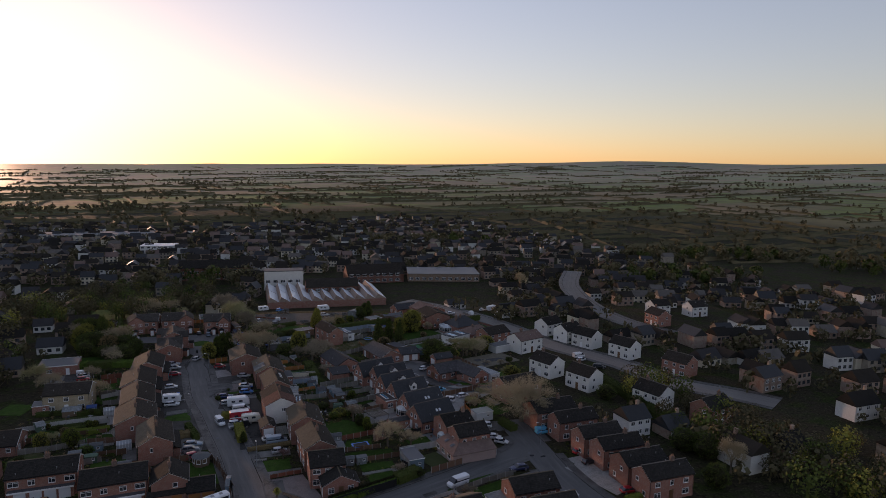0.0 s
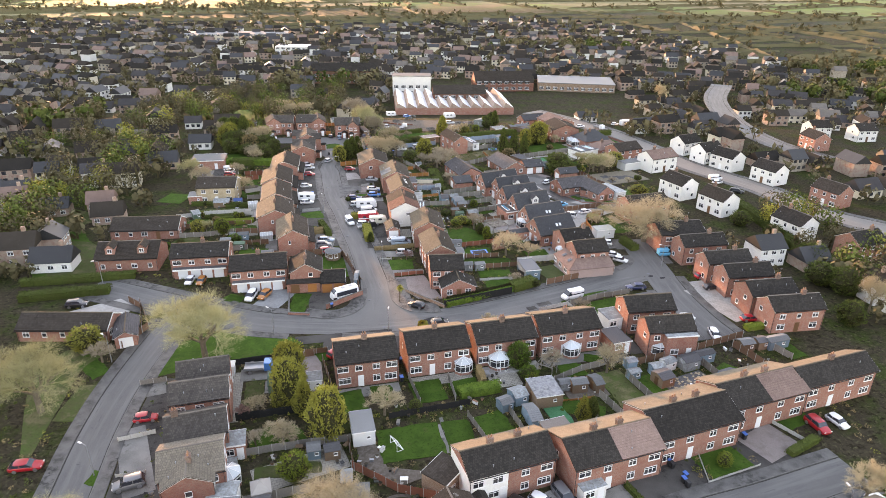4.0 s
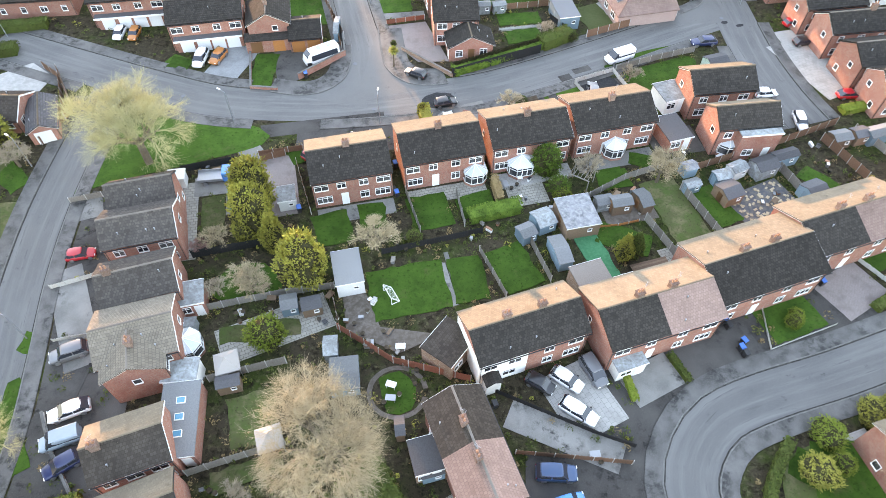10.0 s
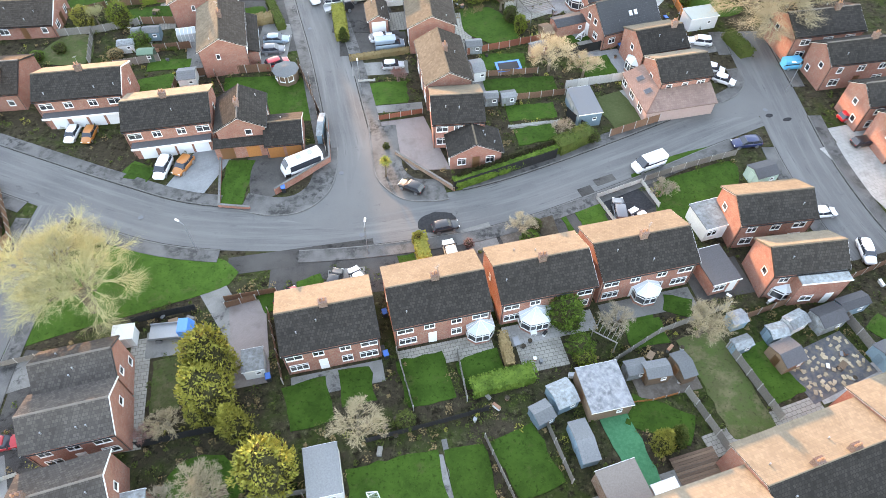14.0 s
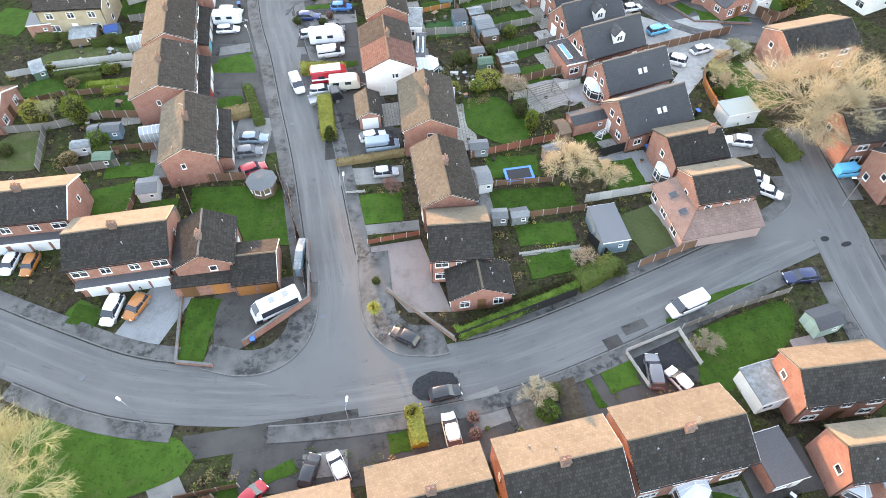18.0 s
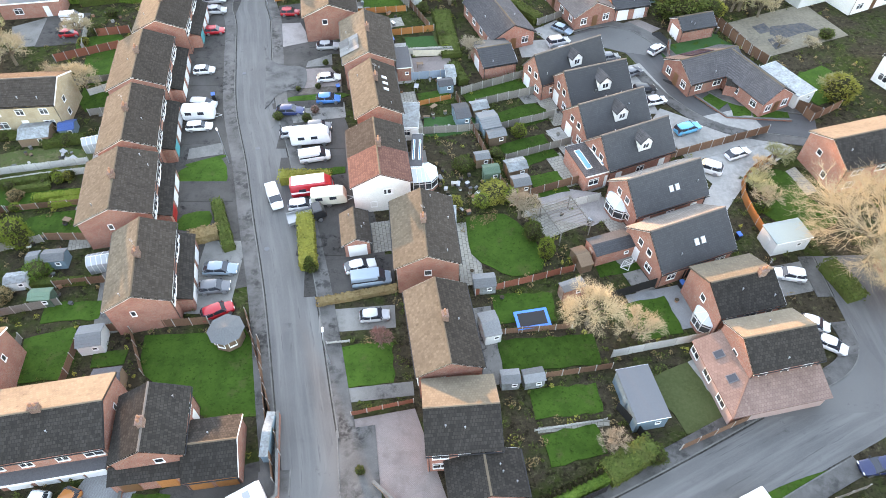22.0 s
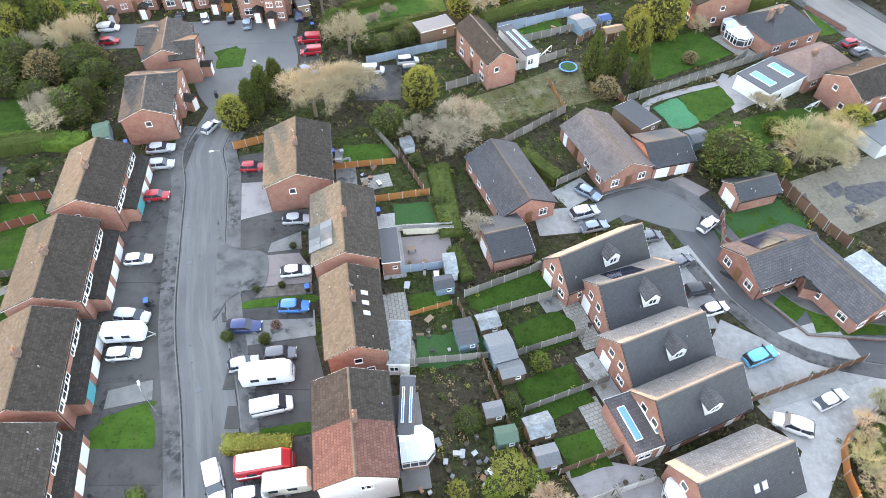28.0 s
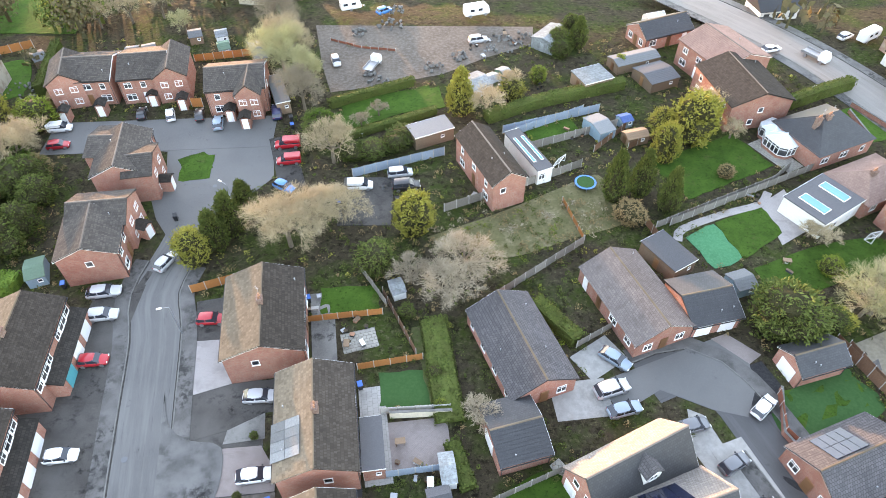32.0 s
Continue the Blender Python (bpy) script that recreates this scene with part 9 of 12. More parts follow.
evergreen(39.84, 6.36, 2.2, 2.4, 'leaf_lime', 'ball', 2)
evergreen(39.63, 9.44, 2, 3.5, 'leaf_lime', 'ball', 3)
evergreen(-3.68, 33.46, 2, 2, 'leaf_conifer', 'ball', 3)
evergreen(-3.67, 56.73, 2.4, 1.4, 'leaf_gold', 'tall', 1)
evergreen(-61.48, 100.6, 4, 3.4, 'leaf_gold', 'ball', 1)
evergreen(-55.48, 101.34, 4.2, 3.6, 'leaf_lime', 'ball', 2)
evergreen(10.75, 101.33, 3.2, 1.8, 'leaf_lime', 'tall', 2)
evergreen(9.29, 104.17, 3, 2.4, 'leaf_hedge', 'ball', 3)
evergreen(-18.02, 98.35, 2.4, 2, 'leaf_hedge', 'cone', 2)
evergreen(8.3, 124.1, 2, 2.2, 'leaf_lime', 'ball', 1)
evergreen(-19.24, 102.27, 1.6, 1.8, 'leaf_gold', 'ball', 1)
evergreen(-7.58, 172.29, 6.5, 5, 'leaf_gold', 'tall', 1)
evergreen(-12.02, 165.03, 4.5, 5, 'leaf_conifer', 'ball', 2)
evergreen(20.6, 179.2, 8.6, 4.2, 'leaf_conifer', 'cone', 3, 'tall columnar conifer with gold-brown tips')
evergreen(24.6, 180.4, 8.0, 3.9, 'leaf_conifer', 'cone', 1, 'tall columnar conifer with gold-brown tips')
evergreen(28.0, 177.4, 7.4, 3.7, 'leaf_conifer', 'cone', 2, 'columnar grey-green conifer beside a fence')
evergreen(29.6, 188.6, 6.5, 4.0, 'leaf_gold', 'tall', 3)
evergreen(35.0, 193.6, 8.0, 7.0, 'leaf_gold', 'tall', 7, 'broad brown-gold conifer behind the lawn')
evergreen(38.17, 156.54, 5.5, 8, 'leaf_conifer', 'ball', 2)
evergreen(58.41, 166.54, 4.5, 4.5, 'leaf_gold', 'ball', 1)
evergreen(22.22, 175.18, 3, 4.5, 'leaf_tan', 'ball', 1)
evergreen(38.3, 184.94, 2, 2.5, 'leaf_tan', 'ball', 2)
evergreen(-75.76, 190.33, 9, 6, 'leaf_conifer', 'cone', 1)
evergreen(-80.63, 188.36, 7, 6, 'leaf_gold', 'tall', 2)
evergreen(-77.56, 179.59, 6, 6, 'leaf_conifer', 'ball', 3)
evergreen(-64.52, 181.54, 4, 5, 'leaf_tan', 'ball', 3)
evergreen(-1.5, 200.15, 8, 5.5, 'leaf_gold', 'cone', 2)
evergreen(-23.96, 191.96, 4, 5, 'leaf_conifer', 'ball', 1)
evergreen(-65.79, 178.82, 5, 7, 'leaf_hedge', 'ball', 2)
evergreen(20.15, 221.47, 6, 4, 'leaf_conifer', 'cone', 1)
evergreen(16.68, 218.37, 3, 4, 'leaf_hedge', 'ball', 2)
evergreen(-10.87, 192.3, 2.4, 5, 'leaf_hedge', 'ball', 1)
evergreen(-15.01, 188.65, 2.2, 5, 'leaf_hedge', 'ball', 2)
evergreen(79.22, 113.63, 4, 5, 'leaf_conifer', 'ball', 1)
evergreen(83.58, 104.02, 4, 5, 'leaf_hedge', 'ball', 2)
evergreen(85, 89.7, 5, 6, 'leaf_hedge', 'ball', 3)
evergreen(82.7, 79.55, 5, 6, 'leaf_conifer', 'ball', 1)
evergreen(85.66, 75.03, 6, 6, 'leaf_hedge', 'ball', 2)
evergreen(78.5, 96.36, 4, 4, 'leaf_gold', 'ball', 3)
evergreen(79.86, 62.36, 5, 5, 'leaf_conifer', 'ball', 3)
shrub(-0.69, 109.66, 1.5, 2, 'leaf_gold', 1)
shrub(4.21, 110.84, 1.6, 3, 'leaf_gold', 2)
shrub(3.03, 110.01, 1.6, 2.5, 'leaf_lime', 2)
shrub(4.64, 111.73, 1.8, 4, 'leaf_gold', 3)
shrub(6.87, 111.22, 1.6, 2.5, 'leaf_lime', 1)
shrub(0.38, 117.08, 1.5, 3, 'leaf_hedge', 2)
shrub(4.95, 119.5, 1.4, 1.8, 'leaf_hedge', 1)
shrub(-9.08, 73.6, 1, 1, 'leaf_hedge', 1)
shrub(40.07, 22.7, 1.8, 2, 'leaf_lime', 2)
shrub(40.65, 23.54, 1.6, 1.8, 'leaf_lime', 3)
shrub(-22.72, 141.21, 0.8, 1, 'leaf_hedge', 1)
shrub(-25.95, 134.03, 0.8, 0.8, 'leaf_hedge', 2)
shrub(-22.91, 134.72, 0.9, 0.9, 'leaf_hedge', 3)
shrub(-22.41, 128.67, 1.2, 1.2, 'leaf_red', 2)
shrub(-23.34, 126.68, 1.2, 1.5, 'leaf_hedge', 1)
shrub(-27.73, 126.96, 1.2, 1.5, 'leaf_hedge', 2)
shrub(-3.02, 145.44, 1.2, 1.4, 'leaf_lime', 3)
shrub(-7.6, 157.68, 1.8, 2.2, 'leaf_hedge', 1)
shrub(-3.79, 149.36, 1.4, 2.2, 'leaf_hedge', 2)
shrub(19.71, 76.02, 1.8, 2.4, 'leaf_hedge', 1)
shrub(11.19, 102.18, 1.6, 1.6, 'leaf_lime', 1)
shrub(-7.23, -2.24, 2, 2.6, 'leaf_hedge', 1)
shrub(-5.74, -3.54, 2, 3, 'leaf_hedge', 3)
shrub(5.01, 48.25, 1.2, 1.8, 'leaf_tan', 1)
shrub(15.29, 41.17, 2, 2.4, 'leaf_lime', 1)
shrub(45.21, 12.3, 1.6, 3, 'leaf_gold', 2)

# hedges
hedge([(-7.35, 5), (-4.7, 0.89), (-2.21, -3.45)], h=2.6, w=3.6, label='broad dark overgrown garden hedge')
hedge([(-20.87, -1.76), (-17.03, 0.01), (-11.61, 1.59)], h=1.3, w=1.0, mat='leaf_lime')
hedge([(-39.8, -1.68), (-37.29, -0.22), (-33.76, 1.02)], h=1.5, w=1.8, mat='leaf_hedge')
hedge([(0.88, 66.75), (6.29, 69.36), (14.75, 73.78)], h=1.3, w=1.5, mat='leaf_green', label='clipped bright green hedge along the pavement')
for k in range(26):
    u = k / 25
    evergreen(1.2 + 12.9 * u, 67.5 + 6.4 * u, 1.75, 0.8, 'core_shade_twigs', 'ball', k % 5, 'cut back brown bush behind a green hedge', 'shrub')
hedge([(14.75, 73.78), (19.48, 76.73)], h=1.9, w=2.4, mat='leaf_hedge')
hedge([(-20.03, 106.42), (-18.26, 98.35)], h=1.6, w=2.0, mat='leaf_gold')
hedge([(-24.63, 113.77), (-17.94, 113.93)], h=1.5, w=1.8, mat='leaf_gold')
hedge([(-32.21, 108.6), (-28.73, 101)], h=1.5, w=1.4, mat='leaf_hedge')
hedge([(-33.92, 102.58), (-30.79, 103.75)], h=1.4, w=1.8, mat='leaf_tan', label='brown winter beech hedge')
hedge([(-16.23, 93.38), (-7.29, 95.69)], h=0.8, w=0.9, mat='leaf_tan', label='low brown winter hedge')
hedge([(8.21, 159.56), (12.77, 154.19)], h=1.8, w=1.8, mat='leaf_hedge')
hedge([(-70.57, 159.1), (-61.95, 161.25)], h=2.2, w=2.5, mat='leaf_hedge')
hedge([(-23.52, 201.22), (-10.07, 208.36)], h=1.5, w=1.3, mat='leaf_hedge')
hedge([(-20.8, 192.04), (-5.75, 200.04)], h=1.2, w=1.2, mat='leaf_hedge')
hedge([(2.73, 197.9), (12.39, 202.94), (26.61, 208.39)], h=1.8, w=1.8, mat='leaf_hedge')
hedge([(43.2, 197.39), (56.68, 204.87), (66.02, 209.36)], h=2.0, w=1.8, mat='leaf_hedge')
hedge([(-74.04, 203.29), (-77.57, 218.1)], h=2.2, w=1.6, mat='leaf_hedge')
hedge([(-88.61, 72.25), (-66.85, 77.01)], h=1.4, w=1.8, mat='leaf_hedge')
hedge([(-85.02, 65.8), (-68.98, 70.03)], h=1.6, w=2.2, mat='leaf_hedge')
hedge([(35.45, 8.67), (32.44, 4.2), (30.78, -1.02)], h=1.2, w=1.0, mat='leaf_hedge')
hedge([(44.46, 11.93), (49.68, 14.18)], h=1.3, w=1.6, mat='leaf_gold')
hedge([(50.44, 25.09), (55.69, 28.28)], h=0.9, w=1.2, mat='leaf_hedge')
hedge([(25.35, 18.31), (26.74, 15.35)], h=0.8, w=0.7, mat='leaf_hedge')
hedge([(58.48, 59.56), (69.11, 62.68)], h=1.0, w=1.4, mat='leaf_lime')
hedge([(19.46, 18.53), (20.62, 13.03)], h=0.8, w=0.7, mat='leaf_lime')
hedge([(83.17, 136.64), (86.28, 110.55), (86.25, 92.45)], h=2.2, w=3.0, mat='leaf_hedge')
hedge([(-52.33, 95.05), (-44.94, 95.69)], h=0.7, w=1.0, mat='leaf_hedge')
hedge([(-63.45, 111.61), (-56.96, 113.12)], h=1.0, w=1.4, mat='leaf_hedge')
hedge([(-57.17, 109.09), (-50.68, 110.34)], h=0.9, w=1.0, mat='leaf_lime')
hedge([(-3.49, 57.12), (-2.7, 53.67)], h=2.0, w=1.6, mat='leaf_gold')
hedge([(-4.29, 156.79), (-1.96, 143.54)], h=1.0, w=3.0, mat='leaf_hedge', label='sprawling ivy and bramble strip')
hedge([(-1.68, 140.86), (0.12, 136.1)], h=1.2, w=1.6, mat='leaf_hedge', label='ivy covered garden boundary')

# fences and garden walls
fence([(-11.83, 20.8), (-5.17, 16.69), (3.29, 14.7)], mat='fence_red', h=1.5)
fence([(5.51, 13.68), (15.8, 9.33), (19.87, 7.93)], mat='fence_black', h=0.9)
fence([(7.76, 6.97), (19.32, 6.2)], mat='fence_brown', h=1.1)
fence([(4.43, 32.26), (7.5, 25.54)], mat='fence_grey', h=1.2)
fence([(10.75, 33.9), (12.9, 27.9)], mat='fence_grey', h=1.4)
fence([(-7.59, 31.42), (-0.36, 33.56), (4.84, 35.2)], mat='fence_black', h=1.2)
fence([(-5.25, 41.65), (-3.01, 34.95)], mat='fence_grey', h=1.4)
fence([(1.4, 41.87), (2.59, 36.13)], mat='fence_grey', h=1.4)
fence([(31.41, 43.39), (35.02, 34.95)], mat='fence_grey', h=1.5)
fence([(25.8, 37.88), (28.81, 31.58)], mat='fence_grey', h=1.5)
fence([(45.15, 48.99), (47.86, 41.74)], mat='fence_grey', h=1.5)
fence([(53.53, 53.54), (57.12, 45.91)], mat='fence_brown', h=1.5)
fence([(58.87, 55.63), (62.52, 49.57)], mat='fence_grey', h=1.4)
fence([(17.29, 40.22), (24.11, 44.83), (32.8, 48.58)], mat='fence_grey', h=1.4)
fence([(32.35, 46.24), (44.97, 51.4), (56.72, 56.85)], mat='fence_brown', h=1.5)
fence([(-35.77, 44.57), (-28.98, 46.53)], mat='fence_black', h=1.3)
fence([(-30.66, 30.24), (-22.36, 32.4)], mat='fence_black', h=1.5)
fence([(-27.12, 22.82), (-18.27, 25.21), (-12.81, 26.24)], mat='fence_grey', h=1.4)
fence([(-24.74, 13.92), (-16.84, 16.36)], mat='fence_grey', h=1.6)
fence([(-24.5, 3.94), (-15.39, 7.32)], mat='fence_grey', h=1.6)
fence([(-13.11, 25.8), (-11.45, 20.41)], mat='fence_brown', h=1.5)
fence([(-20.43, 46.23), (-17.2, 37.55)], mat='fence_brown', h=1.5)
fence([(-25.98, 47.81), (-20.06, 49.21)], mat='fence_brown', h=1.1)
fence([(5.2, -0.83), (8.66, 1.23), (12.98, 1.92)], mat='fence_brown', h=1.4)
fence([(4.34, -2.22), (10.53, -0.42), (17.9, 2.34)], mat='fence_grey', h=1.3)
fence([(32.65, 3.9), (30.5, -1.03)], mat='fence_orange', h=1.0)
fence([(-60.62, 65.2), (-54.98, 56.26), (-56.76, 49.18)], mat='fence_brown', h=1.5)
fence([(37.3, 25.13), (36.81, 19.41), (45.21, 22.85)], mat='fence_pale', h=0.4)
fence([(50.62, 32.72), (54.23, 27.8)], mat='fence_pale', h=0.7)
fence([(-48.87, 38.64), (-45.03, 39.83)], mat='fence_grey', h=1.0)
fence([(-46.2, 25.25), (-41.59, 27.16)], mat='fence_pale', h=0.8)
fence([(-43.28, 18.3), (-39.61, 19.2)], mat='fence_pale', h=0.6)
fence([(19.44, 64.92), (21.28, 61.02)], mat='fence_pale', h=0.8)
fence([(19.46, 65.13), (25.68, 68.04), (27.36, 63.77)], mat='fence_pale', h=0.9)
fence([(-63.18, 66.02), (-59.63, 63.38), (-55.4, 54.38)], mat='fence_brown', h=1.5)
fence([(-10.7, 79.47), (-4.33, 81.16)], mat='fence_red', h=0.9)
fence([(0.54, 65.95), (14.62, 72.45)], mat='fence_black', h=1.7)
fence([(22.56, 76.82), (30.11, 80.23), (38.63, 83.4)], mat='fence_brown', h=1.5)
fence([(17.13, 87.24), (27.87, 89.87)], mat='fence_pale', h=1.6)
fence([(17.96, 95.05), (28.78, 99.04)], mat='fence_black', h=1.7)
fence([(2.09, 95.14), (14.13, 99.2)], mat='fence_red', h=1.3)
fence([(3.59, 89.68), (13.13, 90.91)], mat='fence_brown', h=1.1)
fence([(6, 83.78), (16.98, 85.87)], mat='fence_brown', h=1.2)
fence([(8.21, 78.38), (15.67, 79.81)], mat='fence_pale', h=0.5)
fence([(-22.22, 88.02), (-19.54, 79.22), (-17.31, 72.24)], mat='fence_brown', h=1.6)
fence([(-51.89, 88.16), (-47.51, 82.72)], mat='fence_grey', h=1.5)
fence([(16.82, 81.09), (19.11, 77.9)], mat='fence_black', h=1.6)
fence([(43.4, 119.6), (39.9, 116.9), (38.5, 115.2), (37.8, 112.4), (37.9, 110.0), (38.3, 107.5), (38.9, 104.7)], mat='fence_orange', h=1.5)
fence([(-12.03, 88.3), (-14.54, 87.95)], mat='fence_pale', h=0.5)
fence([(-53.29, 90.52), (-46.67, 92.32)], mat='fence_grey', h=1.4)
fence([(-52.65, 102.22), (-43.19, 102.49)], mat='fence_brown', h=1.4)
fence([(-48.37, 94.74), (-42.53, 95.76)], mat='fence_brown', h=1.4)
fence([(-64.5, 113.81), (-52.66, 116.44)], mat='fence_pale', h=1.3)
fence([(-60.04, 106.93), (-50.36, 108.55)], mat='fence_brown', h=1.1)
fence([(-67.85, 140.71), (-58.4, 145.06)], mat='fence_red', h=1.5)
fence([(-58.65, 131.83), (-54.95, 134.11)], mat='fence_pale', h=1.3)
fence([(-56.77, 127.01), (-53.11, 127.78)], mat='fence_grey', h=1.3)
fence([(-36.96, 88.71), (-33.88, 83.41)], mat='fence_brown', h=1.4)
fence([(-42.13, 81.46), (-42.52, 87.05)], mat='fence_brown', h=1.3)
fence([(-49.26, 87.58), (-47.61, 81.29)], mat='fence_grey', h=1.3)
fence([(-1.01, 132.48), (5.47, 114.16), (7.92, 109.37)], mat='fence_brown', h=1.5)
fence([(-0.24, 133.64), (12.89, 139.92)], mat='fence_grey', h=1.5)
fence([(5.09, 125.2), (13.9, 128.6)], mat='fence_grey', h=1.4)
fence([(2.0, 130.7), (12.1, 134.6)], mat='fence_grey', h=1.5)
fence([(6.31, 118.55), (15.89, 122.55)], mat='fence_grey', h=1.4)
fence([(9.39, 111.79), (17.08, 114.91), (30.45, 120.14), (44.89, 125.78)], mat='fence_brown', h=1.5)
fence([(8.48, 107.85), (18.59, 111.25)], mat='fence_pale', h=1.5)
fence([(-10.45, 136.88), (-1.94, 138.31)], mat='fence_blue', h=1.5)
fence([(-6.81, 130.66), (-1.8, 132.46)], mat='fence_orange', h=1.0)
fence([(-7.51, 123.86), (2.85, 125.14)], mat='fence_grey', h=1.4)
fence([(-19.61, 156.45), (-10.59, 157.88)], mat='fence_orange', h=1.2)
fence([(-12.73, 149.84), (-5.3, 151.47)], mat='fence_orange', h=1.3)
fence([(-9.54, 144.37), (-1.99, 145.06)], mat='fence_pale', h=1.3)
fence([(-35.2, 160.52), (-30.03, 162.61)], mat='fence_orange', h=1.5)
fence([(-10.84, 161.06), (-6.13, 152.02)], mat='fence_brown', h=1.4)
fence([(-14.21, 164.98), (-10.27, 159.15)], mat='fence_grey', h=1.4)
fence([(0.24, 158.13), (15.51, 170.56)], mat='fence_grey', h=1.6)
fence([(-3.56, 176.21), (6.92, 181.27), (17.02, 186.61)], mat='fence_grey', h=1.6)
fence([(-17.48, 183.33), (-3.89, 188.9)], mat='fence_blue', h=1.7)
fence([(25.86, 173.73), (44.76, 183.7), (48.6, 187.22)], mat='fence_grey', h=1.4)
fence([(24.6, 174.47), (27.35, 166.56)], mat='fence_brown', h=1.5)
fence([(5.33, 194.72), (21.58, 201.03)], mat='fence_blue', h=1.6)
fence([(12.72, 153.6), (17.48, 156.67)], mat='fence_grey', h=1.4)
fence([(13.46, 178.94), (15.58, 171.29)], mat='fence_orange', h=0.9)
fence([(44.35, 154.32), (47.65, 145.72), (49.51, 142.78)], mat='fence_brown', h=1.8)
fence([(34.44, 148.01), (33.65, 143.38), (35.21, 141)], mat='fence_red', h=1.3)
fence([(49.66, 132.51), (53.75, 129.8)], mat='fence_brown', h=1.6)
fence([(-63.78, 148.44), (-58.3, 149.69)], mat='fence_red', h=1.5)
fence([(-37.22, 218.07), (-50.7, 214.78)], mat='fence_orange', h=1.5)
fence([(-88.04, 216.24), (-82.87, 219)], mat='fence_orange', h=1.6)
fence([(-47.03, 200.63), (-45.11, 200.68)], mat='fence_orange', h=1.8)
fence([(7.91, 189.93), (23.89, 196.9)], mat='fence_grey', h=1.6)
fence([(5.83, 193.45), (18.82, 200.66)], mat='fence_blue', h=1.6)
fence([(27.93, 174.29), (38.38, 179.75), (52.25, 187.01)], mat='fence_grey', h=1.5)
fence([(19.38, 190.23), (25.73, 196.94)], mat='fence_brown', h=1.4)
fence([(24.78, 191.07), (39.37, 200.39), (42.81, 202.88)], mat='fence_brown', h=1.3)
wall([(-23.09, 64.65), (-16.62, 70.8), (-18.18, 79.26)], mat='red_brick', h=1.1)
wall([(-30.18, 62.33), (-25.92, 62.02)], mat='red_brick', h=0.5)
wall([(-30.07, 62.33), (-31.9, 71.07)], mat='red_brick', h=0.4)
wall([(-7.68, 72.52), (0.66, 65.96)], mat='brown_brick', h=0.7)
wall([(63.66, 194.21), (63.07, 201.78)], mat='red_brick', h=0.8)
wall([(36.13, 134.26), (39.83, 129.06), (49.32, 128.53)], mat='red_brick', h=0.3)
wall([(-34.22, 0.72), (-38.76, 6.06), (-41.13, 9.96)], mat='render_white', h=0.5)
wall([(-8.5, 143.92), (-1.75, 144.45)], mat='render_cream', h=1.2)
wall([(34.89, 148.63), (33.43, 143.14), (35.39, 139.46)], mat='red_brick', h=0.8)

# extensions and outbuildings
extension(-25.86, 8.7, 9.0, 3.82, 8.02, 2.7, lights=3, roof='felt_grey')
extension(-27.16, 14.04, 5.0, 3.7, 2.76, 2.6, roof='sheet_metal', mat='render_white')
extension(-28.66, 23.54, 14.2, 3.17, 3.34, 2.6, roof='sheet_metal', mat='red_brick')
extension(-1.22, 5.76, 16.8, 2.89, 3.62, 2.6, roof='felt_dark', mat='brown_brick')
extension(42.24, 51.17, 8.0, 5.91, 3.68, 4.6, roof='sheet_metal', mat='red_brick')
extension(32.65, 60.72, 18.8, 3.43, 4.32, 2.5, roof='sheet_metal', mat='render_white')
extension(36, 61.67, 15.0, 3.84, 4.43, 2.5, roof='felt_grey')
extension(31.72, 53.04, 18.0, 3.73, 5.19, 2.4, roof='felt_dark')
extension(17.56, 20.92, 18.0, 1.45, 4.43, 2.4, roof='sheet_metal', mat='red_brick')
extension(20.15, 16.57, 21.0, 3.61, 1.99, 2.3, roof='sheet_metal', mat='render_white')
shed(-11.22, 27.7, 14.3, 3.39, 5.01, 2.6, mat='shed_white', roof='felt_grey', flat=True)
gazebo(-22.83, 15.45, 20)
gazebo(-16.77, 7.29, 20)
shed(-17.52, 23.32, 13.8, 2.02, 2.17, 2, mat='shed_blue', roof='felt_grey')
shed(-14.93, 23.2, 16.1, 2.37, 1.91, 2, mat='shed_wood', roof='felt_dark')
shed(14.19, 31.65, 16.3, 1.93, 4.41, 2.2, mat='shed_blue', roof='felt_grey')
shed(12.48, 36.61, 25.5, 2.56, 2.95, 2.2, mat='shed_blue', roof='sheet_metal')
shed(10.24, 34.56, 29.1, 2.16, 2.25, 2, mat='shed_blue', roof='felt_grey')
shed(22.69, 39.63, 12.7, 2.81, 2.06, 2.2, mat='shed_wood', roof='felt_grey')
shed(25.66, 40.3, 20.1, 1.73, 3.18, 2.2, mat='shed_wood', roof='felt_grey')
shed(37.19, 42.02, 24.6, 2.85, 3.1, 2.3, mat='shed_wood', roof='felt_dark')
shed(36.85, 44.78, 16.8, 2.2, 1.92, 2, mat='shed_blue', roof='sheet_metal')
shed(39.31, 46.24, 28.4, 2.59, 1.94, 2.1, mat='shed_white', roof='sheet_metal')
shed(43.05, 46.81, 22.2, 3.37, 2.67, 2.4, mat='sheet_metal', roof='felt_dark')
shed(46.36, 48.71, 20.1, 3.82, 1.83, 2.2, mat='shed_blue', roof='felt_dark')
shed(48.44, 42.48, 23.9, 2.94, 2.88, 2.3, mat='shed_blue', roof='felt_dark')
shed(61.46, 53.95, 18.4, 4.5, 2.24, 2.2, mat='shed_blue', roof='felt_grey')
shed(32.65, 43.25, 21.8, 2.28, 1.55, 1.8, mat='shed_blue', roof='sheet_metal')
shed(55.48, 52.86, 14.9, 2.82, 2.3, 2.1, mat='shed_wood', roof='felt_grey')
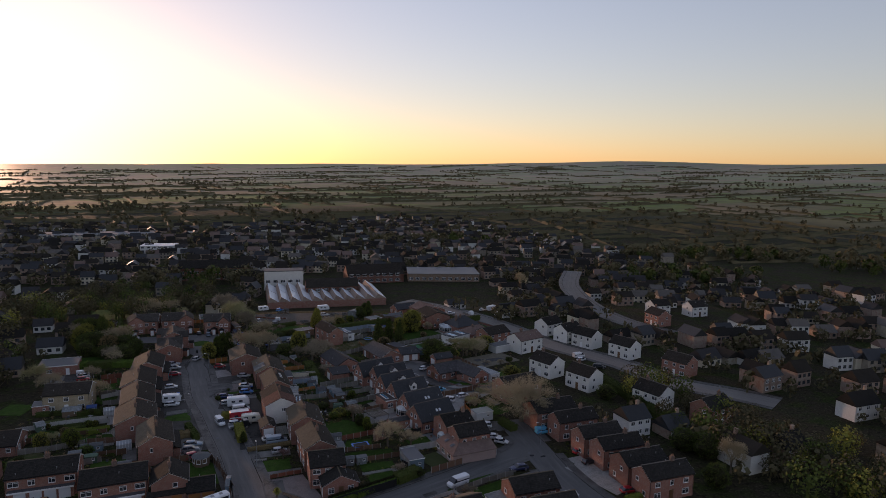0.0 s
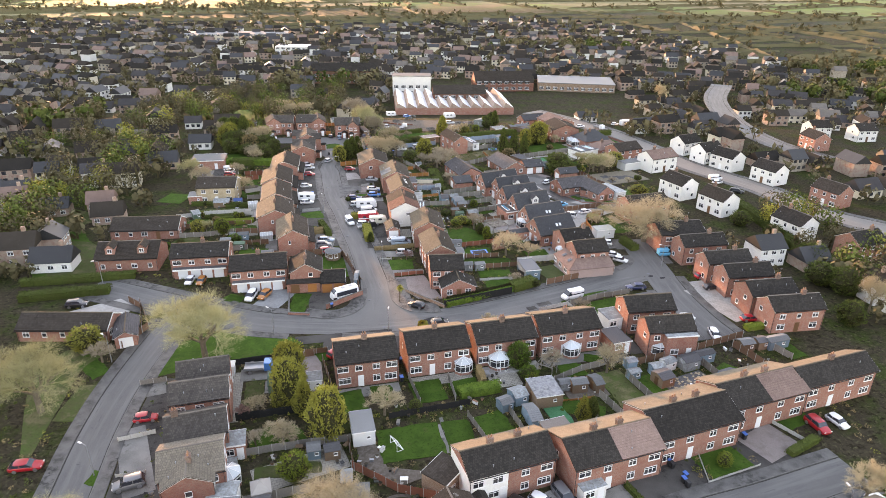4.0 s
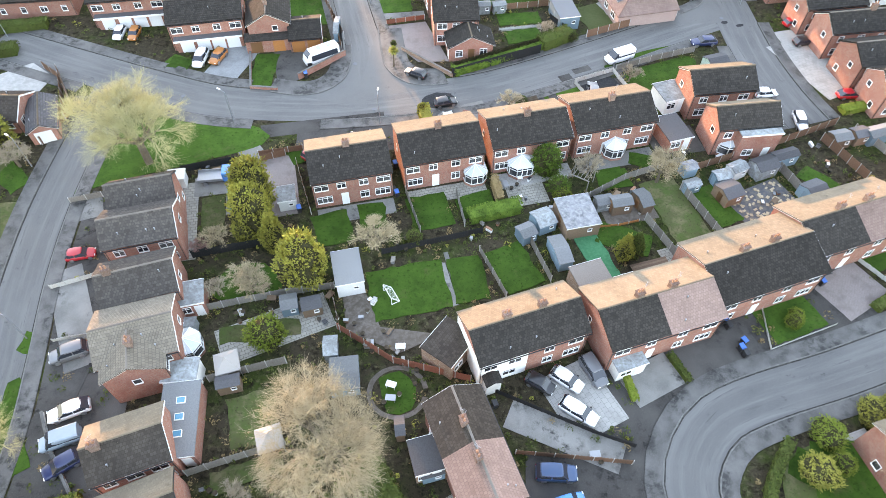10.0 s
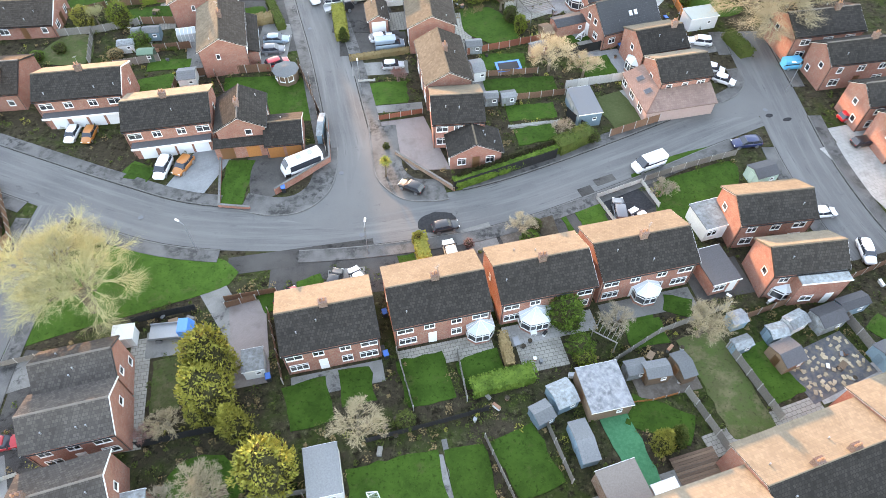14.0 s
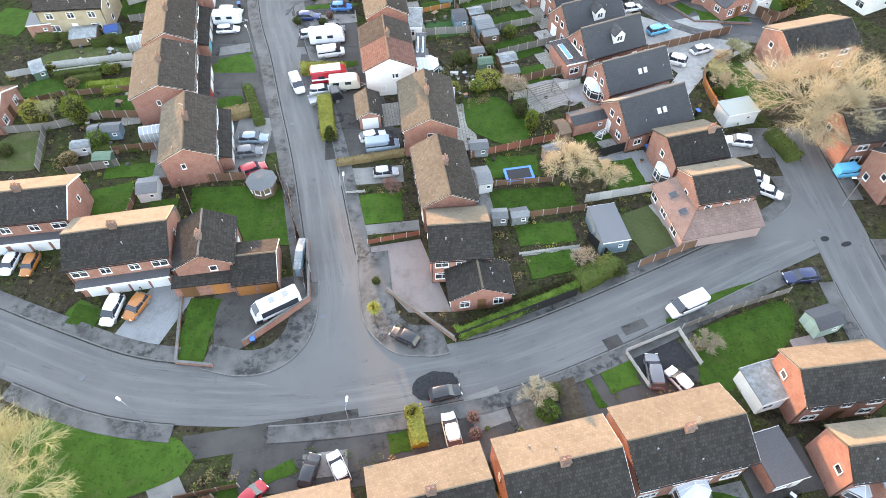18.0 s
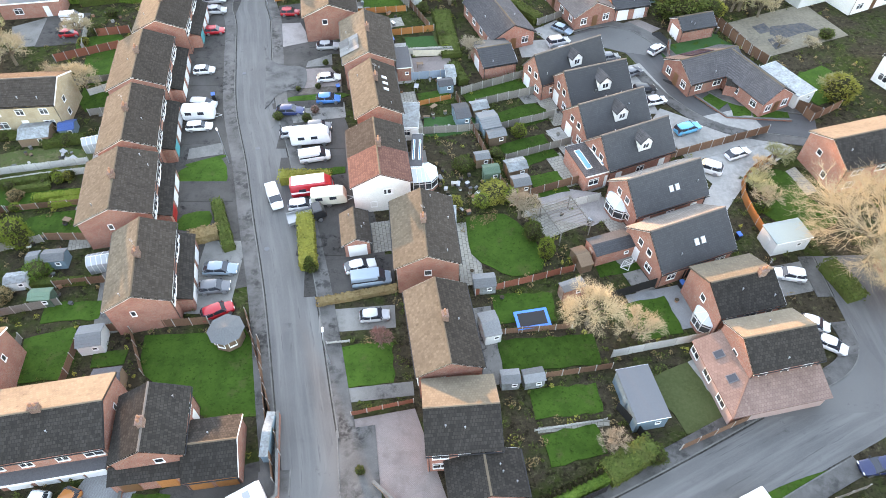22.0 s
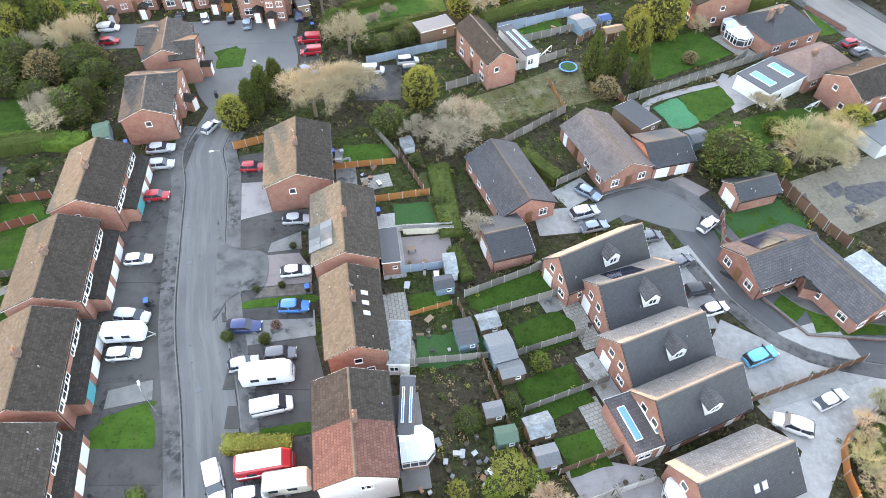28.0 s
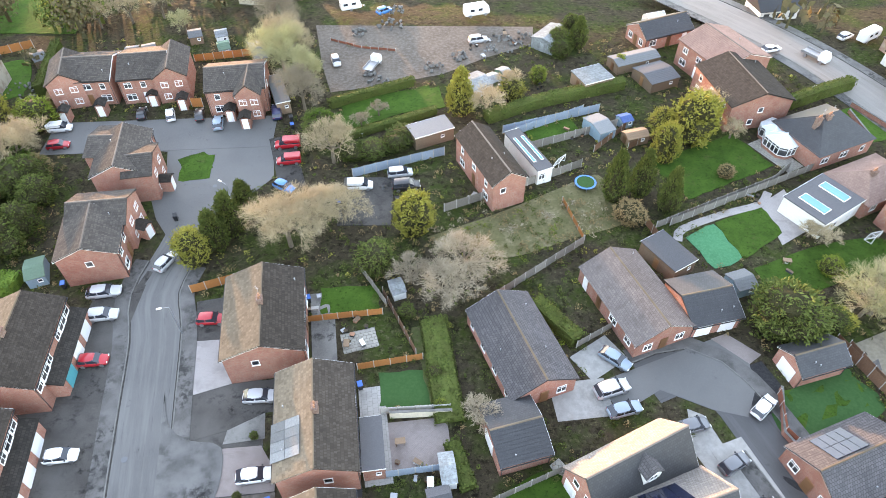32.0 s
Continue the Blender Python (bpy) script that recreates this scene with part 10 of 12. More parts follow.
shed(58.47, 53.62, 17.1, 2.44, 2.27, 2.1, mat='shed_wood', roof='felt_dark')
shed(-27.22, 39.23, 12.7, 1.73, 4.14, 2, mat='felt_green', roof='felt_green')
shed(-28.32, 19.57, 6.4, 1.94, 2.98, 2, mat='sheet_metal', roof='sheet_metal')
shed(-22.23, 13.28, 14.5, 2.57, 1.47, 2, mat='shed_wood', roof='felt_dark')
shed(7.09, -1.21, 21.4, 2.09, 1.24, 1.8, mat='shed_blue', roof='felt_grey')
shed(-0.75, 5.43, 16.6, 2.41, 3.19, 2.3, mat='shed_blue', roof='felt_dark')
shed(-3.92, 8.86, 8.6, 1.08, 2.11, 2.2, mat='shed_wood', roof='felt_dark')
shed(-12.03, 17.77, 7.2, 1.61, 2.49, 2.2, mat='sheet_metal', roof='sheet_metal')
shed(-10.15, 14.54, 8.4, 3.16, 3.98, 2.2, mat='shed_blue', roof='felt_grey')
shed(-34.35, -2.09, 19.1, 1.8, 1.17, 1.6, mat='shed_wood', roof='shed_wood')
extension(0.86, 17.82, 54.8, 4.8, 4.12, 3.2, roof='brown_tile', mat='brown_brick')
shed(19.15, 81.78, 12.9, 3.58, 6.03, 2.5, mat='shed_blue', roof='lead', flat=True, label='open garden room with a blue-grey ribbed roof')
shed(-40.56, 87.18, 11.5, 2.79, 2.96, 2.3, mat='shed_white', roof='felt_grey')
shed(-48.63, 92.64, 6.1, 2.58, 1.81, 2, mat='felt_green', roof='felt_green')
shed(-49.56, 98.49, 8.4, 2.82, 2.1, 2, mat='shed_blue', roof='felt_grey')
shed(-51.92, 97.95, 14.6, 1.49, 2.43, 2, mat='felt_green', roof='felt_grey')
shed(-36.83, 82.31, 10.0, 3.02, 1.82, 2.3, mat='shed_wood', roof='felt_dark')
shed(-18.52, 76.49, 1.7, 0.86, 4.7, 2.3, mat='shed_blue', roof='sheet_metal')
shed(8.26, 83.94, 12.4, 2.35, 1.72, 1.9, mat='sheet_metal', roof='felt_grey')
shed(5.79, 83.71, 6.5, 2.08, 1.75, 1.9, mat='sheet_metal', roof='felt_grey')
shed(3.69, 90.07, 15.5, 2.03, 3.32, 2.4, mat='shed_white', roof='felt_grey')
shed(3.13, 96.33, 8.4, 2.68, 2.11, 1.9, mat='sheet_metal', roof='felt_grey')
shed(18.97, 102.29, 20.4, 6.06, 3.03, 2.6, mat='red_brick', roof='slate', label='brick garage')
shed(15.02, 100.39, 20.8, 1.71, 3.15, 2, mat='shed_wood', roof='shed_wood')
shed(13.37, 95.73, 22.6, 2.92, 1.53, 2.2, mat='red_brick', roof='felt_grey')
shed(-66.36, 112.42, 34.0, 2.04, 3.8, 2, mat='felt_green', roof='sheet_metal')
shed(-70.3, 124.16, 12.9, 3.97, 4.15, 2.4, mat='red_brick', roof='felt_grey', flat=True)
shed(-62.32, 121.87, 11.4, 4.4, 3.98, 2, mat='shed_wood', roof='sheet_metal')
shed(-58.22, 123.17, 12.6, 2.39, 2.43, 1.8, mat='shed_blue', roof='tarpaulin_blue')
extension(-0.71, 103.55, 1.7, 0.76, 7.98, 2.4, roof='sheet_metal', mat='render_white')
extension(-7.51, 125.47, 1.5, 2.47, 5.76, 2.5, roof='sheet_metal', mat='render_white')
extension(-6.14, 117.75, 1.6, 1.63, 6.7, 2.6, roof='felt_dark', mat='red_brick', lights=2)
shed(-0.13, 127.56, 14.8, 2.33, 3.64, 2.3, mat='shed_blue', roof='felt_dark')
shed(3.87, 125.6, 18.2, 2.9, 3.94, 2.3, mat='shed_blue', roof='felt_grey')
shed(4.96, 122.82, 17.7, 2.82, 1.97, 2, mat='shed_wood', roof='felt_grey')
shed(2.53, 129.25, 18.2, 2.64, 2.32, 2, mat='shed_wood', roof='sheet_metal')
shed(7.56, 116.31, 19.1, 2.94, 2.53, 2.1, mat='shed_wood', roof='sheet_metal')
shed(8.11, 113.02, 15.4, 2.45, 2.31, 2.2, mat='shed_wood', roof='felt_grey')
shed(2.92, 117.97, 13.7, 2.15, 1.81, 2, mat='shed_wood', roof='felt_grey')
shed(4.14, 115.18, 12.4, 2.3, 1.97, 2.1, mat='felt_green', roof='felt_green')
shed(-2.08, 137.77, 10.1, 1.64, 3.41, 2.1, mat='shed_white', roof='sheet_metal')
shed(-2.8, 134.85, 15.4, 2.45, 2.09, 1.9, mat='shed_blue', roof='felt_dark')
extension(17.63, 116.58, 21.0, 4.63, 6.38, 2.8, mat='red_brick', roof='grey_tile', lights=2)
shed(40.6, 104.4, 15.5, 5.0, 3.3, 2.4, mat='shed_white', roof='felt_teal', flat=True, label='pale flat-roofed garage with teal-grey felt')
shed(49.89, 135.91, 29.4, 3.87, 8.44, 2.4, mat='shed_white', roof='sheet_metal', flat=True, label='long pale-roofed carport')
shed(-55.78, 162.74, 24.4, 2.47, 3.95, 2.2, mat='shed_blue', roof='felt_green')
shed(25.87, 167.45, 33.4, 4.07, 6.29, 2.4, mat='shed_wood', roof='felt_dark', flat=True)
shed(-6.25, 193.08, 26.8, 6.77, 3.75, 2.4, mat='shed_wood', roof='felt_grey', flat=True)
shed(20.71, 195.39, 28.0, 3.1, 4.97, 2.3, mat='shed_blue', roof='felt_grey')
extension(49.17, 177.44, 34.9, 8.8, 6.76, 2.9, mat='render_white', roof='felt_dark', lights=2)
shed(-9.05, 161.32, 22.9, 1.79, 2.62, 1.8, mat='shed_white', roof='sheet_metal')
extension(8.8, 187.41, 26.7, 2.63, 10.37, 2.7, mat='render_white', roof='felt_dark', lights=2)
shed(21.19, 208.79, 25.5, 5.79, 4.83, 2.4, mat='shed_wood', roof='sheet_metal', flat=True)
shed(29.63, 215.65, 23.2, 8.96, 3.83, 2.3, mat='shed_wood', roof='felt_grey')
shed(32.61, 210.43, 25.2, 6.01, 5.88, 2.4, mat='shed_wood', roof='felt_dark')
shed(15.38, 222.65, 52.8, 6.81, 4.93, 2.8, mat='sheet_metal', roof='sheet_metal')
shed(0.76, 207.03, 35.4, 4.81, 4.83, 2.3, mat='shed_white', roof='sheet_metal')
shed(4.02, 208.9, 33.5, 2.05, 3.07, 1.9, mat='felt_green', roof='sheet_metal')
shed(6.05, 210.8, 36.8, 1.92, 3.15, 1.9, mat='felt_green', roof='sheet_metal')
shed(-78.98, 213.63, 41.0, 2.48, 4.21, 2.1, mat='shed_wood', roof='felt_grey')
shed(-59.55, 216.93, 25.1, 2.53, 3.28, 2.1, mat='shed_wood', roof='felt_grey')
shed(-62.49, 216.19, 15.4, 2.51, 3.17, 2, mat='shed_wood', roof='felt_grey')
shed(-39.14, 216.53, 24.3, 2.64, 7.03, 2.2, mat='shed_wood', roof='felt_grey')
shed(-46.04, 218.28, 22.5, 2.29, 3.39, 2, mat='shed_blue', roof='felt_green')
shed(-32.48, 203.07, 22.6, 2.45, 8.77, 2.4, mat='shed_wood', roof='felt_grey', flat=True)
shed(26.14, 193.22, 19.5, 3.81, 2.5, 2, mat='shed_wood', roof='shed_wood')
shed(34.27, 163.27, 20.3, 2.94, 3.08, 2.2, mat='shed_blue', roof='felt_grey')
shed(25.19, 197.6, 23.0, 2.13, 2.32, 1.8, mat='shed_blue', roof='tarpaulin_blue')
shed(-9.81, 139.76, 9.5, 2.36, 5.87, 2.6, mat='red_brick', roof='felt_dark', flat=True, label='dark flat-roofed side extension')

# east plot
shed(64.89, 165.02, 24.9, 12.9, 4.55, 2.6, mat='shed_white', roof='felt_grey', flat=True, label='open grey-roofed carport')
extension(-78.17, 158.18, 10.5, 10.7, 8.51, 3, mat='red_brick', roof='felt_grey')
fence([(49.48, 134.82), (52.08, 128.51), (57.33, 131.82)], mat='fence_brown', h=1.6)
fence([(43.28, 155.23), (47.44, 145.91)], mat='fence_brown', h=1.8)
fence([(-66.26, 150.08), (-64.42, 143.8)], mat='fence_pale', h=1.4)
car(-70.12, 153.53, 11.0, 'lcv', 'white')
shrub(-66.92, 121.27, 1.2, 1.6, 'leaf_hedge', 0)
shrub(-58.85, 112.64, 1.0, 1.2, 'leaf_hedge', 1)
shrub(-56.13, 113.67, 1.3, 1.6, 'leaf_lime', 2)
shrub(-54.32, 113.72, 1.1, 1.4, 'leaf_hedge', 3)
shrub(-65.03, 113.43, 1.2, 1.6, 'leaf_gold', 4)
shrub(-61.35, 110.8, 1.6, 1.8, 'leaf_hedge', 5)
shrub(-61.06, 105.76, 1.4, 1.5, 'leaf_tan', 6)
shrub(-59.78, 109.12, 1.5, 2, 'leaf_tan', 7)
shrub(-57.54, 120.85, 1.4, 2.2, 'leaf_hedge', 8)
shrub(-61.07, 123.05, 1.4, 2, 'leaf_tan', 9)
hedge([(-70.39, 121.18), (-63.67, 121.89)], h=1.0, w=1.4)
hedge([(-59.27, 120.81), (-55.31, 121.18)], h=1.1, w=1.4)
bare_tree(-63.08, 131.35, 6, 0.9, 'twig_tan', 1)
bare_tree(-63.7, 128.36, 5, 1.1, 'twig_grey', 2)
bare_tree(-79.27, 144.05, 7, 1.0, 'twig_green', 3)
evergreen(43.42, 157.2, 3, 4, 'leaf_conifer', 'ball', 2)
evergreen(56.95, 165.54, 5, 4, 'leaf_gold', 'ball', 3)
evergreen(57.6, 134.02, 4, 5, 'leaf_gold', 'ball', 4)
evergreen(61.8, 151.04, 1.6, 2.5, 'leaf_conifer', 'ball', 5)
evergreen(46.67, 166.16, 2.5, 3, 'leaf_lime', 'ball', 6)
bare_tree(56.88, 135.13, 4, 1.2, 'twig_green', 2)
bare_tree(52.07, 157.41, 5, 1.0, 'twig_tan', 1)
bare_tree(53.02, 148.06, 2, 1.5, 'twig_grey', 3)
bare_tree(58.16, 148.19, 2, 1.6, 'twig_tan', 4)

# conservatories
conservatory(3.89, 44.34, 14.5, w=3.0, d=2.6)
conservatory(10.2, 46.14, 14.5, w=3.8, d=3.0)
conservatory(23.18, 49.87, 14.5, w=3.0, d=2.8)
conservatory(39.04, 51.64, -75, w=4.2, d=3.4)
conservatory(28.23, 91.81, -70, w=3.0, d=2.8)
conservatory(20.9, 109.35, -68, w=3.8, d=3.2)
conservatory(-4.9, 113.86, 100, w=3.6, d=3.4)
conservatory(-27.88, 17.58, 110, w=3.2, d=3.4)
conservatory(48.06, 194.55, -60, w=4.2, d=3.2)
greenhouse(-53.01, 119.7, 20)
greenhouse(-43.68, 98.2, 15, L=3.0)
greenhouse(36.37, 231.53, 20, L=4.0)

# garden things
summerhouse(-25.6, 88.31, 4.2)
fence([(-24.49, 91.64), (-20.29, 82.15), (-17.25, 75.05)], mat='fence_brown', h=1.5)
fence([(-40.38, 88.76), (-34.29, 89.55), (-28.43, 90.19)], mat='fence_brown', h=1.5)
trampoline(8.6, 91.58, 12, 3.9, 2.5)
trampoline(17.1, 182.31, 0, 3.2, 3.2, round_=True)
trampoline(-1.39, 0.52, 0, 2.8, 2.8, col='plastic_green', round_=True)
goal(-6.42, 25.13, -60, w=2.2)
goal(14.07, 186.91, 60, w=2.4)
goal(55.16, 172.12, 40, w=2.0)
goal(21.04, 99.93, 60, w=1.2)
palm(-8.66, 68.22, 4.2)
pergola(13.48, 106.5, -65, 5.5, 4.5)
pergola(18.06, 44.07, -30, 3.0, 2.5)
bin_(32.3, 22.89, 20, 'bin_blue')
bin_(32.59, 22.08, 20, 'bin_black')
bin_(33.34, 19.31, 20, 'bin_blue')
bin_(33.62, 18.55, 20, 'bin_black')
bin_(45.25, 28.42, 20, 'bin_blue')
bin_(-6.38, 41.07, 20, 'bin_blue')
bin_(-6.81, 41.6, 20, 'bin_black')
bin_(-18.8, 38.02, 20, 'bin_blue')
bin_(-19.63, 134.19, 20, 'bin_blue')
bin_(-38.81, 131.56, 20, 'bin_blue')
bin_(-20.04, 159.57, 20, 'bin_blue')
bin_(-12.12, 147.44, 20, 'bin_blue')
bin_(-41.25, 173.56, 20, 'bin_black')
bin_(-54.31, 202.1, 20, 'bin_blue')
bin_(-53.23, 201.79, 20, 'bin_blue')
bin_(-52.31, 201.98, 20, 'bin_black')
bin_(-29.38, 197.08, 20, 'bin_black')
bin_(-28.82, 195.1, 20, 'bin_blue')
bin_(13.12, -2.54, 20, 'bin_blue')
bin_(16.04, -1.11, 20, 'bin_blue')
bin_(9.36, 157.71, 20, 'bin_green')
bin_(26.66, 97.16, 20, 'bin_blue')
bin_(35.32, 104.97, 20, 'bin_blue')
bin_(-22.05, 65.14, 20, 'bin_blue')
bin_(-6.97, 46.38, 20, 'bin_blue')
bin_(5.02, 51.21, 20, 'bin_blue')
bin_(-18.69, 177.05, 20, 'bin_blue')
bin_(5.78, 11.92, 20, 'bin_black')
bin_(-51.7, 160.95, 20, 'bin_blue')
bin_(-46.34, 139.27, 20, 'bin_blue')
clutter(-6.04, 19.76, 3, 14, 690)
clutter(-9.76, 23.75, 2.5, 10, 640)
clutter(-21.49, 23.83, 3, 10, 470)
clutter(-14.68, 24.45, 2, 8, 570)
clutter(-3.87, 16.73, 3, 9, 720)
clutter(-6.23, 32.89, 3, 9, 700)
clutter(8.81, 41.02, 2.5, 8, 900)
clutter(15.6, 38.59, 3, 10, 990)
clutter(39.25, 51.82, 3, 9, 1260)
clutter(43.44, 42.68, 3, 8, 1340)
clutter(42.1, 0.37, 3, 10, 1520)
clutter(0.45, -0.67, 2, 7, 780)
clutter(-23.95, 13.22, 2, 6, 400)
clutter(-31.01, 44.72, 2.5, 7, 400)
clutter(-13.09, 22.81, 2, 6, 590)
clutter(4.84, 35.2, 3, 8, 850)
clutter(24.35, 40.98, 3, 8, 1100)
clutter(51.94, 49.82, 3, 8, 1420)
clutter(10.46, 42.18, 2.5, 9, 945)
clutter(-22.23, 22.55, 3, 10, 380)
clutter(26.62, 95.28, 2, 6, 1160)
clutter(3.23, 96.22, 3, 8, 850)
clutter(-1.11, 111.21, 3, 10, 800)
clutter(-2.71, 113.92, 3, 12, 780)
clutter(1.38, 110.75, 3, 12, 840)
clutter(-3.49, 135.87, 2.5, 8, 780)
clutter(-5.5, 128.01, 2.5, 8, 750)
clutter(2.12, 114.02, 3, 12, 860)
clutter(-4.68, 110.91, 2.5, 8, 740)
clutter(-8.87, 135.78, 2, 6, 700)
clutter(-2.95, 127.59, 2, 6, 780)
clutter(15.62, 124.3, 1.5, 5, 1070)
clutter(14.9, 128.82, 1.5, 5, 1050)
clutter(15.66, 108.82, 2.5, 8, 1060)
clutter(-47.94, 109.34, 2, 5, 100)
clutter(-52.4, 100.81, 2.5, 7, 80)
clutter(-47.34, 93.94, 2.5, 7, 110)
clutter(-62.88, 121, 2.5, 6, 60)
clutter(-63.19, 154.26, 2.5, 7, 60)
clutter(-19.11, 158.95, 1.2, 4, 600)
clutter(-13.45, 153.01, 2, 6, 660)
clutter(-12.87, 154.99, 2.5, 8, 640)
clutter(-6.39, 140.1, 2, 4, 720)
clutter(-10.91, 181.51, 3, 8, 700)
clutter(-17.18, 192.13, 3, 9, 640)
clutter(1.99, 220.02, 4, 14, 850)
clutter(7.42, 223.23, 4, 16, 900)
clutter(12.83, 208.93, 2, 6, 960)
clutter(41.82, 180.44, 2, 6, 1340)
clutter(7.98, 191.34, 2, 6, 920)
clutter(16.3, 194.46, 2, 6, 1010)
clutter(0.81, 179.36, 1, 4, 840)
clutter(-53.38, 181.66, 2, 4, 200)
clutter(45.21, 152.07, 3, 8, 1400)
clutter(40.6, 167.54, 2, 5, 1290)
clutter(32.43, 50.98, 2, 6, 1180)
clutter(-29.34, 24.88, 1.5, 5, 360)
clutter(-4.93, 13.03, 1.5, 6, 700)
rubble(-15.86, 229.18, 2.6, 1.0)
rubble(-15.2, 234.97, 2.0, 0.6)
rubble(6.31, 222.16, 3.5, 0.9)
rubble(10.72, 224.36, 3.0, 1.0)
rubble(-79.04, 202.32, 4.5, 0.3)
rubble(-16.05, 208.21, 2.0, 0.5)
conservatory(48.15, 191.76, -65, w=5.0, d=3.4)

# gardens and verges at the south end
car(23.98, -5.53, -62.2, 'van', 'white')
extension(-19.33, -6.51, 17.1, 2.38, 5.36, h=2.6, roof='felt_grey')
hedge([(-18.35, -1.4), (-16.22, -0.83), (-13.9, -0.12)], h=1.2, w=1.1, mat='leaf_hedge')
hedge([(-36.63, -7.92), (-33.93, -7.11), (-31.17, -5.69)], h=1.3, w=1.4, mat='leaf_lime')
fence([(-15.6, -3.52), (-14.55, -5.7), (-13.33, -8.12)], mat='fence_red', h=1.7)
fence([(-22.48, -2.59), (-18.88, -1.22), (-11.33, 1.3)], mat='fence_grey', h=1.2)
fence([(-0.29, -4.3), (0.19, -7.26)], mat='fence_grey', h=1.5)
fence([(4.43, -2.84), (5.64, -7.43)], mat='fence_grey', h=1.5)
shed(-2.35, -7.39, 11.1, 4.29, 2.47, h=2.3, mat='shed_wood', roof='felt_dark', flat=True)
lean_to(2.57, -5.99, 11.8, 4.31, 3.18)
shed(21.14, -6.87, 19.8, 3.02, 2.69, h=2.2, mat='shed_wood', roof='felt_green')
bin_(42.98, 7.57, 30)
bin_(33.79, 20.14, 30)
clutter(-16.72, -5.86, 2.0, 9, 5)
clutter(-21.4, 1.77, 1.6, 7, 6)
clutter(3.55, -1.06, 2.2, 9, 7)
clutter(17.32, -2.05, 1.8, 8, 8)
clutter(41.03, -0.9, 2.5, 9, 9)
clutter(16.61, 6.22, 1.5, 5, 4)
evergreen(-7.25, -2.26, 2.6, 2.4, 'leaf_hedge', 'ball', 1)
evergreen(-6.07, -3.31, 2.2, 2.2, 'leaf_gold', 'ball', 2)
evergreen(-7.55, -5.07, 2.4, 2.6, 'leaf_hedge', 'ball', 3)
evergreen(-11.96, -0.74, 1.6, 2.0, 'leaf_hedge', 'ball', 2)
bare_tree(-9, -7.46, 4, 1.3, 'twig_tan', 2)
bare_tree(-37.64, -5.1, 2.6, 1.2, 'twig_grey', 1)
bare_tree(-33.99, -6.22, 2.6, 1.1, 'leaf_red', 3)
bare_tree(-42.88, -6.41, 2.6, 1.2, 'twig_grey', 2)
bare_tree(43.72, 6.09, 2.4, 1.2, 'twig_tan', 1)
evergreen(44, 0.48, 2.2, 2.8, 'leaf_gold', 'ball', 3)
evergreen(45.7, 0.18, 2.0, 2.6, 'leaf_hedge', 'ball', 1)
evergreen(46.77, 12.27, 1.6, 2.6, 'leaf_hedge', 'ball', 2)
evergreen(44.65, 11.15, 1.6, 2.4, 'leaf_gold', 'ball', 1)
lamp_post(-37.15, -8.04, 150)

# gardens west of the street
fence([(-63.55, 111.83), (-57.84, 113.32), (-51.55, 114.63)], mat='fence_pale', h=1.2)
fence([(-64.03, 133.88), (-56.1, 136.02)], mat='fence_grey', h=1.3)
hedge([(-54.31, 108.03), (-52.13, 108.71), (-50.27, 109.5)], h=1.0, w=1.0, mat='leaf_lime')
hedge([(-60.5, 110.39), (-56.3, 111.59)], h=0.9, w=0.9, mat='leaf_hedge')
hedge([(-60.57, 119.58), (-57.66, 120.64), (-55.46, 121.45)], h=1.1, w=1.0, mat='leaf_hedge')
greenhouse(-64.29, 124.55, 20)
clutter(-55.89, 116.35, 2.2, 10, 31)
clutter(-66.8, 152.78, 2.0, 8, 32)
clutter(-60.75, 122.96, 1.8, 8, 33)
clutter(-62.36, 116.17, 1.8, 6, 34)
evergreen(-55.35, 112.72, 1.5, 1.6, 'leaf_lime', 'ball', 0)
evergreen(-54.43, 113.19, 1.3, 1.4, 'leaf_gold', 'ball', 1)
evergreen(-57.27, 112, 1.0, 1.3, 'leaf_hedge', 'ball', 2)
evergreen(-59.05, 107.27, 1.1, 1.4, 'leaf_lime', 'ball', 3)
evergreen(-63.91, 149.24, 1.8, 2.2, 'leaf_hedge', 'ball', 4)
evergreen(-65.04, 145.74, 1.4, 1.8, 'leaf_gold', 'ball', 5)
evergreen(-65.28, 126.38, 1.6, 2.0, 'leaf_hedge', 'ball', 6)
evergreen(-63.41, 154.72, 1.6, 2.0, 'leaf_hedge', 'ball', 7)
wall([(64.24, 203.7), (68.77, 195.44)], h=0.9)

# gardens between the crescent and the main road
paving(-32.8, 36.2, 12.0, 2.2, 13.0, mat='slabs')
paving(-30.2, 42.4, 12.0, 6.6, 3.4, mat='concrete')
paving(-27.6, 39.0, 12.0, 2.0, 3.4, mat='concrete')
lawn(-29.9, 37.2, 12.0, 3.0, 6.2, wild=1)
lawn_poly([(-27.4, 25.6), (-26.0, 28.9), (-21.8, 29.7), (-19.2, 26.7), (-19.9, 25.4), (-26.2, 24.3)], 'lawn_grass')
paving(-22.0, 42.6, 14.0, 4.2, 11.0, mat='pink_block')
shed(-20.5, 39.4, 14.0, 2.4, 2.8, 2.0, mat='shed_white', roof='sheet_metal', flat=True, label='low white flat-roofed store')
# white box trailer, built with the walls and roof of a shed
shed(-35.6, 42.4, 100.0, 2.0, 2.3, 1.9, mat='shed_white', roof='shed_white', flat=True, label='small white box trailer in shed form')
car(-30.6, 43.2, 8.0, 'truck', 'blue')
fence([(-25.6, 46.9), (-22.3, 48.1)], mat='fence_brown', h=1.2)
evergreen(-24.2, 38.2, 8.6, 5.0, 'leaf_gold', 'tall', 1)
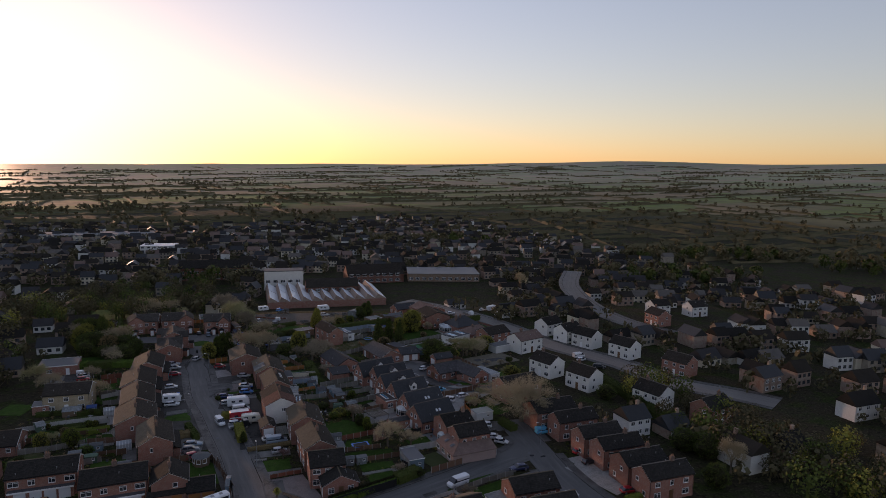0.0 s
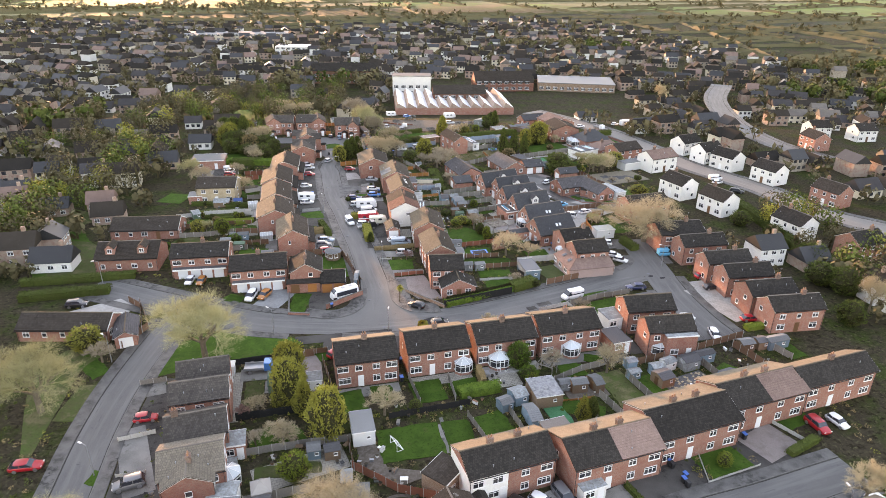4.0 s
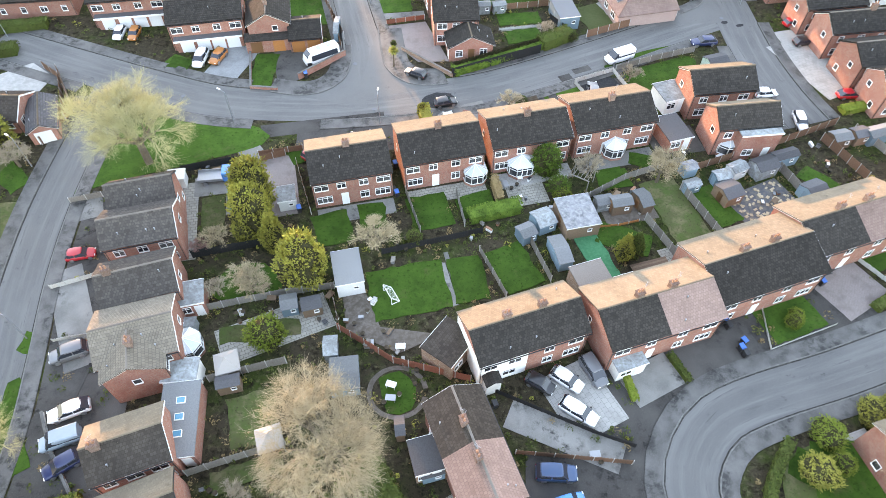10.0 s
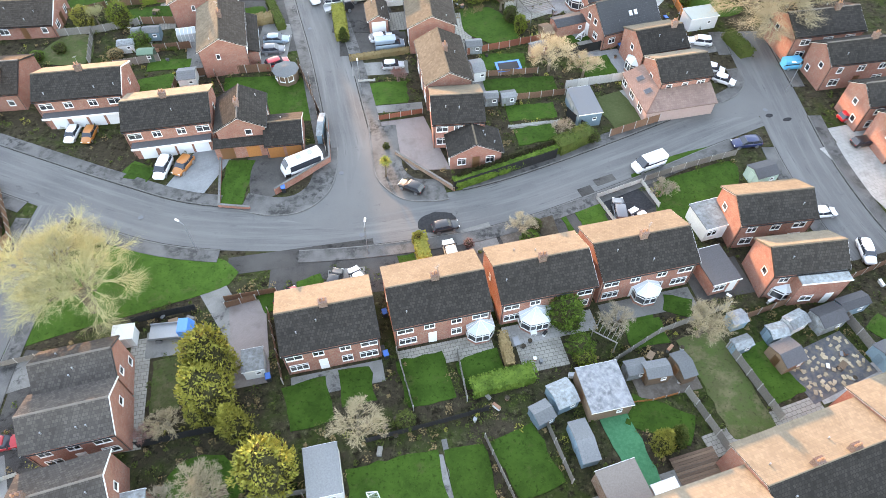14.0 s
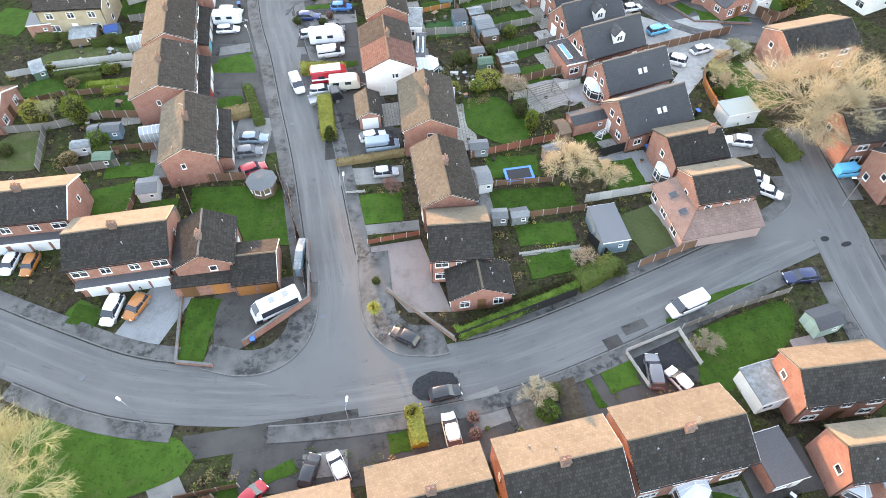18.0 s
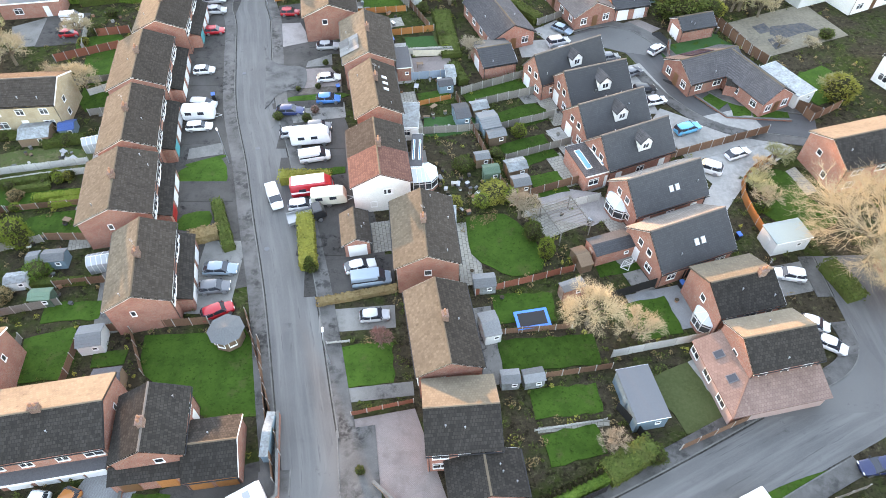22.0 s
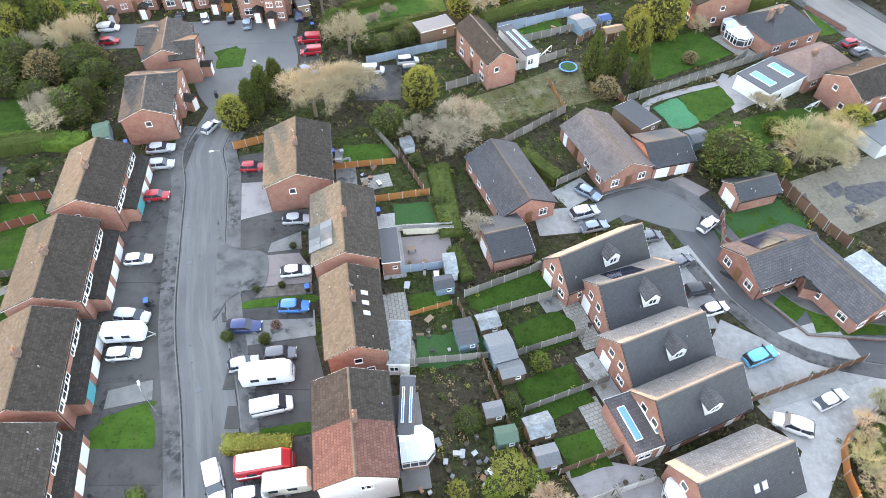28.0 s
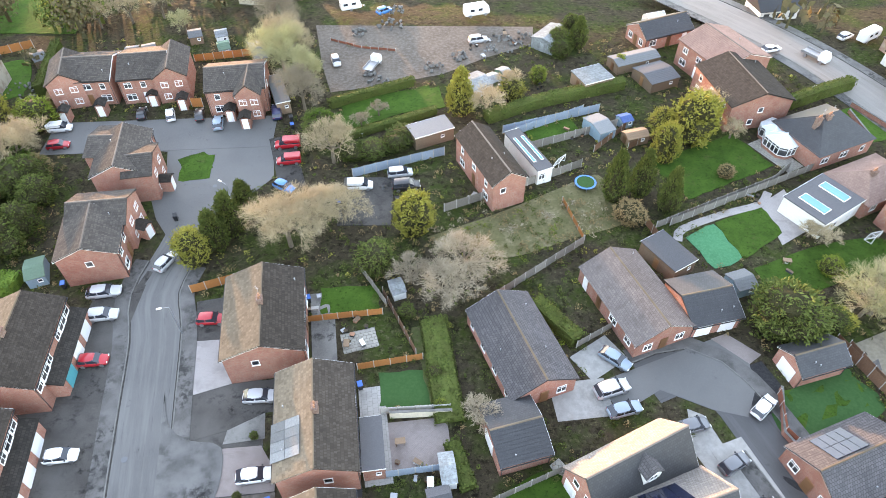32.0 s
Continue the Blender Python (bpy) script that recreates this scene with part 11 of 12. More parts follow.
evergreen(-23.6, 34.6, 8.0, 4.8, 'leaf_gold', 'tall', 5, 'tall yellow-green conifer in a row of four')
evergreen(-20.6, 32.0, 6.2, 3.8, 'leaf_gold', 'cone', 6)
evergreen(-16.2, 27.2, 8.2, 5.0, 'leaf_gold', 'tall', 9, 'tall golden conifer beside a white shed')
bare_tree(-23.4, 26.6, 2.6, 1.7, 'twig_tan', 6, 'low straw-coloured fan of dry stems on the lawn')
lawn(-9.3, 37.6, 14.0, 3.6, 4.2)
paving(1.15, 28.4, 14.4, 0.55, 7.4, mat='concrete', name='garden_path')
paving(10.9, 41.9, 14.5, 5.2, 3.6, mat='slabs', name='patio')
paving(23.9, 39.4, 15.0, 7.0, 4.0, mat='gravel')
hedge([(3.2, 37.4), (9.6, 39.4)], h=1.4, w=2.0, mat='leaf_green', label='broad clipped green garden hedge')
hedge([(6.5, 43.6), (7.2, 40.2)], h=1.6, w=1.0, mat='leaf_tan', label='thin brown beech hedge beside a patio')
evergreen(13.5, 46.0, 4.4, 3.8, 'leaf_green', 'tall', 2, 'tall leafy green shrub by the conservatory', 'shrub')
shrub(15.0, 42.4, 2.4, 3.0, 'leaf_green', 4)
bare_tree(19.2, 45.2, 4.2, 0.9, 'twig_grey', 7)
shed(16.7, 37.2, 14.0, 4.6, 5.2, 2.4, mat='shed_wood', roof='old_tin', flat=True, label='rambling workshop with a patched tin roof')
shed(20.6, 40.0, 14.0, 2.4, 1.8, 1.8, mat='sheet_metal', roof='felt_grey')
lawn(19.4, 30.6, 18.4, 3.0, 9.4, mat='green_felt')
# strip of orange netting, built as a low board fence
fence([(19.7, 36.4), (22.2, 36.8), (25.0, 37.6)], mat='fence_orange', h=0.5)
evergreen(21.9, 31.6, 4.4, 2.6, 'leaf_gold', 'cone', 3, 'dark cone-shaped yew with golden tips')
evergreen(23.4, 32.2, 4.0, 2.6, 'leaf_conifer', 'cone', 4)
deck(25.6, 29.6, 18.0, 4.8, 3.6)
extension(17.6, 26.4, 20.0, 4.2, 5.6, 2.6, roof='felt_brown', mat='brown_brick', label='flat-roofed brown brick rear extension')
extension(21.4, 26.9, 20.0, 2.6, 1.8, 2.2, roof='white_panel', mat='render_white', label='small white glazed rear porch')
lawn(30.3, 39.2, 18.0, 5.0, 12.0, wild=1)
shed(32.9, 46.4, 20.0, 2.0, 1.8, 1.9, mat='shed_blue', roof='old_tin')

# gardens at the corner of the main road and the east road
lawn_poly([(24.6, 69.5), (31.2, 73.4), (40.0, 76.2), (40.6, 75.3), (32.0, 72.2), (25.4, 69.0)])
fence([(26.2, 68.3), (32.0, 70.8), (39.6, 73.6)], mat='fence_grey', h=1.2)
lawn_poly([(27.8, 68.2), (33.0, 70.4), (39.0, 72.4), (38.6, 67.8), (35.2, 65.0), (32.4, 62.8), (29.5, 60.6), (27.0, 61.6)])
shed(41.7, 69.2, 20.0, 3.4, 2.8, 2.4, mat='shed_mint', roof='felt_dark')
paving(40.2, 66.2, 15.0, 4.0, 3.2, mat='pink_block', name='patio')
bare_tree(9.1, 59.4, 2.6, 1.4, 'twig_tan', 3, 'pale arching pampas grass clump')
shrub(10.3, 57.6, 1.5, 2.4, 'leaf_green', 2)
shrub(11.0, 59.9, 1.4, 1.8, 'leaf_hedge', 3)
paving(8.4, 58.0, 22.0, 3.2, 4.6, mat='gravel')
soil_bed([(11.3, 61.2), (13.4, 62.0), (14.5, 56.9), (12.3, 56.2)])
shrub(2.6, 56.8, 1.1, 1.3, 'leaf_red', 1)
shrub(2.9, 55.1, 1.1, 1.3, 'leaf_red', 2)
car(0.4, 55.4, 105.0, 'hatch', 'cream')

# plots round the east close
for bx, by, bh, bs in ((39.5, 113.0, 2.8, 1), (40.3, 111.2, 3.0, 2), (39.9, 115.0, 2.4, 3), (41.7, 117.3, 2.6, 0), (43.9, 119.4, 3.0, 1)):
    bare_tree(bx, by, bh, 1.35, 'twig_green' if bs % 2 else 'twig_tan', bs, 'arching golden-brown winter shrub behind an orange fence')
shrub(39.7, 110.0, 1.2, 1.8, 'leaf_green', 2)
hedge([(44.8, 100.6), (46.6, 95.6)], h=1.6, w=2.0, mat='leaf_hedge')
paving(39.9, 98.7, 14.0, 8.0, 4.4, mat='concrete')
bare_tree(49.2, 159.6, 7.0, 1.35, 'twig_green', 5, 'broad golden-twigged willow by the empty plot')
bare_tree(54.0, 162.6, 6.0, 1.2, 'twig_green', 6, 'golden-twigged willow by the empty plot')
evergreen(36.9, 157.4, 6.6, 7.5, 'leaf_conifer', 'ball', 5, 'broad dark green holm oak beside the garage')
shrub(44.6, 157.6, 2.6, 3.4, 'leaf_gold', 4)

# long gardens west of the street
lawn_poly([(-68.6, 112.6), (-67.5, 117.3), (-60.0, 119.6), (-53.2, 118.6), (-53.4, 115.2), (-60.0, 114.4)], 'lawn_wild')
lawn_poly([(-68.0, 106.4), (-67.0, 110.2), (-60.9, 111.2), (-60.8, 107.2)])
lawn_poly([(-57.6, 102.4), (-56.6, 105.9), (-49.0, 107.4), (-48.8, 103.2)])
lawn_poly([(-67.6, 91.2), (-65.0, 97.8), (-60.2, 98.6), (-58.4, 91.4)], 'lawn_wild')
lawn_poly([(-63.0, 145.0), (-57.4, 146.6), (-56.6, 143.4), (-61.2, 141.6)])
lawn_poly([(-62.4, 137.8), (-57.9, 139.8), (-56.6, 135.8), (-60.4, 134.6)])
lawn_poly([(-60.5, 131.9), (-56.4, 133.2), (-55.4, 130.0), (-58.7, 128.8)])
lawn_poly([(-81.0, 169.5), (-71.9, 172.5), (-68.9, 165.3), (-77.5, 164.2)])
hedge([(-75.0, 160.2), (-66.0, 160.8), (-57.5, 160.6)], h=2.0, w=2.8, mat='leaf_green', label='broad clipped laurel hedge between gardens')
fence([(-71.0, 103.2), (-65.0, 104.6), (-60.2, 106.8)], mat='fence_brown', h=1.3)
fence([(-66.0, 98.4), (-60.0, 99.3), (-53.0, 101.9)], mat='fence_grey', h=1.4)
fence([(-60.0, 99.3), (-57.6, 91.0)], mat='fence_grey', h=1.4)
fence([(-71.0, 111.2), (-64.4, 113.5)], mat='fence_pale', h=1.2)
shed(-52.7, 95.0, 12.0, 2.6, 1.8, 1.9, mat='shed_white', roof='sheet_metal')
shrub(-51.0, 96.6, 2.0, 3.2, 'leaf_green', 2)
shrub(-53.8, 92.8, 1.6, 2.4, 'leaf_tan', 3)
shrub(-63.4, 94.2, 1.6, 2.2, 'leaf_hedge', 1)
shrub(-66.2, 92.0, 1.6, 2.2, 'leaf_green', 5)
clutter(-50.6, 95.2, 2.4, 9, 61)
clutter(-52.0, 104.6, 1.4, 5, 62)

# court at the head of the street
paving_poly([(-58.0, 189.6), (-57.6, 196.4), (-32.4, 196.8), (-29.4, 183.0), (-33.4, 177.0), (-36.4, 170.2), (-39.8, 168.0), (-44.2, 173.6), (-46.8, 178.6), (-45.6, 182.4), (-47.4, 188.6)], 'asphalt')
lawn_poly([(-43.6, 181.8), (-44.0, 185.2), (-41.0, 188.2), (-39.8, 186.0), (-42.0, 181.9)], 'lawn_grass')
evergreen(-36.2, 166.0, 5.2, 4.2, 'leaf_gold', 'tall', 4, 'rounded gold-green conifer at the road bend')
evergreen(-33.9, 168.4, 6.4, 4.6, 'leaf_conifer', 'cone', 3)
evergreen(-32.6, 171.6, 6.8, 4.8, 'leaf_conifer', 'cone', 4)
evergreen(-31.2, 174.6, 6.2, 4.4, 'leaf_conifer', 'cone', 5)
bare_tree(-20.8, 171.4, 8.6, 1.0, 'twig_tan', 7)
evergreen(-23.4, 193.2, 4.6, 4.4, 'leaf_green', 'ball', 7, 'leafy green laurel by the red vans')

# forecourts and lawns of the close
paving_poly([(24.0, 145.9), (25.6, 145.2), (28.5, 137.3), (29.9, 129.8), (25.9, 129.7), (26.7, 134.4), (23.6, 140.9)], 'pale_concrete')
paving_poly([(14.6, 148.9), (30.9, 156.1), (32.5, 151.9), (32.0, 148.2), (30.4, 145.1), (26.7, 145.9), (21.5, 148.2), (16.7, 145.1)], 'asphalt')
paving_poly([(28.9, 155.3), (30.9, 156.1), (34.2, 153.2), (32.5, 151.9)], 'pink_block')
lawn_poly([(33.0, 145.5), (36.2, 148.6), (42.7, 152.0), (44.1, 150.1), (45.8, 146.6), (37.3, 142.1), (33.8, 142.6)], 'turf')

# verges and lawns of the west road
lawn_poly([(-57.9, 48.5), (-60.5, 43.0), (-58.9, 32.7), (-56.7, 19.9), (-58.9, 22.8), (-66.8, 38.8), (-66.0, 48.2)], 'lawn_wild')
lawn_poly([(-94.7, 95.0), (-84.1, 93.8), (-76.2, 78.2), (-85.0, 75.4)], 'lawn_wild')
paving_poly([(-73.1, 61.6), (-65.5, 67.3), (-61.0, 64.1), (-61.8, 60.6), (-67.8, 58.7)], 'pale_concrete')

paving_poly([(9.9, 112.4), (15.0, 113.2), (19.0, 112.6), (20.0, 108.4), (17.2, 106.6), (12.3, 107.5)], 'pale_block')
# paths and patios of the gardens behind the crescent
arc = [math.radians(10 + 340 * k / 24) for k in range(25)]
paving_poly([(-4.5 + 3.3 * math.cos(a), 13.3 + 3.1 * math.sin(a)) for a in arc] + [(-4.5 + 2.75 * math.cos(a), 13.3 + 2.6 * math.sin(a)) for a in arc[::-1]], 'gravel')
paving_poly([(-12.2, 27.6), (-9.0, 25.6), (-7.0, 21.2), (0.0, 20.4), (-4.6, 17.9), (-10.8, 20.6)], 'gravel')
paving_poly([(-35.0, 41.4), (-33.2, 41.6), (-31.5, 31.0), (-32.6, 30.9)], 'pale_slab')
paving_poly([(-0.5, 30.4), (0.2, 30.4), (1.9, 24.4), (1.2, 24.1)], 'concrete')

# corner garden inside the bend
lawn_poly([(34.6, 7.2), (41.0, 9.2), (45.1, 3.4), (40.9, 0.3), (34.2, -0.8), (33.8, 4.3)], 'lawn_wild')

# contractor's yard beyond the court
paving_poly([(-30.6, 228.8), (-27.0, 214.0), (-24.2, 205.6), (-20.0, 206.6), (-11.3, 209.4), (-4.9, 211.8), (3.0, 217.6), (12.0, 222.6), (12.4, 229.2)], 'gravel')
for rx, ry, rr, rh in ((-21.5, 226.0, 1.6, 0.5), (-6.5, 214.0, 1.8, 0.5), (-2.0, 217.5, 1.6, 0.6), (-18.0, 211.5, 1.2, 0.4)):
    rubble(rx, ry, rr, rh)
car(-17.6, 213.6, 70.0, 'truck', 'white')
shed(-47.6, 222.6, 22.0, 2.4, 3.2, 2.1, mat='shed_white', roof='sheet_metal')
shed(-52.6, 222.4, 22.0, 2.6, 3.4, 2.1, mat='shed_wood', roof='felt_grey')
hedge([(-72.0, 206.0), (-70.4, 199.6)], h=2.0, w=1.6, mat='leaf_tan', label='tall brown beech hedge beside the end house')

# ---------------------------------------------------------------- the town and the country beyond


def sawtooth_factory(x, y, rot, L, W, h):
    f = thing("factory", x, y, rot, "long factory with white saw-tooth roof bays", "factory", z=-6.0)
    bm = bmesh.new()
    box(bm, -L / 2, L / 2, -W / 2, W / 2, -0.1, h)
    uv_walls(bm)
    part("wall", bm, "red_brick", f)
    n = int(L / 5.2)
    for row in range(2):
        y0, y1 = -W / 2 + row * W / 2, -W / 2 + (row + 1) * W / 2 - 0.6
        for i in range(n):
            a, b = -L / 2 + L * i / n, -L / 2 + L * (i + 1) / n

            def build(w=L / n, d=y1 - y0):
                bm = bmesh.new()
                v = [bm.verts.new(p) for p in ((0, 0, 0), (w, 0, 0), (w * 0.2, 0, 2.6), (0, d, 0), (w, d, 0), (w * 0.2, d, 2.6))]
                for q in ((0, 1, 2), (5, 4, 3), (0, 2, 5, 3), (2, 1, 4, 5), (1, 0, 3, 4)):
                    bm.faces.new([v[k] for k in q])
                bmesh.ops.recalc_face_normals(bm, faces=bm.faces[:])
                bm.normal_update()
                for fc in bm.faces:
                    fc.material_index = 1 if len(fc.verts) == 3 or abs(fc.normal.x) > 0.8 else 0
                return mesh_of(bm, "roof_bay", ["white_panel", "red_brick"])
            part("roof_bay", shared(("bay", L, W), build), None, f, "", pose(a, y0, h))
    return f


def block(x, y, rot, L, W, h, mat="brown_brick", roof="felt_grey", label="long flat-roofed industrial building"):
    b = thing("industrial_building", x, y, rot, label, "building", z=-6.0)
    bm = bmesh.new()
    box(bm, -L / 2, L / 2, -W / 2, W / 2, -0.1, h)
    uv_walls(bm)
    part("wall", bm, mat, b)
    if "tile" in roof:
        part("gable", gable_walls(L, W, h + 0.05, h + W * 0.33), mat, b)
        for sgn in (-1, 1):
            part("roof_slope", roof_slab(L + 0.4, W / 2 + 0.3, W * 0.34, sgn), roof, b, "", pose(0, 0, h))
    else:
        bm = bmesh.new()
        box(bm, -L / 2 - 0.2, L / 2 + 0.2, -W / 2 - 0.2, W / 2 + 0.2, h, h + 0.35)
        part("roof", bm, roof, b)
    for i in range(int(L / 4)):
        for z in ([1.0] if h < 5 else [1.0, 4.2]):
            add_window(b, 2.4, 1.6, pose(-L / 2 + 2 + i * 4, -W / 2, z))
    return b


sawtooth_factory(2.0, 287.0, 6.0, 58.0, 40.0, 3.4)
block(6.0, 292.0, 6.0, 27.0, 11.0, 6.5, "red_brick", "brown_tile", "tall brown brick hall among the factory roofs")
block(-20.0, 318.0, 4.0, 21.0, 10.0, 10.5, "render_white", "felt_grey", "white three-storey factory office block")
block(76.0, 345.0, -6.0, 44.0, 26.0, 4.5, "brown_brick", "lead", "wide shed with a blue-grey metal roof")
block(32.0, 338.0, 8.0, 34.0, 16.0, 5.0, "red_brick", "brown_tile", "long brick works building with tiled roof")
block(-62.0, 352.0, 5.0, 40.0, 12.0, 7.5, "red_brick", "dark_tile", "large red brick mill building")
block(-190.0, 560.0, 10.0, 90.0, 30.0, 5.0, "render_cream", "felt_grey", "long pale warehouse on the town edge")
block(-120.0, 470.0, 0.0, 24.0, 16.0, 6.0, "render_white", "white_panel", "white roofed store building")
for hx, hy, hr in ((70, 137, 118), (77, 124, 118), (88, 185, 30), (96, 166, 120), (104, 152, 118), (150, 212, 10), (166, 208, 10), (140, 194, 100), (113, 132, 118), (90, 107, 115), (100, 95, 20), (92, 174.5, 28)):
    house(hx, hy, hr, 9.0, 7.2, 4.6, 6.9, side="plain", wall="render_white" if hx not in (100, 140, 113) else "red_brick", tile="brown_tile" if hx % 2 else "dark_tile", chim=(2.0,))

FAR_WALLS = ["red_brick", "brown_brick", "render_white", "render_cream", "buff_brick"]
FAR_ROOFS = ["dark_tile", "brown_tile", "slate", "grey_tile", "pink_tile", "pale_tile"]


def far_house_arrays(rnd, x, y, z, rot, L, D, ze, zr):
    c, s = math.cos(rot), math.sin(rot)
    P_ = lambda a, b, h: (x + a * c - b * s, y + a * s + b * c, z + h)
    l, d = L / 2, D / 2
    wv = [P_(-l, -d, 0), P_(l, -d, 0), P_(l, d, 0), P_(-l, d, 0), P_(-l, -d, ze), P_(l, -d, ze), P_(l, d, ze), P_(-l, d, ze), P_(-l, 0, zr - 0.05), P_(l, 0, zr - 0.05)]
    wf = [(0, 1, 5, 4), (2, 3, 7, 6), (1, 2, 6, 9, 5), (3, 0, 4, 8, 7)]
    e, o = 0.3, 0.35
    rv = [P_(-l - e, -d - o, ze - 0.2), P_(l + e, -d - o, ze - 0.2), P_(l + e, 0, zr), P_(-l - e, 0, zr), P_(l + e, d + o, ze - 0.2), P_(-l - e, d + o, ze - 0.2)]
    rf = [(0, 1, 2, 3), (3, 2, 4, 5), (0, 3, 5), (1, 4, 2)]
    return wv, wf, rv, rf


def far_windows(rnd, x, y, z, rot, L, D, ze, V, F):
    c, s = math.cos(rot), math.sin(rot)
    for row in ([0.8] if ze < 3.2 else [0.8, 3.0]):
        for i in range(3):
            a = -L / 2 + L * (i + 0.5) / 3
            k = len(V)
            for aa, hh in ((a - 0.6, row), (a + 0.6, row), (a + 0.6, row + 1.1), (a - 0.6, row + 1.1)):
                b = -D / 2 - 0.04
                V.append((x + aa * c - b * s, y + aa * s + b * c, z + hh))
            F.append((k, k + 1, k + 2, k + 3))


def town():
    rnd = random.Random(7)
    spots = []
    for i in range(-42, 58):
        for j in range(0, 62):
            bend = 0.25 * math.sin(i * 0.37) + 0.12 * math.sin(j * 0.21)
            x = 40 + i * 13.0 + 14 * math.sin(j * 0.45) + rnd.uniform(-2.5, 2.5)
            y = 60 + j * 12.6 + (5 if j % 2 else -3) + 13 * math.sin(i * 0.33) + rnd.uniform(-1.5, 1.5)
            if j % 2 == 0 and rnd.random() < 0.08:
                continue
            if -84 < x < 74 and y < 236:
                continue
            d = math.hypot(x + 5, y + 50)
            ang = math.degrees(math.atan2(x, y + 50))
            if abs(ang) > 50 or d < 90:
                continue
            edge = 760 + 60 * math.sin(ang * 0.15) - max(0, ang - 8) * 9.5
            if d > edge + rnd.uniform(-60, 40) or rnd.random() < 0.2:
                continue
            if x > 60 and y < 240 and ang > 24 and rnd.random() < 0.35:
                continue
            if -150 < x < -40 and 205 < y < 330 and rnd.random() < 0.75:
                continue
            q = Vector((x, y, 0))
            if near_road(q, None, 5.0) or (-34 < x < 100 and 240 < y < 362) or any(abs(x - a) < 11 and abs(y - b) < 11 for a, b in BUILT):
                continue
            spots.append((d, x, y, bend + (1.57 if rnd.random() < 0.22 else 0.0)))
    spots.sort()
    joined = {m: ([], []) for m in FAR_WALLS + FAR_ROOFS + ["pane_glass"]}
    trees = []
    for n, (d, x, y, rot) in enumerate(spots):
        L, D = rnd.uniform(5.8, 9.5), rnd.uniform(5.4, 6.8)
        low = rnd.random() < 0.3
        ze = 2.6 if low else rnd.uniform(4.3, 4.9)
        zr = ze + rnd.uniform(1.9, 2.9)
        wm = rnd.choices(FAR_WALLS, [6, 4, 2.4, 1.0, 1])[0]
        rm = rnd.choices(FAR_ROOFS, [4, 4, 3, 1.5, 1, 1])[0]
        z = ground_height(x, y)
        wv, wf, rv, rf = far_house_arrays(rnd, x, y, z, rot, L, D, ze, zr)
        if n < 32:
            h = thing("house", x, y, math.degrees(rot), f"{'single' if low else 'two'}-storey {WALL_WORDS[wm]} house with {TILE_WORDS[rm]} roof", "house", "houses of the town", z=z)
            inv = pose(x, y, z, 0, 0, math.degrees(rot)).inverted()
            loc = lambda vs: [tuple(inv @ Vector(v)) for v in vs]
            part("wall", from_arrays("wall", loc(wv), wf, wm), None, h)
            part("roof", from_arrays("roof", loc(rv), rf, rm), None, h)
            bm = bmesh.new()
            box(bm, -0.4, 0.4, -0.3, 0.3, -0.6, 1.0)
            part("chimney", shared("farchim", lambda: mesh_of(bm, "chimney", "red_brick")), None, h, "", pose(L * 0.25, 0.2, zr))
            def pair():
                fr, pa, si = window_mesh(1.2, 1.1)
                bm = bmesh.new()
                bm.from_mesh(fr)
                k = len(bm.faces)
                bm.from_mesh(pa)
                bm.faces.ensure_lookup_table()
                for fc in bm.faces[k:]:
                    fc.material_index = 1
                return mesh_of(bm, "window", ["upvc", "pane_glass"])
            for row in ([0.8] if low else [0.8, 3.0]):
                for i in range(3):
                    part("window", shared("farwin", pair), None, h, "", pose(-L / 2 + L * (i + 0.5) / 3, -D / 2 - 0.01, row))
        else:
            for (vs, fs), m in (((wv, wf), wm), ((rv, rf), rm)):
                V, F = joined[m]
                k = len(V)
                V.extend(vs)
                F.extend(tuple(i + k for i in f) for f in fs)
            if d < 520:
                far_windows(rnd, x, y, z, rot, L, D, ze, *joined["pane_glass"])
        for _ in range(4 if d < 450 else 2):
            if rnd.random() < 0.8:
                trees.append((x + rnd.uniform(-9, 9), y + rnd.choice([-1, 1]) * rnd.uniform(5.5, 10), rnd.uniform(2.5, 7.5)))
    words = {"red_brick": "far red brick house walls", "brown_brick": "far brown brick house walls", "render_white": "far white rendered house walls", "render_cream": "far cream rendered house walls", "buff_brick": "far buff brick house walls", "pane_glass": "windows of the far houses"}
    for m, (V, F) in joined.items():
        if V:
            tagged(new("far_houses", from_arrays("far_houses", V, F, m)), words.get(m, f"far {TILE_WORDS.get(m, 'tiled')} house roofs"), "houses", kind="stuff")
    return trees


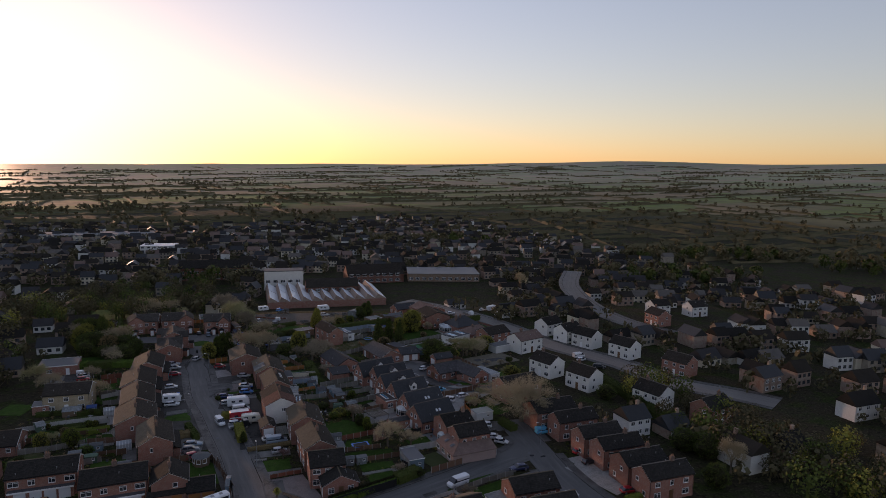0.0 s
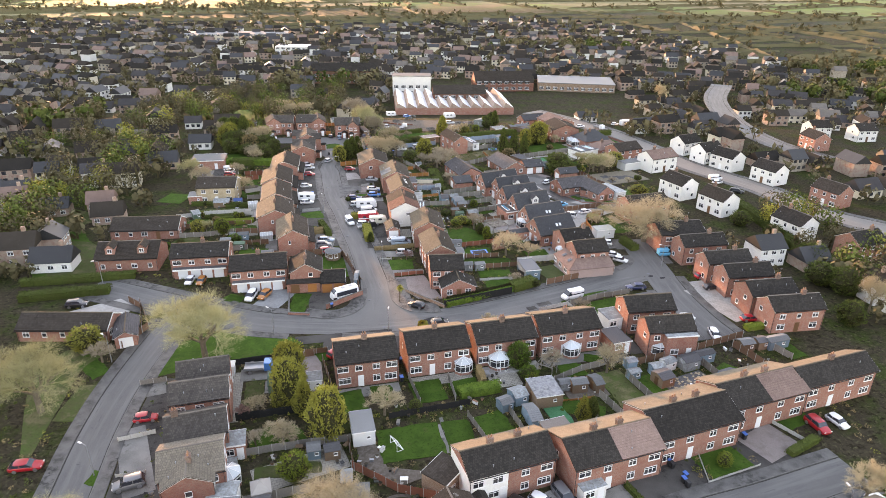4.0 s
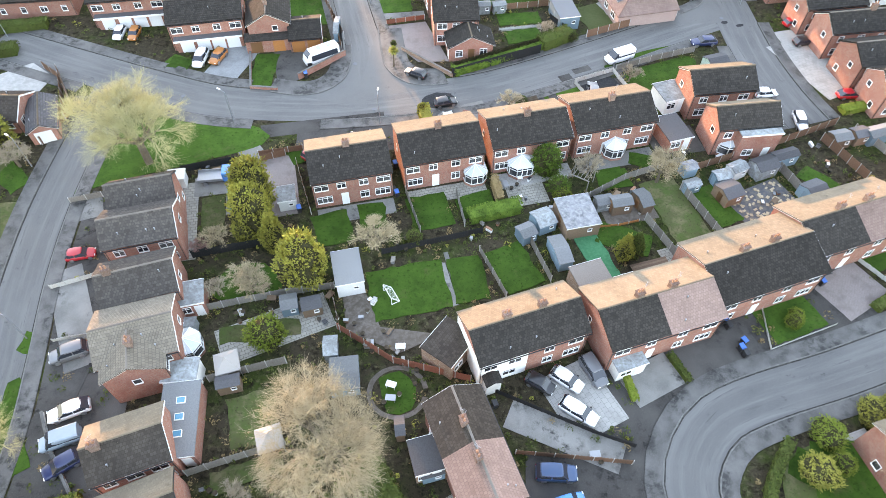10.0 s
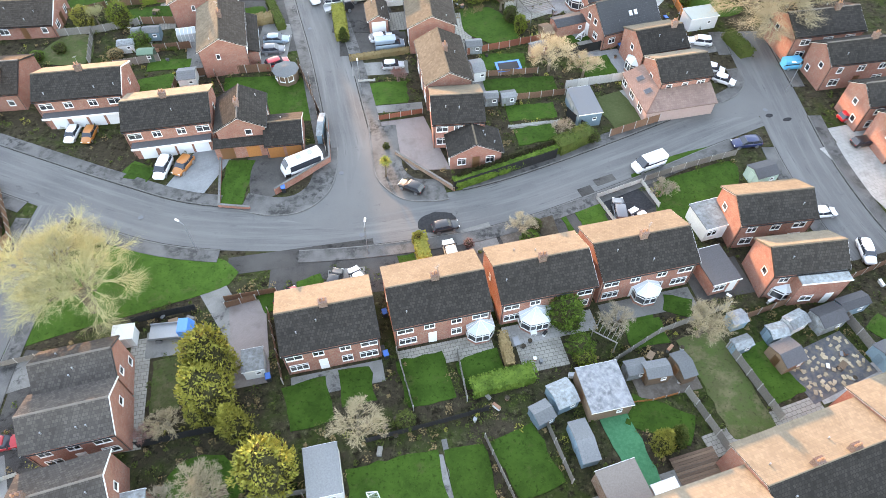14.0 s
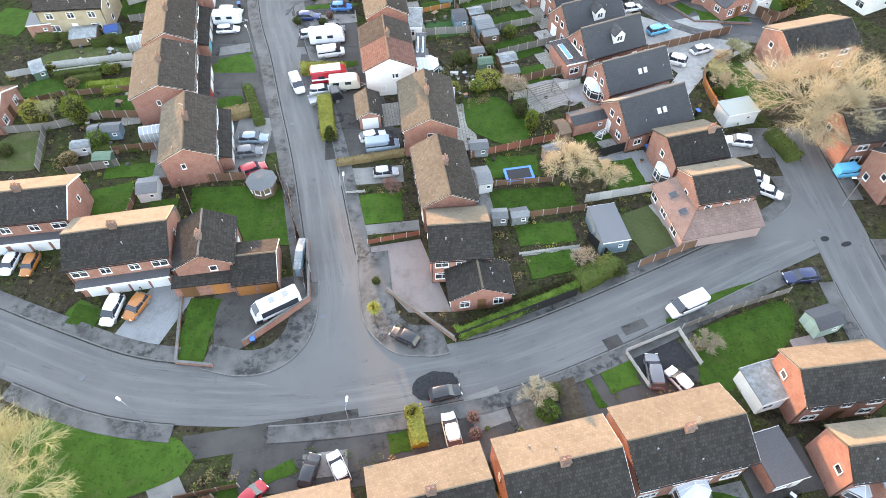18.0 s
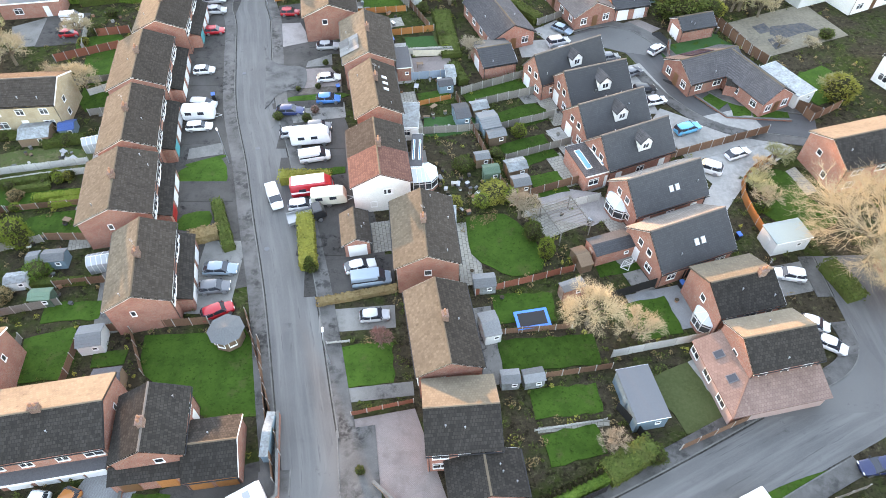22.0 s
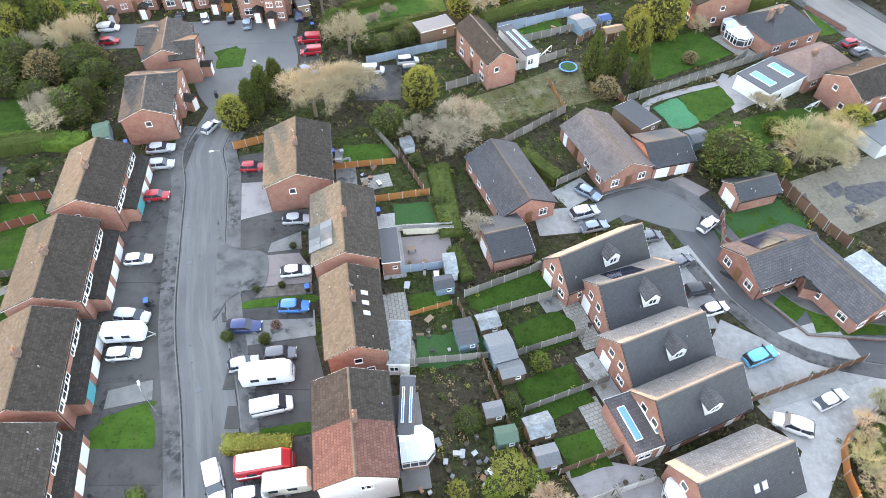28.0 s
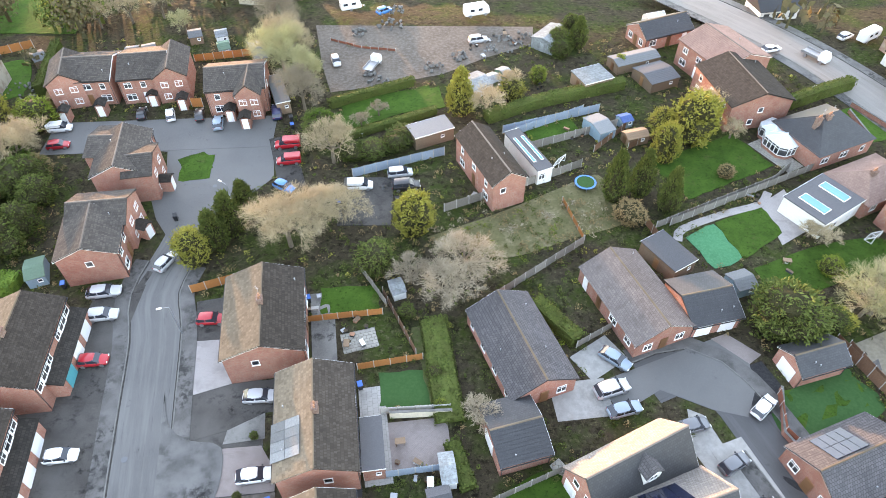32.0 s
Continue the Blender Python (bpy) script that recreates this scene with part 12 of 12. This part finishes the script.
def clump_trees(name, places, mat, label, leaves=42, size=0.9):
    """Uneven crowns of small leaf sprays on short trunks, all in one mesh."""
    rnd = np.random.default_rng(len(places))
    V, F = [], []
    base_i = 0
    for x, y, h in places:
        z = ground_height(x, y)
        n = leaves
        r = h * rnd.uniform(0.32, 0.55)
        d = rnd.normal(size=(n, 3))
        d /= np.linalg.norm(d, axis=1)[:, None]
        c = d * np.array([r, r, h * 0.42]) * rnd.uniform(0.55, 1.05, (n, 1)) + np.array([x, y, z + h * 0.56])
        s = rnd.normal(size=(n, 3))
        s /= np.linalg.norm(s, axis=1)[:, None]
        t = np.cross(d, s)
        k = (h * 0.13 * size) * rnd.uniform(0.6, 1.5, (n, 1))
        quad = np.stack([c - s * k, c + t * k, c + s * k, c - t * k], 1).reshape(-1, 3)
        V.append(quad)
        F.append(np.arange(n * 4).reshape(-1, 4) + base_i)
        base_i += n * 4
        w = 0.05 * h
        tr = np.array([[x - w, y, z], [x + w, y, z], [x + w * 0.5, y, z + h * 0.6], [x - w * 0.5, y, z + h * 0.6]])
        V.append(tr)
        F.append(np.arange(4).reshape(1, 4) + base_i)
        base_i += 4
    if not V:
        return
    tagged(new(name, from_arrays(name, np.concatenate(V).tolist(), np.concatenate(F).tolist(), mat)), label, "trees", kind="stuff")


def country():
    trees = town()
    rnd = random.Random(21)
    woods = []
    for cx, cy, rx, ry, n in ((-95, 268, 46, 52, 95), (-150, 200, 50, 40, 50), (-70, 340, 40, 30, 40), (95, 95, 14, 26, 26), (108, 60, 16, 20, 22), (-105, 140, 14, 40, 34), (-110, 70, 18, 40, 26), (230, 330, 60, 26, 60), (320, 420, 80, 30, 80), (420, 360, 60, 50, 60), (90, 520, 60, 20, 40), (-92, 25, 20, 34, 24)):
        for _ in range(n):
            a, d = rnd.random() * math.tau, math.sqrt(rnd.random())
            woods.append((cx + math.cos(a) * d * rx, cy + math.sin(a) * d * ry, rnd.uniform(5, 11)))
    clump_trees("town_trees", trees, "far_leaf", "bare winter trees between the far houses", 36)
    near = [w for w in woods if w[1] < 325 and abs(w[0]) < 145]
    woods = [w for w in woods if w not in near]
    clump_trees("near_woodland", [w for i, w in enumerate(near) if i % 7 < 4], "far_leaf", "brown bare winter trees at the edge of the houses", 420, 0.24)
    clump_trees("near_woodland", [w for i, w in enumerate(near) if i % 7 == 4], "leaf_gold", "yellow-green trees at the edge of the houses", 420, 0.24)
    clump_trees("near_woodland", [w for i, w in enumerate(near) if i % 7 > 4], "leaf_conifer", "dark evergreen trees at the edge of the houses", 420, 0.24)
    clump_trees("woodland", [w for i, w in enumerate(woods) if i % 3], "far_leaf", "brown winter woodland beside the town", 90, 0.75)
    clump_trees("evergreen_woodland", [w for i, w in enumerate(woods) if not i % 3], "leaf_conifer", "dark evergreen trees beside the town", 90, 0.75)
    # hedgerows between the fields, jagged strips with trees in them
    V, F = [], []
    row_trees = []
    for _ in range(620):
        a, d = rnd.uniform(-0.95, 0.95), 620 + 3700 * rnd.random() ** 1.5
        x, y = math.sin(a) * d, -50 + math.cos(a) * d
        rot = 0.3 + rnd.gauss(0, 0.12) + (1.57 if rnd.random() < 0.4 else 0)
        ln = rnd.uniform(120, 420)
        n = int(ln / 9)
        k0 = len(V)
        for i in range(n + 1):
            u = (i / n - 0.5) * ln
            px, py = x + math.cos(rot) * u, y + math.sin(rot) * u
            z, h, w = ground_height(px, py), rnd.uniform(0.8, 3.2) * (1 + d / 6000), rnd.uniform(1.5, 3.5)
            nx, ny = -math.sin(rot) * w, math.cos(rot) * w
            V += [(px - nx, py - ny, z - 0.5), (px, py, z + h), (px + nx, py + ny, z - 0.5)]
            if i < n:
                k = k0 + i * 3
                F += [(k, k + 3, k + 4, k + 1), (k + 1, k + 4, k + 5, k + 2)]
            if rnd.random() < 0.22:
                row_trees.append((px, py, rnd.uniform(4, 9)))
    tagged(new("hedgerows", from_arrays("hedgerows", V, F, "far_leaf")), "dark hedgerows dividing the far fields", "hedges", kind="stuff")
    for _ in range(26):
        a, d = rnd.uniform(-0.9, 0.9), rnd.uniform(900, 4200)
        cx, cy = math.sin(a) * d, -50 + math.cos(a) * d
        for _ in range(40):
            row_trees.append((cx + rnd.gauss(0, 90), cy + rnd.gauss(0, 25), rnd.uniform(5, 10)))
    clump_trees("field_trees", row_trees, "far_leaf", "trees in the far hedgerows and copses", 20, 1.3)


country()


# ---------------------------------------------------------------- undergrowth along the fences
def undergrowth():
    rnd = random.Random(5)
    heaps = {"leaf_hedge": ([], []), "leaf_tan": ([], []), "leaf_conifer": ([], []), "leaf_gold": ([], [])}
    words = {"leaf_hedge": "green", "leaf_tan": "brown dead", "leaf_conifer": "dark green", "leaf_gold": "yellow-green"}
    for pts in FENCE_LINES:
        for a, b in zip(pts, pts[1:]):
            ln = math.hypot(b[0] - a[0], b[1] - a[1])
            nx, ny = -(b[1] - a[1]) / ln, (b[0] - a[0]) / ln
            for i in range(int(ln / 0.45)):
                if rnd.random() < 0.45:
                    continue
                f, o = (i + rnd.random()) * 0.45 / ln, rnd.choice([-1, 1]) * rnd.uniform(0.35, 1.2)
                x, y = a[0] + (b[0] - a[0]) * f + nx * o, a[1] + (b[1] - a[1]) * f + ny * o
                if near_road(Vector((x, y, 0)), None, 2.2) or (paved_at(x, y) and abs(o) > 0.6):
                    continue
                r, h = rnd.uniform(0.2, 0.55), rnd.uniform(0.15, 0.75)
                V, F = heaps[rnd.choices(list(heaps), [5, 3, 4, 1])[0]]
                for _ in range(34):
                    u, w = rnd.random() * math.tau, math.sqrt(rnd.random())
                    c = Vector((x + math.cos(u) * r * w, y + math.sin(u) * r * w, 0.06 + h * rnd.random() * (1.1 - w * w * 0.8)))
                    d, e = Vector((rnd.gauss(0, 1), rnd.gauss(0, 1), rnd.gauss(0, 0.5))).normalized(), Vector((rnd.gauss(0, 1), rnd.gauss(0, 1), rnd.gauss(0, 0.7))).normalized()
                    s = rnd.uniform(0.05, 0.13)
                    k = len(V)
                    V += [tuple(c - d * s), tuple(c + e * s * 0.7), tuple(c + d * s), tuple(c - e * s * 0.7)]
                    F.append((k, k + 1, k + 2, k + 3))
    for _ in range(9500):
        x, y = rnd.uniform(-72, 66), rnd.uniform(-6, 225)
        if near_road(Vector((x, y, 0)), None, 3.0) or paved_at(x, y) or (-48 < x < -8 and 92 < y < 162):
            continue
        r, h = rnd.uniform(0.15, 0.75), rnd.uniform(0.12, 0.8)
        V, F = heaps[rnd.choices(list(heaps), [5, 4, 5, 1])[0]]
        for _ in range(26):
            u, w = rnd.random() * math.tau, math.sqrt(rnd.random())
            c = Vector((x + math.cos(u) * r * w, y + math.sin(u) * r * w, 0.05 + h * rnd.random() * (1.1 - w * w * 0.8)))
            d, e = Vector((rnd.gauss(0, 1), rnd.gauss(0, 1), rnd.gauss(0, 0.5))).normalized(), Vector((rnd.gauss(0, 1), rnd.gauss(0, 1), rnd.gauss(0, 0.7))).normalized()
            s = rnd.uniform(0.06, 0.16)
            k = len(V)
            V += [tuple(c - d * s), tuple(c + e * s * 0.7), tuple(c + d * s), tuple(c - e * s * 0.7)]
            F.append((k, k + 1, k + 2, k + 3))
    for m, (V, F) in heaps.items():
        tagged(new("undergrowth", from_arrays("undergrowth", V, F, m)), words[m] + " weeds and low plants in the gardens", "plants", kind="stuff")


undergrowth()


def brambles(pts, n, mix, seed):
    """A patch of uncut scrub: many low clumps of stems and leaves."""
    rnd = random.Random(seed)
    heaps = {m: ([], []) for m in mix}
    x0, x1, y0, y1 = min(p[0] for p in pts), max(p[0] for p in pts), min(p[1] for p in pts), max(p[1] for p in pts)
    done = 0
    while done < n:
        x, y = rnd.uniform(x0, x1), rnd.uniform(y0, y1)
        done += 1
        inside = False
        for (ax, ay), (bx, by) in zip(pts, pts[1:] + pts[:1]):
            if (ay > y) != (by > y) and x < (bx - ax) * (y - ay) / (by - ay) + ax:
                inside = not inside
        if not inside:
            continue
        k = noise.noise(Vector((x * 0.35, y * 0.35, seed)))
        V, F = heaps[mix[min(len(mix) - 1, max(0, int((k * 0.9 + 0.5 + rnd.uniform(-0.25, 0.25)) * len(mix))))]]
        r, h = rnd.uniform(0.25, 0.7), rnd.uniform(0.2, 0.9)
        for _ in range(30):
            u, w = rnd.random() * math.tau, math.sqrt(rnd.random())
            c = Vector((x + math.cos(u) * r * w, y + math.sin(u) * r * w, 0.06 + h * rnd.random() * (1.1 - w * w * 0.7)))
            d, e = Vector((rnd.gauss(0, 1), rnd.gauss(0, 1), rnd.gauss(0, 0.8))).normalized(), Vector((rnd.gauss(0, 1), rnd.gauss(0, 1), rnd.gauss(0, 0.8))).normalized()
            s = rnd.uniform(0.06, 0.17)
            i = len(V)
            V += [tuple(c - d * s), tuple(c + e * s * 0.5), tuple(c + d * s), tuple(c - e * s * 0.5)]
            F.append((i, i + 1, i + 2, i + 3))
    for m, (V, F) in heaps.items():
        if F:
            tagged(new("scrub", from_arrays("scrub", V, F, m)), {"leaf_tan": "dead brown", "leaf_hedge": "green", "leaf_lime": "fresh green", "twig_grey": "dry grey"}[m] + " brambles and long grass, uncut", "scrub", kind="stuff")


brambles([(-8.6, 169.8), (-2.5, 176.3), (10.2, 181.0), (15.0, 171.0), (7.7, 167.0), (-5.1, 160.7), (-8.5, 162.5)], 420, ["twig_grey", "leaf_tan", "leaf_hedge", "leaf_tan", "leaf_lime"], 1)
brambles([(12.2, 179.8), (19.1, 178.7), (20.9, 174.0), (16.6, 171.0)], 90, ["twig_grey", "leaf_tan", "leaf_hedge"], 2)
brambles([(7.1, 163.4), (9.3, 163.0), (12.8, 154.4), (11.0, 153.1)], 160, ["leaf_hedge", "leaf_lime"], 3)
brambles([(-67.1, 171.6), (-64.4, 176.5), (-59.4, 174.8), (-57.5, 168.5), (-60.2, 164.1)], 160, ["leaf_tan", "leaf_hedge"], 4)
brambles([(-1.9, 110.7), (2.1, 112.4), (5.3, 107.8), (0.1, 104.7)], 80, ["leaf_hedge", "leaf_tan"], 5)
